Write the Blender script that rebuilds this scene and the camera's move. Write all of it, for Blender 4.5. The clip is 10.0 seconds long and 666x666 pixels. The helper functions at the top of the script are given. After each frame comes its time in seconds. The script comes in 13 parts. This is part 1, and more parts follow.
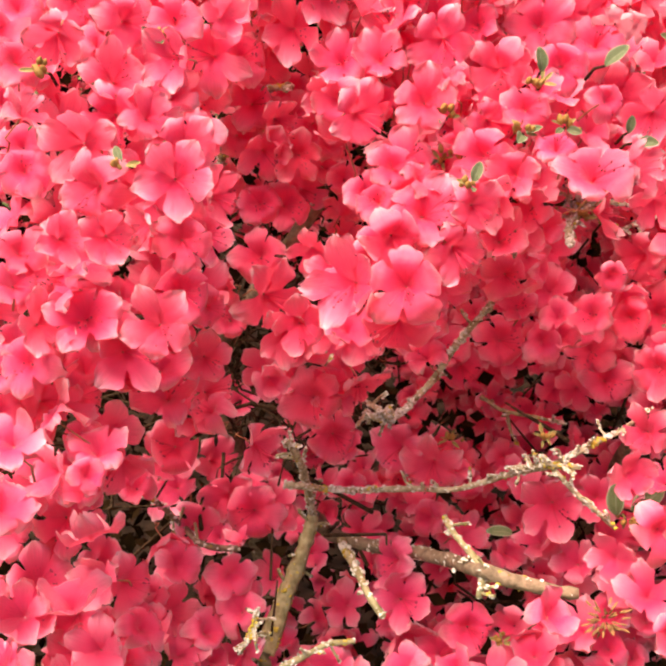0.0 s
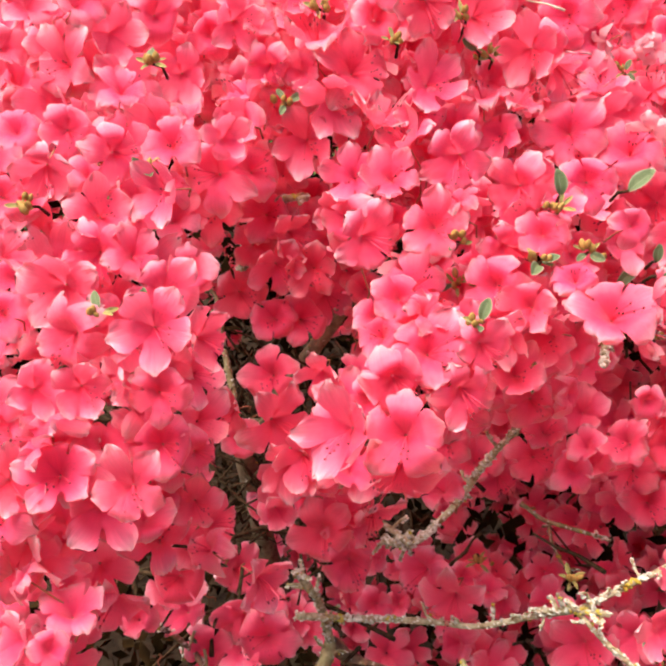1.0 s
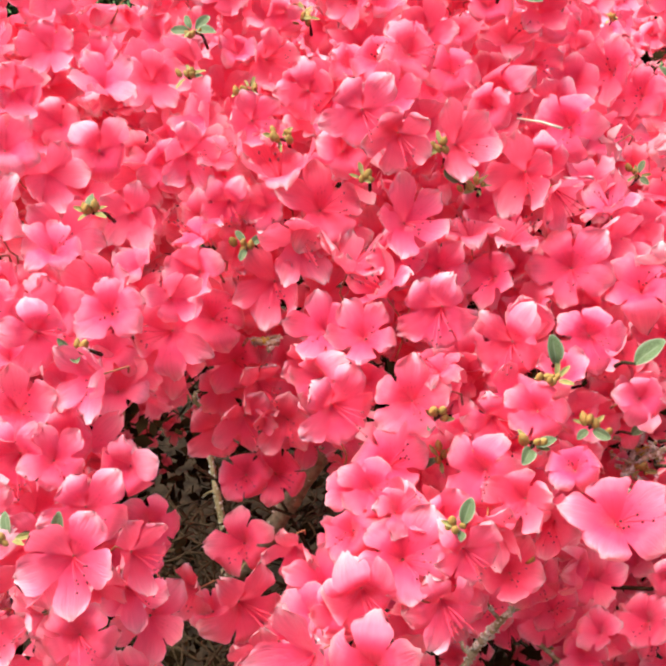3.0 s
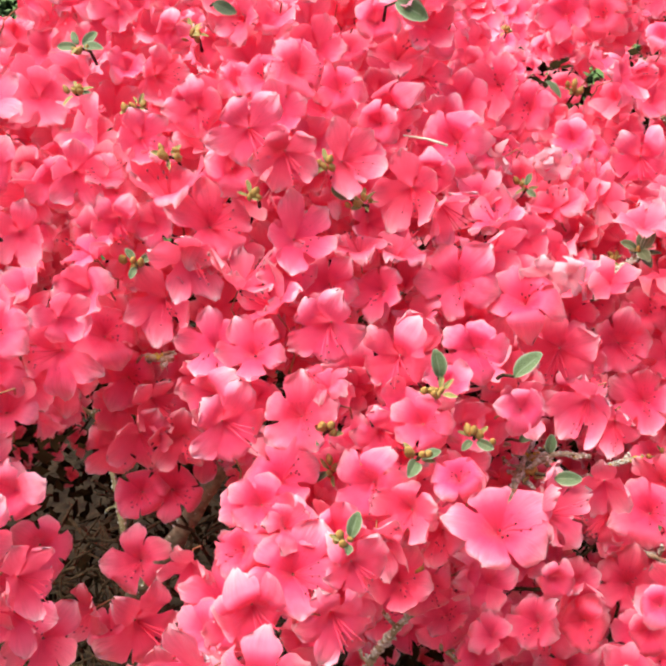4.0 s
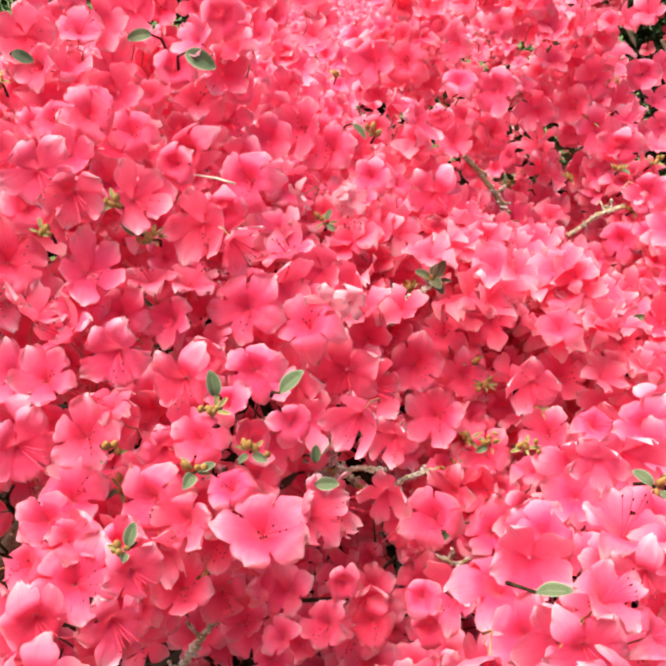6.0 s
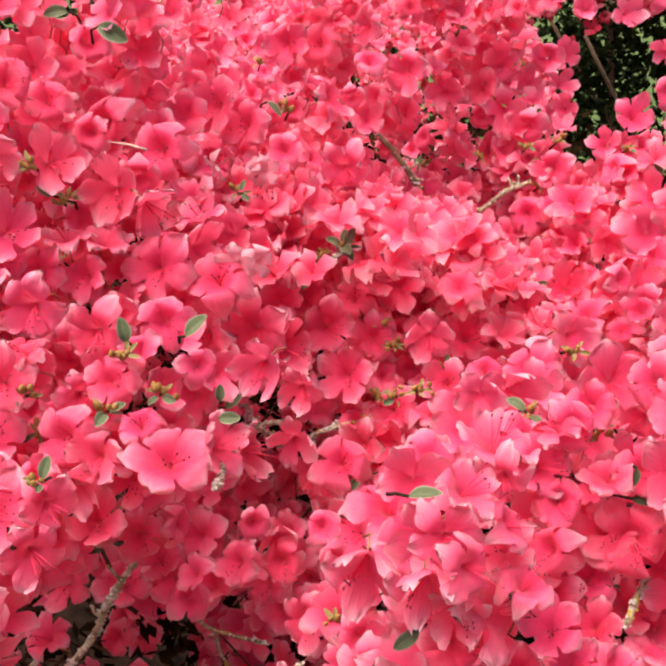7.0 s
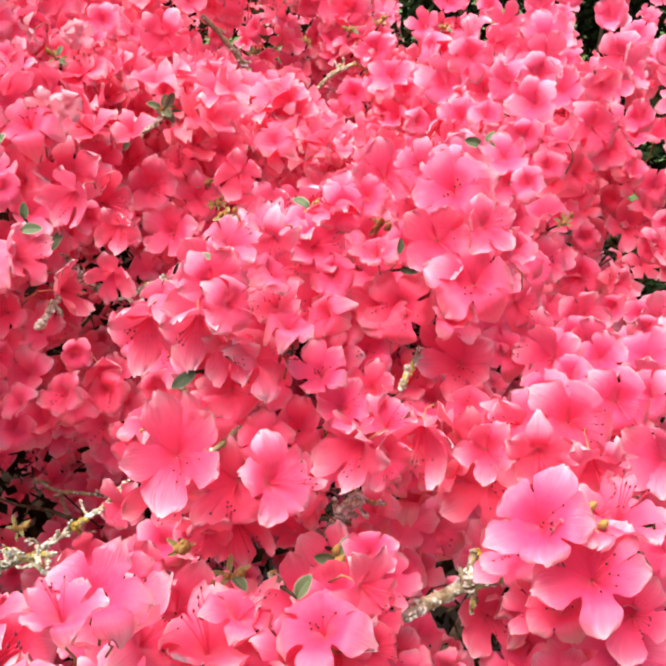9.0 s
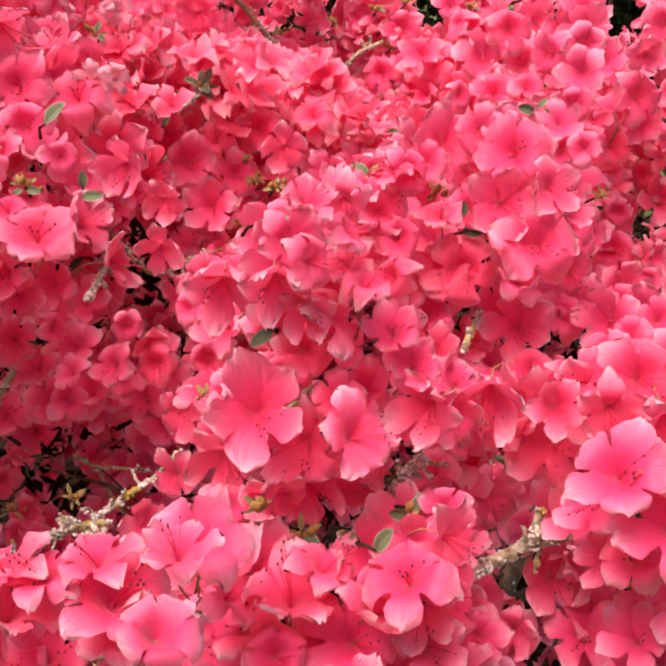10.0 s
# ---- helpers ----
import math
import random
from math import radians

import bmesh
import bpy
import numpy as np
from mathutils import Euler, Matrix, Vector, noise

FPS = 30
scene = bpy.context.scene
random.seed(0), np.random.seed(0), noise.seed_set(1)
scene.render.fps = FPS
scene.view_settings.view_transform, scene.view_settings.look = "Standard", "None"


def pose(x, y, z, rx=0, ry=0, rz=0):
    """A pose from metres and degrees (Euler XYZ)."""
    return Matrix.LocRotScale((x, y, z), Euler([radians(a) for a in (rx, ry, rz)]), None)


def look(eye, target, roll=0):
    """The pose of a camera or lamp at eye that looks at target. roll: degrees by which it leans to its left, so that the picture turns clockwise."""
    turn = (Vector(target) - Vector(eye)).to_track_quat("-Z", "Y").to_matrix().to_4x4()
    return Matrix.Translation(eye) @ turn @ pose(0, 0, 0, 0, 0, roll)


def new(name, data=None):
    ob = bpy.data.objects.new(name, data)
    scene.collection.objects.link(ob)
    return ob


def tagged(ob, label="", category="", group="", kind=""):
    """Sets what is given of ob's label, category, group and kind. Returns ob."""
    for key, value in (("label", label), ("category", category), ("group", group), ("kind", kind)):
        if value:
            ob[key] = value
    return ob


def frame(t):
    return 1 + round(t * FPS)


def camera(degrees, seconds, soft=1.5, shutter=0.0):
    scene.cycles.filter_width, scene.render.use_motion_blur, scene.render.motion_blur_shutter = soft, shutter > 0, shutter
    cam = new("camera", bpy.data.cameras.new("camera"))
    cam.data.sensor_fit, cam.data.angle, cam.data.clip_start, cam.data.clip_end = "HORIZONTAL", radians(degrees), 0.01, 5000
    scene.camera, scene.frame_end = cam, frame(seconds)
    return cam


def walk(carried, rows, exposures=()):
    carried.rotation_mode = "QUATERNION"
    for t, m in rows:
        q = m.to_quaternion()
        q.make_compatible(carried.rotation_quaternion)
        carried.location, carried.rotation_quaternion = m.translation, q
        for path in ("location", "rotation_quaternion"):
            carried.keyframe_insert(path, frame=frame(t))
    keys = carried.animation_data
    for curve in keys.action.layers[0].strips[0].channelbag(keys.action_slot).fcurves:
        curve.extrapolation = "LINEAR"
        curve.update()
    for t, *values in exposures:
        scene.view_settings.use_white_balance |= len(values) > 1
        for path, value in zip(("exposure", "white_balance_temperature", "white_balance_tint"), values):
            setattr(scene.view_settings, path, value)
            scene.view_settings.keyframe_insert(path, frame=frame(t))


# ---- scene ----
cam = camera(36.85, 10.0, soft=2.7)
PATH = [
    (0.0, pose(-0.1039, -0.0790, 1.3669, 59.211, -1.759, 3.398)),
    (0.5, pose(-0.0901, -0.0469, 1.3815, 60.111, -0.283, 6.623)),
    (1.0, pose(-0.0666, -0.0200, 1.3984, 60.920, 0.312, 7.865)),
    (1.5, pose(-0.0344, 0.0017, 1.4121, 61.438, 1.102, 9.235)),
    (2.0, pose(-0.0246, 0.0219, 1.4217, 61.760, 2.206, 10.655)),
    (2.2, pose(-0.0274, 0.0368, 1.4235, 62.112, 2.396, 10.652)),
    (3.3, pose(-0.0477, 0.0826, 1.4343, 61.766, 2.120, 7.763)),
    (3.5, pose(-0.0433, 0.0789, 1.4330, 61.863, 1.672, 6.534)),
    (4.0, pose(-0.0319, 0.0788, 1.4405, 61.872, 1.160, 4.566)),
    (4.5, pose(-0.0241, 0.0743, 1.4581, 62.141, 0.357, 2.676)),
    (5.0, pose(-0.0193, 0.0669, 1.4619, 62.701, 0.080, 1.447)),
    (5.5, pose(0.0053, 0.0575, 1.4569, 63.548, -0.411, -0.590)),
    (5.7, pose(0.0131, 0.0517, 1.4544, 63.766, -0.389, -1.050)),
    (6.8, pose(0.0379, 0.0089, 1.4488, 64.060, -0.910, -4.157)),
    (7.0, pose(0.0427, -0.0040, 1.4440, 64.107, -0.957, -4.826)),
    (7.5, pose(0.0569, -0.0370, 1.4279, 64.166, -0.916, -5.865)),
    (8.0, pose(0.0795, -0.0612, 1.4104, 63.724, -0.847, -8.105)),
    (8.5, pose(0.0846, -0.0683, 1.3951, 62.627, -1.043, -10.081)),
    (9.0, pose(0.0805, -0.0772, 1.3905, 61.984, -1.402, -11.779)),
    (9.5, pose(0.0663, -0.0855, 1.3809, 61.537, -1.182, -12.299)),
    (10.0, pose(0.0466, -0.0809, 1.3793, 61.580, -1.167, -12.179)),
]
EXPOSURES = [(0.0, 1.28, 8600, 22), (0.5, 1.13, 8500, 31), (1.0, 1.27, 7300, 6), (2.0, 1.34, 6650, -7), (3.5, 1.28, 6450, -5), (5.0, 1.14, 6450, -3), (5.6, 1.29, 6550, -5), (6.8, 0.79, 7150, 17), (7.5, 0.78, 6900, 14), (8.0, 0.98, 6700, 6), (9.0, 1.21, 6500, 3), (9.5, 1.12, 6450, 4), (10.0, 0.76, 7300, 30)]
walk(cam, PATH, EXPOSURES)

# ---- light ----
world = bpy.data.worlds.new("overcast_sky")
scene.world = world
world.use_nodes = True
wn = world.node_tree
wn.nodes.clear()
sky = wn.nodes.new("ShaderNodeTexSky")
sky.sky_type = "NISHITA"
sky.sun_disc = False
sky.sun_elevation = radians(72)
sky.sun_rotation = radians(-100)
sky.dust_density = 4.0
bg = wn.nodes.new("ShaderNodeBackground")
bg.inputs[1].default_value = 0.11
wout = wn.nodes.new("ShaderNodeOutputWorld")
wn.links.new(sky.outputs[0], bg.inputs[0])
wn.links.new(bg.outputs[0], wout.inputs[0])
sun_data = bpy.data.lights.new("sun", "SUN")
sun_data.energy = 4.2
sun_data.angle = radians(48)
sun_data.color = (1.0, 0.95, 0.9)
sun = new("sun", sun_data)
sun.matrix_world = look((-0.95, 0.22, 4.4), (0.1, 0.4, 1.1))


# ---- materials ----
def material(name):
    m = bpy.data.materials.new(name)
    m.use_nodes = True
    t = m.node_tree
    return m, t.nodes, t.links, t.nodes["Principled BSDF"]


def ramp(nodes, stops):
    r = nodes.new("ShaderNodeValToRGB")
    e = r.color_ramp.elements
    while len(e) < len(stops):
        e.new(0.5)
    for k, (p, c) in enumerate(stops):
        e[k].position, e[k].color = p, (*c, 1)
    return r


def petal_material(name, deep, mid, outer, pale, glow):
    """Satin petal: veins, darker throat, paler rim, light through the petal."""
    m, n, l, b = material(name)
    uv = n.new("ShaderNodeUVMap")
    sep = n.new("ShaderNodeSeparateXYZ")
    l.new(uv.outputs[0], sep.inputs[0])
    # petal's own paler margin, lightened further as a painted rim highlight
    cr = ramp(n, ((0.0, deep), (0.46, mid), (0.76, outer), (0.92, [o + (p - o) * 0.5 for o, p in zip(outer, pale)]), (1.0, pale)))
    veins = n.new("ShaderNodeTexNoise")
    vm = n.new("ShaderNodeMapping")
    vm.inputs["Scale"].default_value = (30, 2.0, 1)
    l.new(uv.outputs[0], vm.inputs[0])
    l.new(vm.outputs[0], veins.inputs["Vector"])
    veins.inputs["Scale"].default_value = 1.0
    veins.inputs["Detail"].default_value = 3
    blot = n.new("ShaderNodeTexNoise")
    blot.inputs["Scale"].default_value = 4.5
    l.new(uv.outputs[0], blot.inputs["Vector"])
    add = n.new("ShaderNodeMath")
    add.operation = "MULTIPLY_ADD"
    add.inputs[1].default_value = 0.16
    l.new(blot.outputs[0], add.inputs[0])
    l.new(sep.outputs[1], add.inputs[2])
    off = n.new("ShaderNodeMath")
    off.operation = "SUBTRACT"
    off.inputs[1].default_value = 0.08
    l.new(add.outputs[0], off.inputs[0])
    l.new(off.outputs[0], cr.inputs[0])
    info = n.new("ShaderNodeObjectInfo")
    isl = n.new("ShaderNodeNewGeometry")
    hsv = n.new("ShaderNodeHueSaturation")
    hue = n.new("ShaderNodeMapRange")
    hue.inputs[3].default_value, hue.inputs[4].default_value = 0.494, 0.503
    l.new(info.outputs["Random"], hue.inputs[0])
    l.new(hue.outputs[0], hsv.inputs[0])
    val = n.new("ShaderNodeMapRange")
    val.inputs[3].default_value, val.inputs[4].default_value = 0.86, 1.1
    l.new(isl.outputs["Random Per Island"], val.inputs[0])
    vv = n.new("ShaderNodeMapRange")
    vv.inputs[3].default_value, vv.inputs[4].default_value = 0.6, 1.34
    l.new(veins.outputs[0], vv.inputs[0])
    mul = n.new("ShaderNodeMath")
    mul.operation = "MULTIPLY"
    l.new(val.outputs[0], mul.inputs[0])
    l.new(vv.outputs[0], mul.inputs[1])
    l.new(mul.outputs[0], hsv.inputs[2])
    # random lobes whitened towards the tip, painting in bright highlights
    glare = n.new("ShaderNodeMapRange")
    glare.inputs[1].default_value = 0.6
    glare.inputs[4].default_value = 0.42
    l.new(isl.outputs["Random Per Island"], glare.inputs[0])
    reach = n.new("ShaderNodeMath")
    reach.operation = "MULTIPLY"
    l.new(glare.outputs[0], reach.inputs[0])
    l.new(off.outputs[0], reach.inputs[1])
    pm = n.new("ShaderNodeMix")
    pm.data_type = "RGBA"
    pm.inputs[7].default_value = (0.955, 0.52, 0.59, 1)
    l.new(reach.outputs[0], pm.inputs[0])
    l.new(cr.outputs[0], pm.inputs[6])
    # dark specks near the throat of the upper lobe
    spots = n.new("ShaderNodeTexVoronoi")
    spots.inputs["Scale"].default_value = 9
    l.new(uv.outputs[0], spots.inputs["Vector"])
    dot = ramp(n, ((0.0, (1,) * 3), (0.2, (1,) * 3), (0.26, (0,) * 3)))
    l.new(spots.outputs["Distance"], dot.inputs[0])
    band = ramp(n, ((0.0, (0,) * 3), (0.22, (0,) * 3), (0.28, (0.8,) * 3), (0.5, (0.8,) * 3), (0.58, (0,) * 3)))
    l.new(sep.outputs[1], band.inputs[0])
    first = n.new("ShaderNodeMath")
    first.operation = "LESS_THAN"
    first.inputs[1].default_value = 1.01
    l.new(sep.outputs[0], first.inputs[0])
    where = n.new("ShaderNodeMath")
    where.operation = "MULTIPLY"
    l.new(band.outputs[0], where.inputs[0])
    l.new(first.outputs[0], where.inputs[1])
    speck = n.new("ShaderNodeMath")
    speck.operation = "MULTIPLY"
    l.new(where.outputs[0], speck.inputs[0])
    l.new(dot.outputs[0], speck.inputs[1])
    sm = n.new("ShaderNodeMix")
    sm.data_type = "RGBA"
    sm.inputs[7].default_value = (0.4, 0.004, 0.04, 1)
    l.new(speck.outputs[0], sm.inputs[0])
    l.new(pm.outputs[2], sm.inputs[6])
    l.new(sm.outputs[2], hsv.inputs[4])
    l.new(hsv.outputs[0], b.inputs["Base Color"])
    b.inputs["Roughness"].default_value = 0.5
    b.inputs["Specular IOR Level"].default_value = 0.5
    b.inputs["Sheen Weight"].default_value = 0.27
    b.inputs["Sheen Roughness"].default_value = 0.35
    b.inputs["Sheen Tint"].default_value = (1, 0.86, 0.9, 1)
    bump = n.new("ShaderNodeBump")
    bump.inputs["Strength"].default_value = 0.8
    bump.inputs["Distance"].default_value = 0.001
    l.new(veins.outputs[0], bump.inputs["Height"])
    l.new(bump.outputs[0], b.inputs["Normal"])
    tr = n.new("ShaderNodeBsdfTranslucent")
    tr.inputs[0].default_value = (*glow, 1)
    mix = n.new("ShaderNodeMixShader")
    mix.inputs[0].default_value = 0.42
    l.new(b.outputs[0], mix.inputs[1])
    l.new(tr.outputs[0], mix.inputs[2])
    l.new(mix.outputs[0], n["Material Output"].inputs[0])
    return m


PETAL = petal_material("petal", (0.88, 0.028, 0.13), (0.90, 0.06, 0.175), (0.92, 0.178, 0.305), (0.955, 0.60, 0.68), (0.965, 0.123, 0.225))
FADED_PETAL = petal_material("faded_petal", (0.9, 0.22, 0.3), (0.91, 0.34, 0.42), (0.92, 0.46, 0.54), (0.93, 0.7, 0.74), (0.95, 0.4, 0.46))
# petal red darkened: the far shrub's shade is put into the colour
FAR_SHADE_PETAL = petal_material("far_shade_petal", (0.42, 0.006, 0.02), (0.46, 0.01, 0.03), (0.5, 0.016, 0.04), (0.6, 0.05, 0.08), (0.5, 0.015, 0.03))


def plain(name, a, b_, scale, rough=0.6, bump=0.3, dist=0.001, detail=4, shine=0.3):
    m, n, l, b = material(name)
    tex = n.new("ShaderNodeTexCoord")
    no = n.new("ShaderNodeTexNoise")
    no.inputs["Scale"].default_value = scale
    no.inputs["Detail"].default_value = detail
    l.new(tex.outputs["Object"], no.inputs["Vector"])
    r = ramp(n, ((0.32, a), (0.68, b_)))
    l.new(no.outputs[0], r.inputs[0])
    l.new(r.outputs[0], b.inputs["Base Color"])
    b.inputs["Roughness"].default_value = rough
    b.inputs["Specular IOR Level"].default_value = shine
    bp = n.new("ShaderNodeBump")
    bp.inputs["Strength"].default_value = bump
    bp.inputs["Distance"].default_value = dist
    l.new(no.outputs[0], bp.inputs["Height"])
    l.new(bp.outputs[0], b.inputs["Normal"])
    return m


def leaf_material(name, dark, light, rim):
    """Hairy leaf: paler rim and midrib."""
    m, n, l, b = material(name)
    uv = n.new("ShaderNodeUVMap")
    sep = n.new("ShaderNodeSeparateXYZ")
    l.new(uv.outputs[0], sep.inputs[0])
    no = n.new("ShaderNodeTexNoise")
    no.inputs["Scale"].default_value = 14
    no.inputs["Detail"].default_value = 6
    l.new(uv.outputs[0], no.inputs["Vector"])
    base = ramp(n, ((0.35, dark), (0.65, light)))
    l.new(no.outputs[0], base.inputs[0])
    edge = ramp(n, ((0.0, (0.45,) * 3), (0.1, (0,) * 3), (0.72, (0,) * 3), (0.98, (1,) * 3)))
    l.new(sep.outputs[0], edge.inputs[0])
    mix = n.new("ShaderNodeMix")
    mix.data_type = "RGBA"
    mix.inputs[7].default_value = (*rim, 1)
    l.new(edge.outputs[0], mix.inputs[0])
    l.new(base.outputs[0], mix.inputs[6])
    l.new(mix.outputs[2], b.inputs["Base Color"])
    b.inputs["Roughness"].default_value = 0.6
    b.inputs["Specular IOR Level"].default_value = 0.25
    bp = n.new("ShaderNodeBump")
    bp.inputs["Strength"].default_value = 0.5
    bp.inputs["Distance"].default_value = 0.001
    l.new(no.outputs[0], bp.inputs["Height"])
    l.new(bp.outputs[0], b.inputs["Normal"])
    return m


FILAMENT = plain("filament", (0.62, 0.02, 0.08), (0.8, 0.06, 0.12), 300, 0.6)
ANTHER = plain("anther", (0.08, 0.012, 0.02), (0.22, 0.03, 0.045), 800, 0.7)
# brown bark lowered towards black to carry the shade of the hollows
SHADE_TWIG = plain("shade_twig_bark", (0.02, 0.012, 0.007), (0.08, 0.052, 0.03), 300, 0.95, 0.5, 0.001, 4, 0.05)
BARK = plain("bark", (0.12, 0.085, 0.055), (0.28, 0.21, 0.14), 220, 0.9, 0.8, 0.002)
LICHEN = plain("lichen", (0.3, 0.3, 0.24), (0.8, 0.79, 0.72), 420, 0.95, 0.9, 0.002)
YELLOW_LICHEN = plain("yellow_lichen", (0.3, 0.22, 0.03), (0.55, 0.45, 0.08), 350, 0.95, 0.8, 0.001)
CRUST = plain("lichened_bark", (0.17, 0.12, 0.06), (0.52, 0.47, 0.33), 260, 0.95, 0.9, 0.002, 7, 0.1)
OLIVE_BARK = plain("olive_bark", (0.17, 0.15, 0.07), (0.38, 0.35, 0.2), 200, 0.9, 0.7, 0.002, 7, 0.1)
BUD = plain("bud", (0.2, 0.08, 0.025), (0.42, 0.27, 0.07), 400, 0.6)
LEAF = leaf_material("leaf", (0.055, 0.075, 0.03), (0.12, 0.145, 0.07), (0.26, 0.27, 0.19))
YOUNG_LEAF = leaf_material("young_leaf", (0.14, 0.1, 0.03), (0.3, 0.25, 0.08), (0.4, 0.36, 0.18))
SOIL = plain("soil", (0.012, 0.008, 0.006), (0.04, 0.028, 0.018), 30, 0.95, 0.8, 0.02, 4, 0.05)


# ---- meshes ----
def lerp_profile(s, pts):
    for (a, *p), (b, *q) in zip(pts, pts[1:]):
        if s <= b:
            k = (s - a) / (b - a)
            k = k * k * (3 - 2 * k) * 0.5 + k * 0.5
            return [u + (v - u) * k for u, v in zip(p, q)]
    return pts[-1][1:]


def corolla_mesh(name, seed, open_=1.0, ncol=6, nrow=9):
    """A five-lobed funnel of unit radius, throat on the axis, facing +z."""
    rng = random.Random(seed)
    bm = bmesh.new()
    uvl = bm.loops.layers.uv.new("UVMap")
    prof = ((0.0, 0.03, -0.36), (0.14, 0.15, -0.22), (0.27, 0.27, -0.11), (0.4, 0.41, -0.02),
            (0.7, 0.72, 0.1), (0.88, 0.92, 0.13), (1.0, 1.05, 0.1))
    lean = (-0.6, 0.05, -0.35, 0.25, -0.15, -0.5, 0.12)[seed % 7]
    point = rng.uniform(1.8, 2.5)
    for lobe in range(5):
        ang = lobe * math.tau / 5 + rng.uniform(-0.11, 0.11)
        ln = rng.uniform(0.9, 1.18)
        curl = lean + rng.uniform(-0.5, 0.5)
        fold = rng.uniform(-0.5, 0.45)
        wide = rng.uniform(0.86, 1.08)
        twist = rng.uniform(-0.4, 0.4)
        side = rng.uniform(-0.1, 0.1)
        ph = rng.uniform(0, 6.28)
        lift = 0.02 * (lobe % 2) + 0.008 * lobe
        grid = []
        for i in range(nrow + 1):
            s = i / nrow
            rho, z = lerp_profile(s, prof)
            k = max(0, s - 0.4) / 0.6
            rho *= 1 + (ln - 1) * k
            rho2 = rho * (open_ if s > 0.3 else 1)
            z2 = z + (1 - open_) * max(0, s - 0.3) * 1.1
            if s <= 0.4:
                half = rho * 0.73
            else:
                g = min(1, k / 0.5)
                half = (0.275 + 0.125 * g * g * (3 - 2 * g)) * wide * math.sqrt(max(0.05, 1 - max(0, (k - 0.45) / 0.55) ** point))
            row = []
            for j in range(ncol + 1):
                v = 2 * j / ncol - 1
                y = v * half + side * k * k
                zz = z2 + curl * k * k * (1.25 - 0.25 * k) - 0.07 * (1 - abs(v)) * k * (1 - k) + fold * v * v * half * k
                zz += twist * k * v * half + (0.035 + 0.14 * v * v) * k * math.sin(6 * v + ph + 9 * s) - 0.045 * k * math.exp(-(v / 0.25) ** 2) + lift * k + 0.02 * k * math.sin(9 * s + 2 * ph)
                x = rho2 - abs(curl) * 0.25 * k * k - (0.09 * v * v * k if s > 0.4 else 0.22 * v * v * rho2)
                if i == nrow:
                    x -= 0.04 * math.exp(-(v / 0.3) ** 2)
                c, sn = math.cos(ang), math.sin(ang)
                row.append(bm.verts.new((x * c - y * sn, x * sn + y * c, zz)))
            grid.append(row)
        for i in range(nrow):
            for j in range(ncol):
                f = bm.faces.new((grid[i][j], grid[i][j + 1], grid[i + 1][j + 1], grid[i + 1][j]))
                f.smooth = True
                uvs = ((j, i), (j + 1, i), (j + 1, i + 1), (j, i + 1))
                for lp, (a, b) in zip(f.loops, uvs):
                    lp[uvl].uv = (a / ncol + lobe * 3.7, b / nrow)
    me = bpy.data.meshes.new(name)
    bm.to_mesh(me)
    bm.free()
    me.materials.append(PETAL)
    return me


def tube(bm, pts, radii, sides=6, cap=True, mat=0):
    """Sweeps a ring along points."""
    rings = []
    up = Vector((0.3, 0.2, 1))
    for k, p in enumerate(pts):
        p = Vector(p)
        d = (Vector(pts[min(k + 1, len(pts) - 1)]) - Vector(pts[max(k - 1, 0)])).normalized()
        a = d.cross(up)
        if a.length < 1e-3:
            a = d.cross(Vector((1, 0, 0)))
        a.normalize()
        b = d.cross(a)
        rings.append([bm.verts.new(p + radii[k] * (math.cos(q) * a + math.sin(q) * b)) for q in [math.tau * s / sides for s in range(sides)]])
    for r, s in zip(rings, rings[1:]):
        for k in range(sides):
            f = bm.faces.new((r[k], r[(k + 1) % sides], s[(k + 1) % sides], s[k]))
            f.smooth, f.material_index = True, mat
    if cap:
        for r in (rings[0], rings[-1]):
            f = bm.faces.new(r)
            f.material_index = mat
    return bm


def mesh_of(name, bm, *mats):
    me = bpy.data.meshes.new(name)
    bm.normal_update()
    bm.to_mesh(me)
    bm.free()
    for m in mats:
        me.materials.append(m)
    return me


def part(name, data, parent, m=None, label=""):
    ob = new(name, data)
    ob.parent = parent
    if m is not None:
        ob.matrix_basis = m
    if label:
        ob["label"] = label
    return ob


def stamen_mesh(name, seed):
    rng = random.Random(seed)
    bm = bmesh.new()
    for k in range(6):
        a = rng.uniform(-1.1, 1.1) - 1.57
        ln = rng.uniform(0.75, 1.15) + (0.25 if k == 5 else 0)
        spread = rng.uniform(0.12, 0.42)
        pts = []
        for i in range(6):
            s = i / 5
            r = spread * s ** 1.3 + 0.03
            pts.append((r * math.cos(a), r * math.sin(a) - 0.1 * s * s, -0.32 + ln * s * 0.8))
        tube(bm, pts, [0.010] * 5 + [0.008], 4, False)
        tip = Vector(pts[-1])
        tube(bm, [tip + Vector((0, 0, h)) for h in (-0.03, -0.01, 0.03, 0.05)], [0.01, 0.024, 0.02, 0.008], 5, True, 1)
    return mesh_of(name, bm, FILAMENT, ANTHER)


COROLLAS = [corolla_mesh("corolla", s, o) for s, o in enumerate((1, 1, 1, 0.97, 0.94, 1, 0.98, 0.92, 1, 0.96, 1, 0.94, 1, 0.97))]
STAMENS = [stamen_mesh("stamen_tuft", s) for s in range(4)]

# ---- the shrub ----
bush = tagged(new("azalea_bush"), "dense azalea shrub covered in coral-pink open blossoms", "shrub")
RNG = random.Random(5)
INNER = []
SHEET = []
TWIGS = bmesh.new()
STALKS = bmesh.new()


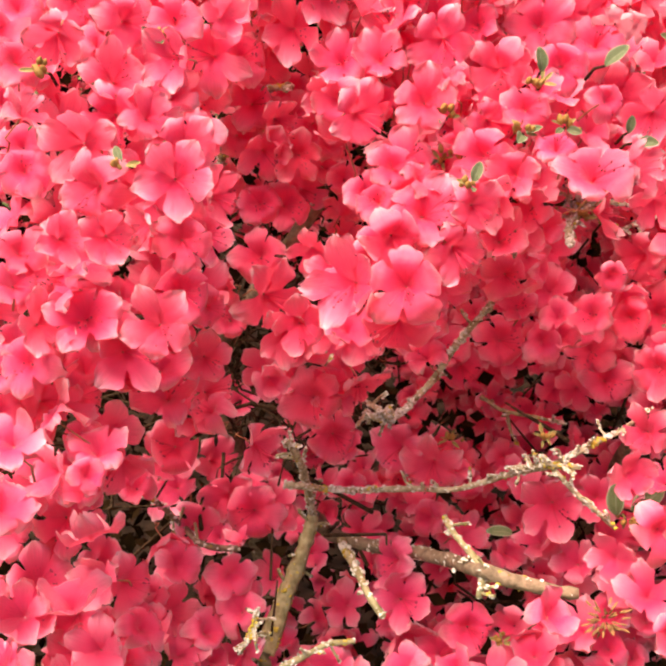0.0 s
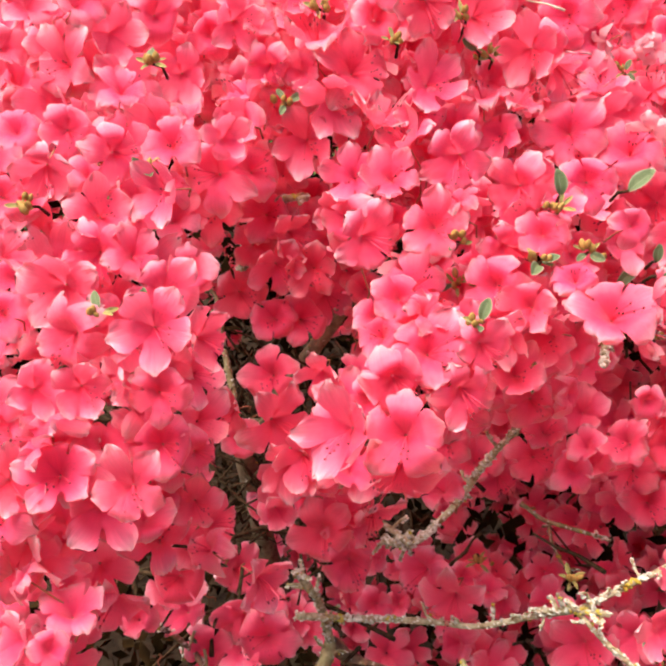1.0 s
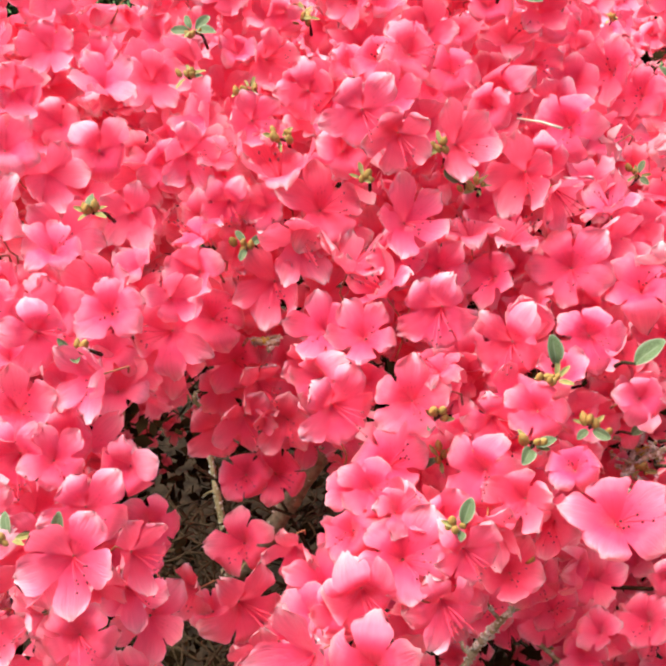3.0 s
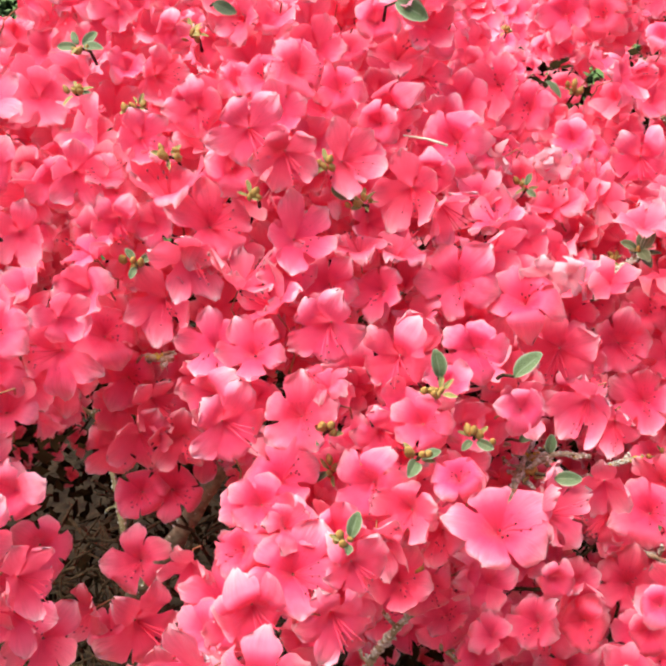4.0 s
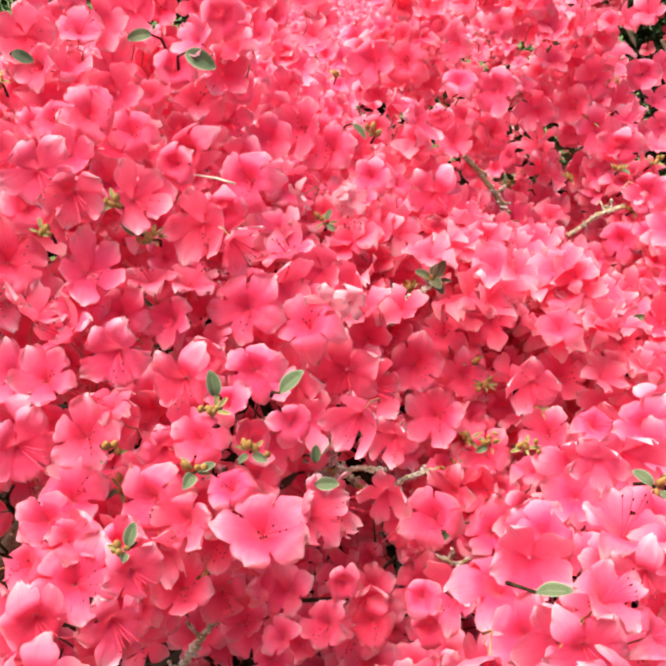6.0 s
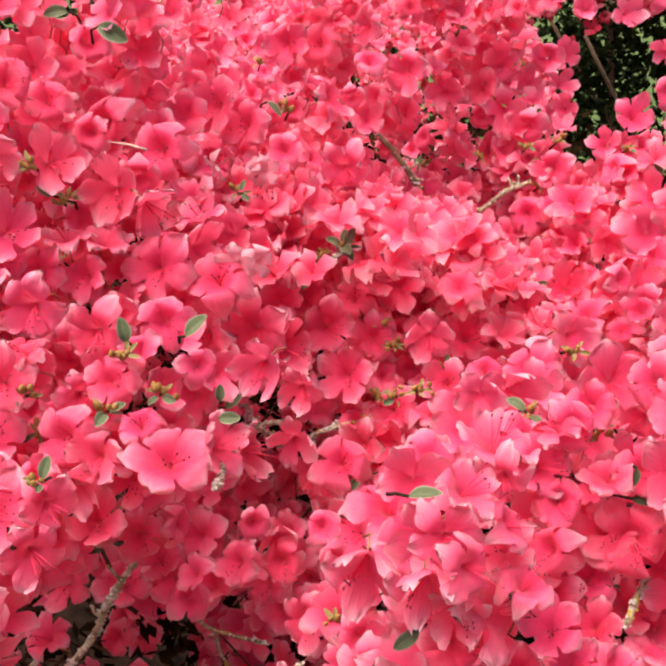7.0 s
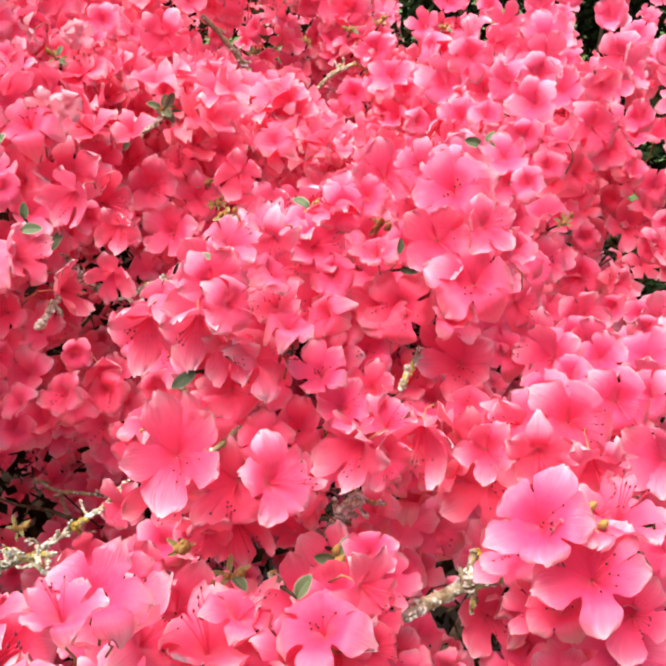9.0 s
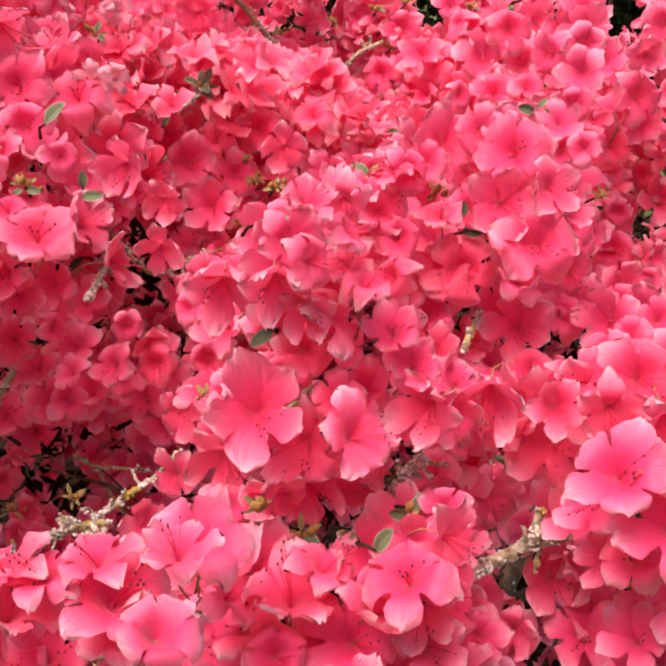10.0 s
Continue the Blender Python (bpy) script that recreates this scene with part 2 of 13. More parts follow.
def stance(x, y, z, fx, fy, fz, d, turn=None):
    """A flower's pose: throat at (x, y, z), facing (fx, fy, fz), one lobe turned that many degrees clockwise from upright."""
    f = Vector((fx, fy, fz)).normalized()
    side = Vector((0, 0, 1)).cross(f)
    if side.length < 0.02:
        side = Vector((1, 0, 0))
    side.normalize()
    m = Matrix((side, f.cross(side), f)).transposed().to_4x4()
    spin = RNG.uniform(0, 360) if turn is None else 90 - turn
    return Matrix.Translation((x, y, z)) @ m @ Matrix.Rotation(radians(spin), 4, "Z") @ Matrix.Scale(d / 2, 4)


def pedicel(m, drop=1.0):
    """The thin stalk behind a flower, bending down into the shrub."""
    p = m @ Vector((0, 0, -0.36))
    back = (m.to_3x3() @ Vector((0, 0, -1))).normalized()
    q = p + back * RNG.uniform(0.008, 0.014)
    e = q + (back * 0.5 + Vector((RNG.uniform(-0.4, 0.4), RNG.uniform(0.1, 0.7), -0.7))).normalized() * RNG.uniform(0.008, 0.018) * drop
    tube(STALKS, (p, q, (q + e) / 2 + Vector((0.002, 0, 0.002)), e), (0.0004, 0.0004, 0.0005, 0.0006), 5)


def blossom(x, y, z, fx, fy, fz, d, turn=None):
    """One open flower at its throat, facing (fx, fy, fz), d across."""
    m = stance(x, y, z, fx, fy, fz, d, turn)
    f = part("flower", RNG.choice(COROLLAS), bush, m)
    part("stamen_tuft", RNG.choice(STAMENS), f)
    pedicel(m)
    return f


FADED = []
for k in (5, 12):
    FADED.append(COROLLAS[k].copy())
    FADED[-1].materials.clear()
    FADED[-1].materials.append(FADED_PETAL)


def faded(x, y, z, fx, fy, fz, d):
    """A bleached, hanging flower."""
    m = stance(x, y, z, fx, fy, fz, d)
    part("flower", RNG.choice(FADED), bush, m, "faded whitish-pink flower")
    pedicel(m)


def inner(x, y, z, fx, fy, fz, d, turn=None):
    """A flower of the crowded layer beneath the outermost ones."""
    m = stance(x, y, z, fx, fy, fz, d, turn)
    INNER.append(m)
    if RNG.random() < 0.4:
        pedicel(m)


def under(x, y, z, fx, fy, fz, d):
    """A shaded flower close below others."""
    SHEET.append(stance(x, y, z, fx, fy, fz, d))


def joined_flowers(name, places, shapes, parent, label, mat=PETAL):
    """Many crowded flowers as one mesh."""
    base = []
    for me in shapes:
        v = np.empty(len(me.vertices) * 3)
        me.vertices.foreach_get("co", v)
        lp = np.empty(len(me.loops), dtype=np.int64)
        me.loops.foreach_get("vertex_index", lp)
        uv = np.empty(len(me.loops) * 2)
        me.uv_layers[0].data.foreach_get("uv", uv)
        base.append((v.reshape(-1, 3), lp.reshape(-1, 4), uv))
    verts, faces, uvs, n = [], [], [], 0
    for k, m in enumerate(places):
        v, fc, uv = base[k % len(base)]
        a = np.array(m)
        verts.append(v @ a[:3, :3].T + a[:3, 3])
        faces.append(fc + n)
        uvs.append(uv)
        n += len(v)
    me = bpy.data.meshes.new(name)
    me.from_pydata(np.concatenate(verts).tolist(), [], np.concatenate(faces).tolist())
    me.uv_layers.new(name="UVMap").data.foreach_set("uv", np.concatenate(uvs))
    me.polygons.foreach_set("use_smooth", np.ones(len(me.polygons), dtype=bool))
    me.materials.append(mat)
    ob = part(name, me, parent)
    return tagged(ob, label, kind="stuff")


def spline(pts, n=5):
    """Points on a smooth line through the given ones."""
    p = [Vector(q) for q in pts]
    p = [p[0] * 2 - p[1]] + p + [p[-1] * 2 - p[-2]]
    out = []
    for a, b, c, d in zip(p, p[1:], p[2:], p[3:]):
        for k in range(n):
            t = k / n
            out.append(0.5 * (2 * b + (c - a) * t + (2 * a - 5 * b + 4 * c - d) * t * t + (3 * b - a - 3 * c + d) * t ** 3))
    return out + [p[-2]]


def ball():
    bm = bmesh.new()
    bmesh.ops.create_icosphere(bm, subdivisions=1, radius=1)
    out = [v.co.copy() for v in bm.verts], [[v.index for v in f.verts] for f in bm.faces]
    bm.free()
    return out


BALL = ball()


def blob(verts, faces, kinds, p, r, rng, mat):
    """A small frilly crust of lichen."""
    sx, sy, sz = rng.uniform(0.6, 1.3), rng.uniform(0.6, 1.3), rng.uniform(0.4, 0.9)
    n = len(verts)
    for c in BALL[0]:
        j = r * rng.uniform(0.6, 1.35)
        verts.append((c.x * sx * j + p.x, c.y * sy * j + p.y, c.z * sz * j + p.z))
    for f in BALL[1]:
        faces.append([n + k for k in f])
        kinds.append(mat)


def branch(pts, r0, r1, lichen, label="", yellow=0.28):
    rng = random.Random(int(1e5 * (pts[0][0] + 7 * pts[0][1])))
    line = spline(pts)
    n = len(line)
    line = [p + 0.0012 * Vector((noise.noise(p * 60), noise.noise(p * 60 + Vector((9, 0, 0))), noise.noise(p * 60 + Vector((0, 9, 0))))) for p in line]
    radii = [(r0 + (r1 - r0) * k / (n - 1)) * rng.uniform(0.85, 1.15) for k in range(n)]
    bm = tube(bmesh.new(), line, radii, 8)
    ob = part("branch", mesh_of("branch", bm, CRUST if lichen >= 0.6 else OLIVE_BARK if lichen >= 0.3 else BARK), bush, None, label)
    lv, lf, lk = [], [], []
    # knobbly spurs
    for k in range(1, n - 1):
        if line[k].z < 0.6 or rng.random() > 0.75 * lichen:
            continue
        way = Vector((rng.gauss(0, 1), rng.gauss(-0.2, 1), rng.gauss(0.5, 1))).normalized()
        ln = rng.uniform(0.004, 0.012)
        bump = Vector((rng.gauss(0, 0.0012), rng.gauss(0, 0.0012), rng.gauss(0, 0.0012)))
        tip = line[k] + way * (radii[k] + ln)
        spur = tube(bmesh.new(), (line[k], line[k] + way * (radii[k] + ln * 0.5) + bump, tip), (min(radii[k], 0.002) * 0.6, min(radii[k], 0.002) * 0.45, min(radii[k], 0.002) * 0.55), 6)
        part("spur", mesh_of("spur", spur, CRUST if lichen >= 0.6 else OLIVE_BARK), ob)
        for _ in range(int(18 * lichen)):
            p = line[k].lerp(tip, rng.uniform(0.3, 1.05)) + Vector((rng.gauss(0, 1), rng.gauss(0, 1), rng.gauss(0, 1))).normalized() * min(radii[k], 0.002) * 0.5
            blob(lv, lf, lk, p, rng.uniform(0.0005, 0.0013), rng, 1 if rng.random() < 0.12 else 0)
    for k in range(n - 1):
        a, b = line[k], line[k + 1]
        if a.z < 0.6:
            continue
        patch = 0.45 + 1.3 * noise.noise(a * 45 + Vector((3, 1, 2)))
        for _ in range(int((b - a).length / 0.00022 * lichen * max(0.4, patch)) + 1):
            t = rng.random()
            d = Vector((rng.gauss(0, 1), rng.gauss(0, 1), rng.gauss(0.3, 1))).normalized()
            p = a.lerp(b, t) + d * radii[k] * rng.uniform(0.85, 1.1)
            blob(lv, lf, lk, p, rng.uniform(0.0006, 0.0014) * (1.4 if patch > 0.75 else 1), rng, 1 if noise.noise(p * 50) > yellow else 0)
    me = bpy.data.meshes.new("lichen_crust")
    me.from_pydata(lv, [], lf)
    me.materials.append(LICHEN)
    me.materials.append(YELLOW_LICHEN)
    me.polygons.foreach_set("material_index", lk)
    part("lichen_crust", me, ob, None, "grey-green and yellow lichen crust")
    return ob


def leaf_mesh(name, mat, seed, wide):
    rng = random.Random(seed)
    bm = bmesh.new()
    uvl = bm.loops.layers.uv.new("UVMap")
    rows, cols = 8, 6
    arch, cup = rng.uniform(0.1, 0.35), rng.uniform(0.1, 0.3)
    g = []
    for i in range(rows + 1):
        s = i / rows
        half = wide * math.sin(math.pi * min(1, 0.03 + 0.95 * s ** 1.05)) ** 0.6 + 0.01
        g.append([bm.verts.new((v * half, s, cup * abs(v) * half * 1.6 - arch * s * s + 0.02 * math.sin(7 * s + v))) for v in [2 * j / cols - 1 for j in range(cols + 1)]])
    for i in range(rows):
        for j in range(cols):
            f = bm.faces.new((g[i][j], g[i][j + 1], g[i + 1][j + 1], g[i + 1][j]))
            f.smooth = True
            for lp, (c, d) in zip(f.loops, ((j, i), (j + 1, i), (j + 1, i + 1), (j, i + 1))):
                tip = max(0, (d / rows - 0.8) / 0.2)
                lp[uvl].uv = (max(abs(2 * c / cols - 1), tip), d / rows)
    return mesh_of(name, bm, mat)


def bud_mesh():
    bm = bmesh.new()
    tube(bm, [(0, 0.01 * k, h) for k, h in enumerate((0, 0.15, 0.4, 0.7, 0.9, 1.0))], [0.1, 0.24, 0.32, 0.26, 0.12, 0.02], 7)
    return mesh_of("bud", bm, BUD)


BUDS = bud_mesh()
LEAVES = [leaf_mesh("leaf", LEAF, k, 0.23 + 0.035 * k) for k in range(3)]
DULL_LEAVES = [leaf_mesh("leaf", leaf_material("dull_leaf", (0.02, 0.03, 0.012), (0.05, 0.055, 0.025), (0.1, 0.1, 0.06)), 9, 0.24)]
YOUNG = [leaf_mesh("leaf", YOUNG_LEAF, 5 + k, 0.16 + 0.03 * k) for k in range(2)]


def leaf(p, way, size, young=False):
    way = Vector(way).normalized()
    side = way.cross(Vector((0, -0.6, 0.8)))
    if side.length < 0.05:
        side = Vector((1, 0, 0))
    side.normalize()
    up = side.cross(way)
    m = Matrix((side, way, up)).transposed().to_4x4()
    m = Matrix.Translation(p) @ m @ Matrix.Rotation(RNG.uniform(-0.6, 0.6), 4, "Y") @ Matrix.Scale(size, 4)
    return part("leaf", RNG.choice(YOUNG if young else LEAVES), bush, m, "narrow yellow-green young leaf" if young else "small grey-green hairy leaf")


def single_leaf(x, y, z, wx, wy, wz, size, dull=False):
    """One grown leaf and its twig."""
    ob = leaf(Vector((x, y, z)), (wx, wy, wz), size)
    if dull:
        ob.data = DULL_LEAVES[0]
        ob["label"] = "dull dark green leaf"
    tube(TWIGS, ((x, y, z), (x - 0.4 * size * wx, y + 0.008, z - 0.004), (x - 0.5 * size * wx, y + 0.022, z - 0.014)), (0.0007, 0.0008, 0.001), 5)


def whorl(x, y, z, n, size, young):
    """A rosette of leaves at a twig's end."""
    z -= 0.004
    a0 = RNG.uniform(0, 6.28)
    for k in range(n):
        a = a0 + k * 2.4 + RNG.uniform(-0.3, 0.3)
        up = RNG.uniform(0.0, 1.0)
        way = Vector((math.cos(a), -0.3 * up + 0.6 * math.sin(a), 0.2 + 0.5 * up + 0.45 * math.sin(a)))
        fresh = RNG.random() < young
        leaf(Vector((x, y, z)) + way.normalized() * 0.002, way, size * RNG.uniform(0.65, 1.1) * (0.7 if fresh else 1), fresh)
    if young > 0.25:
        for k in range(2 + int(4 * young)):
            way = Vector((RNG.gauss(0, 0.5), RNG.gauss(-0.4, 0.4), 1))
            m = Matrix.Translation((x + RNG.gauss(0, 0.003), y + RNG.gauss(0, 0.002), z + RNG.gauss(0, 0.002))) @ way.to_track_quat("Z", "Y").to_matrix().to_4x4() @ Matrix.Scale(RNG.uniform(0.004, 0.007), 4)
            part("bud", BUDS, bush, m, "small yellow-brown bud")
    tube(TWIGS, ((x, y, z), (x + 0.002, y + 0.010, z - 0.004), (x, y + 0.024, z - 0.014)), (0.0009, 0.0008, 0.001), 5)

# branches and stems
branch(((-0.020, 0.482, 1.085), (-0.026, 0.478, 1.066), (-0.045, 0.483, 1.030), (-0.063, 0.484, 0.993), (-0.082, 0.470, 0.978), (-0.094, 0.455, 0.986)), 0.0017, 0.0027, 0.6, 'thin branch crusted with grey lichen')
branch(((-0.087, 0.452, 0.989), (-0.107, 0.466, 0.994), (-0.125, 0.463, 1.015), (-0.141, 0.460, 1.034)), 0.0020, 0.0016, 0.60, '')
branch(((0.069, 0.424, 1.026), (0.044, 0.418, 1.008), (0.010, 0.402, 0.997), (-0.013, 0.406, 0.986), (-0.041, 0.415, 0.964), (-0.075, 0.428, 0.951), (-0.111, 0.437, 0.939), (-0.150, 0.410, 0.962)), 0.0016, 0.0022, 0.60, 'pale twig with rosettes of grey lichen')
branch(((-0.134, 0.440, 0.912), (-0.139, 0.422, 0.900), (-0.147, 0.404, 0.881), (-0.155, 0.382, 0.864), (-0.162, 0.361, 0.839), (-0.170, 0.420, 0.620), (-0.100, 0.600, 0.250), (-0.020, 0.720, -0.010)), 0.0046, 0.0085, 0.5, 'upright stem spotted with yellow lichen', -0.1)
branch(((-0.134, 0.440, 0.912), (-0.115, 0.446, 0.888), (-0.059, 0.407, 0.915), (-0.033, 0.340, 0.968), (-0.007, 0.329, 0.969), (0.018, 0.324, 0.970)), 0.0055, 0.0035, 0.25, 'bare brown branch')
branch(((-0.052, 0.384, 0.967), (-0.047, 0.368, 0.969), (-0.033, 0.340, 0.968), (-0.034, 0.331, 0.955)), 0.0018, 0.0022, 0.50, '')
branch(((-0.152, 0.417, 0.991), (-0.145, 0.411, 0.989), (-0.141, 0.432, 0.956), (-0.134, 0.440, 0.912)), 0.0020, 0.0030, 0.90, '')
branch(((-0.115, 0.446, 0.888), (-0.099, 0.359, 0.934), (-0.086, 0.336, 0.929)), 0.0030, 0.0020, 0.40, '')
branch(((-0.145, 0.332, 0.886), (-0.120, 0.340, 0.898), (-0.102, 0.343, 0.901)), 0.0020, 0.0016, 0.50, '')
branch(((-0.159, 0.335, 0.931), (-0.162, 0.327, 0.919), (-0.168, 0.321, 0.909)), 0.0012, 0.0018, 0.90, '')
branch(((-0.238, 0.396, 0.962), (-0.222, 0.418, 0.919), (-0.203, 0.404, 0.914), (-0.181, 0.404, 0.912)), 0.0018, 0.0022, 0.20, '')
branch(((-0.009, 0.606, 0.905), (0.011, 0.589, 0.904), (0.030, 0.570, 0.914), (0.052, 0.555, 0.920)), 0.0018, 0.0014, 0.30, '')
branch(((0.011, 0.589, 0.904), (0.016, 0.578, 0.890), (0.028, 0.566, 0.872)), 0.0014, 0.0010, 0.30, '')
branch(((0.254, 0.245, 1.087), (0.241, 0.246, 1.084), (0.227, 0.265, 1.061), (0.212, 0.263, 1.058), (0.184, 0.246, 1.066), (0.171, 0.240, 1.065)), 0.0028, 0.0033, 0.8, 'thick twig covered with grey and mossy lichen')
branch(((0.181, 0.300, 1.093), (0.175, 0.297, 1.093), (0.164, 0.298, 1.076), (0.150, 0.286, 1.072), (0.135, 0.273, 1.067), (0.120, 0.261, 1.060)), 0.0020, 0.0030, 1.40, '')
branch(((0.226, 0.262, 1.085), (0.223, 0.258, 1.067)), 0.0025, 0.0030, 0.90, '')
branch(((0.030, 0.620, 1.105), (0.034, 0.605, 1.098), (0.041, 0.594, 1.091), (0.029, 0.559, 1.086), (0.021, 0.500, 1.096)), 0.0016, 0.0022, 0.90, '')
branch(((0.029, 0.559, 1.086), (0.050, 0.575, 1.095), (0.075, 0.580, 1.092)), 0.0018, 0.0015, 0.95, '')
branch(((0.122, 0.538, 1.046), (0.104, 0.556, 1.040), (0.109, 0.538, 1.031), (0.108, 0.519, 1.012), (0.100, 0.510, 0.980)), 0.0015, 0.0022, 0.70, '')
branch(((0.310, 0.885, 1.165), (0.290, 0.893, 1.153), (0.265, 0.903, 1.129), (0.227, 0.869, 1.129), (0.200, 0.860, 1.120)), 0.0022, 0.0030, 0.80, '')
branch(((0.160, 0.868, 1.215), (0.174, 0.871, 1.200), (0.200, 0.880, 1.164), (0.210, 0.880, 1.130)), 0.0022, 0.0030, 0.50, '')
branch(((0.060, 0.705, 1.155), (0.073, 0.700, 1.159), (0.095, 0.690, 1.162), (0.115, 0.687, 1.175)), 0.0018, 0.0022, 0.80, '')
branch(((0.122, 0.287, 1.150), (0.109, 0.280, 1.143), (0.102, 0.291, 1.127)), 0.0012, 0.0014, 0.30, '')
branch(((-0.140, 0.585, 1.085), (-0.156, 0.581, 1.062), (-0.194, 0.579, 0.994), (-0.220, 0.600, 0.900), (-0.150, 0.700, 0.400), (-0.050, 0.800, -0.010)), 0.0040, 0.0120, 0.20, 'brown interior stem')
branch(((-0.160, 0.535, 1.178), (-0.175, 0.542, 1.174), (-0.200, 0.560, 1.150), (-0.220, 0.600, 1.090)), 0.0018, 0.0030, 0.80, '')
branch(((-0.310, 0.700, 1.050), (-0.274, 0.720, 1.014), (-0.260, 0.690, 0.980), (-0.220, 0.600, 0.900)), 0.0018, 0.0030, 0.50, '')
branch(((0.218, 0.339, 1.151), (0.206, 0.323, 1.145), (0.203, 0.321, 1.140)), 0.0014, 0.0018, 0.60, '')
branch(((0.314, 0.455, 0.916), (0.290, 0.430, 0.980), (0.250, 0.400, 1.020)), 0.0030, 0.0020, 0.40, '')
branch(((0.314, 0.455, 0.950), (0.330, 0.500, 0.800), (0.250, 0.650, 0.300), (0.150, 0.780, -0.010)), 0.0050, 0.0130, 0.20, '')
branch(((0.200, 0.860, 1.120), (0.180, 0.850, 1.000), (0.150, 0.820, 0.600), (0.080, 0.800, -0.010)), 0.0040, 0.0130, 0.20, '')
branch(((0.100, 0.510, 0.980), (0.100, 0.600, 0.800), (0.080, 0.700, 0.400), (0.050, 0.750, -0.010)), 0.0030, 0.0120, 0.20, '')

branch(((0.033, 0.590, 1.106), (0.031, 0.578, 1.079), (0.044, 0.582, 1.090), (0.066, 0.585, 1.070), (0.089, 0.592, 1.076), (0.111, 0.599, 1.079)), 0.0017, 0.0014, 1.40, 'knobbly twig thick with pale lichen')
branch(((-0.086, 0.458, 0.984), (-0.096, 0.453, 0.987), (-0.104, 0.456, 0.990)), 0.0020, 0.0016, 1.50, "")
branch(((-0.014, 0.405, 0.991), (0.006, 0.396, 1.001), (0.024, 0.392, 1.004)), 0.0020, 0.0018, 1.50, '')
branch(((0.008, 0.395, 1.001), (0.030, 0.385, 0.984), (0.048, 0.378, 0.972)), 0.0018, 0.0014, 0.60, '')

# leaves
whorl(-0.068, 0.457, 1.168, 4, 0.010, 0.9)
whorl(0.004, 0.409, 1.016, 5, 0.009, 1)
single_leaf(0.057, 0.409, 0.956, -0.17, 0.27, 0.95, 0.020)
single_leaf(0.066, 0.408, 0.960, 0.70, 0.19, 0.69, 0.024)
whorl(0.063, 0.407, 0.956, 4, 0.008, 1)
single_leaf(-0.006, 0.406, 0.938, -0.92, -0.18, 0.36, 0.016)
single_leaf(-0.183, 0.352, 0.882, 0.04, -0.06, 1.00, 0.009)
whorl(-0.271, 0.395, 1.227, 4, 0.010, 0.8)
single_leaf(0.081, 0.654, 1.159, 0.47, -0.08, 0.88, 0.009)
whorl(0.025, 0.565, 1.167, 4, 0.010, 0.8)
single_leaf(0.027, 0.436, 1.193, 0.05, -0.03, 1.00, 0.009)
single_leaf(0.027, 0.415, 1.195, 0.89, -0.35, 0.28, 0.010)
whorl(-0.009, 0.371, 0.882, 4, 0.010, 0.7)
single_leaf(0.027, 0.534, 1.132, 0.66, 0.17, 0.73, 0.016)
whorl(-0.004, 0.451, 1.193, 4, 0.010, 0.5)
whorl(-0.236, 0.498, 1.269, 5, 0.010, 0.9)
whorl(-0.178, 0.586, 1.304, 6, 0.010, 0.8)
whorl(-0.210, 0.586, 1.311, 4, 0.011, 0.8)
whorl(0.038, 0.694, 1.222, 6, 0.011, 0.4)
whorl(-0.058, 0.549, 1.265, 6, 0.010, 0.9)
single_leaf(-0.066, 0.545, 1.266, -0.65, -0.35, 0.67, 0.010)
whorl(-0.220, 0.345, 1.200, 5, 0.010, 0.8)
single_leaf(-0.202, 0.346, 1.198, 0.21, -0.01, 0.98, 0.010)
whorl(-0.169, 0.522, 1.243, 3, 0.010, 0.5)
whorl(-0.043, 0.487, 0.952, 5, 0.010, 0.6)
whorl(-0.217, 0.417, 1.239, 2, 0.008, 0.6)
whorl(-0.110, 0.524, 1.278, 3, 0.010, 0.7)
single_leaf(-0.015, 0.564, 1.205, 0.08, -0.77, -0.63, 0.013, True)
single_leaf(-0.020, 0.455, 1.218, -0.07, 0.03, 1.00, 0.012)
single_leaf(0.011, 0.445, 1.225, 0.65, 0.05, 0.76, 0.015)
single_leaf(0.032, 0.580, 1.077, 0.61, 0.05, 0.79, 0.014)
whorl(0.039, 0.564, 1.092, 3, 0.010, 0.8)
single_leaf(0.017, 0.577, 1.091, -0.76, -0.59, -0.27, 0.014, True)
whorl(-0.020, 0.451, 1.216, 4, 0.010, 1)
whorl(-0.157, 0.635, 1.331, 8, 0.011, 1)
whorl(-0.154, 0.547, 1.290, 4, 0.010, 0.8)
whorl(-0.210, 0.603, 1.331, 5, 0.011, 0.7)
single_leaf(-0.141, 0.623, 1.346, 0.84, -0.49, -0.23, 0.014, True)
single_leaf(-0.070, 0.675, 1.347, -0.91, -0.42, 0.03, 0.014)
single_leaf(-0.044, 0.629, 1.345, 0.84, -0.44, -0.32, 0.018)
single_leaf(0.061, 0.820, 1.255, 0.76, -0.52, -0.39, 0.016)
whorl(0.075, 0.772, 1.264, 3, 0.009, 1)
whorl(0.113, 0.689, 1.182, 7, 0.012, 0.4)
single_leaf(0.115, 0.688, 1.178, 0.40, 0.11, 0.91, 0.015)
single_leaf(0.116, 0.688, 1.176, 0.91, -0.30, 0.29, 0.011)
whorl(0.140, 0.660, 1.131, 6, 0.010, 0.9)
whorl(0.148, 0.647, 1.119, 6, 0.011, 0.8)
whorl(-0.056, 0.444, 1.178, 4, 0.010, 0.8)
single_leaf(0.106, 0.553, 1.055, 0.71, -0.04, 0.70, 0.013)
whorl(0.135, 0.618, 1.093, 5, 0.010, 0.9)
whorl(0.123, 0.601, 1.082, 5, 0.010, 0.8)
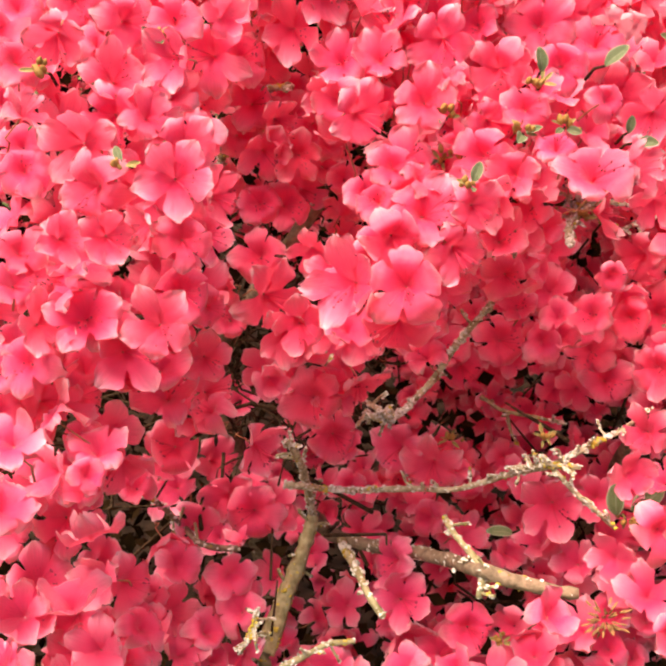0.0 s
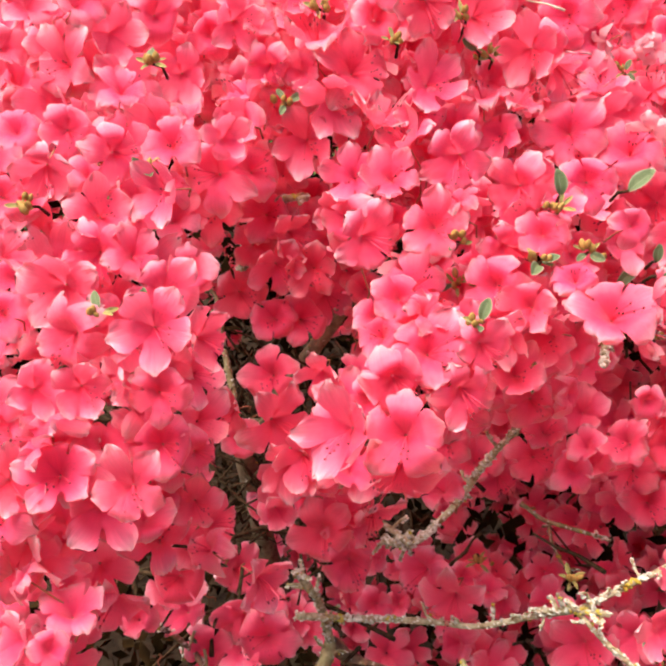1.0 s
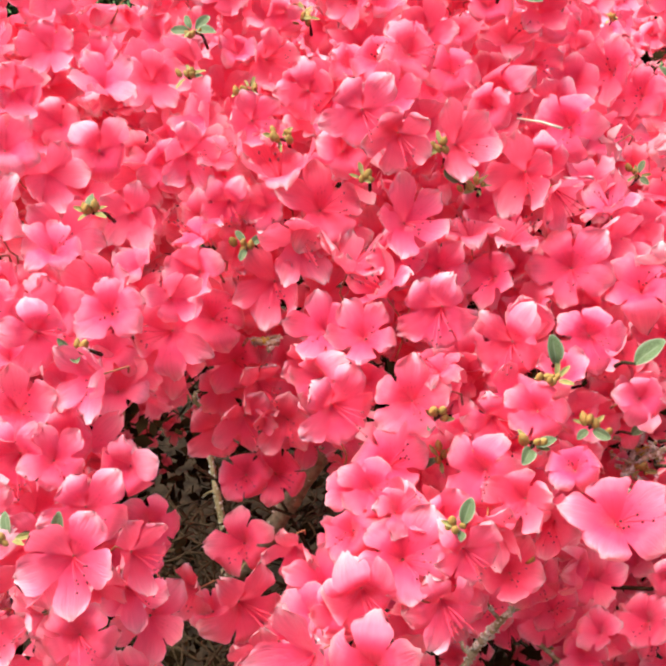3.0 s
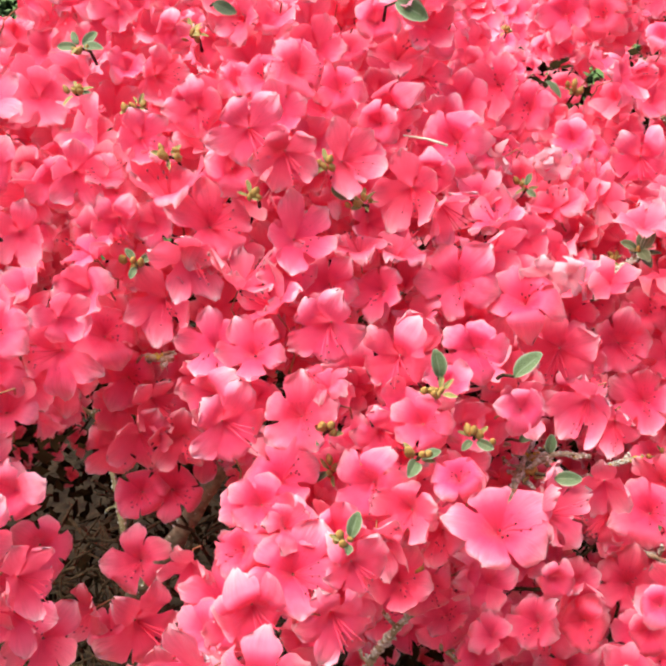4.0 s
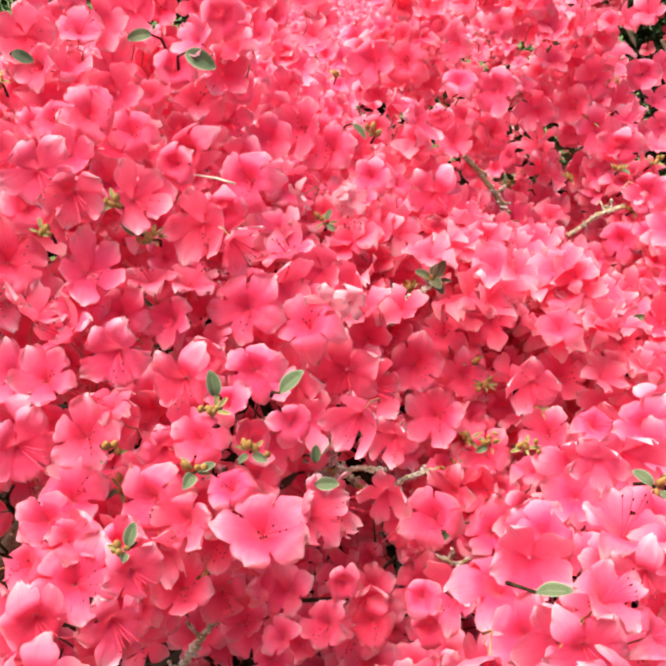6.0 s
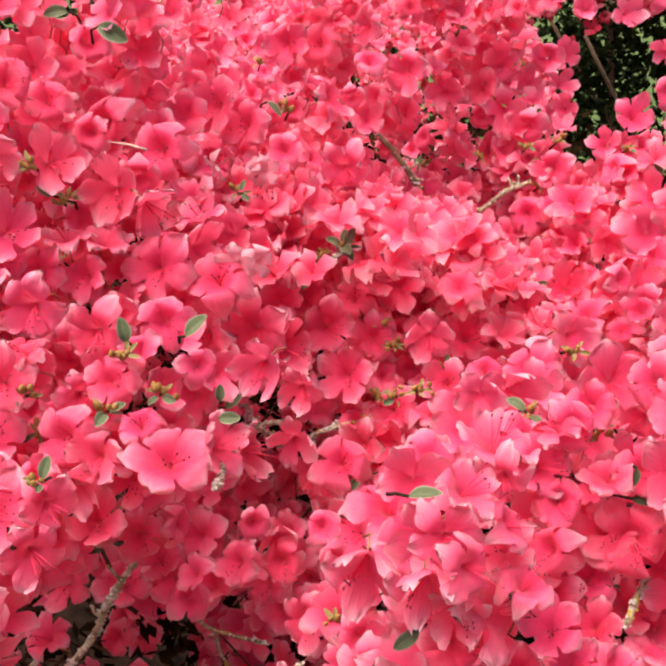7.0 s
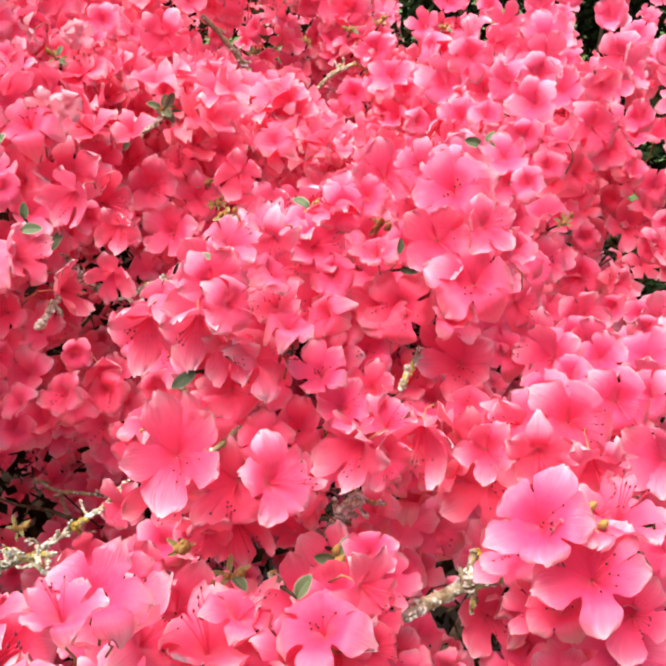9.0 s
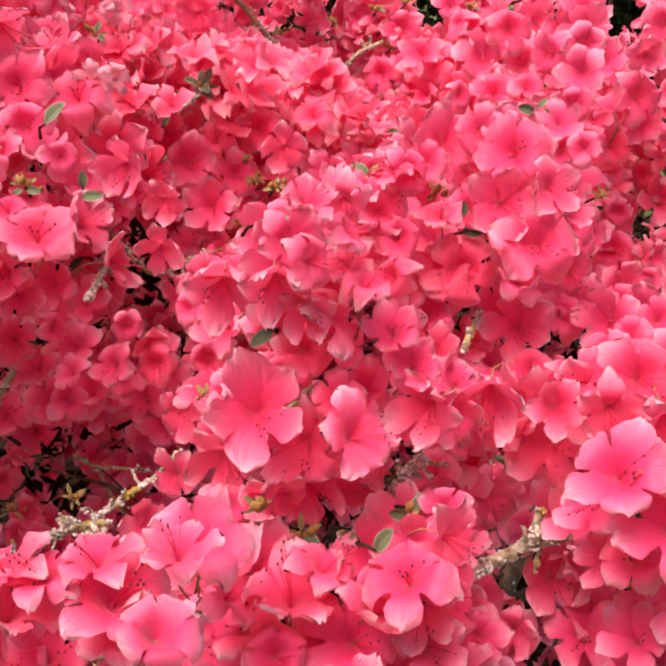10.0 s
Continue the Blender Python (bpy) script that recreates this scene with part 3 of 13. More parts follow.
whorl(-0.070, 0.444, 1.198, 3, 0.009, 0.8)
whorl(0.219, 0.967, 1.160, 6, 0.011, 0.6)
whorl(0.059, 1.172, 1.223, 4, 0.010, 0.8)
whorl(-0.074, 0.533, 1.290, 2, 0.010, 0.8)
whorl(-0.056, 0.395, 1.179, 3, 0.010, 0.5)
whorl(-0.028, 0.428, 1.134, 3, 0.010, 0.6)
whorl(0.308, 0.906, 1.195, 4, 0.010, 0.9)
whorl(0.270, 0.931, 1.179, 4, 0.010, 0.9)
whorl(0.319, 0.889, 1.162, 4, 0.010, 0.9)
whorl(0.288, 0.949, 1.228, 4, 0.010, 0.9)
whorl(0.336, 0.900, 1.203, 5, 0.011, 0.8)
whorl(0.209, 0.837, 1.142, 5, 0.010, 0.8)
whorl(0.141, 0.582, 1.112, 4, 0.010, 0.8)
whorl(0.181, 0.621, 1.113, 5, 0.010, 0.8)
whorl(0.172, 0.393, 1.210, 4, 0.010, 0.9)
single_leaf(0.204, 0.338, 1.211, -0.25, -0.86, -0.44, 0.008, True)
single_leaf(0.204, 0.337, 1.196, 0.81, -0.53, 0.23, 0.010, True)
single_leaf(0.218, 0.341, 1.147, 0.03, -0.84, -0.54, 0.010, True)
whorl(-0.029, 0.431, 1.195, 4, 0.010, 0.8)
single_leaf(0.102, 0.274, 1.186, -0.84, -0.51, -0.19, 0.011, True)
whorl(0.084, 0.399, 1.082, 5, 0.010, 0.8)
whorl(0.239, 0.522, 1.176, 4, 0.010, 0.7)
whorl(0.242, 0.940, 1.298, 3, 0.010, 0.6)
whorl(0.309, 0.970, 1.259, 4, 0.010, 0.8)
whorl(0.395, 0.875, 1.202, 4, 0.010, 0.6)
single_leaf(0.281, 0.756, 1.111, 0.86, -0.22, 0.47, 0.015)
single_leaf(0.134, 0.216, 1.114, 0.40, -0.08, 0.91, 0.012)
whorl(0.092, 0.253, 1.117, 3, 0.010, 1)
whorl(0.113, 0.264, 1.090, 5, 0.011, 0.8)
whorl(0.207, 0.391, 1.199, 4, 0.010, 0.9)
whorl(0.274, 0.426, 1.230, 4, 0.011, 0.2)
whorl(0.244, 0.203, 1.150, 6, 0.010, 0.9)
whorl(-0.021, 0.391, 0.912, 5, 0.010, 0.9)
whorl(0.156, 0.241, 1.113, 3, 0.010, 0.3)
whorl(0.483, 0.643, 1.079, 5, 0.011, 0.7)
whorl(0.397, 0.568, 1.120, 5, 0.010, 0.9)
whorl(0.244, 0.890, 1.126, 5, 0.010, 0.9)
whorl(0.137, 0.483, 1.173, 4, 0.010, 1)
whorl(0.098, 0.697, 1.170, 4, 0.010, 0.9)
whorl(0.312, 0.893, 1.181, 4, 0.010, 0.8)
single_leaf(0.104, 0.319, 1.214, 0.79, -0.33, 0.51, 0.013)

# outer flowers
blossom(-0.234, 0.393, 1.222, 0.26, -0.75, 0.61, 0.036, 0)
blossom(-0.231, 0.378, 1.207, 0.18, -0.98, 0.06, 0.035, 45)
blossom(-0.214, 0.378, 1.209, 0.48, -0.67, 0.57, 0.028, 60)
blossom(-0.243, 0.359, 1.200, 0.01, -0.97, 0.25, 0.038, 72)
blossom(-0.233, 0.337, 1.188, -0.34, -0.92, 0.18, 0.037, 34)
blossom(-0.194, 0.338, 1.195, 0.24, -0.84, 0.50, 0.038, 40)
blossom(-0.216, 0.526, 1.172, -0.01, -0.86, 0.51, 0.045, 38)
blossom(-0.184, 0.530, 1.169, 0.23, -0.83, 0.50, 0.037, 5)
blossom(-0.189, 0.519, 1.202, 0.27, -0.67, 0.69, 0.043, 22)
blossom(-0.166, 0.516, 1.162, 0.61, -0.79, 0.01, 0.034, 34)
blossom(-0.174, 0.474, 1.090, -0.12, -0.80, 0.59, 0.039, 51)
blossom(-0.188, 0.370, 1.153, 0.68, -0.57, 0.46, 0.032, 58)
blossom(-0.207, 0.325, 1.177, -0.80, -0.60, 0.01, 0.027, 63)
blossom(-0.224, 0.324, 1.170, 0.35, -0.89, 0.28, 0.029, 16)
blossom(-0.244, 0.324, 1.169, 0.62, -0.60, 0.51, 0.027, 45)
blossom(-0.191, 0.324, 1.144, 0.23, -0.80, 0.55, 0.039, 30)
blossom(-0.196, 0.294, 1.143, 0.06, -0.90, 0.44, 0.035, 42)
blossom(-0.239, 0.308, 1.155, -0.70, -0.22, 0.68, 0.034, 49)
blossom(-0.250, 0.299, 1.138, 0.62, -0.62, 0.49, 0.030, 71)
blossom(-0.230, 0.301, 1.142, 0.14, -0.67, 0.73, 0.038, 62)
blossom(-0.162, 0.436, 1.082, 0.66, -0.73, 0.16, 0.046, 41)
blossom(-0.142, 0.401, 1.085, 0.17, -0.94, 0.30, 0.036, 60)
blossom(-0.270, 0.352, 1.189, 0.01, -0.80, 0.59, 0.030, 5)
blossom(-0.272, 0.373, 1.210, 0.65, -0.04, 0.76, 0.030, 6)
blossom(-0.283, 0.400, 1.227, 0.43, -0.60, 0.67, 0.031, 11)
blossom(-0.265, 0.408, 1.236, 0.09, -0.97, -0.20, 0.033, 63)
blossom(-0.231, 0.417, 1.243, 0.67, -0.72, 0.17, 0.034, 3)
blossom(-0.215, 0.452, 1.238, 0.12, -0.67, 0.73, 0.038, 63)
blossom(-0.159, 0.527, 1.216, 0.03, -0.98, 0.21, 0.041, 43)
blossom(-0.175, 0.509, 1.144, 0.25, -0.96, 0.12, 0.037, 29)
blossom(-0.154, 0.513, 1.141, -0.01, -0.98, 0.22, 0.035, 3)
blossom(-0.263, 0.320, 1.163, 0.50, -0.56, 0.66, 0.027, 69)
blossom(-0.262, 0.307, 1.153, 0.56, -0.53, 0.64, 0.028, 33)
blossom(-0.115, 0.355, 1.137, -0.42, -0.83, 0.36, 0.044, 43)
blossom(-0.088, 0.349, 1.140, -0.19, -0.86, 0.47, 0.046, 68)
blossom(-0.090, 0.366, 1.106, -0.22, -0.96, -0.15, 0.046, 180)
blossom(-0.104, 0.404, 1.162, -0.33, -0.58, 0.75, 0.033, 22)
blossom(-0.078, 0.390, 1.162, 0.21, -0.67, 0.72, 0.043, 39)
blossom(-0.053, 0.391, 1.165, 0.43, -0.89, 0.15, 0.030, 42)
blossom(-0.093, 0.375, 1.152, 0.30, -0.95, 0.05, 0.040, 46)
blossom(-0.115, 0.456, 1.189, 0.54, -0.82, 0.21, 0.042, 34)
blossom(-0.129, 0.501, 1.206, -0.16, -0.75, 0.65, 0.037, 51)
blossom(-0.081, 0.444, 1.202, -0.06, -0.88, 0.47, 0.038, 4)
blossom(-0.101, 0.507, 1.226, -0.49, -0.09, 0.87, 0.037, 18)
blossom(-0.073, 0.489, 1.222, -0.29, -0.96, -0.03, 0.043, 23)
blossom(-0.040, 0.484, 1.209, -0.30, -0.94, 0.13, 0.041, 27)
blossom(-0.050, 0.532, 1.222, -0.39, -0.80, 0.45, 0.033, 27)
blossom(-0.010, 0.548, 1.220, -0.15, -0.90, 0.40, 0.046, 41)
blossom(0.024, 0.546, 1.214, -0.24, -0.49, 0.84, 0.046, 16)
blossom(-0.027, 0.443, 1.202, -0.06, -0.77, 0.64, 0.032, 13)
blossom(0.014, 0.547, 1.175, -0.63, -0.77, 0.10, 0.046, 7)
blossom(0.045, 0.555, 1.175, -0.33, -0.94, 0.10, 0.046, 60)
blossom(0.100, 0.710, 1.173, -0.76, -0.65, -0.01, 0.046, 12)
blossom(0.049, 0.483, 1.188, -0.44, -0.90, -0.04, 0.036, 64)
blossom(-0.050, 0.427, 1.179, -0.36, -0.87, 0.33, 0.038, 9)
blossom(-0.033, 0.417, 1.174, -0.38, -0.81, 0.45, 0.033, 58)
blossom(-0.095, 0.417, 1.175, 0.11, -0.77, 0.63, 0.033, 20)
blossom(0.004, 0.395, 1.186, 0.01, -0.46, 0.89, 0.046, 58)
blossom(0.025, 0.572, 1.068, 0.05, -0.99, 0.13, 0.045, 21)
blossom(-0.036, 0.413, 1.139, -0.05, -0.67, 0.74, 0.034, 25)
blossom(-0.019, 0.436, 1.147, -0.46, -0.85, 0.26, 0.030, 29)
blossom(-0.023, 0.463, 1.091, -0.01, -0.95, 0.31, 0.033, 0)
blossom(0.082, 0.564, 1.060, -0.85, -0.52, -0.03, 0.045, 67)
blossom(0.032, 0.467, 1.066, -0.56, -0.60, 0.58, 0.034, 21)
blossom(0.058, 0.472, 1.061, -0.38, -0.86, 0.34, 0.037, 5)
blossom(-0.207, 0.347, 1.071, -0.02, -0.40, 0.92, 0.039, 10)
blossom(-0.216, 0.398, 0.996, 0.21, -0.79, 0.58, 0.046, 180)
blossom(-0.215, 0.527, 0.886, 0.72, -0.46, 0.52, 0.046, 67)
blossom(-0.192, 0.394, 1.042, 0.69, -0.46, 0.56, 0.037, 42)
blossom(-0.164, 0.391, 1.006, 0.82, -0.57, 0.02, 0.039, 120)
blossom(-0.194, 0.447, 0.920, -0.04, -0.90, 0.43, 0.038, 48)
blossom(-0.173, 0.425, 0.925, 0.02, -0.87, 0.50, 0.046, 170)
blossom(-0.197, 0.396, 0.878, 0.79, -0.16, 0.60, 0.046, 25)
blossom(-0.239, 0.357, 1.011, 0.20, -0.94, -0.26, 0.046, 200)
blossom(-0.262, 0.340, 1.020, -0.31, -0.66, 0.69, 0.044, 10)
blossom(-0.266, 0.335, 0.988, 0.21, -0.91, 0.36, 0.046, 38)
blossom(-0.278, 0.336, 1.053, 0.36, -0.53, 0.76, 0.044, 57)
blossom(-0.248, 0.334, 1.076, 0.71, -0.24, 0.66, 0.032, 59)
blossom(-0.266, 0.333, 1.072, 0.72, -0.50, 0.48, 0.037, 62)
blossom(-0.214, 0.306, 1.121, 0.50, -0.72, 0.49, 0.039, 19)
blossom(-0.256, 0.290, 1.123, -0.15, -0.73, 0.67, 0.034, 34)
blossom(-0.279, 0.318, 0.958, 0.28, -0.58, 0.76, 0.045, 4)
blossom(-0.285, 0.309, 0.944, 0.43, -0.63, 0.65, 0.040, 5)
blossom(-0.234, 0.335, 0.944, 0.72, -0.63, 0.30, 0.039, 6)
blossom(-0.261, 0.314, 0.936, -0.11, -0.90, 0.41, 0.041, 42)
blossom(-0.239, 0.316, 0.924, 0.06, -0.73, 0.68, 0.036, 24)
blossom(-0.258, 0.305, 0.919, 0.14, -0.65, 0.75, 0.036, 13)
blossom(-0.173, 0.349, 0.875, -0.48, -0.82, 0.32, 0.042, 45)
blossom(-0.151, 0.408, 1.074, 0.17, -0.98, 0.09, 0.036, 36)
blossom(-0.135, 0.412, 1.026, -0.10, -0.94, 0.32, 0.041, 39)
blossom(-0.122, 0.438, 0.981, 0.15, -0.93, 0.34, 0.044, 31)
blossom(-0.080, 0.474, 0.948, -0.55, -0.75, 0.37, 0.044, 67)
blossom(-0.059, 0.424, 0.973, -0.24, -0.97, 0.06, 0.043, 57)
blossom(0.019, 0.419, 0.951, -0.20, -0.91, 0.36, 0.046, 9)
blossom(0.070, 0.396, 0.914, 0.00, -0.57, 0.82, 0.046, 64)
blossom(0.050, 0.522, 1.006, -0.41, -0.74, 0.53, 0.041, 42)
blossom(0.063, 0.511, 0.990, -0.01, -0.78, 0.63, 0.041, 56)
blossom(-0.011, 0.523, 1.010, 0.04, -0.82, 0.57, 0.044, 7)
blossom(-0.030, 0.570, 0.956, 0.12, -0.95, 0.29, 0.042, 61)
blossom(-0.070, 0.422, 1.058, -0.41, -0.18, 0.89, 0.032, 69)
blossom(-0.081, 0.409, 0.906, -0.74, -0.55, 0.39, 0.042, 3)
blossom(-0.072, 0.390, 0.891, 0.11, -0.68, 0.73, 0.041, 51)
blossom(-0.067, 0.384, 0.861, 0.35, -0.93, -0.12, 0.044, 67)
blossom(-0.029, 0.375, 0.884, 0.09, -0.78, 0.62, 0.046, 41)
blossom(-0.044, 0.381, 0.854, 0.04, -0.41, 0.91, 0.042, 13)
blossom(0.013, 0.370, 0.874, -0.15, -0.92, 0.37, 0.046, 54)
blossom(0.063, 0.410, 1.019, -0.51, -0.76, 0.39, 0.033, 29)
blossom(0.071, 0.439, 1.045, -0.47, -0.84, 0.28, 0.038, 6)
blossom(-0.284, 0.491, 1.266, -0.28, -0.83, 0.49, 0.042, 30)
blossom(-0.260, 0.430, 1.249, 0.35, -0.90, 0.26, 0.032, 50)
blossom(-0.244, 0.469, 1.260, 0.34, -0.38, 0.86, 0.030, 37)
blossom(-0.201, 0.482, 1.210, 0.01, -0.96, 0.29, 0.044, 180)
blossom(-0.131, 0.533, 1.256, 0.37, -0.79, 0.50, 0.046, 7)
blossom(-0.155, 0.543, 1.272, -0.07, -0.06, 1.00, 0.044, 37)
blossom(-0.208, 0.408, 1.229, -0.30, -0.91, 0.29, 0.033, 13)
blossom(-0.110, 0.528, 1.305, 0.13, -0.99, 0.09, 0.041, 42)
blossom(-0.093, 0.528, 1.293, 0.19, -0.98, -0.08, 0.036, 50)
blossom(-0.066, 0.551, 1.284, 0.41, -0.81, 0.42, 0.038, 51)
blossom(-0.049, 0.647, 1.282, -0.55, -0.83, -0.05, 0.044, 42)
blossom(-0.029, 0.722, 1.281, -0.01, -1.00, 0.06, 0.043, 2)
blossom(-0.012, 0.627, 1.269, -0.38, -0.88, 0.27, 0.045, 12)
blossom(-0.035, 0.571, 1.261, -0.18, -0.97, 0.14, 0.042, 56)
blossom(-0.015, 0.576, 1.248, 0.64, -0.64, -0.43, 0.040, 35)
blossom(0.042, 0.763, 1.252, -0.45, -0.74, 0.50, 0.046, 60)
blossom(0.018, 0.713, 1.237, 0.17, -0.61, 0.78, 0.040, 35)
blossom(0.058, 0.691, 1.212, -0.27, -0.22, 0.94, 0.046, 29)
blossom(-0.060, 0.542, 1.242, -0.11, -0.06, 0.99, 0.032, 34)
blossom(-0.093, 0.523, 1.237, 0.40, -0.84, 0.36, 0.034, 52)
blossom(-0.070, 0.457, 1.213, -0.39, -0.13, 0.91, 0.027, 61)
blossom(-0.003, 0.491, 1.211, -0.02, -0.96, 0.29, 0.036, 19)
blossom(-0.044, 0.452, 1.189, 0.30, -0.95, 0.04, 0.031, 62)
blossom(-0.089, 0.529, 1.252, 0.36, -0.75, 0.55, 0.040, 62)
blossom(-0.194, 0.357, 1.202, 0.43, -0.82, 0.37, 0.036, 52)
blossom(-0.180, 0.366, 1.175, 0.81, -0.51, 0.27, 0.032, 60)
blossom(-0.189, 0.323, 1.171, 0.31, -0.86, 0.40, 0.031, 42)
blossom(-0.182, 0.348, 1.123, 0.68, -0.69, 0.24, 0.026, 24)
blossom(-0.186, 0.347, 1.093, 0.25, -0.94, 0.24, 0.030, 15)
blossom(-0.190, 0.370, 1.046, -0.60, -0.22, 0.77, 0.030, 28)
blossom(-0.217, 0.586, 1.085, 0.31, -0.90, 0.31, 0.046, 20)
blossom(-0.177, 0.504, 1.113, 0.06, -0.77, 0.64, 0.039, 64)
blossom(-0.160, 0.512, 1.109, 0.42, -0.70, 0.58, 0.038, 68)
blossom(-0.193, 0.445, 1.081, -0.40, -0.87, 0.29, 0.031, 47)
blossom(-0.156, 0.582, 1.090, 0.26, -0.92, 0.31, 0.042, 54)
blossom(-0.122, 0.428, 1.027, 0.66, -0.32, 0.68, 0.042, 39)
blossom(0.040, 0.508, 1.117, 0.90, -0.39, 0.18, 0.042, 25)
blossom(-0.012, 0.424, 1.189, -0.17, -0.37, 0.91, 0.031, 41)
blossom(-0.106, 0.431, 1.025, 0.48, -0.75, -0.46, 0.046, 180)
blossom(-0.061, 0.381, 1.145, 0.38, -0.92, 0.07, 0.036, 52)
blossom(-0.109, 0.569, 1.322, -0.20, -0.72, 0.66, 0.036, 13)
blossom(-0.090, 0.575, 1.323, 0.44, -0.72, 0.54, 0.037, 54)
blossom(-0.073, 0.596, 1.308, -0.01, -0.84, 0.54, 0.034, 26)
blossom(-0.143, 0.570, 1.303, 0.18, -0.98, 0.06, 0.033, 63)
blossom(-0.170, 0.609, 1.311, 0.63, -0.75, 0.20, 0.033, 18)
blossom(-0.136, 0.635, 1.353, 0.17, -0.98, 0.12, 0.040, 8)
blossom(-0.108, 0.653, 1.355, 0.25, -0.47, 0.85, 0.036, 13)
blossom(-0.169, 0.556, 1.293, 0.35, -0.89, 0.30, 0.032, 54)
blossom(-0.188, 0.550, 1.277, 0.48, -0.32, 0.82, 0.028, 43)
blossom(-0.200, 0.542, 1.279, 0.52, -0.84, 0.14, 0.034, 14)
blossom(-0.127, 0.619, 1.339, -0.40, -0.83, 0.38, 0.030, 15)
blossom(-0.142, 0.524, 1.241, 0.20, -0.97, -0.11, 0.041, 2)
blossom(-0.116, 0.517, 1.234, 0.35, -0.05, 0.93, 0.036, 68)
blossom(-0.075, 0.527, 1.227, -0.11, -0.94, 0.34, 0.033, 42)
blossom(-0.195, 0.529, 1.244, -0.48, -0.14, 0.86, 0.037, 49)
blossom(-0.181, 0.536, 1.255, -0.00, -0.98, -0.22, 0.030, 35)
blossom(-0.044, 0.678, 1.308, 0.10, -0.52, 0.85, 0.039, 35)
blossom(0.021, 0.766, 1.266, -0.49, -0.79, 0.37, 0.046, 14)
blossom(0.081, 0.893, 1.290, -0.24, -0.92, 0.31, 0.046, 36)
blossom(0.107, 0.886, 1.291, -0.43, -0.70, 0.57, 0.046, 41)
blossom(0.112, 0.792, 1.266, 0.83, -0.34, 0.44, 0.046, 10)
blossom(0.183, 0.873, 1.270, -0.39, -0.91, 0.12, 0.046, 6)
blossom(0.120, 0.810, 1.216, -0.87, -0.33, 0.37, 0.046, 23)
blossom(0.150, 0.792, 1.190, 0.29, -0.50, 0.81, 0.041, 10)
blossom(0.146, 0.722, 1.193, 0.16, -0.55, 0.82, 0.044, 67)
blossom(0.013, 0.609, 1.231, -0.25, -0.05, 0.97, 0.034, 25)
blossom(-0.040, 0.547, 1.238, 0.31, -0.03, 0.95, 0.038, 62)
blossom(0.156, 0.728, 1.161, -0.71, -0.68, 0.17, 0.046, 35)
blossom(0.159, 0.700, 1.140, -0.16, -0.86, 0.48, 0.046, 6)
blossom(0.083, 0.681, 1.144, -0.08, -0.93, 0.36, 0.040, 36)
blossom(0.121, 0.684, 1.139, -0.33, -0.47, 0.82, 0.043, 30)
blossom(-0.106, 0.480, 1.215, -0.05, -0.63, 0.78, 0.036, 33)
blossom(-0.090, 0.445, 1.170, 0.12, -0.44, 0.89, 0.039, 13)
blossom(-0.081, 0.405, 1.175, 0.55, -0.30, 0.78, 0.027, 26)
blossom(-0.068, 0.469, 1.053, -0.29, -0.82, 0.50, 0.034, 43)
blossom(0.025, 0.565, 1.122, 0.05, -0.80, 0.60, 0.037, 15)
blossom(0.027, 0.405, 1.186, 0.62, -0.47, 0.63, 0.034, 33)
blossom(0.098, 0.642, 1.134, -0.09, -0.92, 0.37, 0.046, 12)
blossom(0.110, 0.617, 1.108, -0.38, -0.79, 0.48, 0.046, 2)
blossom(0.073, 0.525, 1.149, -0.30, -0.95, -0.05, 0.032, 35)
blossom(0.146, 0.618, 1.078, -0.17, -0.76, 0.62, 0.041, 32)
blossom(0.118, 0.582, 1.071, -0.65, -0.71, 0.29, 0.037, 4)
blossom(0.141, 0.590, 1.067, -0.52, -0.74, 0.43, 0.038, 2)
blossom(0.145, 0.563, 1.054, 0.03, -0.65, 0.76, 0.044, 7)
blossom(0.148, 0.549, 1.029, -0.45, -0.62, 0.64, 0.039, 45)
blossom(0.096, 0.539, 1.030, -0.30, -0.74, 0.61, 0.044, 4)
blossom(-0.012, 0.471, 1.067, -0.06, -0.43, 0.90, 0.029, 57)
blossom(0.148, 0.884, 1.306, -0.91, -0.42, -0.01, 0.046, 22)
blossom(0.273, 0.966, 1.234, -0.47, -0.72, 0.51, 0.046, 7)
blossom(0.247, 0.975, 1.198, -0.59, -0.09, 0.80, 0.046, 14)
blossom(0.191, 0.898, 1.227, 0.33, -0.86, 0.38, 0.046, 58)
blossom(0.255, 0.953, 1.178, 0.71, -0.33, 0.62, 0.046, 2)
blossom(0.406, 0.903, 1.221, -0.19, -0.80, 0.56, 0.046, 24)
blossom(0.408, 0.847, 1.200, -0.54, -0.04, 0.84, 0.046, 13)
blossom(0.325, 0.806, 1.173, -0.30, -0.58, 0.76, 0.046, 60)
blossom(0.326, 0.878, 1.178, -0.51, -0.83, 0.22, 0.046, 56)
blossom(0.304, 0.869, 1.138, -0.54, -0.77, 0.34, 0.046, 12)
blossom(0.394, 0.800, 1.176, -0.41, -0.46, 0.79, 0.046, 51)
blossom(0.208, 0.876, 1.153, -0.19, -0.86, 0.47, 0.046, 34)
blossom(0.186, 0.747, 1.149, -0.09, -0.44, 0.89, 0.046, 7)
blossom(0.247, 0.838, 1.106, -0.12, -0.96, -0.23, 0.046, 46)
blossom(0.262, 0.761, 1.125, 0.13, -0.60, 0.79, 0.046, 32)
blossom(0.206, 0.729, 1.120, 0.41, -0.53, 0.75, 0.046, 24)
blossom(0.276, 0.746, 1.098, -0.08, -0.83, 0.55, 0.046, 41)
blossom(0.311, 0.754, 1.112, -0.19, -0.90, 0.40, 0.046, 47)
blossom(0.337, 0.713, 1.127, -0.22, -0.90, 0.38, 0.046, 11)
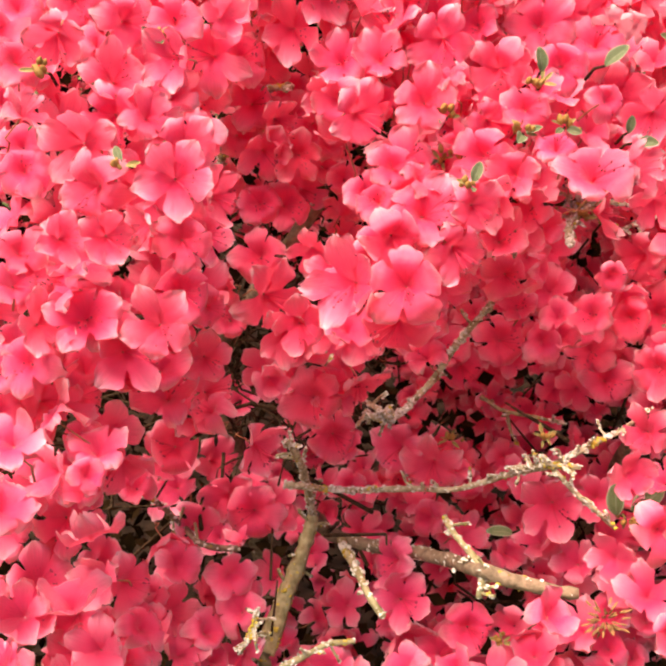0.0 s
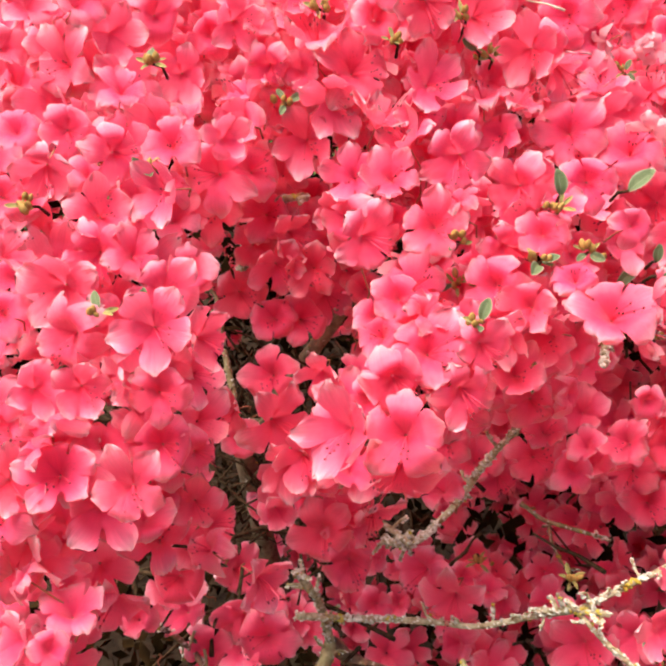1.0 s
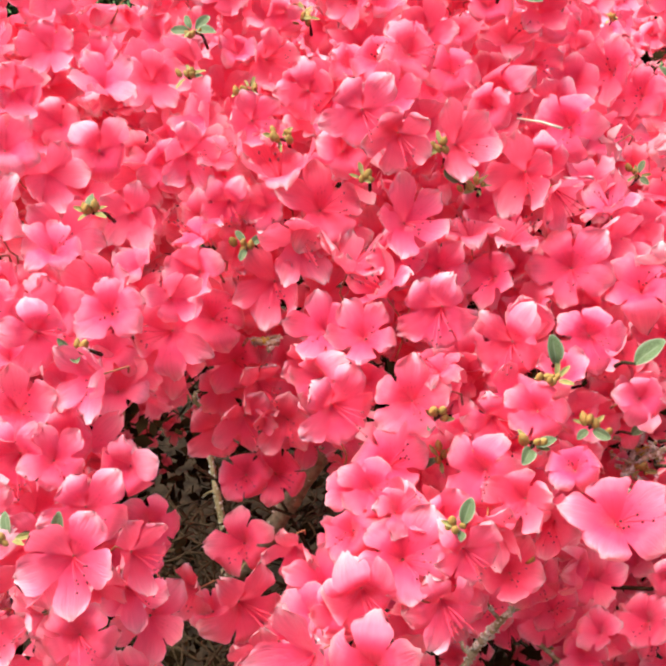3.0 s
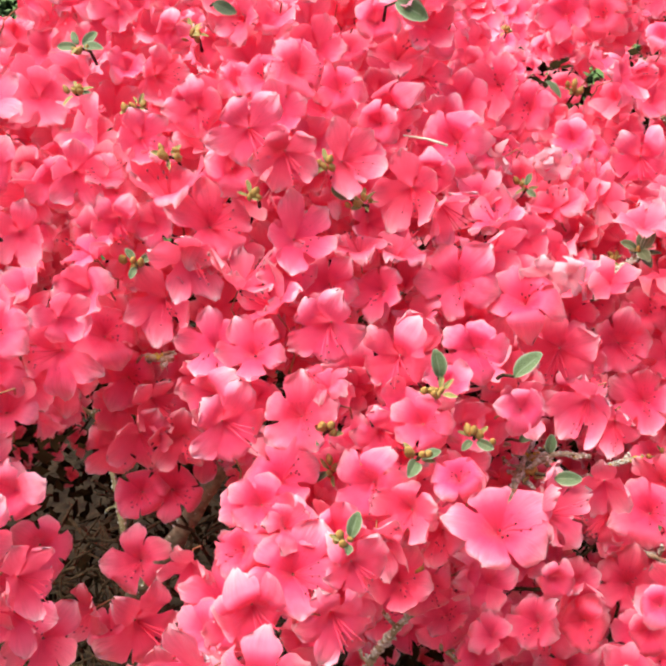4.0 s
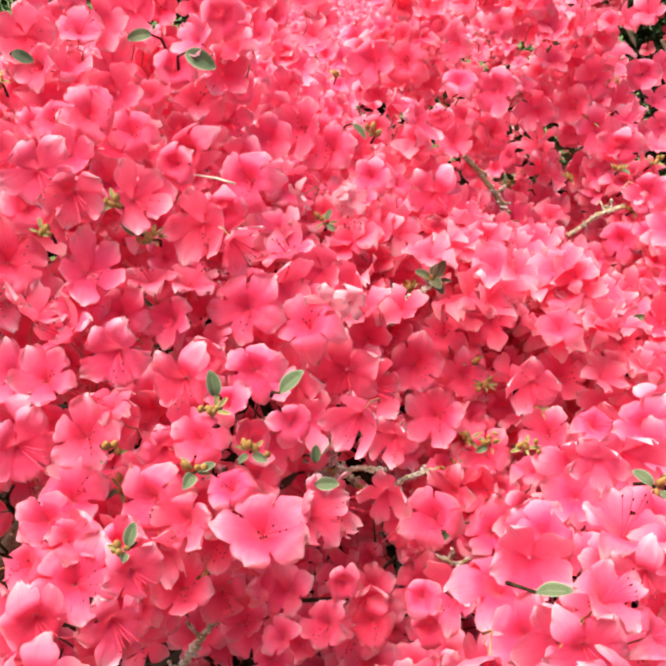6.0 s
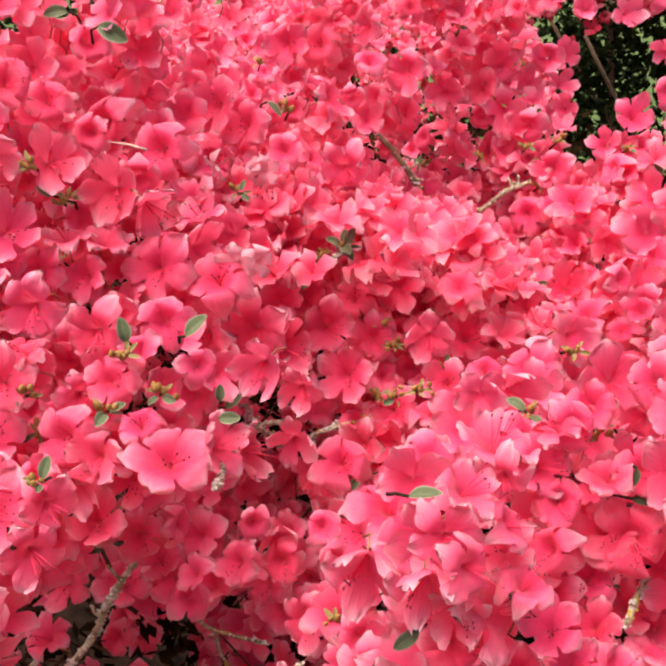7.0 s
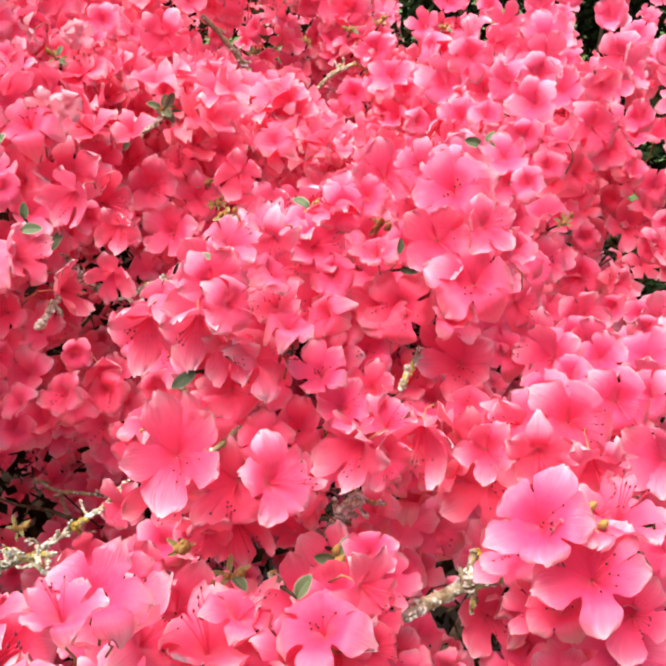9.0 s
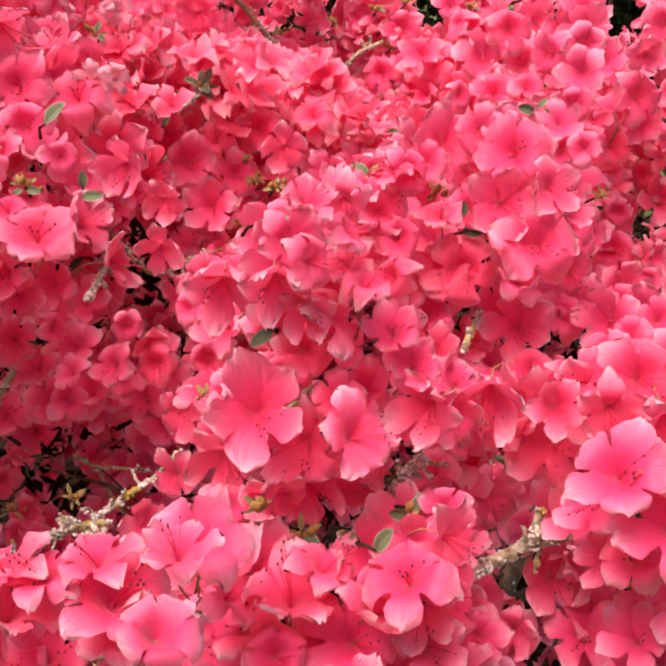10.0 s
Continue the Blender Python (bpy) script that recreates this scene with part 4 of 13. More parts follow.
blossom(0.356, 0.703, 1.161, -0.66, -0.58, 0.48, 0.046, 56)
blossom(0.299, 0.677, 1.122, -0.70, -0.29, 0.65, 0.046, 39)
blossom(0.134, 0.653, 1.118, -0.03, -0.94, 0.34, 0.041, 6)
blossom(0.211, 0.682, 1.103, -0.11, -0.75, 0.66, 0.046, 2)
blossom(0.066, 0.602, 1.138, 0.34, -0.88, 0.32, 0.046, 16)
blossom(0.071, 0.594, 1.117, 0.24, -0.48, 0.85, 0.041, 46)
blossom(0.148, 0.502, 1.145, -0.02, -0.11, 0.99, 0.033, 25)
blossom(0.166, 0.545, 1.140, -0.48, -0.55, 0.68, 0.035, 8)
blossom(0.184, 0.514, 1.165, 0.10, -0.50, 0.86, 0.033, 59)
blossom(0.207, 0.503, 1.170, -0.28, -0.70, 0.65, 0.037, 25)
blossom(-0.048, 0.551, 0.986, 0.08, -0.42, 0.90, 0.046, 47)
blossom(0.098, 0.525, 1.095, -0.28, -0.63, 0.72, 0.043, 25)
blossom(0.108, 0.385, 1.162, 0.10, -0.36, 0.93, 0.046, 0)
blossom(0.085, 0.299, 1.196, -0.20, -0.97, -0.14, 0.039, 190)
blossom(0.104, 0.277, 1.206, -0.11, -0.95, -0.28, 0.034, 190)
blossom(0.148, 0.357, 1.213, 0.21, -0.05, 0.98, 0.041, 0)
blossom(0.120, 0.293, 1.235, 0.32, -0.30, 0.90, 0.028, 44)
blossom(0.166, 0.347, 1.208, 0.29, -0.70, 0.65, 0.035, 30)
blossom(0.137, 0.289, 1.222, 0.72, -0.30, 0.63, 0.028, 68)
blossom(0.164, 0.322, 1.183, -0.80, -0.43, 0.42, 0.030, 29)
blossom(0.132, 0.282, 1.186, 0.81, -0.39, 0.45, 0.037, 21)
blossom(0.118, 0.281, 1.172, 0.08, -0.84, 0.54, 0.032, 7)
blossom(0.155, 0.282, 1.177, -0.27, -0.42, 0.86, 0.029, 37)
blossom(0.195, 0.339, 1.178, -0.37, -0.62, 0.69, 0.035, 54)
blossom(0.203, 0.330, 1.179, -0.43, -0.85, 0.32, 0.040, 25)
blossom(0.193, 0.341, 1.205, -0.24, -0.23, 0.94, 0.026, 21)
blossom(0.181, 0.355, 1.222, -0.03, -0.90, 0.44, 0.027, 30)
blossom(0.210, 0.391, 1.223, -0.14, -0.86, 0.48, 0.039, 55)
blossom(0.173, 0.354, 1.223, -0.37, 0.00, 0.93, 0.026, 71)
blossom(0.212, 0.338, 1.135, -0.13, -0.40, 0.91, 0.031, 12)
blossom(0.117, 0.737, 1.223, -0.23, -0.97, -0.06, 0.046, 38)
blossom(0.152, 0.538, 1.176, -0.23, -0.97, 0.03, 0.036, 64)
blossom(0.138, 0.707, 1.147, 0.07, -0.77, 0.64, 0.044, 17)
blossom(0.228, 0.346, 1.233, -0.54, -0.58, 0.61, 0.046, 30)
blossom(0.219, 0.329, 1.213, -0.26, -0.90, 0.36, 0.038, 15)
blossom(0.232, 0.312, 1.200, -0.30, -0.72, 0.63, 0.045, 71)
blossom(0.172, 0.336, 1.196, -0.20, -0.82, 0.53, 0.030, 31)
blossom(0.436, 0.605, 1.054, -0.49, -0.78, 0.38, 0.046, 39)
blossom(0.369, 0.465, 1.092, -0.15, -0.92, 0.37, 0.043, 18)
blossom(0.361, 0.517, 1.111, -0.20, -0.59, 0.78, 0.039, 19)
blossom(0.377, 0.500, 1.211, -0.02, -0.97, 0.26, 0.041, 45)
blossom(0.418, 0.596, 1.146, 0.23, -0.91, 0.33, 0.046, 65)
blossom(0.489, 0.636, 1.083, -0.03, -0.73, 0.68, 0.046, 48)
blossom(0.387, 0.503, 1.255, -0.75, -0.66, 0.04, 0.035, 12)
blossom(0.325, 0.533, 1.232, -0.87, -0.49, 0.06, 0.036, 33)
blossom(0.328, 0.606, 1.233, -0.11, -0.93, 0.35, 0.039, 23)
blossom(0.280, 0.324, 1.149, -0.66, -0.60, 0.45, 0.036, 51)
blossom(0.092, 0.252, 1.162, -0.10, -0.77, 0.63, 0.046, 48)
blossom(0.115, 0.275, 1.127, -0.47, -0.81, 0.35, 0.045, 64)
blossom(0.130, 0.237, 1.156, 0.42, -0.64, 0.64, 0.039, 14)
blossom(0.104, 0.263, 1.110, 0.00, -0.98, -0.20, 0.028, 180)
blossom(0.167, 0.264, 1.148, -0.75, -0.66, 0.08, 0.037, 23)
blossom(0.198, 0.270, 1.147, -0.38, -0.85, -0.36, 0.038, 68)
blossom(0.065, 0.199, 1.134, 0.18, -0.10, 0.98, 0.046, 0)
blossom(0.035, 0.141, 1.178, 0.14, -0.24, 0.96, 0.039, 38)
blossom(0.098, 0.208, 1.106, 0.02, 0.06, 1.00, 0.046, 30)
blossom(0.137, 0.187, 1.127, -0.33, -0.19, 0.93, 0.042, 0)
blossom(0.043, 0.132, 1.165, -0.12, -0.99, 0.06, 0.036, 5)
blossom(0.060, 0.257, 1.034, -0.03, -0.82, 0.58, 0.046, 19)
blossom(0.119, 0.191, 1.093, -0.18, -0.63, 0.76, 0.046, 17)
blossom(0.150, 0.189, 1.087, 0.02, -0.60, 0.80, 0.033, 65)
blossom(0.158, 0.198, 1.131, 0.37, -0.87, 0.33, 0.031, 49)
blossom(0.224, 0.200, 1.153, -0.38, -0.42, 0.83, 0.046, 4)
blossom(0.243, 0.188, 1.133, -0.35, -0.46, 0.82, 0.046, 14)
blossom(0.261, 0.205, 1.146, 0.16, -0.10, 0.98, 0.041, 4)
blossom(0.259, 0.250, 1.161, -0.16, -0.77, 0.61, 0.046, 28)
blossom(0.264, 0.192, 1.088, -0.29, -0.73, 0.62, 0.044, 71)
blossom(0.232, 0.272, 1.114, -0.49, -0.72, 0.49, 0.044, 10)
blossom(0.244, 0.364, 1.013, -0.04, -0.87, 0.49, 0.043, 66)
blossom(0.238, 0.262, 1.043, -0.10, -0.74, 0.66, 0.040, 68)
blossom(0.249, 0.388, 0.977, 0.76, -0.51, 0.41, 0.040, 18)
blossom(0.243, 0.235, 1.030, -0.57, -0.38, 0.73, 0.041, 35)
blossom(0.245, 0.197, 1.065, -0.38, -0.31, 0.87, 0.033, 2)
blossom(0.211, 0.243, 1.029, -0.68, -0.69, 0.25, 0.030, 56)
blossom(0.236, 0.216, 1.092, -0.63, -0.33, 0.70, 0.027, 39)
blossom(0.213, 0.285, 1.120, -0.70, -0.59, 0.41, 0.032, 60)
blossom(0.182, 0.268, 1.138, -0.11, -0.97, 0.20, 0.028, 67)
blossom(0.168, 0.232, 1.118, -0.06, -0.58, 0.81, 0.026, 69)
blossom(0.054, 0.143, 1.189, 0.04, 0.05, 1.00, 0.026, 19)
blossom(0.031, 0.147, 1.187, -0.10, 0.00, 1.00, 0.026, 70)
blossom(0.080, 0.216, 1.085, -0.31, -0.09, 0.95, 0.038, 8)
blossom(0.112, 0.210, 1.117, 0.38, -0.07, 0.92, 0.035, 57)
blossom(0.128, 0.191, 1.109, 0.34, -0.37, 0.86, 0.035, 38)
blossom(0.165, 0.209, 1.088, 0.19, -0.64, 0.74, 0.033, 39)
blossom(0.238, 0.199, 1.109, -0.36, -0.24, 0.90, 0.038, 43)
blossom(0.263, 0.187, 1.110, -0.42, -0.57, 0.70, 0.038, 27)
blossom(0.229, 0.223, 1.120, -0.76, -0.24, 0.61, 0.036, 43)
blossom(0.249, 0.205, 1.147, 0.35, -0.10, 0.93, 0.034, 62)
blossom(0.240, 0.240, 1.152, -0.32, -0.95, 0.04, 0.032, 70)
blossom(0.258, 0.225, 1.154, -0.12, -0.94, -0.32, 0.035, 36)
blossom(0.239, 0.267, 1.154, -0.69, -0.16, 0.71, 0.034, 46)
blossom(0.287, 0.263, 1.159, -0.21, -0.87, 0.45, 0.038, 33)
blossom(0.129, 0.269, 1.154, -0.25, -0.62, 0.75, 0.029, 63)
blossom(0.119, 0.281, 1.099, 0.13, -0.99, -0.08, 0.033, 32)
blossom(0.087, 0.346, 1.074, -0.43, -0.90, -0.08, 0.044, 31)
blossom(0.086, 0.407, 1.081, -0.13, -0.17, 0.98, 0.041, 4)
blossom(0.118, 0.353, 1.120, 0.00, -1.00, 0.03, 0.033, 71)
blossom(0.164, 0.275, 1.163, -0.02, -0.63, 0.77, 0.029, 40)
blossom(0.188, 0.289, 1.144, 0.06, -0.23, 0.97, 0.029, 62)
blossom(0.138, 0.299, 1.203, -0.38, -0.27, 0.88, 0.027, 22)
blossom(0.127, 0.323, 1.205, -0.26, -0.21, 0.94, 0.028, 27)
blossom(0.235, 0.330, 1.146, -0.44, -0.72, 0.54, 0.038, 42)
blossom(0.262, 0.336, 1.148, -0.10, -0.66, 0.75, 0.033, 27)
blossom(0.289, 0.389, 1.145, -0.09, -0.99, 0.14, 0.033, 6)
blossom(0.240, 0.324, 1.222, 0.14, -0.85, 0.50, 0.029, 2)
blossom(0.225, 0.391, 1.204, -0.87, -0.48, -0.02, 0.033, 38)
blossom(0.105, 0.288, 1.181, 0.47, -0.88, -0.02, 0.027, 27)
blossom(0.232, 0.306, 1.136, -0.55, -0.41, 0.73, 0.031, 21)
blossom(0.223, 0.254, 1.148, -0.21, -0.83, 0.52, 0.028, 43)
blossom(0.037, 0.137, 1.170, -0.09, -0.37, 0.93, 0.027, 25)
blossom(0.076, 0.213, 1.105, 0.62, -0.20, 0.75, 0.033, 13)
blossom(0.089, 0.189, 1.094, -0.08, -0.60, 0.80, 0.035, 37)
blossom(0.145, 0.190, 1.105, -0.40, -0.89, 0.21, 0.033, 48)
blossom(0.184, 0.223, 1.051, -0.40, -0.58, 0.71, 0.030, 70)
blossom(0.111, 0.281, 1.222, -0.09, -0.98, 0.20, 0.029, 32)
blossom(0.107, 0.339, 1.175, -0.38, -0.73, 0.57, 0.033, 5)
blossom(0.118, 0.269, 1.218, 0.54, -0.79, 0.29, 0.027, 30)
blossom(0.141, 0.277, 1.204, 0.16, -0.19, 0.97, 0.028, 24)
blossom(0.188, 0.334, 1.156, -0.28, -0.60, 0.75, 0.032, 64)
blossom(0.117, 0.277, 1.192, -0.26, -0.95, -0.16, 0.027, 6)
blossom(0.186, 0.312, 1.148, -0.34, -0.57, 0.74, 0.027, 67)
blossom(0.207, 0.340, 1.208, -0.38, -0.71, 0.59, 0.027, 6)
blossom(0.197, 0.381, 1.217, -0.50, -0.61, 0.62, 0.029, 62)
blossom(0.217, 0.363, 1.238, -0.61, -0.59, 0.52, 0.031, 71)
blossom(0.101, 0.458, 1.092, -0.58, -0.46, 0.68, 0.041, 15)
blossom(0.139, 0.314, 1.224, -0.46, -0.87, -0.18, 0.026, 10)
blossom(0.016, 0.149, 1.182, -0.24, 0.09, 0.97, 0.029, 26)
blossom(0.005, 0.146, 1.173, 0.17, 0.05, 0.98, 0.031, 62)
blossom(0.005, 0.152, 1.184, -0.12, 0.08, 0.99, 0.026, 4)
blossom(0.015, 0.137, 1.160, -0.05, -0.50, 0.86, 0.029, 14)
blossom(0.004, 0.140, 1.161, 0.23, -0.60, 0.76, 0.026, 59)

# flowers of the second layer
inner(-0.192, 0.473, 1.234, 0.59, -0.73, 0.34, 0.028, 72)
inner(0.001, 0.474, 1.090, 0.88, -0.44, 0.19, 0.031, 71)
inner(0.068, 0.503, 1.126, -0.08, -0.99, -0.09, 0.031, 60)
inner(-0.229, 0.359, 0.911, 0.15, -0.83, 0.53, 0.031, 23)
inner(-0.217, 0.363, 0.951, 0.63, -0.76, -0.17, 0.030, 52)
inner(-0.242, 0.333, 0.885, -0.21, -0.84, 0.51, 0.031, 56)
inner(-0.159, 0.409, 1.042, 0.42, -0.87, 0.26, 0.030, 50)
inner(0.073, 0.390, 1.000, -0.49, -0.24, 0.84, 0.027, 53)
inner(0.004, 0.454, 1.053, 0.01, -0.69, 0.72, 0.031, 2)
inner(-0.140, 0.453, 1.105, 0.07, -1.00, -0.07, 0.028, 55)
inner(0.043, 0.473, 1.089, 0.17, -0.96, 0.22, 0.027, 45)
inner(0.057, 0.484, 1.071, 0.34, -0.93, -0.11, 0.028, 47)
inner(0.008, 0.450, 1.073, -0.42, -0.49, 0.76, 0.027, 47)
inner(-0.187, 0.606, 1.317, 0.32, -0.68, 0.66, 0.028, 24)
inner(-0.194, 0.620, 1.343, -0.15, -0.99, 0.04, 0.028, 56)
inner(-0.167, 0.627, 1.330, -0.27, -0.94, -0.23, 0.026, 8)
inner(-0.040, 0.639, 1.351, -0.56, -0.59, 0.59, 0.028, 0)
inner(0.149, 0.851, 1.283, -0.04, -0.57, 0.82, 0.039, 4)
inner(0.231, 0.924, 1.241, -0.19, -0.98, 0.04, 0.040, 59)
inner(0.312, 0.986, 1.275, -0.50, -0.08, 0.86, 0.046, 43)
inner(0.343, 0.984, 1.261, -0.19, -0.94, 0.28, 0.046, 7)
inner(0.293, 0.973, 1.257, -0.19, -0.96, 0.20, 0.046, 4)
inner(0.309, 0.917, 1.208, -0.40, -0.91, -0.10, 0.046, 68)
inner(0.294, 0.943, 1.218, 0.04, -0.98, 0.17, 0.045, 61)
inner(0.372, 0.850, 1.186, -0.90, -0.19, 0.40, 0.046, 26)
inner(0.349, 0.776, 1.147, 0.01, -0.99, 0.11, 0.040, 11)
inner(0.234, 0.741, 1.101, -0.33, -0.86, 0.40, 0.042, 29)
inner(0.321, 0.625, 1.150, -0.58, -0.42, 0.70, 0.036, 1)
inner(0.344, 0.713, 1.150, -0.08, -0.83, -0.55, 0.041, 16)
inner(0.017, 0.450, 1.206, 0.30, -0.77, 0.56, 0.026, 64)
inner(0.157, 0.424, 1.199, -0.09, -0.98, 0.16, 0.026, 33)
inner(0.078, 0.417, 1.127, -0.21, -0.72, 0.66, 0.026, 40)
inner(0.051, 0.644, 1.191, -0.37, -0.82, 0.44, 0.036, 61)
inner(0.065, 0.633, 1.159, 0.03, -0.90, 0.43, 0.037, 9)
inner(0.224, 0.313, 1.181, -0.09, -0.44, 0.90, 0.026, 3)
inner(0.348, 0.483, 1.211, -0.54, 0.04, 0.84, 0.027, 58)
inner(0.304, 0.443, 1.224, -0.39, -0.90, 0.17, 0.029, 55)
inner(0.277, 0.402, 1.228, -0.19, -0.60, 0.78, 0.026, 60)
inner(0.281, 0.380, 1.220, -0.64, -0.64, 0.43, 0.026, 12)
inner(0.388, 0.486, 1.251, 0.47, -0.64, 0.61, 0.031, 43)
inner(0.377, 0.500, 1.238, -0.19, -0.97, -0.15, 0.029, 71)
inner(0.345, 0.514, 1.244, -0.72, -0.60, 0.35, 0.030, 25)
inner(0.313, 0.624, 1.210, -0.67, -0.67, 0.32, 0.041, 61)
inner(0.282, 0.571, 1.197, 0.44, -0.80, 0.41, 0.029, 44)
inner(0.238, 0.529, 1.179, 0.29, -0.91, 0.29, 0.034, 40)
inner(0.090, 0.462, 1.066, -0.22, -0.93, 0.28, 0.032, 20)
inner(0.044, 0.361, 1.025, 0.22, -0.83, 0.51, 0.030, 71)
inner(0.356, 0.517, 1.148, -0.27, -0.17, 0.95, 0.038, 60)
inner(0.272, 0.361, 1.193, 0.32, -0.81, 0.49, 0.028, 49)
inner(0.039, 0.410, 0.913, -0.40, -0.51, 0.76, 0.032)
inner(-0.130, 0.484, 1.186, -0.50, -0.84, 0.19, 0.038)
inner(0.014, 0.453, 0.932, 0.17, -0.49, 0.85, 0.037)
inner(-0.179, 0.420, 0.860, -0.33, -0.63, 0.71, 0.034)
inner(-0.245, 0.358, 1.036, 0.28, -0.89, 0.36, 0.039)
inner(-0.002, 0.511, 1.081, 0.25, -0.82, 0.51, 0.033)
inner(-0.276, 0.345, 0.963, 0.40, -0.78, 0.48, 0.036)
inner(0.001, 0.503, 1.107, -0.28, -0.80, 0.53, 0.034)
inner(-0.291, 0.349, 1.023, 0.07, -0.69, 0.72, 0.033)
inner(-0.299, 0.352, 0.992, -0.02, -0.44, 0.90, 0.033)
inner(-0.194, 0.394, 1.194, -0.10, -0.94, 0.32, 0.035)
inner(-0.215, 0.388, 0.840, 0.37, -0.62, 0.69, 0.036)
inner(-0.265, 0.366, 0.985, 0.41, -0.74, 0.54, 0.033)
inner(0.065, 0.419, 0.966, -0.62, -0.35, 0.70, 0.034)
inner(-0.114, 0.379, 1.098, 0.15, -0.47, 0.87, 0.033)
inner(0.022, 0.601, 1.200, -0.55, -0.74, 0.39, 0.033)
inner(0.051, 0.541, 0.961, -0.27, -0.93, 0.25, 0.031)
inner(-0.294, 0.327, 0.914, 0.62, -0.56, 0.55, 0.036)
inner(0.051, 0.440, 0.942, -0.30, -0.83, 0.46, 0.035)
inner(-0.256, 0.359, 0.939, 0.60, -0.51, 0.61, 0.034)
inner(-0.239, 0.383, 0.977, -0.08, -0.51, 0.86, 0.035)
inner(-0.265, 0.358, 1.066, 0.09, -0.93, 0.34, 0.038)
inner(-0.268, 0.336, 1.140, 0.15, -0.91, 0.39, 0.038)
inner(-0.159, 0.389, 0.814, 0.25, -0.54, 0.80, 0.033)
inner(-0.239, 0.380, 0.885, 0.15, -0.50, 0.85, 0.037)
inner(-0.019, 0.380, 0.841, 0.25, -0.84, 0.48, 0.037)
inner(0.104, 0.599, 1.045, -0.58, -0.81, 0.06, 0.035)
inner(-0.152, 0.455, 1.015, -0.40, -0.79, 0.47, 0.033)
inner(-0.043, 0.405, 0.837, -0.35, -0.77, 0.54, 0.033)
inner(-0.210, 0.421, 0.914, 0.59, -0.52, 0.61, 0.038)
inner(-0.195, 0.555, 1.188, -0.30, -0.90, 0.30, 0.034)
inner(-0.275, 0.343, 0.926, 0.38, -0.82, 0.43, 0.039)
inner(0.047, 0.385, 0.839, -0.31, -0.86, 0.40, 0.038)
inner(-0.069, 0.382, 0.825, -0.45, -0.76, 0.48, 0.036)
inner(-0.274, 0.312, 0.899, 0.62, -0.43, 0.66, 0.033)
inner(0.011, 0.387, 0.837, -0.11, -0.39, 0.92, 0.039)
inner(-0.183, 0.474, 0.908, -0.04, -0.47, 0.88, 0.032)
inner(-0.215, 0.354, 1.182, 0.56, -0.80, 0.21, 0.039)
inner(-0.306, 0.342, 0.965, -0.01, -0.44, 0.90, 0.037)
inner(-0.225, 0.423, 0.945, -0.34, -0.55, 0.76, 0.037)
inner(-0.194, 0.537, 1.145, 0.39, -0.82, 0.42, 0.035)
inner(-0.109, 0.387, 0.824, 0.00, -0.41, 0.91, 0.034)
inner(0.032, 0.624, 1.212, -0.33, -0.91, 0.23, 0.039)
inner(0.029, 0.573, 1.160, 0.12, -0.99, -0.01, 0.038)
inner(0.016, 0.540, 1.074, -0.25, -0.61, 0.75, 0.035)
inner(-0.193, 0.354, 0.853, 0.17, -0.85, 0.50, 0.038)
inner(-0.234, 0.358, 0.870, -0.16, -0.59, 0.79, 0.038)
inner(-0.116, 0.459, 1.027, 0.54, -0.73, 0.42, 0.036)
inner(-0.215, 0.375, 1.050, 0.05, -0.82, 0.56, 0.033)
inner(-0.227, 0.415, 0.971, 0.37, -0.42, 0.83, 0.039)
inner(0.081, 0.420, 0.900, -0.31, -0.43, 0.85, 0.033)
inner(-0.199, 0.407, 1.100, 0.41, -0.74, 0.54, 0.038)
inner(0.043, 0.400, 0.862, -0.49, -0.40, 0.77, 0.033)
inner(-0.258, 0.334, 0.907, 0.05, -0.43, 0.90, 0.034)
inner(-0.297, 0.301, 0.906, 0.26, -0.45, 0.85, 0.037)
inner(-0.225, 0.334, 1.088, 0.34, -0.42, 0.84, 0.032)
inner(0.002, 0.397, 0.864, -0.40, -0.77, 0.49, 0.034)
inner(0.038, 0.497, 1.036, 0.31, -0.82, 0.48, 0.032)
inner(-0.230, 0.530, 1.251, 0.28, -0.95, 0.11, 0.032)
inner(-0.250, 0.332, 1.049, 0.04, -0.69, 0.72, 0.031)
inner(-0.265, 0.520, 1.276, 0.56, -0.81, 0.17, 0.036)
inner(-0.322, 0.508, 1.270, 0.79, -0.45, 0.42, 0.032)
inner(-0.299, 0.422, 1.237, 0.74, -0.42, 0.53, 0.036)
inner(-0.203, 0.575, 1.290, -0.55, -0.76, 0.35, 0.036)
inner(-0.244, 0.538, 1.282, 0.50, -0.84, 0.20, 0.038)
inner(-0.253, 0.498, 1.253, 0.33, -0.87, 0.38, 0.036)
inner(-0.119, 0.543, 1.282, 0.54, -0.78, 0.33, 0.039)
inner(-0.005, 0.506, 1.136, -0.20, -0.86, 0.47, 0.032)
inner(-0.018, 0.670, 1.270, 0.08, -0.99, -0.08, 0.037)
inner(-0.030, 0.516, 1.206, -0.04, -0.98, 0.17, 0.037)
inner(-0.213, 0.552, 1.166, 0.71, -0.59, 0.38, 0.037)
inner(-0.200, 0.555, 1.238, -0.10, -0.99, 0.11, 0.035)
inner(0.003, 0.528, 1.188, 0.26, -0.48, 0.83, 0.032)
inner(-0.026, 0.648, 1.255, -0.28, -0.92, 0.28, 0.033)
inner(0.016, 0.427, 0.916, -0.47, -0.28, 0.83, 0.035)
inner(-0.272, 0.554, 1.292, 0.20, -0.88, 0.43, 0.032)
inner(-0.013, 0.473, 1.152, 0.21, -0.85, 0.48, 0.036)
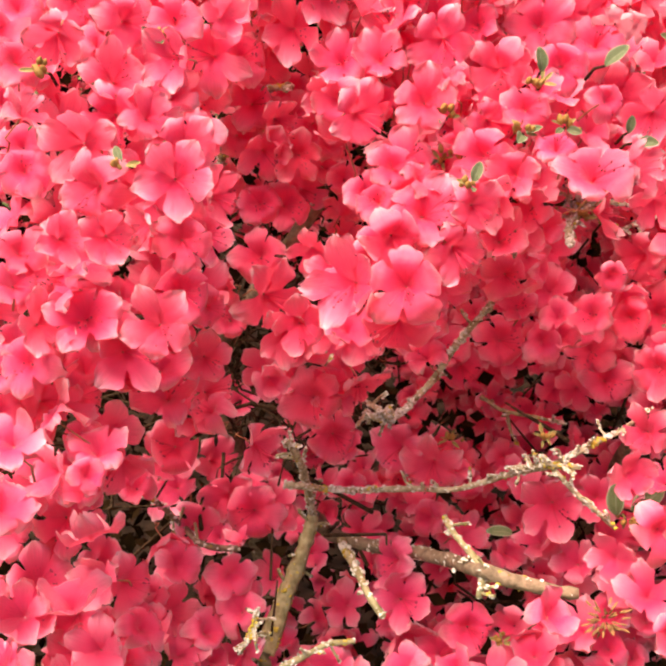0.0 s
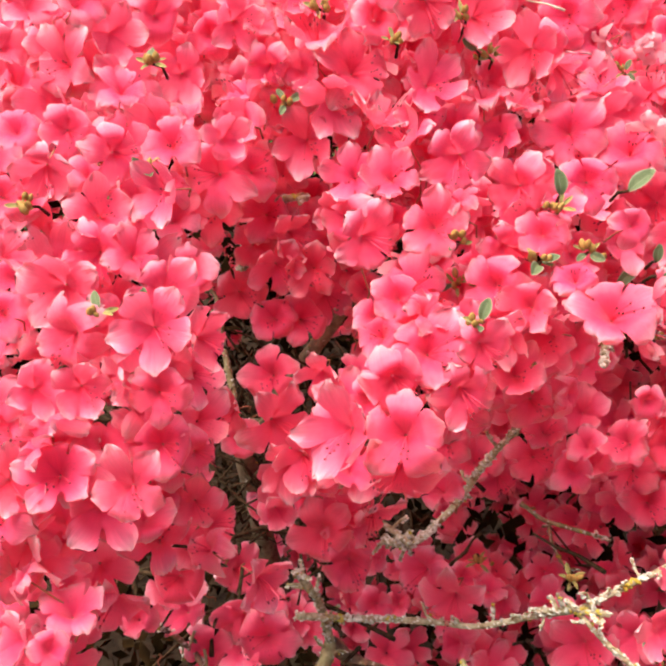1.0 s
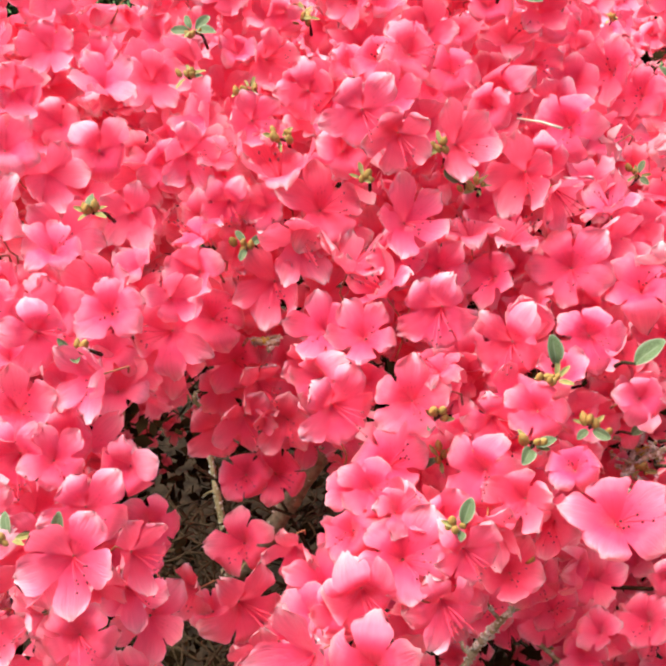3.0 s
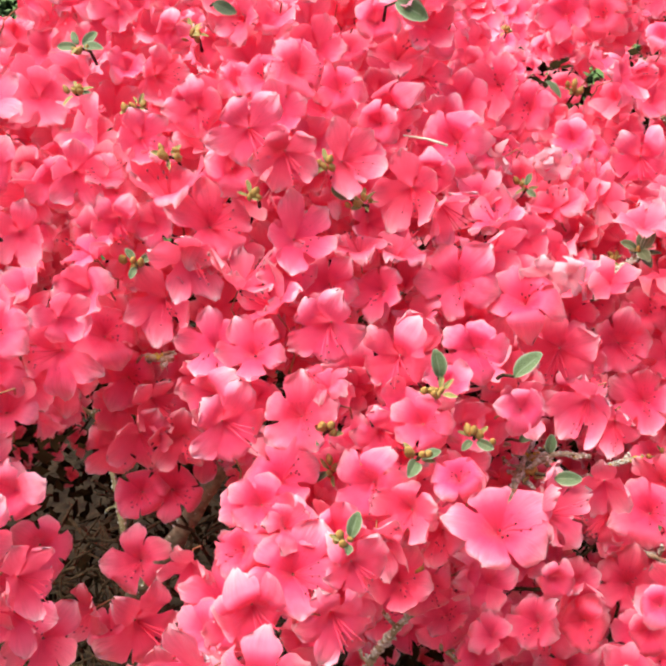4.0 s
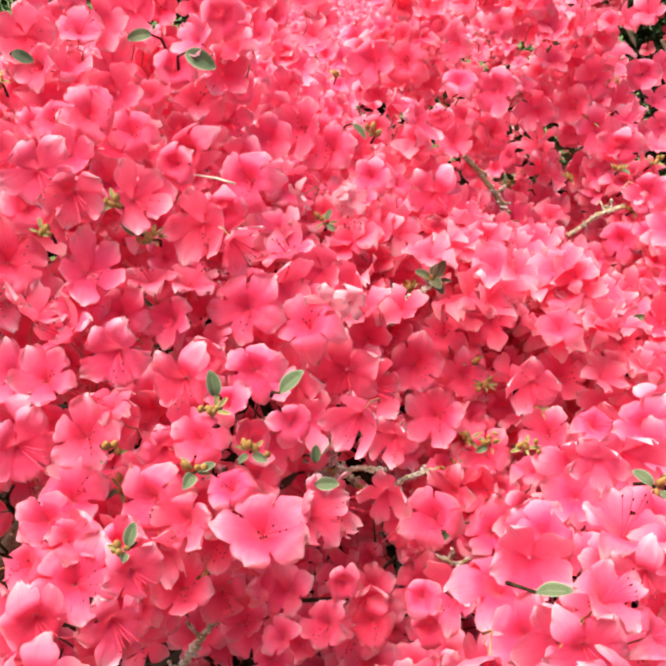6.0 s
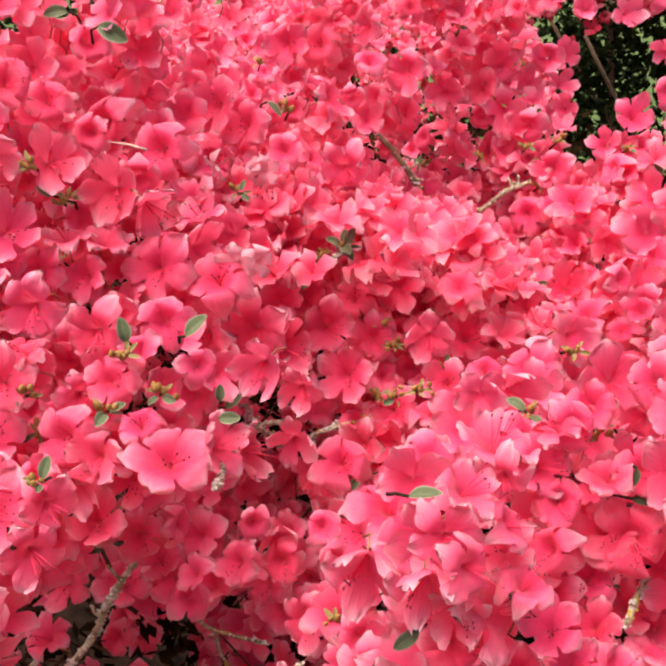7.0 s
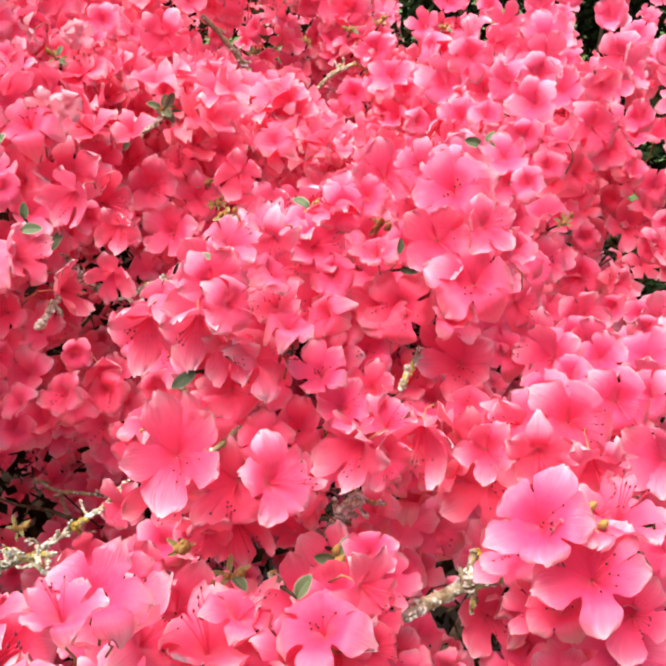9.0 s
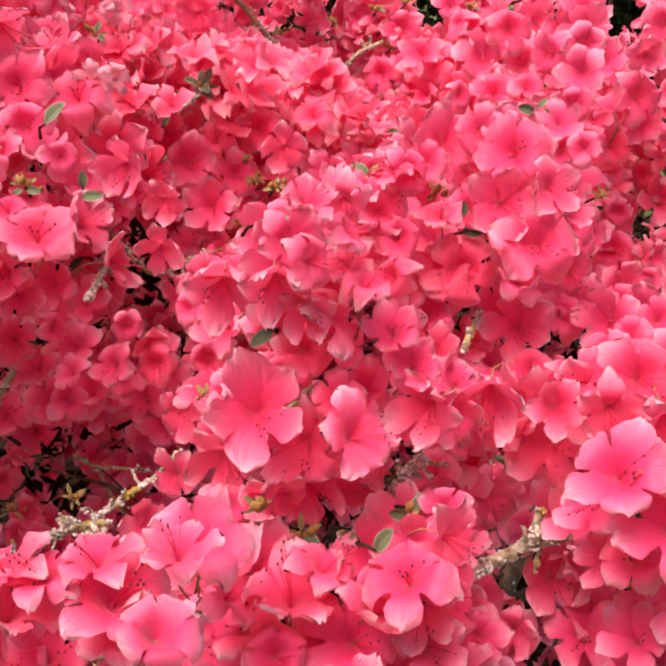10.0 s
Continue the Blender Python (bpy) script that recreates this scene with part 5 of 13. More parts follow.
inner(-0.306, 0.511, 1.293, 0.59, -0.47, 0.66, 0.036)
inner(-0.285, 0.321, 1.018, 0.39, -0.27, 0.88, 0.039)
inner(-0.085, 0.393, 1.096, 0.36, -0.77, 0.53, 0.034)
inner(-0.105, 0.386, 1.134, 0.21, -0.89, 0.41, 0.033)
inner(-0.060, 0.456, 1.084, 0.09, -0.56, 0.82, 0.037)
inner(-0.054, 0.569, 1.243, 0.47, -0.86, 0.18, 0.034)
inner(-0.192, 0.504, 1.233, -0.19, -0.90, 0.39, 0.038)
inner(-0.296, 0.326, 0.994, 0.30, -0.54, 0.79, 0.036)
inner(0.015, 0.800, 1.250, 0.11, -0.99, -0.03, 0.033)
inner(-0.249, 0.567, 1.310, 0.28, -0.56, 0.78, 0.032)
inner(-0.308, 0.524, 1.321, 0.54, -0.84, 0.12, 0.039)
inner(-0.217, 0.609, 1.310, -0.47, -0.83, 0.31, 0.033)
inner(-0.277, 0.508, 1.295, 0.62, -0.47, 0.63, 0.036)
inner(-0.285, 0.542, 1.312, 0.62, -0.76, 0.22, 0.039)
inner(0.006, 0.832, 1.277, -0.09, -0.85, 0.51, 0.035)
inner(0.030, 0.998, 1.238, 0.14, -0.87, 0.48, 0.032)
inner(-0.231, 0.587, 1.306, 0.20, -0.89, 0.40, 0.035)
inner(0.002, 0.791, 1.274, 0.08, -0.99, 0.09, 0.034)
inner(-0.229, 0.477, 1.237, -0.15, -0.80, 0.58, 0.035)
inner(0.010, 0.492, 1.068, -0.23, -0.72, 0.66, 0.039)
inner(-0.264, 0.599, 1.315, 0.20, -0.61, 0.77, 0.033)
inner(-0.311, 0.567, 1.333, 0.05, -0.63, 0.77, 0.037)
inner(0.077, 0.712, 1.153, -0.31, -0.95, 0.07, 0.037)
inner(-0.059, 0.576, 0.972, 0.02, -0.70, 0.71, 0.038)
inner(-0.054, 0.622, 1.281, -0.28, -0.93, 0.23, 0.034)
inner(-0.217, 0.642, 0.806, 0.20, -0.62, 0.76, 0.031)
inner(0.026, 0.621, 1.181, -0.38, -0.84, 0.39, 0.034)
inner(-0.203, 0.324, 1.102, 0.30, -0.53, 0.79, 0.036)
inner(-0.187, 0.563, 1.159, 0.20, -0.89, 0.42, 0.038)
inner(0.067, 1.258, 1.193, -0.33, -0.63, 0.70, 0.035)
inner(-0.090, 0.645, 1.318, -0.22, -0.96, 0.18, 0.035)
inner(-0.002, 0.556, 1.194, -0.15, -0.96, 0.24, 0.038)
inner(-0.223, 0.493, 1.187, 0.48, -0.81, 0.32, 0.036)
inner(-0.299, 0.517, 1.270, 0.33, -0.71, 0.62, 0.036)
inner(0.018, 0.477, 1.043, -0.22, -0.49, 0.84, 0.038)
inner(-0.017, 0.472, 1.116, 0.34, -0.88, 0.32, 0.033)
inner(-0.072, 0.673, 1.313, 0.08, -0.54, 0.83, 0.032)
inner(-0.066, 0.437, 1.102, 0.07, -0.60, 0.80, 0.038)
inner(-0.191, 0.467, 1.048, 0.25, -0.65, 0.71, 0.034)
inner(0.015, 0.588, 1.085, 0.39, -0.78, 0.49, 0.036)
inner(0.072, 0.743, 1.236, -0.27, -0.82, 0.51, 0.035)
inner(-0.170, 0.571, 1.197, 0.12, -0.75, 0.65, 0.035)
inner(0.065, 0.661, 1.154, -0.18, -0.62, 0.76, 0.037)
inner(-0.219, 0.558, 1.268, 0.16, -0.93, 0.32, 0.033)
inner(0.025, 0.968, 1.246, 0.36, -0.80, 0.49, 0.032)
inner(-0.220, 0.402, 1.202, 0.71, -0.59, 0.38, 0.034)
inner(-0.137, 0.511, 1.179, 0.25, -0.97, 0.04, 0.033)
inner(-0.238, 0.445, 1.239, 0.61, -0.63, 0.48, 0.037)
inner(0.011, 0.866, 1.279, -0.31, -0.93, -0.22, 0.039)
inner(0.085, 0.489, 1.010, 0.56, -0.45, 0.69, 0.038)
inner(-0.200, 0.428, 1.138, 0.63, -0.65, 0.43, 0.035)
inner(-0.288, 0.605, 1.325, 0.42, -0.88, -0.23, 0.031)
inner(-0.055, 0.662, 1.329, 0.30, -0.89, 0.35, 0.035)
inner(0.006, 0.567, 1.103, -0.29, -0.52, 0.80, 0.033)
inner(0.103, 0.815, 1.243, 0.07, -0.88, 0.46, 0.034)
inner(-0.005, 0.487, 1.173, 0.40, -0.77, 0.50, 0.035)
inner(0.007, 0.548, 1.133, -0.29, -0.87, 0.40, 0.037)
inner(-0.281, 0.600, 1.349, 0.72, -0.67, 0.19, 0.035)
inner(-0.172, 0.490, 0.994, -0.12, -0.93, 0.35, 0.037)
inner(0.081, 0.921, 1.283, -0.35, -0.83, 0.44, 0.036)
inner(-0.282, 0.578, 1.325, 0.05, -0.92, 0.38, 0.033)
inner(0.012, 0.497, 1.027, 0.11, -0.62, 0.78, 0.038)
inner(0.009, 0.828, 1.307, 0.04, -0.93, 0.38, 0.031)
inner(0.132, 0.932, 1.304, 0.46, -0.89, 0.07, 0.031)
inner(0.039, 0.821, 1.249, -0.02, -0.79, 0.61, 0.038)
inner(0.012, 0.593, 1.175, 0.08, -0.95, 0.30, 0.038)
inner(0.132, 0.826, 1.257, -0.20, -0.96, -0.22, 0.031)
inner(0.149, 0.857, 1.231, 0.14, -0.77, 0.63, 0.034)
inner(-0.109, 0.458, 1.142, 0.08, -0.60, 0.80, 0.034)
inner(0.041, 0.887, 1.322, 0.23, -0.94, 0.26, 0.032)
inner(0.129, 0.830, 1.193, -0.15, -0.91, 0.38, 0.035)
inner(0.183, 0.963, 1.177, -0.42, -0.88, 0.24, 0.031)
inner(0.169, 0.864, 1.171, -0.49, -0.79, 0.38, 0.035)
inner(0.096, 0.708, 1.130, -0.18, -0.94, 0.29, 0.035)
inner(-0.081, 0.685, 1.360, 0.01, -0.97, 0.24, 0.038)
inner(0.196, 0.943, 1.201, -0.21, -0.88, 0.42, 0.031)
inner(0.220, 1.032, 1.156, -0.31, -0.68, 0.67, 0.036)
inner(0.100, 0.514, 1.014, -0.22, -0.62, 0.75, 0.037)
inner(0.140, 0.690, 1.115, -0.24, -0.68, 0.69, 0.033)
inner(-0.244, 0.615, 1.302, 0.46, -0.88, 0.13, 0.037)
inner(0.073, 0.985, 1.270, 0.39, -0.73, 0.55, 0.032)
inner(0.020, 0.924, 1.278, -0.21, -0.89, 0.41, 0.037)
inner(-0.062, 0.575, 1.277, 0.09, -0.95, 0.29, 0.032)
inner(0.171, 0.582, 1.020, -0.45, -0.63, 0.64, 0.032)
inner(-0.127, 0.680, 1.353, -0.41, -0.91, -0.07, 0.031)
inner(-0.039, 0.687, 1.373, -0.39, -0.88, -0.27, 0.039)
inner(0.231, 0.637, 1.102, -0.36, -0.86, 0.35, 0.038)
inner(0.217, 0.561, 1.119, -0.15, -0.79, 0.59, 0.036)
inner(0.154, 0.441, 1.168, -0.32, -0.61, 0.73, 0.032)
inner(0.024, 0.827, 1.347, -0.11, -0.42, 0.90, 0.034)
inner(0.215, 0.761, 1.110, -0.70, -0.70, 0.13, 0.033)
inner(0.046, 1.119, 1.216, -0.48, -0.81, 0.33, 0.032)
inner(0.127, 0.393, 1.184, -0.04, -0.48, 0.87, 0.032)
inner(0.259, 0.987, 1.169, -0.41, -0.71, 0.57, 0.036)
inner(0.145, 0.498, 1.117, 0.29, -0.72, 0.63, 0.032)
inner(0.063, 1.089, 1.253, 0.03, -0.88, 0.47, 0.034)
inner(0.072, 0.962, 1.296, 0.03, -0.77, 0.64, 0.037)
inner(0.046, 1.028, 1.270, 0.05, -0.67, 0.74, 0.036)
inner(0.139, 0.458, 1.139, 0.12, -0.89, 0.45, 0.037)
inner(0.196, 0.931, 1.316, 0.14, -0.74, 0.66, 0.033)
inner(0.115, 0.403, 1.148, 0.17, -0.69, 0.71, 0.037)
inner(-0.017, 0.707, 1.308, 0.48, -0.83, 0.30, 0.032)
inner(0.135, 0.435, 1.151, -0.33, -0.70, 0.64, 0.037)
inner(0.227, 0.966, 1.306, 0.08, -0.95, 0.31, 0.035)
inner(-0.009, 0.718, 1.367, -0.06, -0.97, -0.25, 0.037)
inner(0.232, 0.898, 1.137, -0.45, -0.66, 0.60, 0.035)
inner(0.145, 0.866, 1.195, -0.01, -0.82, 0.57, 0.032)
inner(0.125, 0.456, 1.099, -0.07, -0.53, 0.84, 0.036)
inner(-0.024, 0.608, 1.256, -0.00, -0.99, -0.15, 0.038)
inner(0.094, 0.667, 1.115, -0.04, -0.80, 0.60, 0.033)
inner(0.213, 0.615, 1.102, -0.03, -0.93, 0.37, 0.034)
inner(-0.078, 0.416, 1.100, 0.05, -0.61, 0.79, 0.035)
inner(0.024, 0.514, 1.167, 0.26, -0.79, 0.56, 0.032)
inner(0.223, 0.992, 1.179, -0.73, -0.50, 0.47, 0.035)
inner(0.166, 0.486, 1.155, -0.30, -0.87, 0.38, 0.039)
inner(0.245, 0.699, 1.067, -0.27, -0.78, 0.57, 0.033)
inner(0.116, 0.370, 1.186, -0.04, -0.93, 0.37, 0.037)
inner(0.089, 0.621, 1.079, -0.38, -0.19, 0.91, 0.037)
inner(0.278, 0.837, 1.114, -0.33, -0.67, 0.66, 0.039)
inner(0.256, 0.908, 1.107, -0.24, -0.96, 0.15, 0.039)
inner(0.240, 0.873, 1.111, -0.30, -0.75, 0.60, 0.034)
inner(0.222, 0.591, 1.111, -0.68, -0.69, 0.23, 0.037)
inner(0.193, 0.816, 1.157, -0.41, -0.77, 0.49, 0.036)
inner(0.119, 0.960, 1.338, 0.06, -0.97, 0.23, 0.038)
inner(0.062, 0.522, 1.045, -0.22, -0.80, 0.56, 0.034)
inner(0.160, 0.829, 1.179, -0.43, -0.71, 0.55, 0.032)
inner(0.073, 1.169, 1.219, 0.56, -0.65, 0.51, 0.032)
inner(-0.025, 0.668, 1.358, 0.19, -0.98, -0.06, 0.039)
inner(0.151, 0.949, 1.338, -0.17, -0.93, 0.34, 0.033)
inner(0.218, 0.711, 1.101, -0.07, -0.94, 0.34, 0.035)
inner(0.035, 0.977, 1.290, -0.08, -0.90, 0.43, 0.032)
inner(-0.055, 0.682, 1.283, 0.33, -0.91, 0.26, 0.035)
inner(0.384, 1.012, 1.304, -0.25, -0.84, 0.48, 0.037)
inner(0.198, 0.462, 1.180, -0.08, -0.69, 0.72, 0.032)
inner(0.452, 0.986, 1.321, -0.14, -0.96, 0.22, 0.038)
inner(0.239, 0.359, 1.140, -0.46, -0.51, 0.72, 0.035)
inner(-0.093, 0.551, 1.282, 0.62, -0.75, 0.24, 0.034)
inner(0.271, 0.628, 1.133, -0.50, -0.67, 0.55, 0.038)
inner(0.335, 0.650, 1.143, -0.37, -0.84, 0.40, 0.036)
inner(0.147, 0.292, 1.144, -0.28, -0.49, 0.83, 0.035)
inner(0.419, 0.989, 1.303, 0.24, -0.89, 0.38, 0.038)
inner(0.234, 0.981, 1.146, -0.36, -0.83, 0.41, 0.039)
inner(0.069, 0.728, 1.176, 0.21, -0.98, 0.04, 0.035)
inner(0.443, 0.883, 1.218, -0.12, -0.68, 0.72, 0.037)
inner(0.343, 0.681, 1.145, 0.23, -0.59, 0.77, 0.038)
inner(0.260, 0.941, 1.141, 0.16, -0.66, 0.73, 0.034)
inner(0.055, 0.573, 1.139, 0.00, -1.00, 0.09, 0.031)
inner(0.012, 0.585, 1.219, 0.57, -0.80, 0.19, 0.037)
inner(0.451, 0.938, 1.236, -0.68, -0.73, -0.01, 0.037)
inner(0.361, 0.989, 1.234, 0.31, -0.63, 0.72, 0.034)
inner(0.055, 1.017, 1.223, 0.05, -0.99, -0.12, 0.034)
inner(0.099, 0.296, 1.141, -0.43, -0.52, 0.74, 0.036)
inner(0.088, 0.383, 1.062, -0.32, -0.70, 0.64, 0.033)
inner(0.243, 0.967, 1.250, -0.19, -0.98, 0.00, 0.038)
inner(0.358, 0.959, 1.216, -0.40, -0.89, 0.22, 0.033)
inner(0.282, 0.986, 1.202, -0.53, -0.83, 0.14, 0.038)
inner(0.111, 0.303, 1.205, -0.03, -0.97, 0.23, 0.034)
inner(0.088, 0.936, 1.255, 0.47, -0.88, -0.09, 0.036)
inner(0.451, 0.954, 1.272, -0.66, -0.74, -0.14, 0.032)
inner(0.298, 0.524, 1.191, 0.13, -0.85, 0.50, 0.034)
inner(0.234, 0.562, 1.149, 0.09, -0.93, 0.36, 0.037)
inner(0.278, 0.996, 1.271, -0.04, -0.98, -0.22, 0.036)
inner(0.280, 0.699, 1.108, -0.44, -0.67, 0.59, 0.032)
inner(0.546, 0.900, 1.266, -0.06, -0.93, -0.36, 0.034)
inner(0.188, 0.308, 1.079, -0.51, -0.38, 0.77, 0.035)
inner(0.325, 0.367, 1.128, -0.40, -0.83, 0.38, 0.037)
inner(0.494, 0.879, 1.234, -0.17, -0.91, 0.38, 0.031)
inner(0.465, 0.854, 1.182, -0.61, -0.79, 0.11, 0.035)
inner(0.235, 0.246, 1.093, -0.13, -0.46, 0.88, 0.033)
inner(0.403, 0.664, 1.223, -0.38, -0.79, 0.48, 0.031)
inner(0.178, 0.444, 1.188, 0.20, -0.97, 0.12, 0.039)
inner(0.384, 0.576, 1.159, -0.08, -0.84, 0.53, 0.033)
inner(0.222, 0.352, 1.032, -0.37, -0.70, 0.61, 0.035)
inner(0.526, 0.861, 1.255, -0.25, -0.93, -0.27, 0.032)
inner(0.351, 0.515, 1.204, -0.17, -0.30, 0.94, 0.038)
inner(0.407, 0.600, 1.204, 0.01, -0.91, 0.42, 0.039)
inner(0.495, 0.835, 1.219, -0.65, -0.43, 0.62, 0.036)
inner(0.508, 0.909, 1.272, -0.68, -0.73, 0.04, 0.034)
inner(0.332, 0.574, 1.201, -0.01, -0.55, 0.83, 0.036)
inner(0.183, 0.254, 1.083, 0.24, -0.53, 0.81, 0.031)
inner(0.374, 0.622, 1.229, -0.59, -0.76, 0.27, 0.034)
inner(0.050, 0.946, 1.234, -0.04, -0.57, 0.82, 0.031)
inner(0.444, 0.647, 1.107, -0.69, -0.67, 0.27, 0.034)
inner(0.433, 0.615, 1.181, -0.42, -0.40, 0.82, 0.035)
inner(0.489, 0.688, 1.070, -0.30, -0.67, 0.68, 0.033)
inner(0.268, 0.410, 0.964, 0.13, -0.68, 0.72, 0.037)
inner(0.309, 0.488, 1.206, -0.38, -0.92, -0.02, 0.032)
inner(0.428, 0.641, 1.203, -0.52, -0.71, 0.47, 0.039)
inner(0.138, 0.320, 1.178, -0.54, -0.65, 0.54, 0.033)
inner(0.273, 0.366, 1.018, -0.12, -0.67, 0.73, 0.033)
inner(0.128, 0.368, 1.090, 0.36, -0.53, 0.77, 0.037)
inner(0.242, 0.272, 1.075, -0.25, -0.39, 0.89, 0.032)
inner(0.247, 0.394, 1.224, -0.31, -0.63, 0.71, 0.038)
inner(0.267, 0.342, 1.047, -0.32, -0.60, 0.73, 0.033)
inner(0.148, 0.364, 1.189, -0.15, -0.71, 0.68, 0.032)
inner(0.074, 0.278, 1.082, -0.06, -0.66, 0.74, 0.035)
inner(0.486, 0.933, 1.275, -0.52, -0.83, 0.21, 0.032)
inner(0.297, 0.341, 1.140, -0.14, -0.42, 0.89, 0.037)
inner(0.253, 0.331, 1.069, -0.11, -0.91, 0.41, 0.038)
inner(0.128, 0.431, 1.111, -0.32, -0.70, 0.64, 0.036)
inner(0.416, 0.612, 1.104, -0.29, -0.74, 0.60, 0.034)
inner(0.094, 0.437, 1.060, -0.25, -0.96, 0.10, 0.033)
inner(0.091, 0.272, 1.148, -0.06, -0.83, 0.55, 0.036)
inner(0.255, 0.297, 1.082, -0.44, -0.87, 0.24, 0.031)
inner(0.094, 0.331, 1.112, -0.10, -0.97, 0.22, 0.036)
inner(0.393, 0.627, 1.196, -0.44, -0.46, 0.77, 0.037)
inner(0.279, 0.299, 1.154, -0.47, -0.38, 0.79, 0.031)
inner(0.365, 0.532, 1.227, -0.57, -0.65, 0.51, 0.033)
inner(0.406, 0.590, 1.070, -0.48, -0.52, 0.71, 0.036)
inner(0.299, 0.442, 1.197, -0.22, -0.92, 0.33, 0.037)
inner(0.066, 0.828, 1.235, 0.25, -0.92, 0.31, 0.032)
inner(0.359, 0.582, 1.220, -0.21, -0.97, 0.12, 0.035)
inner(0.243, 0.368, 1.219, -0.66, -0.50, 0.56, 0.037)
inner(0.450, 0.632, 1.076, -0.47, -0.81, 0.35, 0.032)
inner(0.399, 0.600, 1.168, -0.42, -0.61, 0.67, 0.037)
inner(0.306, 0.319, 1.149, -0.27, -0.68, 0.68, 0.031)
inner(0.175, 0.284, 1.077, 0.29, -0.54, 0.79, 0.033)
inner(0.266, 0.267, 1.139, -0.65, -0.71, 0.27, 0.033)
inner(0.261, 0.283, 1.155, -0.17, -0.59, 0.79, 0.034)
inner(0.390, 0.570, 1.088, -0.18, -0.72, 0.67, 0.037)
inner(0.107, 0.312, 1.166, 0.23, -0.81, 0.54, 0.031)
inner(0.343, 0.556, 1.220, -0.32, -0.91, 0.26, 0.038)
inner(0.066, 0.244, 1.111, 0.12, -0.83, 0.54, 0.033)
inner(0.414, 0.696, 1.218, -0.73, -0.67, 0.12, 0.034)
inner(0.225, 0.335, 1.009, -0.48, -0.19, 0.86, 0.032)
inner(0.086, 0.330, 1.055, -0.22, -0.72, 0.66, 0.033)
inner(0.299, 0.381, 1.124, -0.65, -0.71, 0.28, 0.037)
inner(0.209, 0.312, 1.032, -0.28, -0.52, 0.81, 0.034)
inner(0.369, 1.011, 1.259, -0.17, -0.92, 0.35, 0.035)
inner(0.342, 0.609, 1.208, -0.26, -0.82, 0.50, 0.037)
inner(0.084, 1.024, 1.235, 0.16, -0.96, 0.23, 0.036)
inner(0.297, 0.203, 1.069, -0.33, -0.59, 0.74, 0.038)
inner(0.292, 0.217, 1.113, -0.59, -0.38, 0.71, 0.032)
inner(0.435, 0.480, 1.079, -0.42, -0.83, 0.36, 0.033)
inner(0.486, 0.609, 1.232, -0.60, -0.80, 0.03, 0.037)
inner(0.298, 0.242, 1.142, -0.71, -0.52, 0.47, 0.035)
inner(0.260, 0.215, 1.056, -0.53, -0.58, 0.62, 0.034)
inner(0.435, 0.544, 1.055, -0.46, -0.70, 0.55, 0.035)
inner(0.172, 0.235, 1.077, -0.27, -0.45, 0.85, 0.032)
inner(0.316, 0.289, 1.144, -0.73, -0.44, 0.53, 0.033)
inner(0.447, 0.613, 1.211, -0.26, -0.95, 0.14, 0.032)
inner(0.087, 0.895, 1.232, 0.13, -0.82, 0.56, 0.038)
inner(0.131, 0.377, 1.141, 0.19, -0.71, 0.67, 0.034)
inner(0.112, 0.211, 1.081, -0.09, -0.53, 0.85, 0.033)
inner(0.513, 0.615, 1.092, -0.55, -0.76, 0.34, 0.038)
inner(0.169, 0.385, 1.179, -0.55, -0.82, 0.14, 0.038)
inner(0.207, 0.269, 1.034, 0.44, -0.32, 0.84, 0.033)
inner(0.289, 0.433, 0.939, 0.10, -0.80, 0.59, 0.036)
inner(0.107, 0.255, 1.078, -0.01, -0.55, 0.84, 0.033)
inner(0.346, 0.345, 1.133, -0.47, -0.33, 0.82, 0.036)
inner(0.476, 0.648, 1.238, -0.43, -0.57, 0.70, 0.033)
inner(0.448, 0.642, 1.253, -0.53, -0.69, 0.49, 0.036)
inner(0.064, 0.242, 1.072, -0.54, -0.68, 0.50, 0.033)
inner(0.200, 0.294, 1.053, -0.23, -0.42, 0.88, 0.032)
inner(0.378, 0.595, 1.250, -0.29, -0.63, 0.72, 0.037)
inner(0.454, 0.725, 1.258, -0.04, -1.00, 0.01, 0.038)
inner(0.574, 0.800, 1.244, -0.44, -0.90, 0.06, 0.031)
inner(0.332, 0.320, 1.133, -0.56, -0.83, 0.03, 0.032)
inner(0.366, 0.368, 1.122, -0.33, -0.73, 0.60, 0.034)
inner(0.237, 0.323, 1.095, -0.10, -0.88, 0.47, 0.038)
inner(0.339, 0.482, 1.123, -0.06, -0.69, 0.73, 0.037)
inner(0.447, 0.850, 1.208, -0.39, -0.88, 0.25, 0.038)
inner(0.338, 0.414, 1.110, -0.38, -0.51, 0.78, 0.034)
inner(0.273, 0.453, 1.211, -0.16, -0.98, 0.12, 0.036)
inner(0.094, 0.363, 1.100, 0.12, -0.86, 0.50, 0.033)
inner(0.411, 0.453, 1.085, -0.06, -0.87, 0.48, 0.036)
inner(0.374, 0.528, 1.070, -0.44, -0.89, 0.08, 0.031)
inner(0.539, 0.811, 1.244, -0.54, -0.56, 0.63, 0.038)
inner(0.428, 0.725, 1.243, -0.27, -0.95, 0.14, 0.032)
inner(0.490, 0.590, 1.080, -0.59, -0.81, 0.00, 0.039)
inner(0.454, 0.625, 1.155, -0.48, -0.77, 0.42, 0.038)
inner(0.063, 0.169, 1.171, 0.24, -0.28, 0.93, 0.038)
inner(0.286, 0.399, 1.193, 0.29, -0.84, 0.45, 0.033)
inner(0.050, 0.791, 1.241, -0.28, -0.89, 0.36, 0.034)
inner(0.512, 0.646, 1.113, -0.65, -0.60, 0.47, 0.038)
inner(0.090, 0.239, 1.092, 0.36, -0.71, 0.61, 0.039)
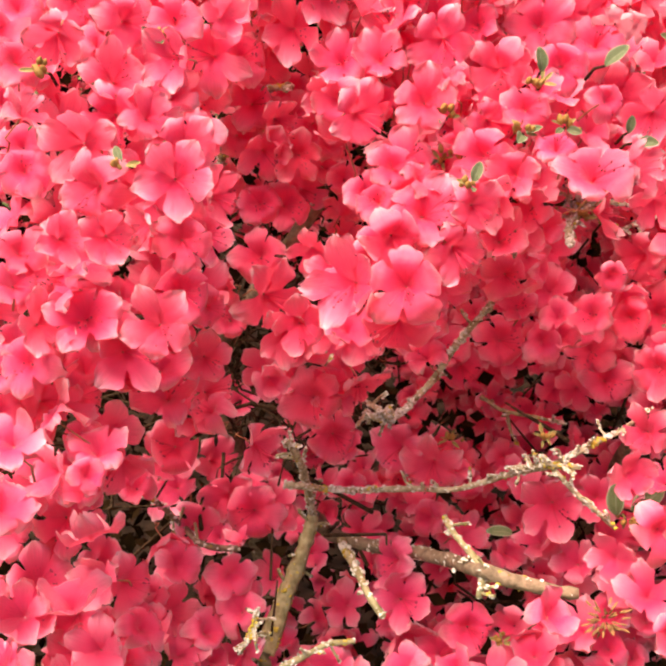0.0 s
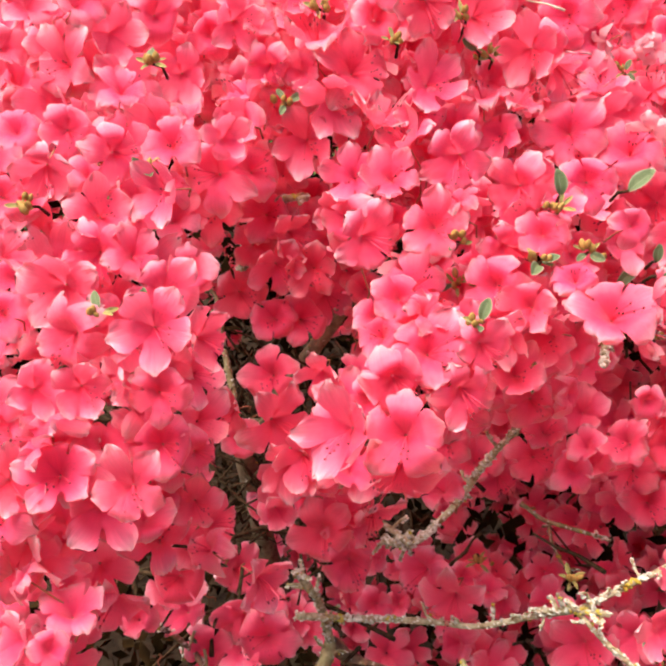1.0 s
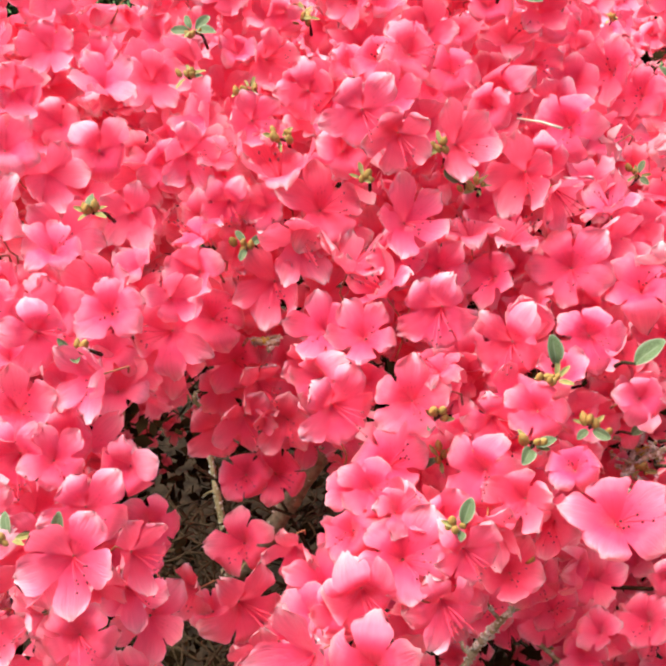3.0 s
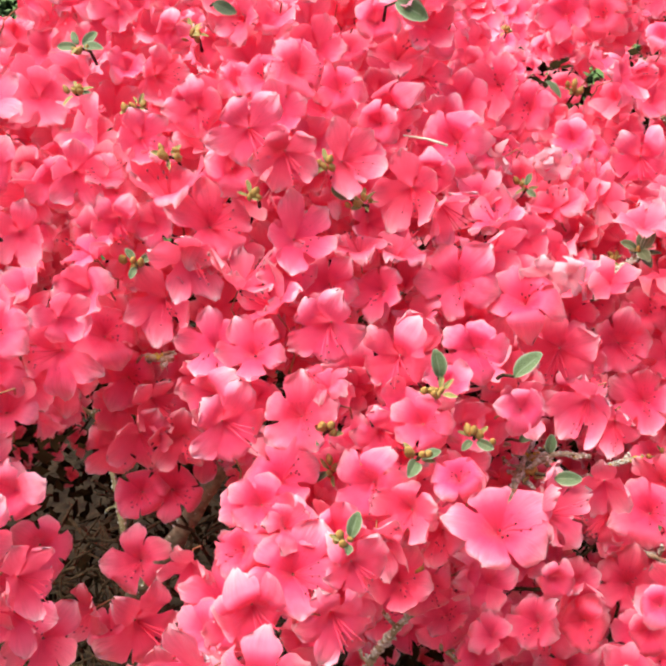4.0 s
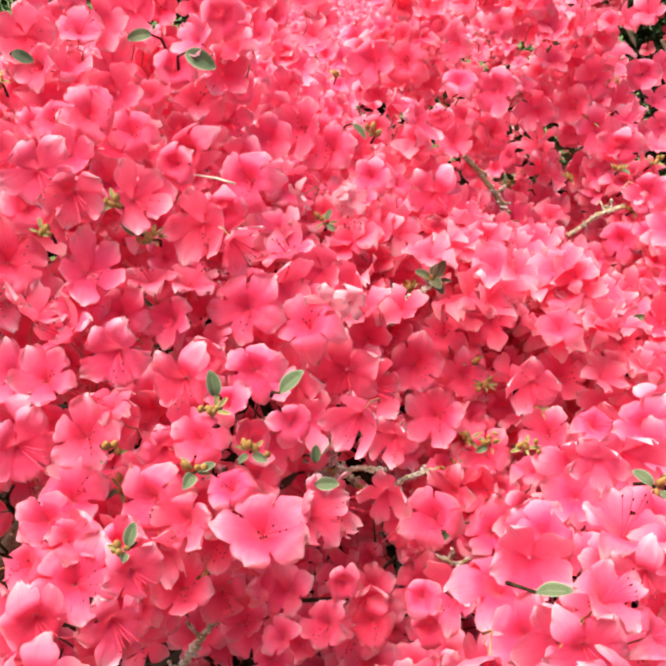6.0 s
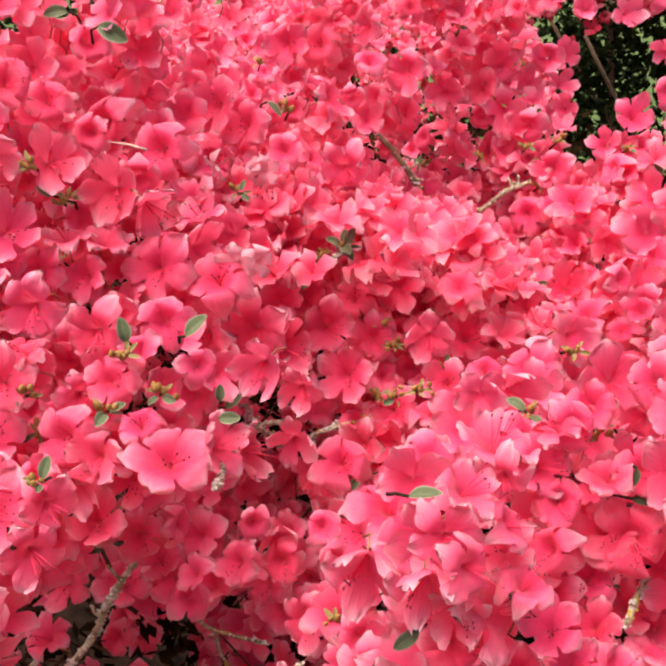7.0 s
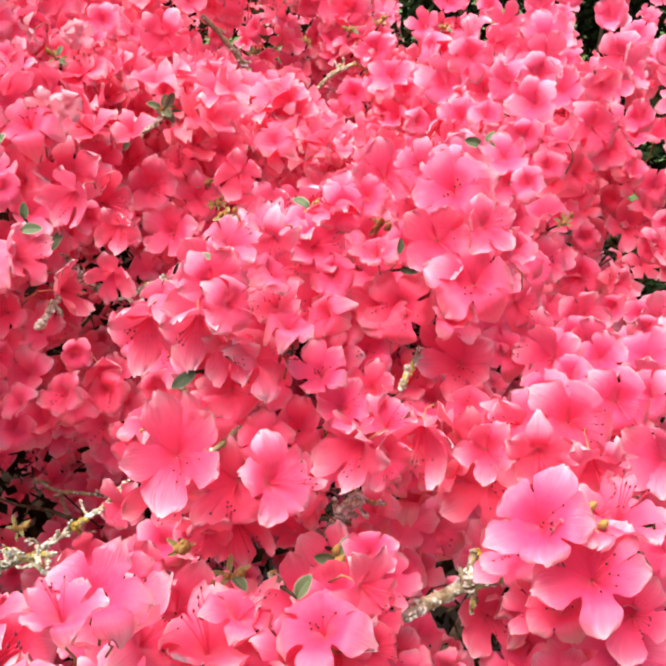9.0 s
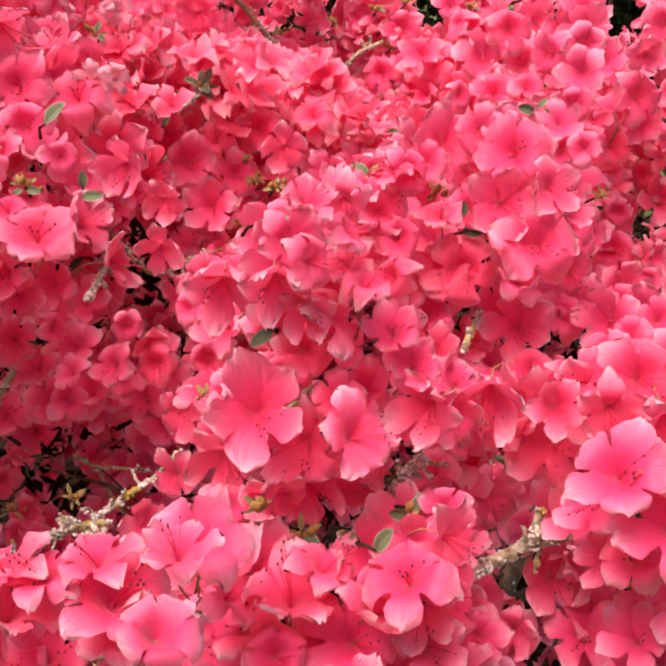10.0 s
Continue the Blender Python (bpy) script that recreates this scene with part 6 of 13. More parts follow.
inner(0.129, 0.321, 1.109, 0.04, -0.75, 0.66, 0.037)
inner(0.185, 0.245, 1.043, -0.29, -0.86, 0.42, 0.035)
inner(0.259, 0.426, 1.215, -0.32, -0.79, 0.52, 0.039)
inner(0.374, 0.559, 1.131, -0.53, -0.56, 0.64, 0.033)
inner(0.364, 0.562, 1.241, -0.38, -0.88, 0.28, 0.038)
inner(0.303, 0.418, 1.160, -0.04, -0.74, 0.67, 0.031)
inner(0.287, 0.964, 1.172, -0.01, -0.95, 0.30, 0.039)
inner(0.330, 0.490, 1.247, -0.12, -0.96, 0.25, 0.036)
inner(0.357, 0.492, 1.082, 0.01, -0.74, 0.67, 0.037)
inner(0.232, 0.414, 1.194, 0.04, -0.58, 0.82, 0.038)
inner(0.057, 0.281, 0.989, 0.09, -0.70, 0.71, 0.037)
inner(0.332, 0.448, 1.095, -0.61, -0.78, 0.14, 0.033)
inner(0.141, 0.207, 1.057, -0.09, -0.35, 0.93, 0.038)
inner(0.050, 0.313, 0.984, -0.38, -0.38, 0.85, 0.032)
inner(0.055, 0.292, 1.052, 0.08, -0.84, 0.54, 0.033)
inner(0.039, 0.342, 0.980, -0.52, -0.78, 0.35, 0.032)
inner(0.317, 0.466, 1.237, -0.65, -0.69, 0.32, 0.037)
inner(0.224, 0.442, 1.183, -0.18, -0.98, 0.04, 0.034)
inner(0.305, 0.455, 0.917, -0.33, -0.38, 0.86, 0.037)
inner(0.272, 0.362, 0.988, -0.26, -0.21, 0.94, 0.039)
inner(0.150, 0.214, 1.112, -0.24, -0.47, 0.85, 0.033)
inner(0.309, 0.432, 1.121, -0.68, -0.71, 0.20, 0.034)
inner(0.296, 0.409, 1.125, -0.80, -0.33, 0.49, 0.035)
inner(0.078, 0.643, 1.112, -0.29, -0.59, 0.75, 0.036)
inner(0.251, 0.202, 1.034, -0.44, -0.60, 0.66, 0.039)
inner(0.059, 0.280, 1.016, 0.28, -0.49, 0.83, 0.038)
inner(0.052, 0.316, 1.024, 0.19, -0.90, 0.40, 0.038)
inner(0.114, 0.226, 1.050, 0.10, -0.58, 0.81, 0.039)
inner(0.141, 0.213, 1.083, -0.63, -0.40, 0.66, 0.034)
inner(0.131, 0.343, 1.099, -0.34, -0.85, 0.41, 0.037)
inner(-0.337, 0.492, 1.244, 0.46, -0.30, 0.84, 0.035)
inner(-0.325, 0.525, 1.247, 0.41, -0.43, 0.80, 0.035)
inner(-0.308, 0.535, 1.241, -0.13, -0.28, 0.95, 0.032)
inner(-0.278, 0.526, 1.239, -0.48, -0.41, 0.78, 0.037)
inner(-0.167, 0.556, 1.249, -0.35, -0.30, 0.89, 0.034)
inner(-0.094, 0.553, 1.244, 0.24, -0.82, 0.51, 0.032)
inner(0.006, 0.658, 1.230, -0.14, -0.44, 0.89, 0.033)
inner(0.047, 0.743, 1.225, 0.09, 0.10, 0.99, 0.036)
inner(0.063, 0.719, 1.226, -0.10, -0.44, 0.89, 0.035)
inner(-0.341, 0.480, 1.231, 0.75, -0.46, 0.48, 0.033)
inner(-0.305, 0.468, 1.237, 0.12, -0.59, 0.80, 0.037)
inner(-0.130, 0.549, 1.222, -0.38, 0.24, 0.89, 0.031)
inner(-0.013, 0.599, 1.223, 0.06, 0.33, 0.94, 0.033)
inner(-0.329, 0.455, 1.220, -0.11, -0.88, 0.46, 0.034)
inner(-0.308, 0.443, 1.220, -0.51, -0.63, 0.59, 0.033)
inner(-0.283, 0.451, 1.214, -0.05, -0.61, 0.79, 0.034)
inner(-0.259, 0.437, 1.222, -0.65, -0.60, -0.46, 0.034)
inner(-0.225, 0.466, 1.210, 0.20, -0.36, 0.91, 0.035)
inner(-0.135, 0.545, 1.203, 0.75, -0.46, 0.48, 0.036)
inner(-0.113, 0.513, 1.203, -0.10, -0.96, 0.27, 0.031)
inner(-0.086, 0.525, 1.213, 0.34, 0.44, 0.83, 0.032)
inner(-0.322, 0.438, 1.203, 0.85, 0.44, 0.30, 0.033)
inner(-0.274, 0.426, 1.200, -0.18, 0.49, 0.85, 0.036)
inner(-0.219, 0.457, 1.196, 0.26, -0.42, 0.87, 0.036)
inner(-0.162, 0.568, 1.167, -0.11, -0.76, 0.64, 0.033)
inner(-0.139, 0.537, 1.183, 0.54, 0.23, 0.81, 0.036)
inner(-0.043, 0.500, 1.188, -0.65, -0.43, 0.63, 0.032)
inner(-0.318, 0.426, 1.183, 0.37, -0.51, 0.78, 0.031)
inner(-0.287, 0.400, 1.184, -0.03, -0.61, 0.79, 0.031)
inner(-0.250, 0.416, 1.181, 0.03, 0.01, 1.00, 0.037)
inner(-0.126, 0.496, 1.163, -0.37, 0.60, 0.71, 0.034)
inner(-0.059, 0.506, 1.171, -0.28, -0.43, 0.86, 0.036)
inner(-0.312, 0.392, 1.168, 0.32, -0.94, 0.11, 0.034)
inner(-0.270, 0.400, 1.169, 0.42, 0.21, 0.88, 0.032)
inner(-0.141, 0.588, 1.108, 0.39, -0.66, 0.64, 0.033)
inner(-0.067, 0.461, 1.159, -0.22, -0.74, 0.64, 0.034)
inner(-0.319, 0.396, 1.149, 0.60, -0.25, 0.76, 0.031)
inner(-0.285, 0.367, 1.157, -0.54, -0.18, 0.82, 0.031)
inner(-0.244, 0.369, 1.167, 0.72, -0.36, 0.59, 0.032)
inner(-0.314, 0.378, 1.137, -0.04, -0.13, 0.99, 0.032)
inner(-0.103, 0.427, 1.126, 0.03, -0.43, 0.90, 0.031)
inner(-0.034, 0.446, 1.120, -0.15, 0.37, 0.92, 0.031)
inner(-0.307, 0.352, 1.128, -0.03, -0.90, 0.43, 0.036)
inner(-0.279, 0.355, 1.124, 0.48, -0.62, 0.62, 0.037)
inner(-0.238, 0.344, 1.135, -0.41, -0.47, 0.78, 0.033)
inner(-0.219, 0.332, 1.138, 0.55, -0.06, 0.83, 0.035)
inner(-0.299, 0.333, 1.103, 0.16, -0.96, 0.24, 0.035)
inner(-0.277, 0.330, 1.111, -0.11, -0.17, 0.98, 0.033)
inner(-0.126, 0.415, 1.076, -0.68, -0.66, 0.32, 0.034)
inner(-0.238, 0.318, 1.104, 0.23, -0.26, 0.94, 0.035)
inner(0.091, 0.520, 0.989, 0.12, -0.50, 0.86, 0.034)
inner(-0.299, 0.312, 1.069, -0.22, 0.27, 0.94, 0.031)
inner(-0.282, 0.313, 1.079, 0.41, -0.39, 0.82, 0.034)
inner(0.092, 0.495, 0.983, -0.80, -0.12, 0.59, 0.033)
inner(-0.287, 0.282, 1.071, 0.69, 0.11, 0.71, 0.035)
inner(-0.288, 0.275, 1.054, 0.44, -0.44, 0.78, 0.032)
inner(-0.260, 0.253, 1.071, 0.49, -0.12, 0.86, 0.035)
inner(-0.224, 0.254, 1.084, -0.12, -0.45, 0.89, 0.030)
inner(-0.281, 0.255, 1.047, 0.65, -0.35, 0.68, 0.034)
inner(-0.228, 0.267, 1.042, 0.48, -0.61, -0.63, 0.035)
inner(0.096, 0.431, 0.930, -0.22, -0.24, 0.94, 0.032)
inner(-0.272, 0.239, 1.036, 0.27, 0.06, 0.96, 0.036)
inner(-0.235, 0.292, 0.989, -0.45, -0.67, 0.60, 0.030)
inner(-0.219, 0.388, 0.905, -0.01, -0.39, 0.92, 0.033)
inner(-0.284, 0.242, 1.006, 0.85, 0.13, 0.50, 0.033)
inner(-0.258, 0.245, 1.013, -0.16, -0.40, 0.90, 0.032)
inner(-0.231, 0.337, 0.921, 0.17, 0.18, 0.97, 0.032)
inner(-0.217, 0.359, 0.898, 0.36, -0.68, 0.64, 0.036)
inner(0.020, 0.380, 0.885, -0.08, -0.56, 0.83, 0.035)
inner(0.039, 0.372, 0.894, -0.55, -0.23, 0.81, 0.037)
inner(0.058, 0.384, 0.897, -0.22, -0.53, 0.82, 0.031)
inner(0.084, 0.386, 0.891, -0.11, -0.47, 0.87, 0.035)
inner(-0.278, 0.254, 0.966, -0.49, -0.21, 0.84, 0.032)
inner(-0.227, 0.297, 0.928, -0.08, -0.28, 0.96, 0.032)
inner(-0.205, 0.329, 0.899, 0.32, -0.02, 0.95, 0.033)
inner(-0.187, 0.340, 0.883, 0.42, 0.11, 0.90, 0.034)
inner(-0.116, 0.339, 0.882, -0.01, -0.27, 0.96, 0.033)
inner(-0.072, 0.327, 0.901, -0.35, -0.15, 0.92, 0.034)
inner(-0.041, 0.338, 0.891, -0.40, -0.29, 0.87, 0.032)
inner(0.010, 0.360, 0.883, -0.20, -0.25, 0.95, 0.034)
inner(0.059, 0.373, 0.879, -0.16, -0.34, 0.93, 0.032)
inner(-0.381, 0.584, 1.298, 0.58, -0.29, 0.76, 0.034)
inner(-0.355, 0.595, 1.298, 0.11, -0.85, 0.52, 0.033)
inner(-0.327, 0.595, 1.292, 0.59, -0.33, 0.74, 0.033)
inner(-0.314, 0.646, 1.289, 0.78, -0.44, 0.46, 0.037)
inner(-0.299, 0.681, 1.285, 0.34, -0.82, 0.47, 0.035)
inner(-0.212, 0.658, 1.295, -0.03, -0.97, 0.26, 0.030)
inner(-0.152, 0.615, 1.288, 0.99, -0.17, -0.01, 0.033)
inner(-0.367, 0.549, 1.275, 0.87, -0.42, 0.25, 0.036)
inner(-0.349, 0.576, 1.272, 0.73, -0.43, 0.53, 0.035)
inner(-0.332, 0.585, 1.272, 0.10, -0.53, 0.84, 0.034)
inner(-0.276, 0.679, 1.256, 0.36, -0.46, 0.81, 0.032)
inner(-0.239, 0.626, 1.264, 0.12, -0.31, 0.94, 0.035)
inner(-0.127, 0.586, 1.281, -0.35, -0.18, 0.92, 0.036)
inner(-0.109, 0.581, 1.276, -0.23, -0.41, 0.88, 0.035)
inner(-0.362, 0.549, 1.259, 0.88, -0.40, 0.26, 0.036)
inner(-0.341, 0.561, 1.258, 0.69, -0.33, 0.64, 0.032)
inner(-0.330, 0.572, 1.252, 0.43, -0.39, 0.81, 0.034)
inner(-0.105, 0.576, 1.258, -0.07, -0.99, 0.08, 0.032)
inner(-0.082, 0.583, 1.250, -0.02, 0.25, 0.97, 0.031)
inner(-0.048, 0.632, 1.251, 0.85, 0.38, 0.36, 0.030)
inner(-0.266, 0.485, 1.228, 0.66, -0.71, 0.24, 0.036)
inner(-0.227, 0.504, 1.219, -0.27, -0.31, 0.91, 0.035)
inner(-0.055, 0.545, 1.214, 0.08, -0.24, 0.97, 0.035)
inner(-0.023, 0.573, 1.212, 0.70, -0.52, 0.49, 0.032)
inner(-0.029, 0.541, 1.204, -0.50, -0.36, 0.79, 0.031)
inner(-0.233, 0.418, 1.166, -0.02, -0.37, 0.93, 0.031)
inner(-0.219, 0.364, 1.158, -0.18, -0.96, 0.23, 0.036)
inner(-0.208, 0.350, 1.144, 0.77, 0.12, 0.62, 0.031)
inner(-0.288, 0.331, 1.125, 0.85, -0.48, 0.21, 0.032)
inner(-0.203, 0.347, 1.099, 0.12, -0.26, 0.96, 0.032)
inner(0.077, 0.456, 0.921, -0.35, -0.09, 0.93, 0.033)
inner(-0.334, 0.613, 1.339, 0.24, -0.90, 0.36, 0.033)
inner(-0.308, 0.625, 1.340, 0.06, -0.75, 0.66, 0.032)
inner(-0.289, 0.629, 1.340, 0.40, 0.24, 0.88, 0.035)
inner(-0.275, 0.648, 1.332, 0.32, 0.05, 0.95, 0.032)
inner(-0.243, 0.652, 1.334, 0.30, -0.47, 0.83, 0.031)
inner(-0.227, 0.649, 1.342, -0.14, -0.15, 0.98, 0.032)
inner(-0.194, 0.662, 1.340, -0.36, -0.64, 0.67, 0.033)
inner(-0.173, 0.681, 1.336, 0.22, -0.22, 0.95, 0.037)
inner(-0.114, 0.633, 1.336, 0.39, -0.36, 0.85, 0.035)
inner(-0.094, 0.676, 1.329, 0.50, -0.57, 0.65, 0.033)
inner(-0.056, 0.720, 1.324, 0.93, -0.19, 0.32, 0.031)
inner(-0.027, 0.687, 1.323, 0.23, -0.81, 0.55, 0.035)
inner(-0.351, 0.582, 1.332, 0.89, -0.20, 0.40, 0.030)
inner(-0.338, 0.623, 1.318, 0.43, -0.26, 0.87, 0.032)
inner(-0.243, 0.635, 1.319, -0.39, -0.84, 0.38, 0.030)
inner(-0.218, 0.641, 1.320, 0.48, 0.47, 0.74, 0.034)
inner(-0.202, 0.660, 1.311, 0.58, -0.20, 0.79, 0.035)
inner(-0.152, 0.659, 1.315, -0.69, -0.72, 0.02, 0.036)
inner(-0.124, 0.628, 1.318, 0.06, -0.45, 0.89, 0.036)
inner(-0.243, 0.642, 1.296, 0.17, -0.50, 0.85, 0.032)
inner(-0.223, 0.630, 1.287, 0.15, 0.19, 0.97, 0.032)
inner(-0.031, 0.720, 1.272, 0.37, -0.31, 0.87, 0.034)
inner(-0.357, 0.580, 1.287, 0.49, -0.31, 0.82, 0.030)
inner(-0.320, 0.665, 1.266, 0.40, -0.89, -0.23, 0.034)
inner(-0.182, 0.588, 1.280, -0.40, -0.76, 0.51, 0.034)
inner(-0.091, 0.597, 1.261, -0.23, -0.53, 0.82, 0.035)
inner(-0.248, 0.563, 1.234, 0.03, -0.79, 0.61, 0.031)
inner(-0.293, 0.488, 1.243, -0.02, -0.96, 0.29, 0.036)
inner(-0.177, 0.541, 1.230, 0.62, -0.79, 0.02, 0.031)
inner(-0.091, 0.547, 1.228, -0.05, 0.18, 0.98, 0.036)
inner(0.048, 0.668, 1.184, 0.09, -0.06, 0.99, 0.036)
inner(-0.193, 0.529, 1.198, -0.13, -0.68, 0.72, 0.031)
inner(-0.229, 0.433, 1.207, 0.18, -0.55, 0.82, 0.030)
inner(-0.224, 0.534, 1.144, -0.02, -0.02, 1.00, 0.034)
inner(-0.262, 0.401, 1.192, 0.32, -0.36, 0.88, 0.036)
inner(-0.080, 0.490, 1.158, 0.04, -0.47, 0.88, 0.033)
inner(-0.060, 0.477, 1.169, -0.24, -0.40, 0.88, 0.031)
inner(-0.272, 0.379, 1.171, -0.27, -0.40, 0.88, 0.036)
inner(-0.226, 0.313, 1.135, -0.42, -0.43, 0.80, 0.032)
inner(-0.208, 0.406, 1.016, 0.46, -0.15, 0.87, 0.036)
inner(-0.323, 0.617, 1.355, 0.52, -0.83, 0.21, 0.037)
inner(-0.280, 0.635, 1.352, -0.52, -0.83, -0.19, 0.032)
inner(-0.249, 0.639, 1.346, 0.78, 0.11, 0.61, 0.036)
inner(-0.066, 0.720, 1.338, 0.82, -0.23, 0.52, 0.032)
inner(-0.294, 0.669, 1.316, 0.44, -0.73, 0.52, 0.031)
inner(-0.261, 0.651, 1.325, 0.80, -0.10, 0.59, 0.031)
inner(-0.181, 0.657, 1.324, 0.30, -0.31, 0.90, 0.030)
inner(-0.347, 0.615, 1.306, 0.43, -0.75, 0.51, 0.032)
inner(-0.277, 0.678, 1.271, -0.37, -0.42, 0.83, 0.035)
inner(-0.075, 0.662, 1.277, 0.14, -0.45, 0.88, 0.032)
inner(-0.042, 0.685, 1.258, 0.04, -0.40, 0.91, 0.032)
inner(-0.313, 0.675, 1.246, 0.67, 0.15, 0.73, 0.037)
inner(-0.260, 0.632, 1.248, 0.42, -0.90, 0.08, 0.034)
inner(-0.274, 0.578, 1.248, 0.44, -0.44, 0.78, 0.034)
inner(-0.249, 0.589, 1.240, 0.15, -0.82, 0.56, 0.033)
inner(-0.110, 0.566, 1.229, 0.38, 0.00, 0.93, 0.036)
inner(-0.037, 0.585, 1.203, 0.03, -0.31, 0.95, 0.033)
inner(-0.015, 0.474, 1.204, 0.01, -0.48, 0.88, 0.031)
inner(-0.248, 0.436, 1.193, 0.65, -0.58, 0.50, 0.034)
inner(-0.078, 0.506, 1.169, 0.02, -0.04, 1.00, 0.035)
inner(-0.218, 0.422, 1.187, 0.67, 0.20, 0.71, 0.034)
inner(-0.127, 0.545, 1.115, -0.17, -0.82, 0.54, 0.033)
inner(-0.079, 0.454, 1.148, -0.07, -0.78, 0.63, 0.037)
inner(-0.129, 0.420, 1.100, -0.44, -0.38, 0.81, 0.036)
inner(-0.200, 0.386, 1.076, 0.32, 0.32, 0.89, 0.033)
inner(-0.319, 0.649, 1.351, 0.04, -0.67, 0.74, 0.036)
inner(-0.237, 0.646, 1.358, -0.07, -0.74, 0.67, 0.034)
inner(-0.101, 0.668, 1.354, -0.02, -0.89, 0.45, 0.036)
inner(-0.082, 0.726, 1.333, 0.19, 0.13, 0.97, 0.035)
inner(-0.040, 0.680, 1.339, -0.58, -0.27, 0.77, 0.037)
inner(-0.021, 0.691, 1.338, -0.54, -0.50, 0.68, 0.034)
inner(0.091, 0.931, 1.311, -0.39, -0.39, 0.83, 0.035)
inner(-0.277, 0.663, 1.308, -0.27, -0.30, 0.92, 0.036)
inner(-0.178, 0.642, 1.292, -0.37, -0.04, 0.93, 0.033)
inner(-0.163, 0.586, 1.284, -0.07, -0.98, -0.16, 0.036)
inner(-0.137, 0.565, 1.267, -0.14, -0.46, 0.88, 0.033)
inner(-0.057, 0.608, 1.246, -0.37, -0.88, 0.31, 0.034)
inner(-0.269, 0.554, 1.239, -0.28, -0.88, 0.37, 0.034)
inner(-0.236, 0.577, 1.233, -0.24, 0.13, -0.96, 0.030)
inner(0.021, 0.679, 1.208, -0.07, -0.91, 0.42, 0.031)
inner(-0.072, 0.549, 1.212, -0.32, -0.58, 0.75, 0.035)
inner(-0.093, 0.539, 1.184, 0.25, -0.22, 0.94, 0.032)
inner(-0.239, 0.391, 1.170, -0.31, -0.69, 0.66, 0.036)
inner(-0.092, 0.438, 1.142, -0.65, 0.06, 0.76, 0.036)
inner(-0.049, 0.438, 1.143, -0.33, -0.48, 0.82, 0.037)
inner(-0.109, 0.407, 1.109, 0.15, -0.33, 0.93, 0.032)
inner(-0.243, 0.668, 1.380, 0.17, -0.45, 0.88, 0.033)
inner(-0.209, 0.667, 1.371, 0.36, -0.85, 0.39, 0.035)
inner(-0.190, 0.676, 1.380, -0.78, -0.62, -0.01, 0.033)
inner(-0.168, 0.671, 1.371, -0.12, -0.41, 0.91, 0.032)
inner(-0.138, 0.670, 1.377, 0.76, -0.63, 0.14, 0.034)
inner(-0.115, 0.673, 1.375, 0.64, -0.77, 0.07, 0.031)
inner(-0.101, 0.702, 1.372, 0.12, -0.88, 0.47, 0.037)
inner(-0.081, 0.740, 1.366, 0.63, -0.67, -0.39, 0.034)
inner(-0.061, 0.727, 1.369, -0.54, -0.30, -0.78, 0.034)
inner(-0.035, 0.752, 1.368, 0.14, -0.82, 0.56, 0.033)
inner(-0.005, 0.775, 1.358, 0.52, -0.36, 0.78, 0.033)
inner(0.034, 0.857, 1.341, 0.49, -0.78, 0.39, 0.031)
inner(0.086, 0.906, 1.343, -0.38, -0.82, 0.43, 0.034)
inner(0.190, 0.913, 1.345, -0.92, -0.18, -0.34, 0.036)
inner(-0.007, 0.728, 1.341, -0.34, -0.46, 0.82, 0.032)
inner(0.122, 0.904, 1.304, -0.24, -0.04, 0.97, 0.032)
inner(-0.213, 0.661, 1.332, 0.64, -0.76, 0.07, 0.032)
inner(-0.095, 0.614, 1.322, 0.48, -0.43, 0.76, 0.034)
inner(0.103, 0.849, 1.262, 0.44, -0.40, 0.80, 0.033)
inner(-0.215, 0.617, 1.275, 0.15, -0.67, 0.73, 0.036)
inner(-0.086, 0.583, 1.284, 0.33, -0.78, 0.53, 0.035)
inner(0.031, 0.762, 1.230, -0.70, -0.31, 0.64, 0.034)
inner(0.097, 0.781, 1.219, 0.50, -0.46, 0.73, 0.032)
inner(-0.073, 0.619, 1.247, 0.35, -0.79, 0.51, 0.036)
inner(0.029, 0.718, 1.212, -0.04, -0.02, 1.00, 0.036)
inner(0.092, 0.759, 1.204, -0.05, -0.33, 0.94, 0.036)
inner(-0.003, 0.639, 1.222, -0.19, 0.03, 0.98, 0.037)
inner(0.156, 0.768, 1.121, 0.15, -0.67, 0.73, 0.033)
inner(0.156, 0.768, 1.102, 0.53, -0.72, 0.45, 0.035)
inner(0.168, 0.674, 1.081, -0.22, -0.85, 0.47, 0.036)
inner(0.130, 0.605, 1.071, 0.10, -0.11, 0.99, 0.036)
inner(0.156, 0.608, 1.055, -0.21, -0.81, 0.55, 0.035)
inner(-0.203, 0.410, 1.176, 0.17, 0.34, 0.92, 0.031)
inner(-0.024, 0.445, 1.154, 0.26, -0.02, 0.97, 0.032)
inner(0.134, 0.585, 1.055, -0.23, -0.32, 0.92, 0.031)
inner(0.162, 0.597, 1.046, -0.42, -0.12, 0.90, 0.030)
inner(0.146, 0.541, 1.010, -0.68, -0.38, 0.63, 0.033)
inner(-0.206, 0.390, 1.130, 0.81, -0.24, 0.53, 0.031)
inner(0.136, 0.478, 1.047, 0.66, -0.02, 0.75, 0.035)
inner(-0.076, 0.737, 1.385, 0.57, 0.19, 0.80, 0.035)
inner(-0.023, 0.747, 1.380, -0.61, -0.33, 0.72, 0.030)
inner(0.027, 0.818, 1.375, 0.34, -0.21, 0.92, 0.036)
inner(0.120, 0.897, 1.362, 0.13, -0.45, 0.88, 0.032)
inner(0.167, 0.906, 1.356, 0.09, -0.29, 0.95, 0.032)
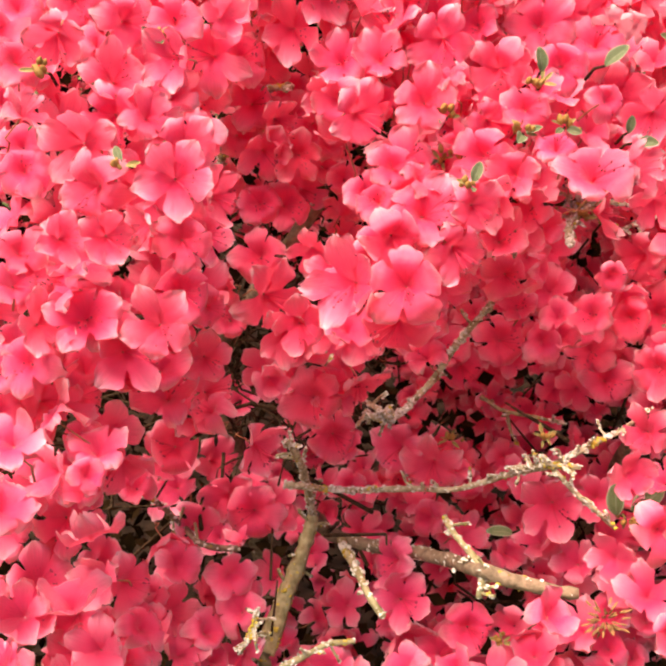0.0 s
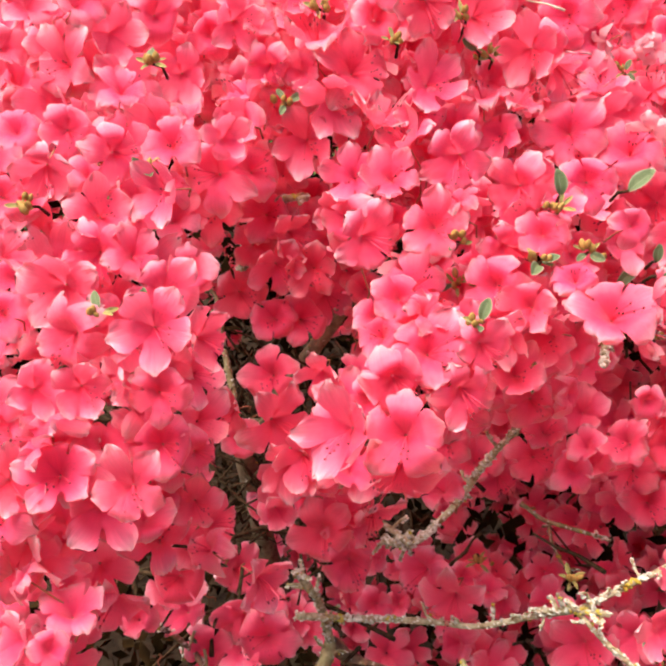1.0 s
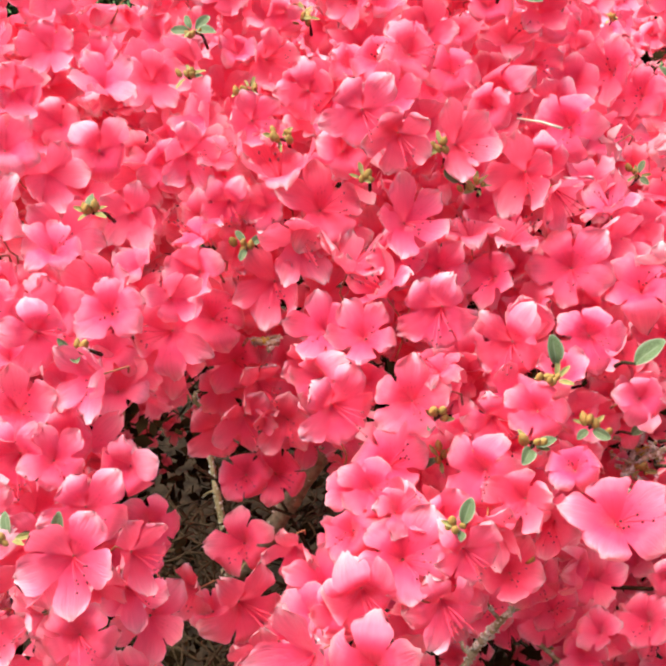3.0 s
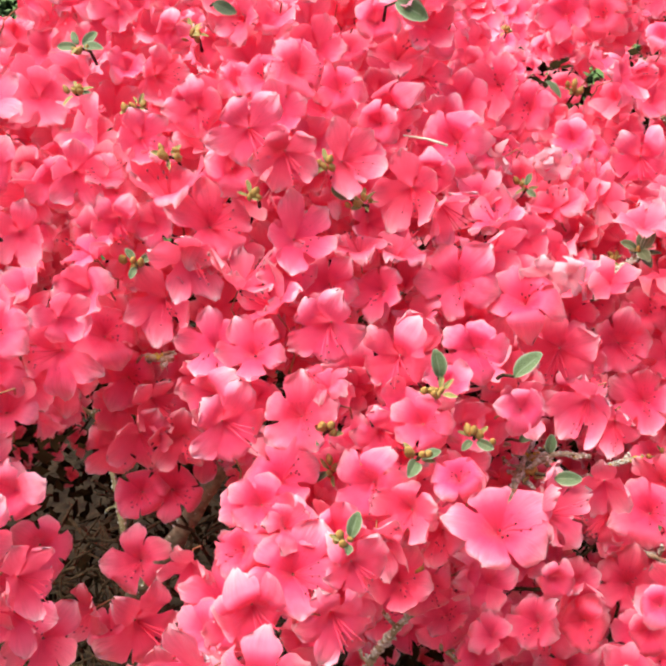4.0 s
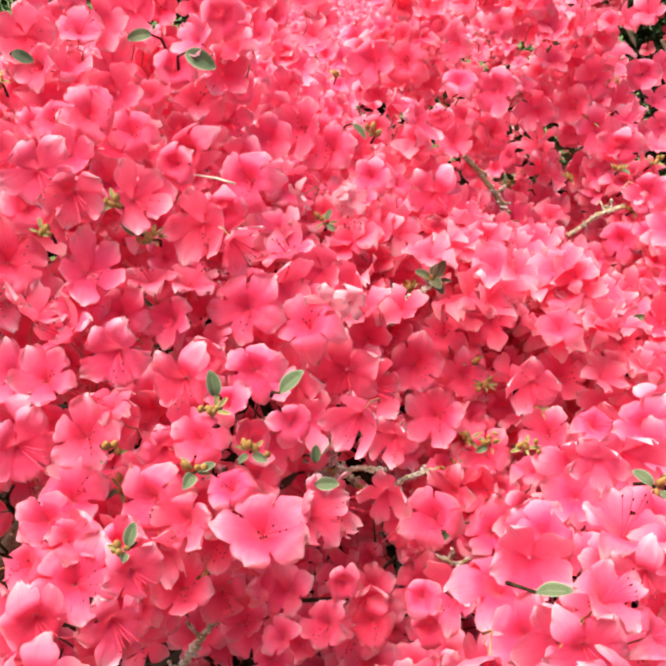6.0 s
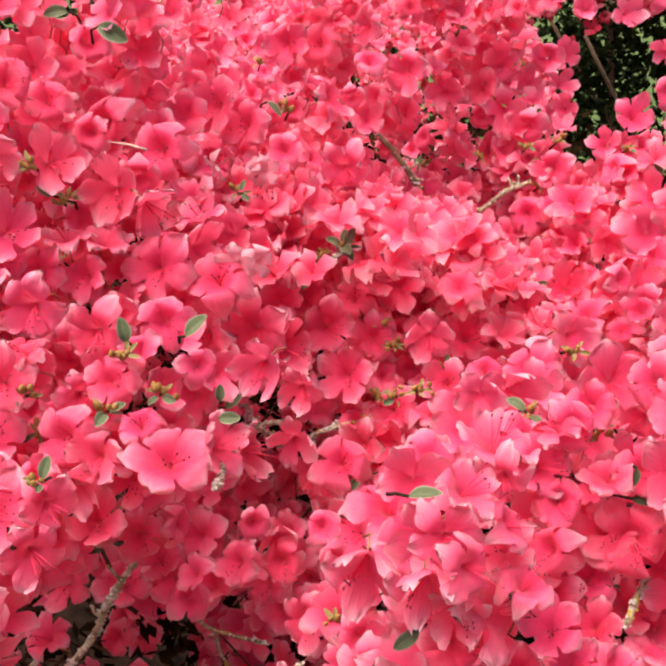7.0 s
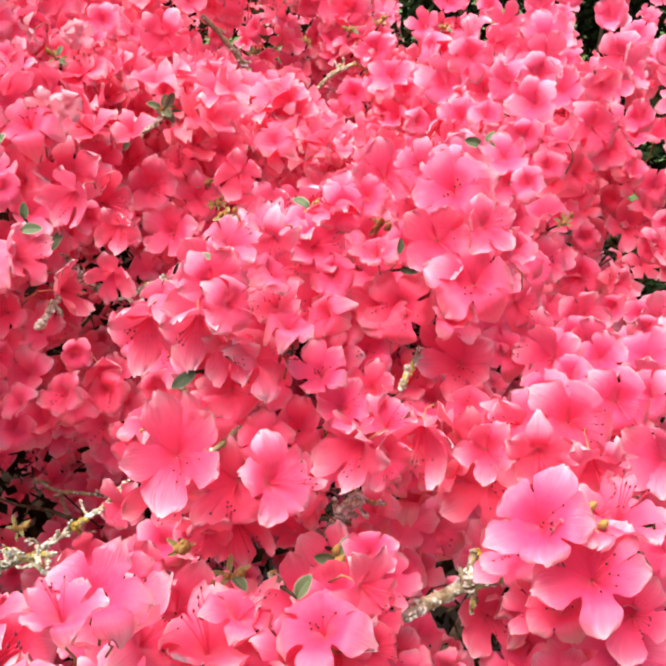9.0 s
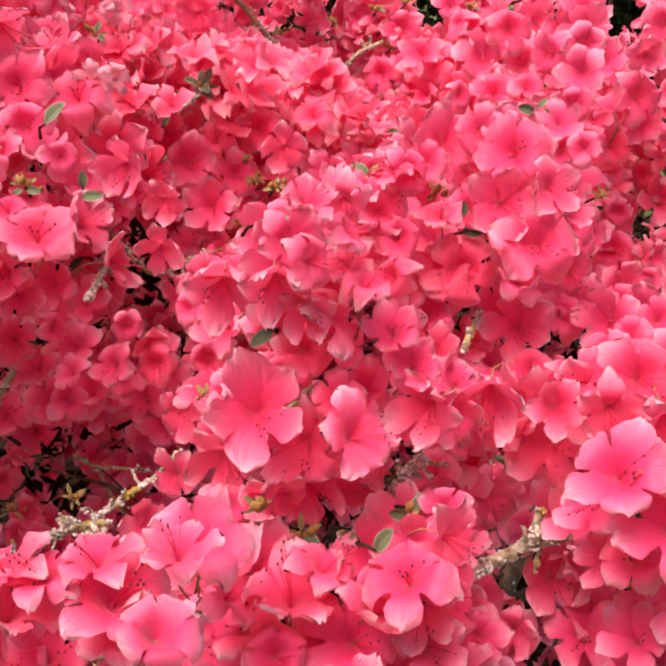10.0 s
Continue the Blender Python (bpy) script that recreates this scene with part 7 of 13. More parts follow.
inner(0.240, 0.934, 1.365, -0.71, 0.09, 0.69, 0.033)
inner(0.280, 0.965, 1.362, -1.00, 0.00, -0.10, 0.031)
inner(0.314, 0.960, 1.364, -0.64, -0.45, 0.63, 0.036)
inner(-0.185, 0.675, 1.366, -0.37, -0.92, 0.14, 0.036)
inner(-0.070, 0.726, 1.356, 0.08, -0.99, 0.13, 0.033)
inner(-0.024, 0.737, 1.356, 0.52, -0.20, 0.83, 0.036)
inner(0.232, 0.938, 1.331, -0.39, -0.50, 0.78, 0.030)
inner(0.247, 0.952, 1.280, 0.24, -0.71, 0.66, 0.031)
inner(0.297, 1.018, 1.286, 0.81, -0.59, -0.01, 0.031)
inner(0.104, 0.894, 1.272, -0.35, -0.23, 0.91, 0.036)
inner(0.309, 1.000, 1.247, 0.38, -0.85, 0.36, 0.030)
inner(-0.125, 0.591, 1.311, 0.44, -0.36, 0.82, 0.032)
inner(-0.114, 0.607, 1.307, 0.10, -0.23, 0.97, 0.032)
inner(-0.084, 0.687, 1.292, -0.64, -0.31, 0.71, 0.036)
inner(0.295, 0.933, 1.180, -0.14, -0.66, 0.74, 0.033)
inner(0.328, 0.910, 1.146, 0.16, -0.62, 0.77, 0.037)
inner(0.320, 0.891, 1.132, 0.10, -0.17, 0.98, 0.032)
inner(-0.123, 0.547, 1.239, 0.59, -0.37, 0.72, 0.033)
inner(0.154, 0.764, 1.139, 0.27, -0.66, 0.70, 0.034)
inner(0.186, 0.785, 1.133, -0.53, -0.28, 0.80, 0.032)
inner(0.262, 0.781, 1.098, 0.09, 0.14, 0.99, 0.035)
inner(0.155, 0.718, 1.081, -0.61, 0.14, 0.78, 0.030)
inner(0.142, 0.645, 1.091, 0.31, -0.65, 0.70, 0.037)
inner(0.257, 0.731, 1.056, -0.37, -0.73, 0.57, 0.032)
inner(0.193, 0.658, 1.063, -0.45, -0.00, 0.89, 0.037)
inner(0.255, 0.641, 1.074, -0.19, -0.59, 0.79, 0.032)
inner(0.192, 0.476, 1.155, -0.08, -0.62, 0.78, 0.035)
inner(0.132, 0.582, 1.039, -0.06, 0.15, 0.99, 0.037)
inner(0.180, 0.544, 1.070, 0.22, -0.90, 0.37, 0.032)
inner(0.170, 0.460, 1.144, -0.02, -0.45, 0.90, 0.034)
inner(-0.169, 0.683, 1.385, -0.50, -0.85, -0.17, 0.034)
inner(-0.004, 0.778, 1.375, -0.46, -0.22, 0.86, 0.035)
inner(0.101, 0.893, 1.361, 0.16, -0.34, 0.93, 0.033)
inner(0.204, 0.926, 1.360, -0.20, -0.40, 0.89, 0.035)
inner(-0.044, 0.722, 1.356, 0.40, -0.75, 0.53, 0.034)
inner(0.280, 0.981, 1.325, -0.15, -0.31, 0.94, 0.032)
inner(0.343, 1.006, 1.308, -0.26, 0.01, 0.97, 0.036)
inner(-0.143, 0.661, 1.329, 0.21, -0.45, 0.87, 0.032)
inner(0.313, 1.022, 1.271, -0.17, -0.42, 0.89, 0.037)
inner(0.159, 0.877, 1.271, 0.73, -0.33, 0.59, 0.030)
inner(-0.052, 0.642, 1.263, 0.36, -0.29, 0.88, 0.032)
inner(0.327, 0.897, 1.179, 0.20, 0.27, 0.94, 0.030)
inner(0.334, 0.814, 1.145, 0.02, -0.02, 1.00, 0.030)
inner(0.322, 0.784, 1.122, -0.00, 0.51, 0.86, 0.030)
inner(0.199, 0.807, 1.071, 0.18, -0.71, 0.69, 0.036)
inner(0.329, 0.754, 1.091, 0.39, -0.53, 0.75, 0.031)
inner(-0.109, 0.536, 1.179, 0.60, -0.04, 0.80, 0.031)
inner(0.322, 0.741, 1.065, 0.10, 0.13, 0.99, 0.031)
inner(0.205, 0.695, 1.062, -0.52, -0.23, 0.82, 0.030)
inner(0.299, 0.674, 1.068, -0.03, -0.78, 0.63, 0.036)
inner(-0.035, 0.456, 1.175, 0.21, -0.23, 0.95, 0.031)
inner(0.224, 0.495, 1.150, 0.15, -0.94, 0.29, 0.035)
inner(0.175, 0.362, 1.169, -0.39, -0.60, 0.70, 0.033)
inner(0.158, 0.347, 1.169, 0.12, -0.38, 0.92, 0.035)
inner(0.176, 0.344, 1.164, -0.46, -0.58, 0.67, 0.032)
inner(0.171, 0.334, 1.152, -0.58, -0.76, 0.28, 0.032)
inner(0.015, 0.800, 1.360, 0.20, -0.31, 0.93, 0.032)
inner(0.259, 0.943, 1.350, -0.38, -0.46, 0.80, 0.034)
inner(0.328, 0.984, 1.344, -0.44, -0.14, 0.89, 0.030)
inner(-0.093, 0.711, 1.348, -0.27, -0.51, 0.82, 0.035)
inner(0.003, 0.772, 1.344, 0.17, -0.66, 0.73, 0.036)
inner(-0.079, 0.730, 1.316, -0.10, -0.67, 0.73, 0.031)
inner(0.402, 0.852, 1.186, -0.22, -0.63, 0.75, 0.034)
inner(-0.125, 0.570, 1.260, 0.84, -0.19, 0.51, 0.035)
inner(0.323, 0.855, 1.152, -0.21, -0.41, 0.89, 0.036)
inner(0.357, 0.834, 1.166, 0.11, -0.34, 0.93, 0.035)
inner(-0.040, 0.586, 1.229, -0.77, -0.07, -0.64, 0.034)
inner(0.326, 0.833, 1.134, 0.06, -0.62, 0.78, 0.031)
inner(0.376, 0.792, 1.145, -0.13, -0.05, 0.99, 0.035)
inner(0.128, 0.717, 1.127, 0.40, 0.43, 0.81, 0.032)
inner(0.311, 0.762, 1.106, 0.02, -0.43, 0.90, 0.036)
inner(0.332, 0.772, 1.117, -0.49, -0.23, 0.84, 0.037)
inner(0.369, 0.738, 1.131, -0.04, -0.42, 0.91, 0.031)
inner(0.167, 0.765, 1.090, -0.03, 0.91, 0.41, 0.033)
inner(0.334, 0.742, 1.081, -0.24, -0.10, 0.97, 0.036)
inner(0.361, 0.714, 1.101, -0.05, -0.62, 0.78, 0.034)
inner(0.302, 0.738, 1.059, 0.06, -0.02, 1.00, 0.034)
inner(0.329, 0.725, 1.064, 0.01, -0.68, 0.74, 0.030)
inner(0.339, 0.668, 1.088, -0.19, -0.36, 0.91, 0.030)
inner(0.209, 0.401, 1.187, -0.20, -0.68, 0.71, 0.035)
inner(0.220, 0.376, 1.191, -0.18, -0.49, 0.85, 0.032)
inner(0.193, 0.365, 1.169, -0.19, -0.21, 0.96, 0.031)
inner(0.200, 0.349, 1.144, -0.23, 0.29, 0.93, 0.031)
inner(0.117, 0.324, 1.136, 0.06, -0.59, 0.80, 0.033)
inner(0.226, 0.937, 1.317, 0.36, -0.40, 0.85, 0.036)
inner(0.383, 0.846, 1.186, -0.33, -0.60, 0.73, 0.036)
inner(0.315, 0.929, 1.144, -0.04, -0.46, 0.89, 0.036)
inner(0.224, 0.844, 1.113, 0.00, -0.32, 0.95, 0.036)
inner(0.366, 0.788, 1.130, -0.23, -0.70, 0.67, 0.030)
inner(0.374, 0.737, 1.159, 0.81, -0.01, 0.58, 0.031)
inner(0.423, 0.730, 1.148, -0.06, -0.21, 0.98, 0.032)
inner(0.288, 0.780, 1.110, -0.26, -0.30, 0.92, 0.037)
inner(0.149, 0.714, 1.101, 0.21, -0.46, 0.86, 0.035)
inner(0.215, 0.755, 1.081, -0.52, -0.33, 0.79, 0.035)
inner(0.207, 0.694, 1.079, -0.06, -0.19, 0.98, 0.032)
inner(0.311, 0.475, 1.166, 0.04, 0.35, 0.93, 0.032)
inner(0.202, 0.370, 1.179, 0.04, -0.52, 0.85, 0.031)
inner(0.260, 0.347, 1.153, 0.20, -0.36, 0.91, 0.033)
inner(0.183, 0.304, 1.138, -0.70, 0.31, 0.65, 0.035)
inner(0.114, 0.295, 1.105, 0.61, -0.40, 0.68, 0.032)
inner(0.133, 0.296, 1.102, -0.05, -0.08, 1.00, 0.037)
inner(0.158, 0.299, 1.092, -0.74, 0.36, 0.57, 0.030)
inner(0.216, 0.324, 1.071, -0.02, 0.16, 0.99, 0.037)
inner(0.326, 0.966, 1.224, -0.32, -0.42, 0.85, 0.032)
inner(0.411, 0.889, 1.199, 0.14, -0.46, 0.87, 0.036)
inner(0.462, 0.812, 1.225, -0.58, -0.20, 0.79, 0.030)
inner(0.479, 0.794, 1.224, -0.21, -0.32, 0.92, 0.030)
inner(0.435, 0.771, 1.198, -0.42, -0.30, 0.86, 0.035)
inner(0.505, 0.747, 1.194, 0.36, 0.08, 0.93, 0.033)
inner(0.476, 0.744, 1.163, -0.37, -0.27, 0.89, 0.036)
inner(0.391, 0.732, 1.143, 0.57, -0.38, 0.73, 0.030)
inner(0.463, 0.717, 1.135, -0.48, -0.70, 0.52, 0.033)
inner(0.354, 0.632, 1.129, 0.07, -0.67, 0.74, 0.032)
inner(0.452, 0.705, 1.114, 0.40, -0.30, 0.86, 0.033)
inner(0.417, 0.662, 1.097, -0.05, -0.95, 0.31, 0.036)
inner(0.458, 0.682, 1.087, 0.05, -0.37, 0.93, 0.036)
inner(0.260, 0.349, 1.181, 0.48, -0.49, 0.73, 0.031)
inner(0.236, 0.345, 1.167, 0.16, -0.49, 0.86, 0.034)
inner(0.370, 0.442, 1.091, 0.35, -0.22, 0.91, 0.035)
inner(0.289, 0.268, 1.143, 0.17, -0.70, 0.69, 0.033)
inner(0.147, 0.292, 1.120, 0.26, -0.30, 0.92, 0.036)
inner(0.288, 0.254, 1.122, -0.75, 0.05, 0.66, 0.033)
inner(0.090, 0.345, 1.031, 0.63, -0.67, 0.39, 0.030)
inner(0.202, 0.345, 1.013, -0.49, -0.46, 0.74, 0.036)
inner(0.267, 0.226, 1.110, 0.09, -0.24, 0.97, 0.033)
inner(0.111, 0.278, 1.063, -0.32, -0.40, 0.86, 0.035)
inner(0.140, 0.234, 1.095, -0.10, -0.79, 0.61, 0.037)
inner(0.277, 0.232, 1.074, -0.54, 0.11, 0.84, 0.032)
inner(0.347, 0.926, 1.206, 0.11, -0.13, 0.99, 0.030)
inner(0.510, 0.756, 1.235, 0.02, -0.83, 0.55, 0.037)
inner(0.527, 0.729, 1.235, 0.01, -0.33, 0.94, 0.031)
inner(0.452, 0.773, 1.207, -0.81, -0.54, 0.24, 0.035)
inner(0.466, 0.747, 1.195, -0.53, -0.43, 0.73, 0.033)
inner(0.527, 0.687, 1.211, -0.40, -0.21, 0.89, 0.035)
inner(0.443, 0.735, 1.171, -0.78, -0.24, 0.58, 0.032)
inner(0.402, 0.716, 1.141, 0.55, -0.54, 0.63, 0.030)
inner(0.486, 0.681, 1.142, -0.59, 0.21, 0.78, 0.034)
inner(0.505, 0.642, 1.160, -0.06, -0.45, 0.89, 0.035)
inner(0.455, 0.572, 1.043, -0.45, 0.26, 0.86, 0.034)
inner(0.449, 0.508, 1.077, -0.62, -0.15, 0.77, 0.031)
inner(0.069, 0.533, 1.014, -0.25, -0.77, 0.59, 0.031)
inner(0.243, 0.294, 1.136, 0.93, -0.36, -0.05, 0.032)
inner(0.184, 0.283, 1.128, -0.57, -0.49, 0.66, 0.031)
inner(0.315, 0.263, 1.122, -0.19, -0.56, 0.81, 0.034)
inner(0.261, 0.249, 1.119, -0.69, -0.61, 0.39, 0.031)
inner(0.304, 0.250, 1.113, 0.64, 0.01, 0.77, 0.032)
inner(0.302, 0.241, 1.077, -0.09, -0.51, 0.85, 0.032)
inner(0.121, 0.233, 1.090, 0.46, 0.24, 0.86, 0.037)
inner(0.227, 0.272, 1.015, 0.74, 0.36, 0.56, 0.033)
inner(0.256, 0.246, 1.033, -0.11, -0.64, 0.76, 0.035)
inner(0.276, 0.237, 1.036, -0.11, -0.56, 0.82, 0.033)
inner(0.322, 0.241, 1.015, -0.87, -0.40, 0.28, 0.033)
inner(0.376, 0.885, 1.199, -0.40, -0.70, 0.58, 0.034)
inner(0.510, 0.729, 1.220, -0.02, -0.03, 1.00, 0.030)
inner(0.402, 0.749, 1.184, -0.40, -0.29, 0.87, 0.037)
inner(0.451, 0.722, 1.149, 0.13, -0.28, 0.95, 0.035)
inner(0.475, 0.698, 1.168, 0.33, -0.85, 0.41, 0.035)
inner(0.456, 0.573, 1.060, 0.27, -0.95, 0.13, 0.031)
inner(0.100, 0.305, 1.077, -0.13, -0.95, 0.29, 0.031)
inner(0.251, 0.235, 1.070, -0.08, -0.00, 1.00, 0.032)
inner(0.069, 0.221, 1.087, 0.04, -0.46, 0.89, 0.032)
inner(0.169, 0.206, 1.056, 0.28, 0.29, 0.91, 0.035)
inner(0.254, 0.247, 1.001, -0.63, -0.66, 0.40, 0.034)
inner(0.285, 0.229, 1.012, 0.24, -0.19, 0.95, 0.036)
inner(-0.223, 0.508, 1.235, -0.32, -0.21, 0.92, 0.036)
inner(0.134, 0.733, 1.178, -0.15, -0.18, 0.97, 0.032)
inner(-0.289, 0.425, 1.214, 0.18, -0.78, 0.60, 0.033)
inner(-0.307, 0.431, 1.196, 0.05, -0.68, 0.73, 0.036)
inner(-0.145, 0.525, 1.157, 0.24, -0.97, 0.03, 0.033)
inner(-0.295, 0.390, 1.170, -0.04, -0.90, 0.43, 0.030)
inner(-0.267, 0.381, 1.154, -0.41, -0.08, 0.91, 0.033)
inner(-0.125, 0.542, 1.094, 0.36, 0.81, 0.45, 0.035)
inner(-0.296, 0.361, 1.134, -0.51, -0.78, 0.35, 0.031)
inner(0.092, 0.562, 1.044, -0.60, -0.24, 0.77, 0.032)
inner(-0.198, 0.350, 1.118, 0.11, -0.82, 0.56, 0.033)
inner(-0.019, 0.489, 1.056, 0.34, -0.05, 0.94, 0.031)
inner(-0.258, 0.320, 1.113, 0.19, 0.15, 0.97, 0.032)
inner(-0.108, 0.407, 1.079, -0.30, -0.89, 0.33, 0.036)
inner(0.085, 0.474, 1.030, -0.16, -0.34, 0.93, 0.034)
inner(-0.295, 0.313, 1.086, -0.03, 0.54, 0.84, 0.034)
inner(0.092, 0.460, 1.019, -0.04, 0.15, 0.99, 0.037)
inner(0.108, 0.466, 0.987, 0.32, -0.17, 0.93, 0.032)
inner(0.100, 0.494, 0.952, -0.83, 0.07, 0.55, 0.033)
inner(0.080, 0.436, 0.921, -0.32, -0.43, 0.84, 0.033)
inner(0.109, 0.413, 0.925, 0.20, -0.30, 0.93, 0.031)
inner(-0.178, 0.361, 0.931, 0.29, -0.79, 0.54, 0.036)
inner(0.105, 0.394, 0.920, -0.18, -0.27, 0.94, 0.035)
inner(-0.237, 0.255, 1.013, -0.05, 0.02, 1.00, 0.037)
inner(-0.173, 0.352, 0.912, -0.31, -0.40, 0.86, 0.035)
inner(-0.223, 0.334, 0.911, 0.06, -0.03, 1.00, 0.033)
inner(-0.189, 0.343, 0.903, 0.58, -0.13, 0.80, 0.037)
inner(0.096, 0.367, 0.902, -0.51, -0.46, 0.73, 0.030)
inner(-0.238, 0.284, 0.938, 0.11, -0.62, 0.78, 0.035)
inner(0.076, 0.378, 0.865, -0.46, -0.45, 0.77, 0.032)
inner(-0.290, 0.243, 0.963, -0.21, -0.51, 0.83, 0.031)
inner(-0.269, 0.255, 0.948, 0.22, 0.01, 0.98, 0.036)
inner(-0.248, 0.273, 0.933, -0.13, 0.03, 0.99, 0.035)
inner(-0.222, 0.290, 0.910, 0.50, -0.69, 0.52, 0.035)
inner(-0.199, 0.316, 0.886, -0.67, 0.18, 0.72, 0.032)
inner(-0.169, 0.331, 0.869, 0.61, -0.77, 0.18, 0.034)
inner(-0.138, 0.329, 0.872, -0.98, 0.13, -0.17, 0.035)
inner(-0.097, 0.324, 0.884, 0.53, -0.29, 0.80, 0.032)
inner(-0.077, 0.322, 0.887, 0.48, 0.02, 0.88, 0.036)
inner(-0.015, 0.341, 0.882, -0.00, 0.15, 0.99, 0.035)
inner(0.008, 0.353, 0.861, 0.10, -0.54, 0.83, 0.036)
inner(0.025, 0.357, 0.861, 0.05, -0.56, 0.82, 0.032)
inner(0.042, 0.353, 0.862, 0.39, -0.65, 0.66, 0.035)
inner(0.054, 0.356, 0.870, -0.51, -0.42, 0.75, 0.033)
inner(-0.134, 0.579, 1.301, -0.19, -0.81, 0.56, 0.032)
inner(-0.283, 0.652, 1.250, -0.07, -0.63, 0.77, 0.034)
inner(-0.344, 0.527, 1.250, 0.12, -0.99, -0.08, 0.032)
inner(-0.143, 0.554, 1.231, -0.67, -0.68, 0.32, 0.030)
inner(-0.078, 0.551, 1.234, 0.09, 0.52, 0.85, 0.033)
inner(-0.079, 0.525, 1.198, 0.28, -0.96, 0.04, 0.033)
inner(-0.064, 0.517, 1.183, -0.60, -0.43, 0.67, 0.035)
inner(-0.036, 0.467, 1.191, 0.08, -0.54, 0.84, 0.036)
inner(-0.260, 0.366, 1.139, 0.21, -0.83, -0.52, 0.033)
inner(-0.144, 0.437, 1.053, 0.44, -0.47, 0.77, 0.036)
inner(-0.281, 0.313, 1.101, -0.07, -0.66, 0.75, 0.030)
inner(-0.242, 0.299, 1.098, 0.83, 0.17, 0.54, 0.034)
inner(-0.225, 0.284, 1.082, 0.14, -0.06, 0.99, 0.034)
inner(0.084, 0.452, 0.942, -0.51, -0.79, 0.34, 0.032)
inner(0.064, 0.431, 0.918, 0.14, -0.53, 0.84, 0.036)
inner(-0.357, 0.615, 1.347, 0.18, -0.58, 0.79, 0.031)
inner(-0.310, 0.651, 1.322, -0.05, -0.02, 1.00, 0.034)
inner(-0.357, 0.596, 1.317, 0.22, -0.81, 0.54, 0.034)
inner(-0.313, 0.639, 1.307, -0.29, -0.84, 0.46, 0.035)
inner(-0.162, 0.641, 1.305, 0.56, 0.10, 0.82, 0.031)
inner(-0.327, 0.628, 1.298, 0.35, -0.45, 0.82, 0.033)
inner(-0.321, 0.603, 1.270, -0.01, -0.62, 0.79, 0.032)
inner(0.080, 0.785, 1.226, -0.41, -0.71, 0.58, 0.033)
inner(-0.349, 0.555, 1.266, -0.33, -0.65, 0.69, 0.035)
inner(-0.197, 0.588, 1.254, 0.04, -0.78, 0.62, 0.035)
inner(-0.295, 0.572, 1.242, 0.68, -0.48, 0.56, 0.032)
inner(0.075, 0.747, 1.199, 0.16, 0.14, 0.98, 0.031)
inner(-0.273, 0.467, 1.240, -0.04, -0.90, 0.43, 0.036)
inner(-0.009, 0.589, 1.202, 0.67, -0.68, 0.31, 0.037)
inner(-0.242, 0.452, 1.217, 0.06, -0.81, 0.58, 0.031)
inner(-0.206, 0.340, 1.135, -0.30, -0.83, 0.48, 0.032)
inner(0.080, 0.551, 0.982, -0.45, -0.88, 0.16, 0.033)
inner(-0.303, 0.662, 1.296, 0.53, -0.01, 0.85, 0.035)
inner(-0.083, 0.610, 1.295, -0.07, -0.57, 0.82, 0.037)
inner(-0.319, 0.578, 1.236, 0.75, 0.15, 0.64, 0.032)
inner(0.072, 0.614, 1.119, -0.77, -0.04, 0.64, 0.035)
inner(-0.097, 0.483, 1.154, 0.83, -0.39, 0.41, 0.036)
inner(-0.252, 0.396, 1.181, 0.32, 0.05, 0.94, 0.032)
inner(-0.212, 0.400, 1.142, 0.75, -0.63, 0.19, 0.036)
inner(-0.244, 0.333, 1.131, 0.61, 0.26, 0.75, 0.032)
inner(-0.211, 0.654, 1.354, -0.37, 0.49, 0.79, 0.036)
inner(-0.201, 0.675, 1.351, 0.74, -0.59, 0.33, 0.035)
inner(-0.182, 0.661, 1.353, 0.69, -0.42, 0.59, 0.034)
inner(-0.160, 0.676, 1.348, 0.65, 0.01, 0.76, 0.035)
inner(-0.335, 0.642, 1.325, -0.11, 0.59, 0.80, 0.031)
inner(-0.165, 0.643, 1.322, 0.16, -0.13, 0.98, 0.032)
inner(-0.207, 0.642, 1.283, 0.66, -0.53, 0.53, 0.032)
inner(-0.147, 0.590, 1.282, 0.52, -0.43, 0.74, 0.035)
inner(-0.214, 0.590, 1.237, 0.03, -0.02, 1.00, 0.034)
inner(-0.134, 0.563, 1.155, 0.80, -0.21, 0.57, 0.032)
inner(-0.049, 0.473, 1.163, 0.46, 0.29, 0.84, 0.032)
inner(-0.070, 0.424, 1.154, -0.49, -0.33, 0.81, 0.031)
inner(-0.211, 0.433, 1.094, -0.14, 0.86, 0.49, 0.031)
inner(-0.232, 0.686, 1.374, 0.47, 0.05, 0.88, 0.031)
inner(0.107, 0.923, 1.339, 0.12, -0.37, 0.92, 0.033)
inner(0.218, 0.949, 1.331, -0.25, -0.84, 0.48, 0.030)
inner(-0.263, 0.663, 1.365, -0.03, 0.27, 0.96, 0.032)
inner(-0.154, 0.557, 1.256, 0.57, -0.55, 0.61, 0.036)
inner(0.227, 0.835, 1.099, 0.17, 0.06, 0.98, 0.035)
inner(0.216, 0.784, 1.082, -0.09, -0.97, 0.22, 0.031)
inner(0.182, 0.734, 1.086, -0.41, -0.43, 0.80, 0.031)
inner(-0.228, 0.509, 1.157, 0.65, 0.38, 0.65, 0.034)
inner(0.149, 0.640, 1.078, -0.12, -0.69, 0.72, 0.036)
inner(0.158, 0.520, 1.025, -0.11, -0.58, 0.81, 0.032)
inner(0.110, 0.490, 1.019, 0.28, -0.68, 0.68, 0.034)
inner(0.122, 0.460, 1.045, -0.12, 0.15, 0.98, 0.033)
inner(0.130, 0.433, 1.080, 0.56, -0.12, 0.82, 0.030)
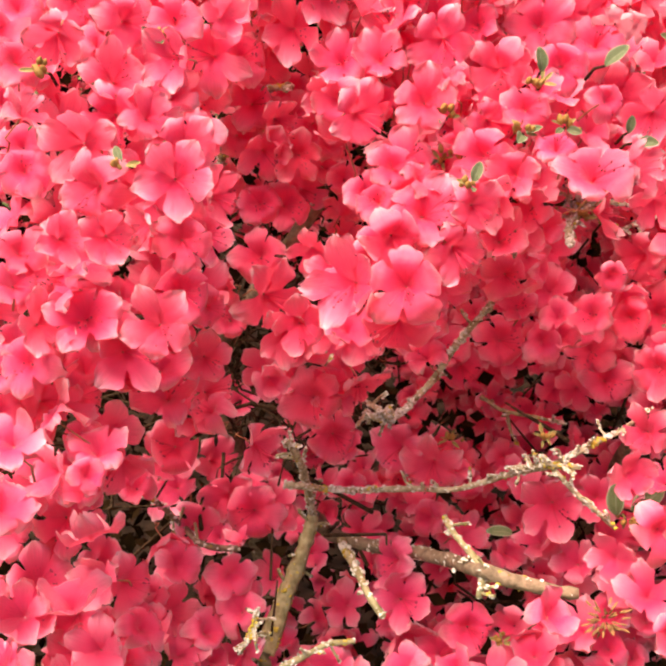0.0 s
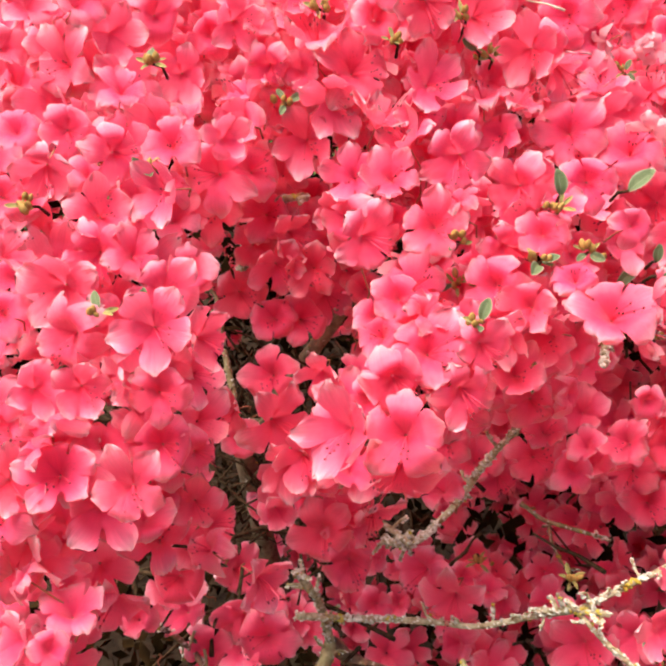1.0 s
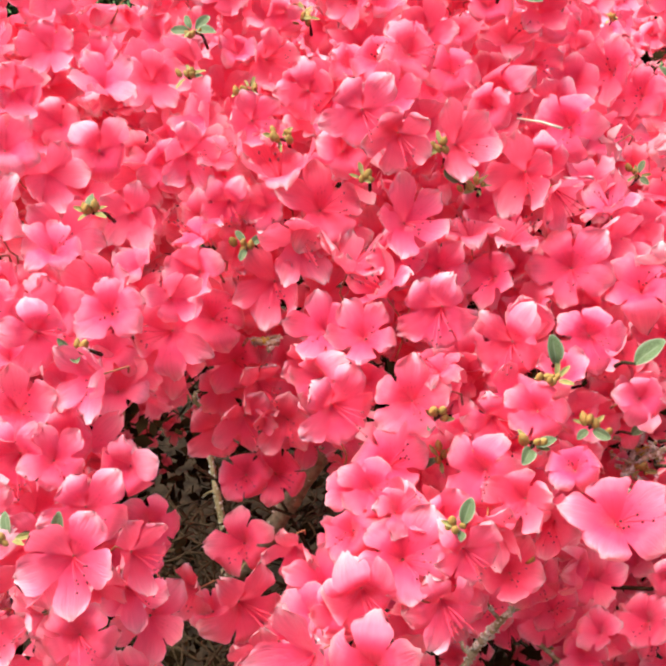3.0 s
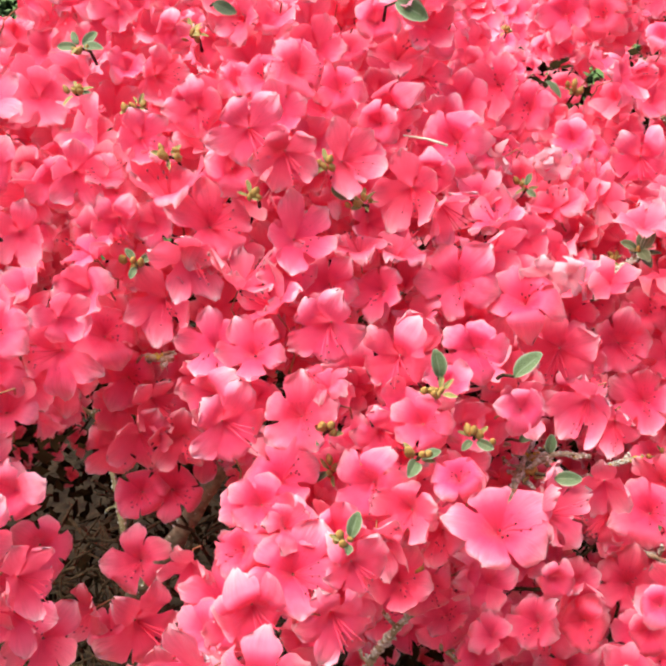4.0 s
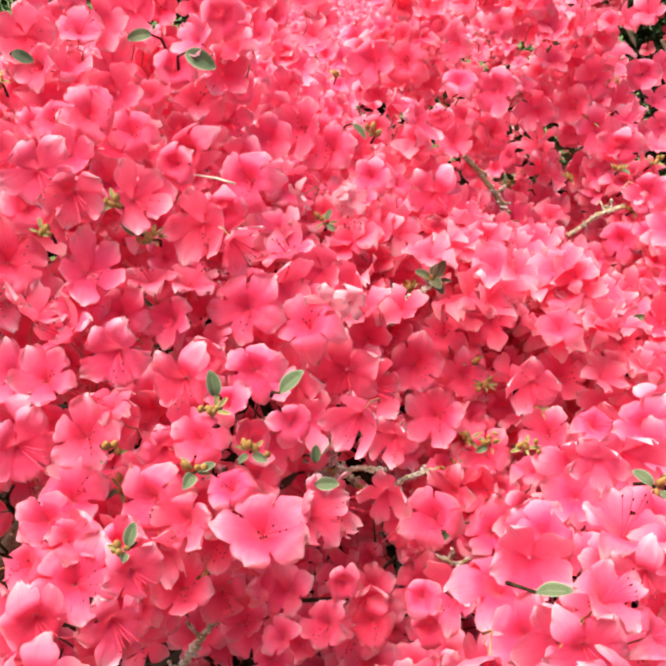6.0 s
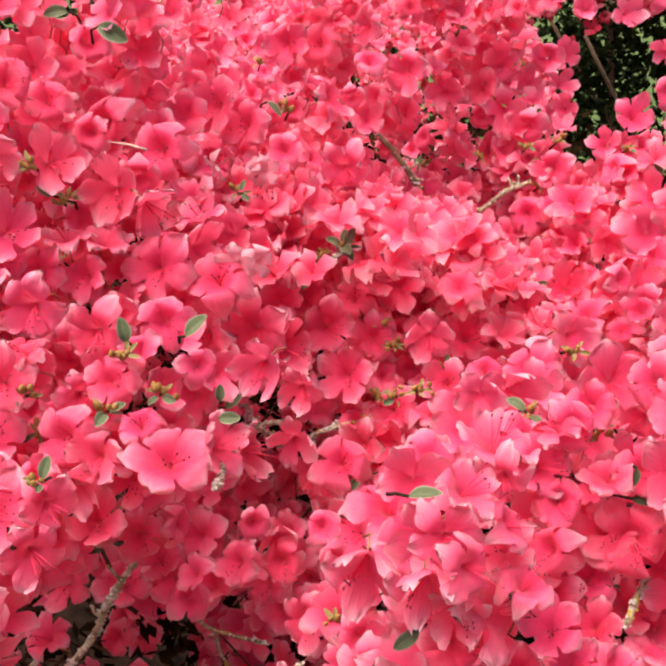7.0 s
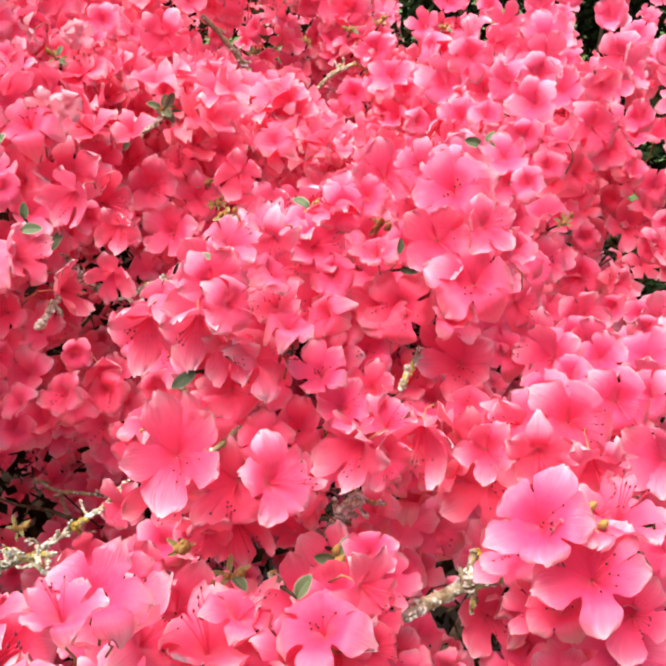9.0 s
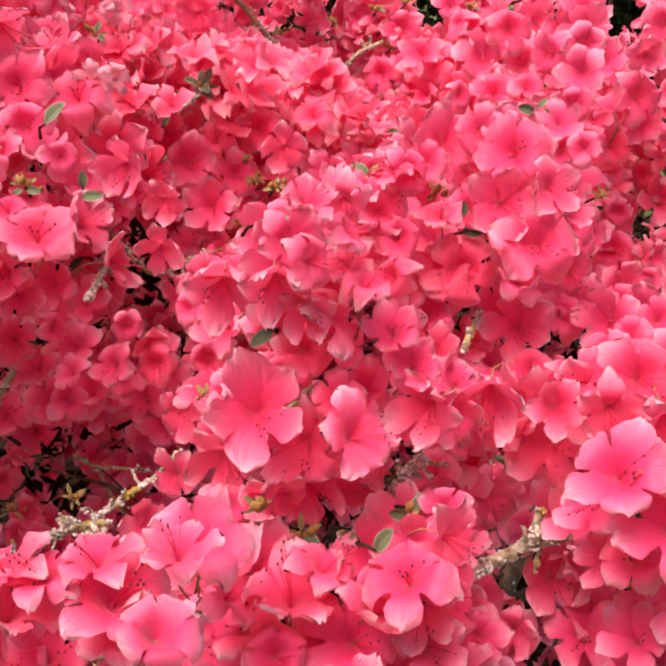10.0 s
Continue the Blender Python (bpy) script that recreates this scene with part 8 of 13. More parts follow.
inner(-0.109, 0.677, 1.386, -0.64, -0.68, 0.35, 0.031)
inner(0.049, 0.867, 1.367, 0.14, -0.84, 0.52, 0.032)
inner(0.074, 0.878, 1.364, -0.15, -0.41, 0.90, 0.036)
inner(0.147, 0.906, 1.357, -0.38, -0.60, 0.71, 0.031)
inner(0.185, 0.912, 1.363, 0.20, 0.02, 0.98, 0.032)
inner(0.295, 0.972, 1.357, -0.99, 0.01, 0.17, 0.033)
inner(0.269, 0.984, 1.309, -0.60, 0.62, 0.51, 0.032)
inner(0.332, 1.018, 1.304, 0.44, -0.56, 0.70, 0.031)
inner(-0.010, 0.748, 1.310, 0.41, -0.07, 0.91, 0.030)
inner(0.299, 0.968, 1.239, -0.12, -0.57, 0.81, 0.033)
inner(-0.022, 0.749, 1.275, -0.07, 0.64, 0.76, 0.036)
inner(0.331, 0.885, 1.172, -0.04, 0.00, 1.00, 0.031)
inner(0.292, 0.882, 1.118, 0.03, -0.43, 0.90, 0.032)
inner(0.130, 0.724, 1.140, 0.34, -0.56, 0.75, 0.033)
inner(0.254, 0.819, 1.096, 0.38, -0.26, 0.89, 0.034)
inner(0.315, 0.795, 1.109, -0.61, -0.23, 0.75, 0.031)
inner(-0.102, 0.529, 1.203, 0.12, -0.61, 0.78, 0.033)
inner(0.166, 0.700, 1.081, -0.44, 0.28, 0.85, 0.034)
inner(-0.159, 0.554, 1.156, 0.40, -0.67, 0.62, 0.034)
inner(0.030, 0.542, 1.158, 0.89, 0.37, 0.26, 0.033)
inner(0.237, 0.722, 1.050, -0.40, 0.41, 0.82, 0.036)
inner(0.299, 0.719, 1.053, -0.19, -0.03, 0.98, 0.035)
inner(0.278, 0.666, 1.066, -0.85, -0.35, 0.39, 0.035)
inner(0.195, 0.625, 1.065, 0.10, -0.09, 0.99, 0.033)
inner(0.227, 0.615, 1.075, 0.80, -0.17, 0.58, 0.037)
inner(0.148, 0.397, 1.168, 0.12, -0.25, 0.96, 0.033)
inner(-0.124, 0.444, 1.095, 0.11, -0.46, 0.88, 0.036)
inner(0.224, 0.927, 1.355, 0.05, -0.65, 0.76, 0.037)
inner(0.177, 0.915, 1.335, 0.36, -0.67, 0.64, 0.032)
inner(0.298, 1.017, 1.299, 0.18, -0.21, 0.96, 0.033)
inner(0.186, 0.930, 1.261, -0.16, -0.50, 0.85, 0.031)
inner(0.331, 1.005, 1.232, -0.12, -0.65, 0.75, 0.033)
inner(0.311, 0.917, 1.177, 0.42, -0.42, 0.80, 0.036)
inner(0.356, 0.824, 1.153, -0.56, -0.65, 0.52, 0.033)
inner(0.315, 0.807, 1.121, 0.30, -0.28, 0.91, 0.031)
inner(0.325, 0.759, 1.105, 0.09, -0.62, 0.78, 0.035)
inner(0.166, 0.725, 1.089, -0.20, -0.59, 0.78, 0.033)
inner(0.263, 0.739, 1.067, -0.01, -0.32, 0.95, 0.035)
inner(0.326, 0.683, 1.075, -0.06, -0.41, 0.91, 0.037)
inner(0.116, 0.603, 1.081, -0.06, -0.17, 0.98, 0.031)
inner(0.257, 0.537, 1.127, -0.11, 0.34, 0.94, 0.031)
inner(0.190, 0.398, 1.187, -0.10, -0.24, 0.97, 0.035)
inner(0.194, 0.346, 1.126, -0.07, 0.11, 0.99, 0.032)
inner(0.174, 0.877, 1.247, -0.30, 0.14, 0.94, 0.035)
inner(0.341, 0.806, 1.127, 0.24, -0.14, 0.96, 0.033)
inner(0.372, 0.763, 1.140, -0.43, -0.84, 0.34, 0.032)
inner(0.379, 0.732, 1.111, 0.06, -0.32, 0.95, 0.034)
inner(0.381, 0.713, 1.100, 0.28, -0.28, 0.92, 0.033)
inner(0.116, 0.651, 1.104, -0.17, -0.76, 0.62, 0.034)
inner(0.352, 0.647, 1.101, -0.01, -0.43, 0.90, 0.037)
inner(0.177, 0.653, 1.083, -0.11, 0.14, 0.98, 0.036)
inner(0.249, 0.461, 1.169, 0.41, 0.08, 0.91, 0.033)
inner(0.224, 0.364, 1.175, 0.14, 0.16, 0.98, 0.035)
inner(0.199, 0.353, 1.158, -0.18, -0.39, 0.90, 0.032)
inner(0.226, 0.339, 1.123, -0.30, -0.32, 0.90, 0.031)
inner(0.215, 0.315, 1.130, 0.33, 0.20, 0.92, 0.033)
inner(0.240, 0.930, 1.311, -0.42, -0.45, 0.79, 0.034)
inner(0.311, 1.020, 1.288, 0.32, -0.82, 0.48, 0.035)
inner(0.220, 0.925, 1.261, 0.55, -0.37, 0.75, 0.032)
inner(0.324, 0.921, 1.186, -0.45, 0.03, 0.89, 0.035)
inner(0.060, 0.745, 1.203, 0.10, -0.70, 0.70, 0.030)
inner(0.439, 0.745, 1.197, -0.11, 0.05, 0.99, 0.030)
inner(0.372, 0.801, 1.158, -0.62, -0.09, 0.78, 0.036)
inner(0.433, 0.740, 1.160, -0.11, 0.39, 0.91, 0.034)
inner(0.207, 0.790, 1.091, -0.31, -0.59, 0.75, 0.032)
inner(0.414, 0.720, 1.115, 0.32, -0.10, 0.94, 0.034)
inner(0.042, 0.606, 1.157, 0.13, -0.16, 0.98, 0.033)
inner(0.337, 0.689, 1.104, -0.34, -0.47, 0.81, 0.035)
inner(0.134, 0.664, 1.103, 0.40, -0.09, 0.91, 0.035)
inner(0.250, 0.375, 1.191, 0.29, -0.76, 0.58, 0.032)
inner(0.261, 0.365, 1.194, -0.70, -0.01, 0.72, 0.035)
inner(-0.060, 0.418, 1.127, -0.15, -0.48, 0.86, 0.036)
inner(0.110, 0.392, 1.071, -0.31, -0.35, 0.88, 0.037)
inner(0.229, 0.295, 1.131, 0.27, 0.32, 0.91, 0.035)
inner(0.426, 0.785, 1.203, 0.02, -0.92, 0.40, 0.030)
inner(0.466, 0.767, 1.209, -0.34, -0.60, 0.72, 0.031)
inner(0.505, 0.746, 1.209, -0.55, 0.29, 0.79, 0.031)
inner(0.516, 0.726, 1.192, 0.01, -0.49, 0.87, 0.031)
inner(0.159, 0.785, 1.165, -0.59, 0.31, 0.75, 0.030)
inner(0.457, 0.737, 1.178, -0.38, -0.05, 0.92, 0.033)
inner(0.032, 0.662, 1.186, 0.39, -0.76, 0.51, 0.034)
inner(0.139, 0.745, 1.161, -0.03, -0.67, 0.74, 0.033)
inner(0.477, 0.728, 1.148, -0.34, -0.65, 0.68, 0.032)
inner(0.471, 0.700, 1.139, -0.27, -0.02, 0.96, 0.037)
inner(0.501, 0.669, 1.151, -0.31, -0.56, 0.77, 0.034)
inner(0.425, 0.705, 1.113, -0.06, -0.51, 0.86, 0.035)
inner(0.487, 0.639, 1.130, 0.09, -0.58, 0.81, 0.033)
inner(0.471, 0.681, 1.099, -0.31, -0.03, 0.95, 0.032)
inner(0.356, 0.537, 1.137, -0.18, -0.63, 0.76, 0.034)
inner(-0.033, 0.449, 1.163, 0.41, -0.83, -0.39, 0.032)
inner(0.471, 0.614, 1.055, -0.12, 0.58, 0.81, 0.035)
inner(0.430, 0.567, 1.034, 0.02, -0.56, 0.83, 0.037)
inner(0.436, 0.505, 1.069, -0.46, -0.55, 0.70, 0.031)
inner(0.370, 0.408, 1.107, -0.38, 0.58, 0.72, 0.032)
inner(0.147, 0.301, 1.081, -0.25, -0.33, 0.91, 0.037)
inner(0.276, 0.235, 1.121, 0.12, -0.45, 0.89, 0.035)
inner(0.157, 0.255, 1.091, -0.72, -0.40, 0.57, 0.037)
inner(0.244, 0.251, 1.053, 0.73, 0.10, 0.68, 0.033)
inner(0.394, 0.888, 1.194, 0.07, -0.82, 0.56, 0.031)
inner(0.542, 0.698, 1.233, -0.15, -0.23, 0.96, 0.031)
inner(0.110, 0.784, 1.200, -0.53, 0.14, 0.84, 0.035)
inner(0.297, 0.925, 1.167, -0.67, -0.24, 0.70, 0.034)
inner(0.508, 0.714, 1.209, 0.43, -0.22, 0.87, 0.033)
inner(0.518, 0.703, 1.211, -0.24, -0.27, 0.93, 0.032)
inner(0.541, 0.693, 1.220, -0.46, 0.57, 0.68, 0.031)
inner(0.475, 0.732, 1.188, -0.48, -0.05, 0.88, 0.037)
inner(0.483, 0.715, 1.184, -0.44, -0.03, 0.90, 0.037)
inner(0.518, 0.695, 1.187, 0.26, -0.33, 0.91, 0.033)
inner(0.533, 0.672, 1.192, -0.46, -0.27, 0.85, 0.036)
inner(0.517, 0.639, 1.181, -0.08, -0.63, 0.78, 0.034)
inner(0.495, 0.685, 1.158, 0.01, -0.44, 0.90, 0.032)
inner(0.479, 0.649, 1.141, -0.21, -0.55, 0.81, 0.033)
inner(0.512, 0.608, 1.152, -0.96, 0.22, 0.16, 0.037)
inner(0.248, 0.755, 1.087, -0.06, -0.59, 0.80, 0.035)
inner(0.485, 0.549, 1.133, -0.15, -0.72, 0.68, 0.032)
inner(0.042, 0.595, 1.121, 0.24, -0.52, 0.82, 0.034)
inner(0.481, 0.533, 1.113, -0.22, 0.13, 0.97, 0.036)
inner(0.403, 0.395, 1.111, -0.68, -0.51, 0.53, 0.037)
inner(0.371, 0.343, 1.121, -0.48, -0.66, 0.57, 0.030)
inner(0.174, 0.321, 1.139, 0.14, -0.91, 0.39, 0.033)
inner(0.163, 0.284, 1.126, -0.50, -0.48, 0.72, 0.031)
inner(0.329, 0.263, 1.103, 0.33, -0.42, 0.84, 0.031)
inner(0.330, 0.254, 1.074, 0.67, -0.44, 0.59, 0.030)
inner(0.292, 0.228, 1.073, -0.22, -0.21, 0.95, 0.033)
inner(0.330, 0.242, 1.056, 0.25, -0.23, 0.94, 0.033)
inner(0.320, 0.244, 1.038, 0.18, 0.05, 0.98, 0.031)
inner(0.213, 0.248, 1.016, -0.05, -0.31, 0.95, 0.034)
inner(0.311, 0.243, 1.001, -0.25, -0.48, 0.84, 0.030)
inner(0.375, 0.727, 1.148, 0.17, -0.45, 0.88, 0.033)
inner(0.439, 0.653, 1.139, -0.81, 0.23, 0.54, 0.036)
inner(-0.039, 0.487, 1.083, 0.44, -0.26, 0.86, 0.037)
inner(0.204, 0.300, 1.119, 0.21, -0.96, 0.20, 0.033)
inner(0.250, 0.397, 0.991, -0.36, -0.49, 0.80, 0.031)
inner(0.293, 0.236, 1.040, -0.53, 0.23, 0.81, 0.035)
inner(0.270, 0.236, 1.008, 0.51, -0.09, 0.85, 0.035)
inner(0.000, 0.299, 0.979, 0.27, -0.47, 0.84, 0.036)
inner(0.074, 0.212, 1.057, -0.67, -0.34, 0.66, 0.036)
inner(0.095, 0.197, 1.073, -0.07, -0.48, 0.87, 0.034)
inner(0.121, 0.185, 1.076, -0.20, -0.39, 0.90, 0.032)
inner(0.192, 0.218, 1.026, -0.15, -0.96, 0.23, 0.032)
inner(0.252, 0.241, 0.984, 0.64, -0.19, 0.74, 0.033)
inner(-0.085, 0.416, 1.165, -0.20, -0.27, 0.94, 0.033)
inner(-0.062, 0.415, 1.164, 0.24, -0.60, 0.76, 0.033)
inner(-0.075, 0.469, 1.198, 0.25, -0.96, 0.13, 0.040)
inner(-0.104, 0.472, 1.193, 0.35, -0.82, 0.45, 0.029)
inner(-0.101, 0.521, 1.212, 0.40, -0.83, -0.39, 0.036)
inner(-0.107, 0.516, 1.205, 0.10, -0.94, -0.33, 0.036)
inner(-0.172, 0.575, 1.273, -0.24, -0.37, 0.90, 0.031)
inner(-0.163, 0.540, 1.253, -0.01, -0.95, 0.31, 0.029)
inner(-0.252, 0.620, 1.248, -0.41, -0.27, 0.87, 0.038)
inner(-0.178, 0.552, 1.215, -0.28, -0.17, 0.94, 0.034)
inner(-0.247, 0.419, 1.232, 0.40, -0.33, 0.85, 0.025)
inner(-0.225, 0.420, 1.221, 0.41, -0.34, 0.85, 0.029)
inner(-0.215, 0.395, 1.176, 0.85, -0.37, 0.38, 0.026)
inner(-0.228, 0.380, 1.182, 0.50, -0.43, 0.75, 0.027)
inner(-0.194, 0.351, 1.167, 0.63, -0.63, -0.45, 0.029)
inner(-0.029, 0.552, 1.184, -0.11, -0.22, 0.97, 0.033)
inner(-0.061, 0.506, 1.184, -0.00, 0.30, 0.95, 0.027)
inner(-0.073, 0.510, 1.189, -0.07, 0.53, 0.84, 0.026)
inner(-0.095, 0.421, 1.146, 0.74, 0.21, 0.64, 0.023)
inner(-0.120, 0.479, 1.079, 0.12, -0.48, 0.87, 0.027)
inner(-0.125, 0.488, 1.088, -0.14, -0.50, 0.86, 0.025)
inner(-0.041, 0.606, 1.234, -0.78, -0.39, 0.50, 0.043)
inner(-0.060, 0.592, 1.255, 0.49, -0.54, 0.68, 0.031)
inner(-0.088, 0.598, 1.276, 0.38, -0.47, 0.80, 0.030)
inner(-0.303, 0.679, 1.267, -0.59, -0.31, 0.74, 0.027)
inner(-0.246, 0.239, 1.118, -0.00, -0.38, 0.92, 0.028)
inner(-0.219, 0.250, 1.094, 0.61, -0.40, 0.68, 0.024)
inner(-0.270, 0.227, 1.072, 0.50, -0.32, 0.81, 0.026)
inner(-0.141, 0.428, 1.068, 0.02, -0.57, 0.82, 0.035)
inner(-0.150, 0.466, 1.061, -0.44, 0.63, 0.64, 0.029)
inner(-0.252, 0.310, 1.129, -0.30, -0.89, 0.34, 0.026)
inner(-0.227, 0.373, 1.149, 0.48, 0.11, 0.87, 0.038)
inner(-0.243, 0.333, 1.151, 0.38, -0.16, 0.91, 0.036)
inner(-0.246, 0.285, 1.097, -0.74, -0.04, 0.67, 0.025)
inner(-0.239, 0.258, 1.087, -0.52, -0.73, 0.45, 0.026)
inner(-0.252, 0.349, 1.158, 0.78, -0.41, 0.48, 0.025)
inner(-0.280, 0.414, 1.216, 0.28, -0.47, 0.84, 0.029)
inner(-0.258, 0.484, 1.230, -0.10, 0.07, 0.99, 0.035)
inner(-0.253, 0.471, 1.233, 0.23, -0.28, 0.93, 0.036)
inner(-0.169, 0.730, 1.020, -0.46, -0.52, 0.72, 0.039)
inner(-0.205, 0.597, 1.262, 0.33, -0.95, 0.02, 0.037)
inner(-0.242, 0.582, 1.251, -0.07, -0.99, 0.08, 0.035)
inner(-0.131, 0.532, 1.242, -0.12, -0.77, 0.63, 0.026)
inner(-0.100, 0.557, 1.258, 0.40, -0.24, 0.88, 0.024)
inner(-0.046, 0.412, 1.161, 0.00, -0.96, -0.27, 0.033)
inner(-0.115, 0.409, 1.107, -0.09, -0.28, 0.96, 0.025)
inner(-0.079, 0.399, 1.133, -0.98, 0.04, 0.20, 0.025)
inner(-0.041, 0.574, 1.184, 0.36, -0.71, 0.61, 0.034)
inner(-0.099, 0.551, 1.307, 0.10, -0.92, 0.38, 0.030)
inner(-0.045, 0.751, 1.315, 0.27, -0.17, 0.95, 0.039)
inner(-0.039, 0.738, 1.257, 0.00, -0.90, 0.43, 0.033)
inner(-0.009, 0.742, 1.231, 0.51, -0.75, -0.43, 0.035)
inner(0.061, 0.698, 1.177, 0.09, -0.98, 0.17, 0.037)
inner(0.049, 0.691, 1.176, -0.18, -0.97, 0.18, 0.037)
inner(-0.157, 0.603, 1.299, -0.29, -0.92, 0.28, 0.026)
inner(-0.176, 0.586, 1.286, 0.07, 0.57, 0.82, 0.024)
inner(-0.158, 0.558, 1.284, 0.56, -0.27, 0.79, 0.023)
inner(-0.187, 0.600, 1.277, 0.59, -0.47, 0.66, 0.024)
inner(-0.189, 0.606, 1.279, 0.44, -0.37, 0.82, 0.028)
inner(-0.070, 0.729, 1.286, -0.31, -0.74, 0.59, 0.042)
inner(-0.048, 0.711, 1.282, -0.21, -0.89, 0.41, 0.043)
inner(-0.003, 0.703, 1.247, 0.31, -0.76, 0.57, 0.038)
inner(0.017, 0.723, 1.235, 0.30, -0.96, -0.01, 0.038)
inner(-0.002, 0.745, 1.264, 0.02, -0.84, 0.54, 0.043)
inner(-0.080, 0.533, 1.191, 0.17, 0.24, 0.96, 0.024)
inner(0.058, 0.611, 1.149, -0.16, -0.51, 0.84, 0.033)
inner(0.130, 0.574, 1.046, -0.73, -0.25, 0.64, 0.031)
inner(0.148, 0.521, 1.031, -0.24, -0.57, 0.78, 0.033)
inner(0.147, 0.734, 1.144, 0.01, -0.89, 0.46, 0.033)
inner(0.146, 0.752, 1.175, -0.33, -0.42, 0.85, 0.031)
inner(0.185, 0.921, 1.248, -0.24, -0.17, 0.96, 0.035)
inner(0.092, 0.741, 1.165, -0.38, -0.82, 0.42, 0.040)
inner(0.134, 0.301, 1.164, -0.39, -0.74, 0.55, 0.036)
inner(0.168, 0.376, 1.203, 0.03, -0.60, 0.80, 0.033)
inner(0.167, 0.349, 1.174, 0.01, -0.70, 0.72, 0.031)
inner(0.227, 0.352, 1.117, -0.43, -0.61, 0.67, 0.033)
inner(0.141, 0.259, 1.143, 0.66, -0.27, 0.70, 0.026)
inner(0.172, 0.298, 1.143, 0.01, 0.62, 0.79, 0.025)
inner(0.198, 0.279, 1.137, -0.62, 0.46, 0.64, 0.026)
inner(0.168, 0.672, 1.110, -0.24, -0.07, 0.97, 0.037)
inner(0.244, 0.722, 1.089, 0.37, -0.26, 0.89, 0.037)
inner(0.212, 0.709, 1.064, -0.54, -0.73, 0.43, 0.038)
inner(0.247, 0.838, 1.087, 0.86, -0.48, -0.17, 0.037)
inner(0.214, 0.819, 1.077, 0.29, -0.95, -0.06, 0.038)
inner(0.341, 0.809, 1.156, 0.12, -0.78, 0.61, 0.035)
inner(0.357, 0.697, 1.121, -0.08, -0.85, 0.52, 0.038)
inner(0.360, 0.710, 1.139, 0.14, -0.35, 0.93, 0.037)
inner(0.317, 0.737, 1.094, -0.23, -0.61, 0.75, 0.042)
inner(0.311, 0.723, 1.073, 0.18, -0.93, 0.32, 0.041)
inner(0.305, 0.932, 1.205, -0.57, -0.23, 0.79, 0.039)
inner(0.412, 0.768, 1.207, 0.21, -0.96, 0.18, 0.038)
inner(0.398, 0.715, 1.160, 0.88, -0.46, -0.09, 0.034)
inner(0.327, 0.797, 1.136, -0.71, -0.41, 0.57, 0.040)
inner(0.386, 0.721, 1.167, -0.45, -0.89, 0.07, 0.032)
inner(0.381, 0.711, 1.104, -0.42, -0.90, -0.07, 0.042)
inner(0.376, 0.704, 1.109, -0.35, -0.86, 0.36, 0.040)
inner(0.371, 0.637, 1.095, -0.34, -0.58, 0.74, 0.036)
inner(0.041, 0.736, 1.187, -0.37, -0.68, 0.63, 0.035)
inner(0.117, 0.731, 1.182, 0.02, -0.77, 0.64, 0.035)
inner(0.129, 0.749, 1.176, -0.83, -0.39, 0.40, 0.032)
inner(0.156, 0.733, 1.174, -0.50, -0.55, 0.67, 0.036)
inner(0.095, 0.572, 1.042, 0.24, -0.29, 0.92, 0.035)
inner(0.242, 0.264, 1.140, -0.30, -0.89, 0.35, 0.041)
inner(0.047, 0.113, 1.189, 0.27, -0.28, 0.92, 0.030)
inner(0.099, 0.117, 1.144, 0.02, -0.38, 0.93, 0.034)
inner(0.436, 0.724, 1.173, 0.52, -0.85, 0.02, 0.037)
inner(0.230, 0.348, 1.205, -0.12, -0.48, 0.87, 0.027)
inner(0.447, 0.616, 1.048, 0.16, 0.14, 0.98, 0.040)
inner(0.434, 0.581, 1.034, -0.09, -0.53, 0.84, 0.041)
inner(0.242, 0.429, 0.958, -0.01, -0.36, 0.93, 0.039)
inner(-0.123, 0.584, 1.315, 0.35, -0.69, 0.63, 0.028)
inner(-0.115, 0.590, 1.283, 0.42, -0.89, 0.17, 0.030)
inner(-0.108, 0.571, 1.278, -0.24, -0.97, 0.06, 0.034)
inner(-0.100, 0.591, 1.311, -0.03, -0.47, 0.88, 0.032)
inner(-0.063, 0.499, 1.187, 0.44, -0.90, -0.02, 0.032)
inner(-0.059, 0.501, 1.189, 0.59, -0.79, 0.14, 0.037)
inner(-0.106, 0.619, 1.290, -0.04, -0.81, 0.58, 0.029)
inner(-0.311, 0.564, 1.269, -0.24, -0.31, 0.92, 0.033)
inner(-0.289, 0.569, 1.279, 0.23, -0.50, 0.83, 0.033)
inner(-0.207, 0.349, 0.949, 0.49, -0.51, 0.71, 0.034)
inner(0.050, 0.362, 0.953, -0.45, 0.66, 0.60, 0.037)
inner(-0.290, 0.293, 1.055, 0.41, -0.64, 0.65, 0.025)
inner(-0.215, 0.296, 0.954, 0.62, -0.19, 0.76, 0.032)
inner(-0.232, 0.270, 0.963, 0.05, -0.65, 0.76, 0.033)
inner(-0.137, 0.559, 1.133, 0.21, -0.60, 0.77, 0.029)
inner(-0.280, 0.588, 1.236, 0.37, -0.76, 0.53, 0.027)
inner(-0.268, 0.596, 1.227, 0.56, -0.82, -0.04, 0.030)
inner(-0.223, 0.430, 1.171, 0.82, -0.51, 0.27, 0.031)
inner(-0.243, 0.441, 1.192, 0.17, -0.05, 0.98, 0.029)
inner(-0.354, 0.669, 1.297, -0.13, -0.77, 0.62, 0.024)
inner(-0.319, 0.679, 1.294, 0.63, -0.71, 0.31, 0.023)
inner(-0.328, 0.703, 1.317, 0.04, -0.60, 0.80, 0.028)
inner(-0.325, 0.690, 1.281, 0.10, -0.86, -0.50, 0.024)
inner(-0.319, 0.704, 1.240, 0.28, -0.93, -0.22, 0.024)
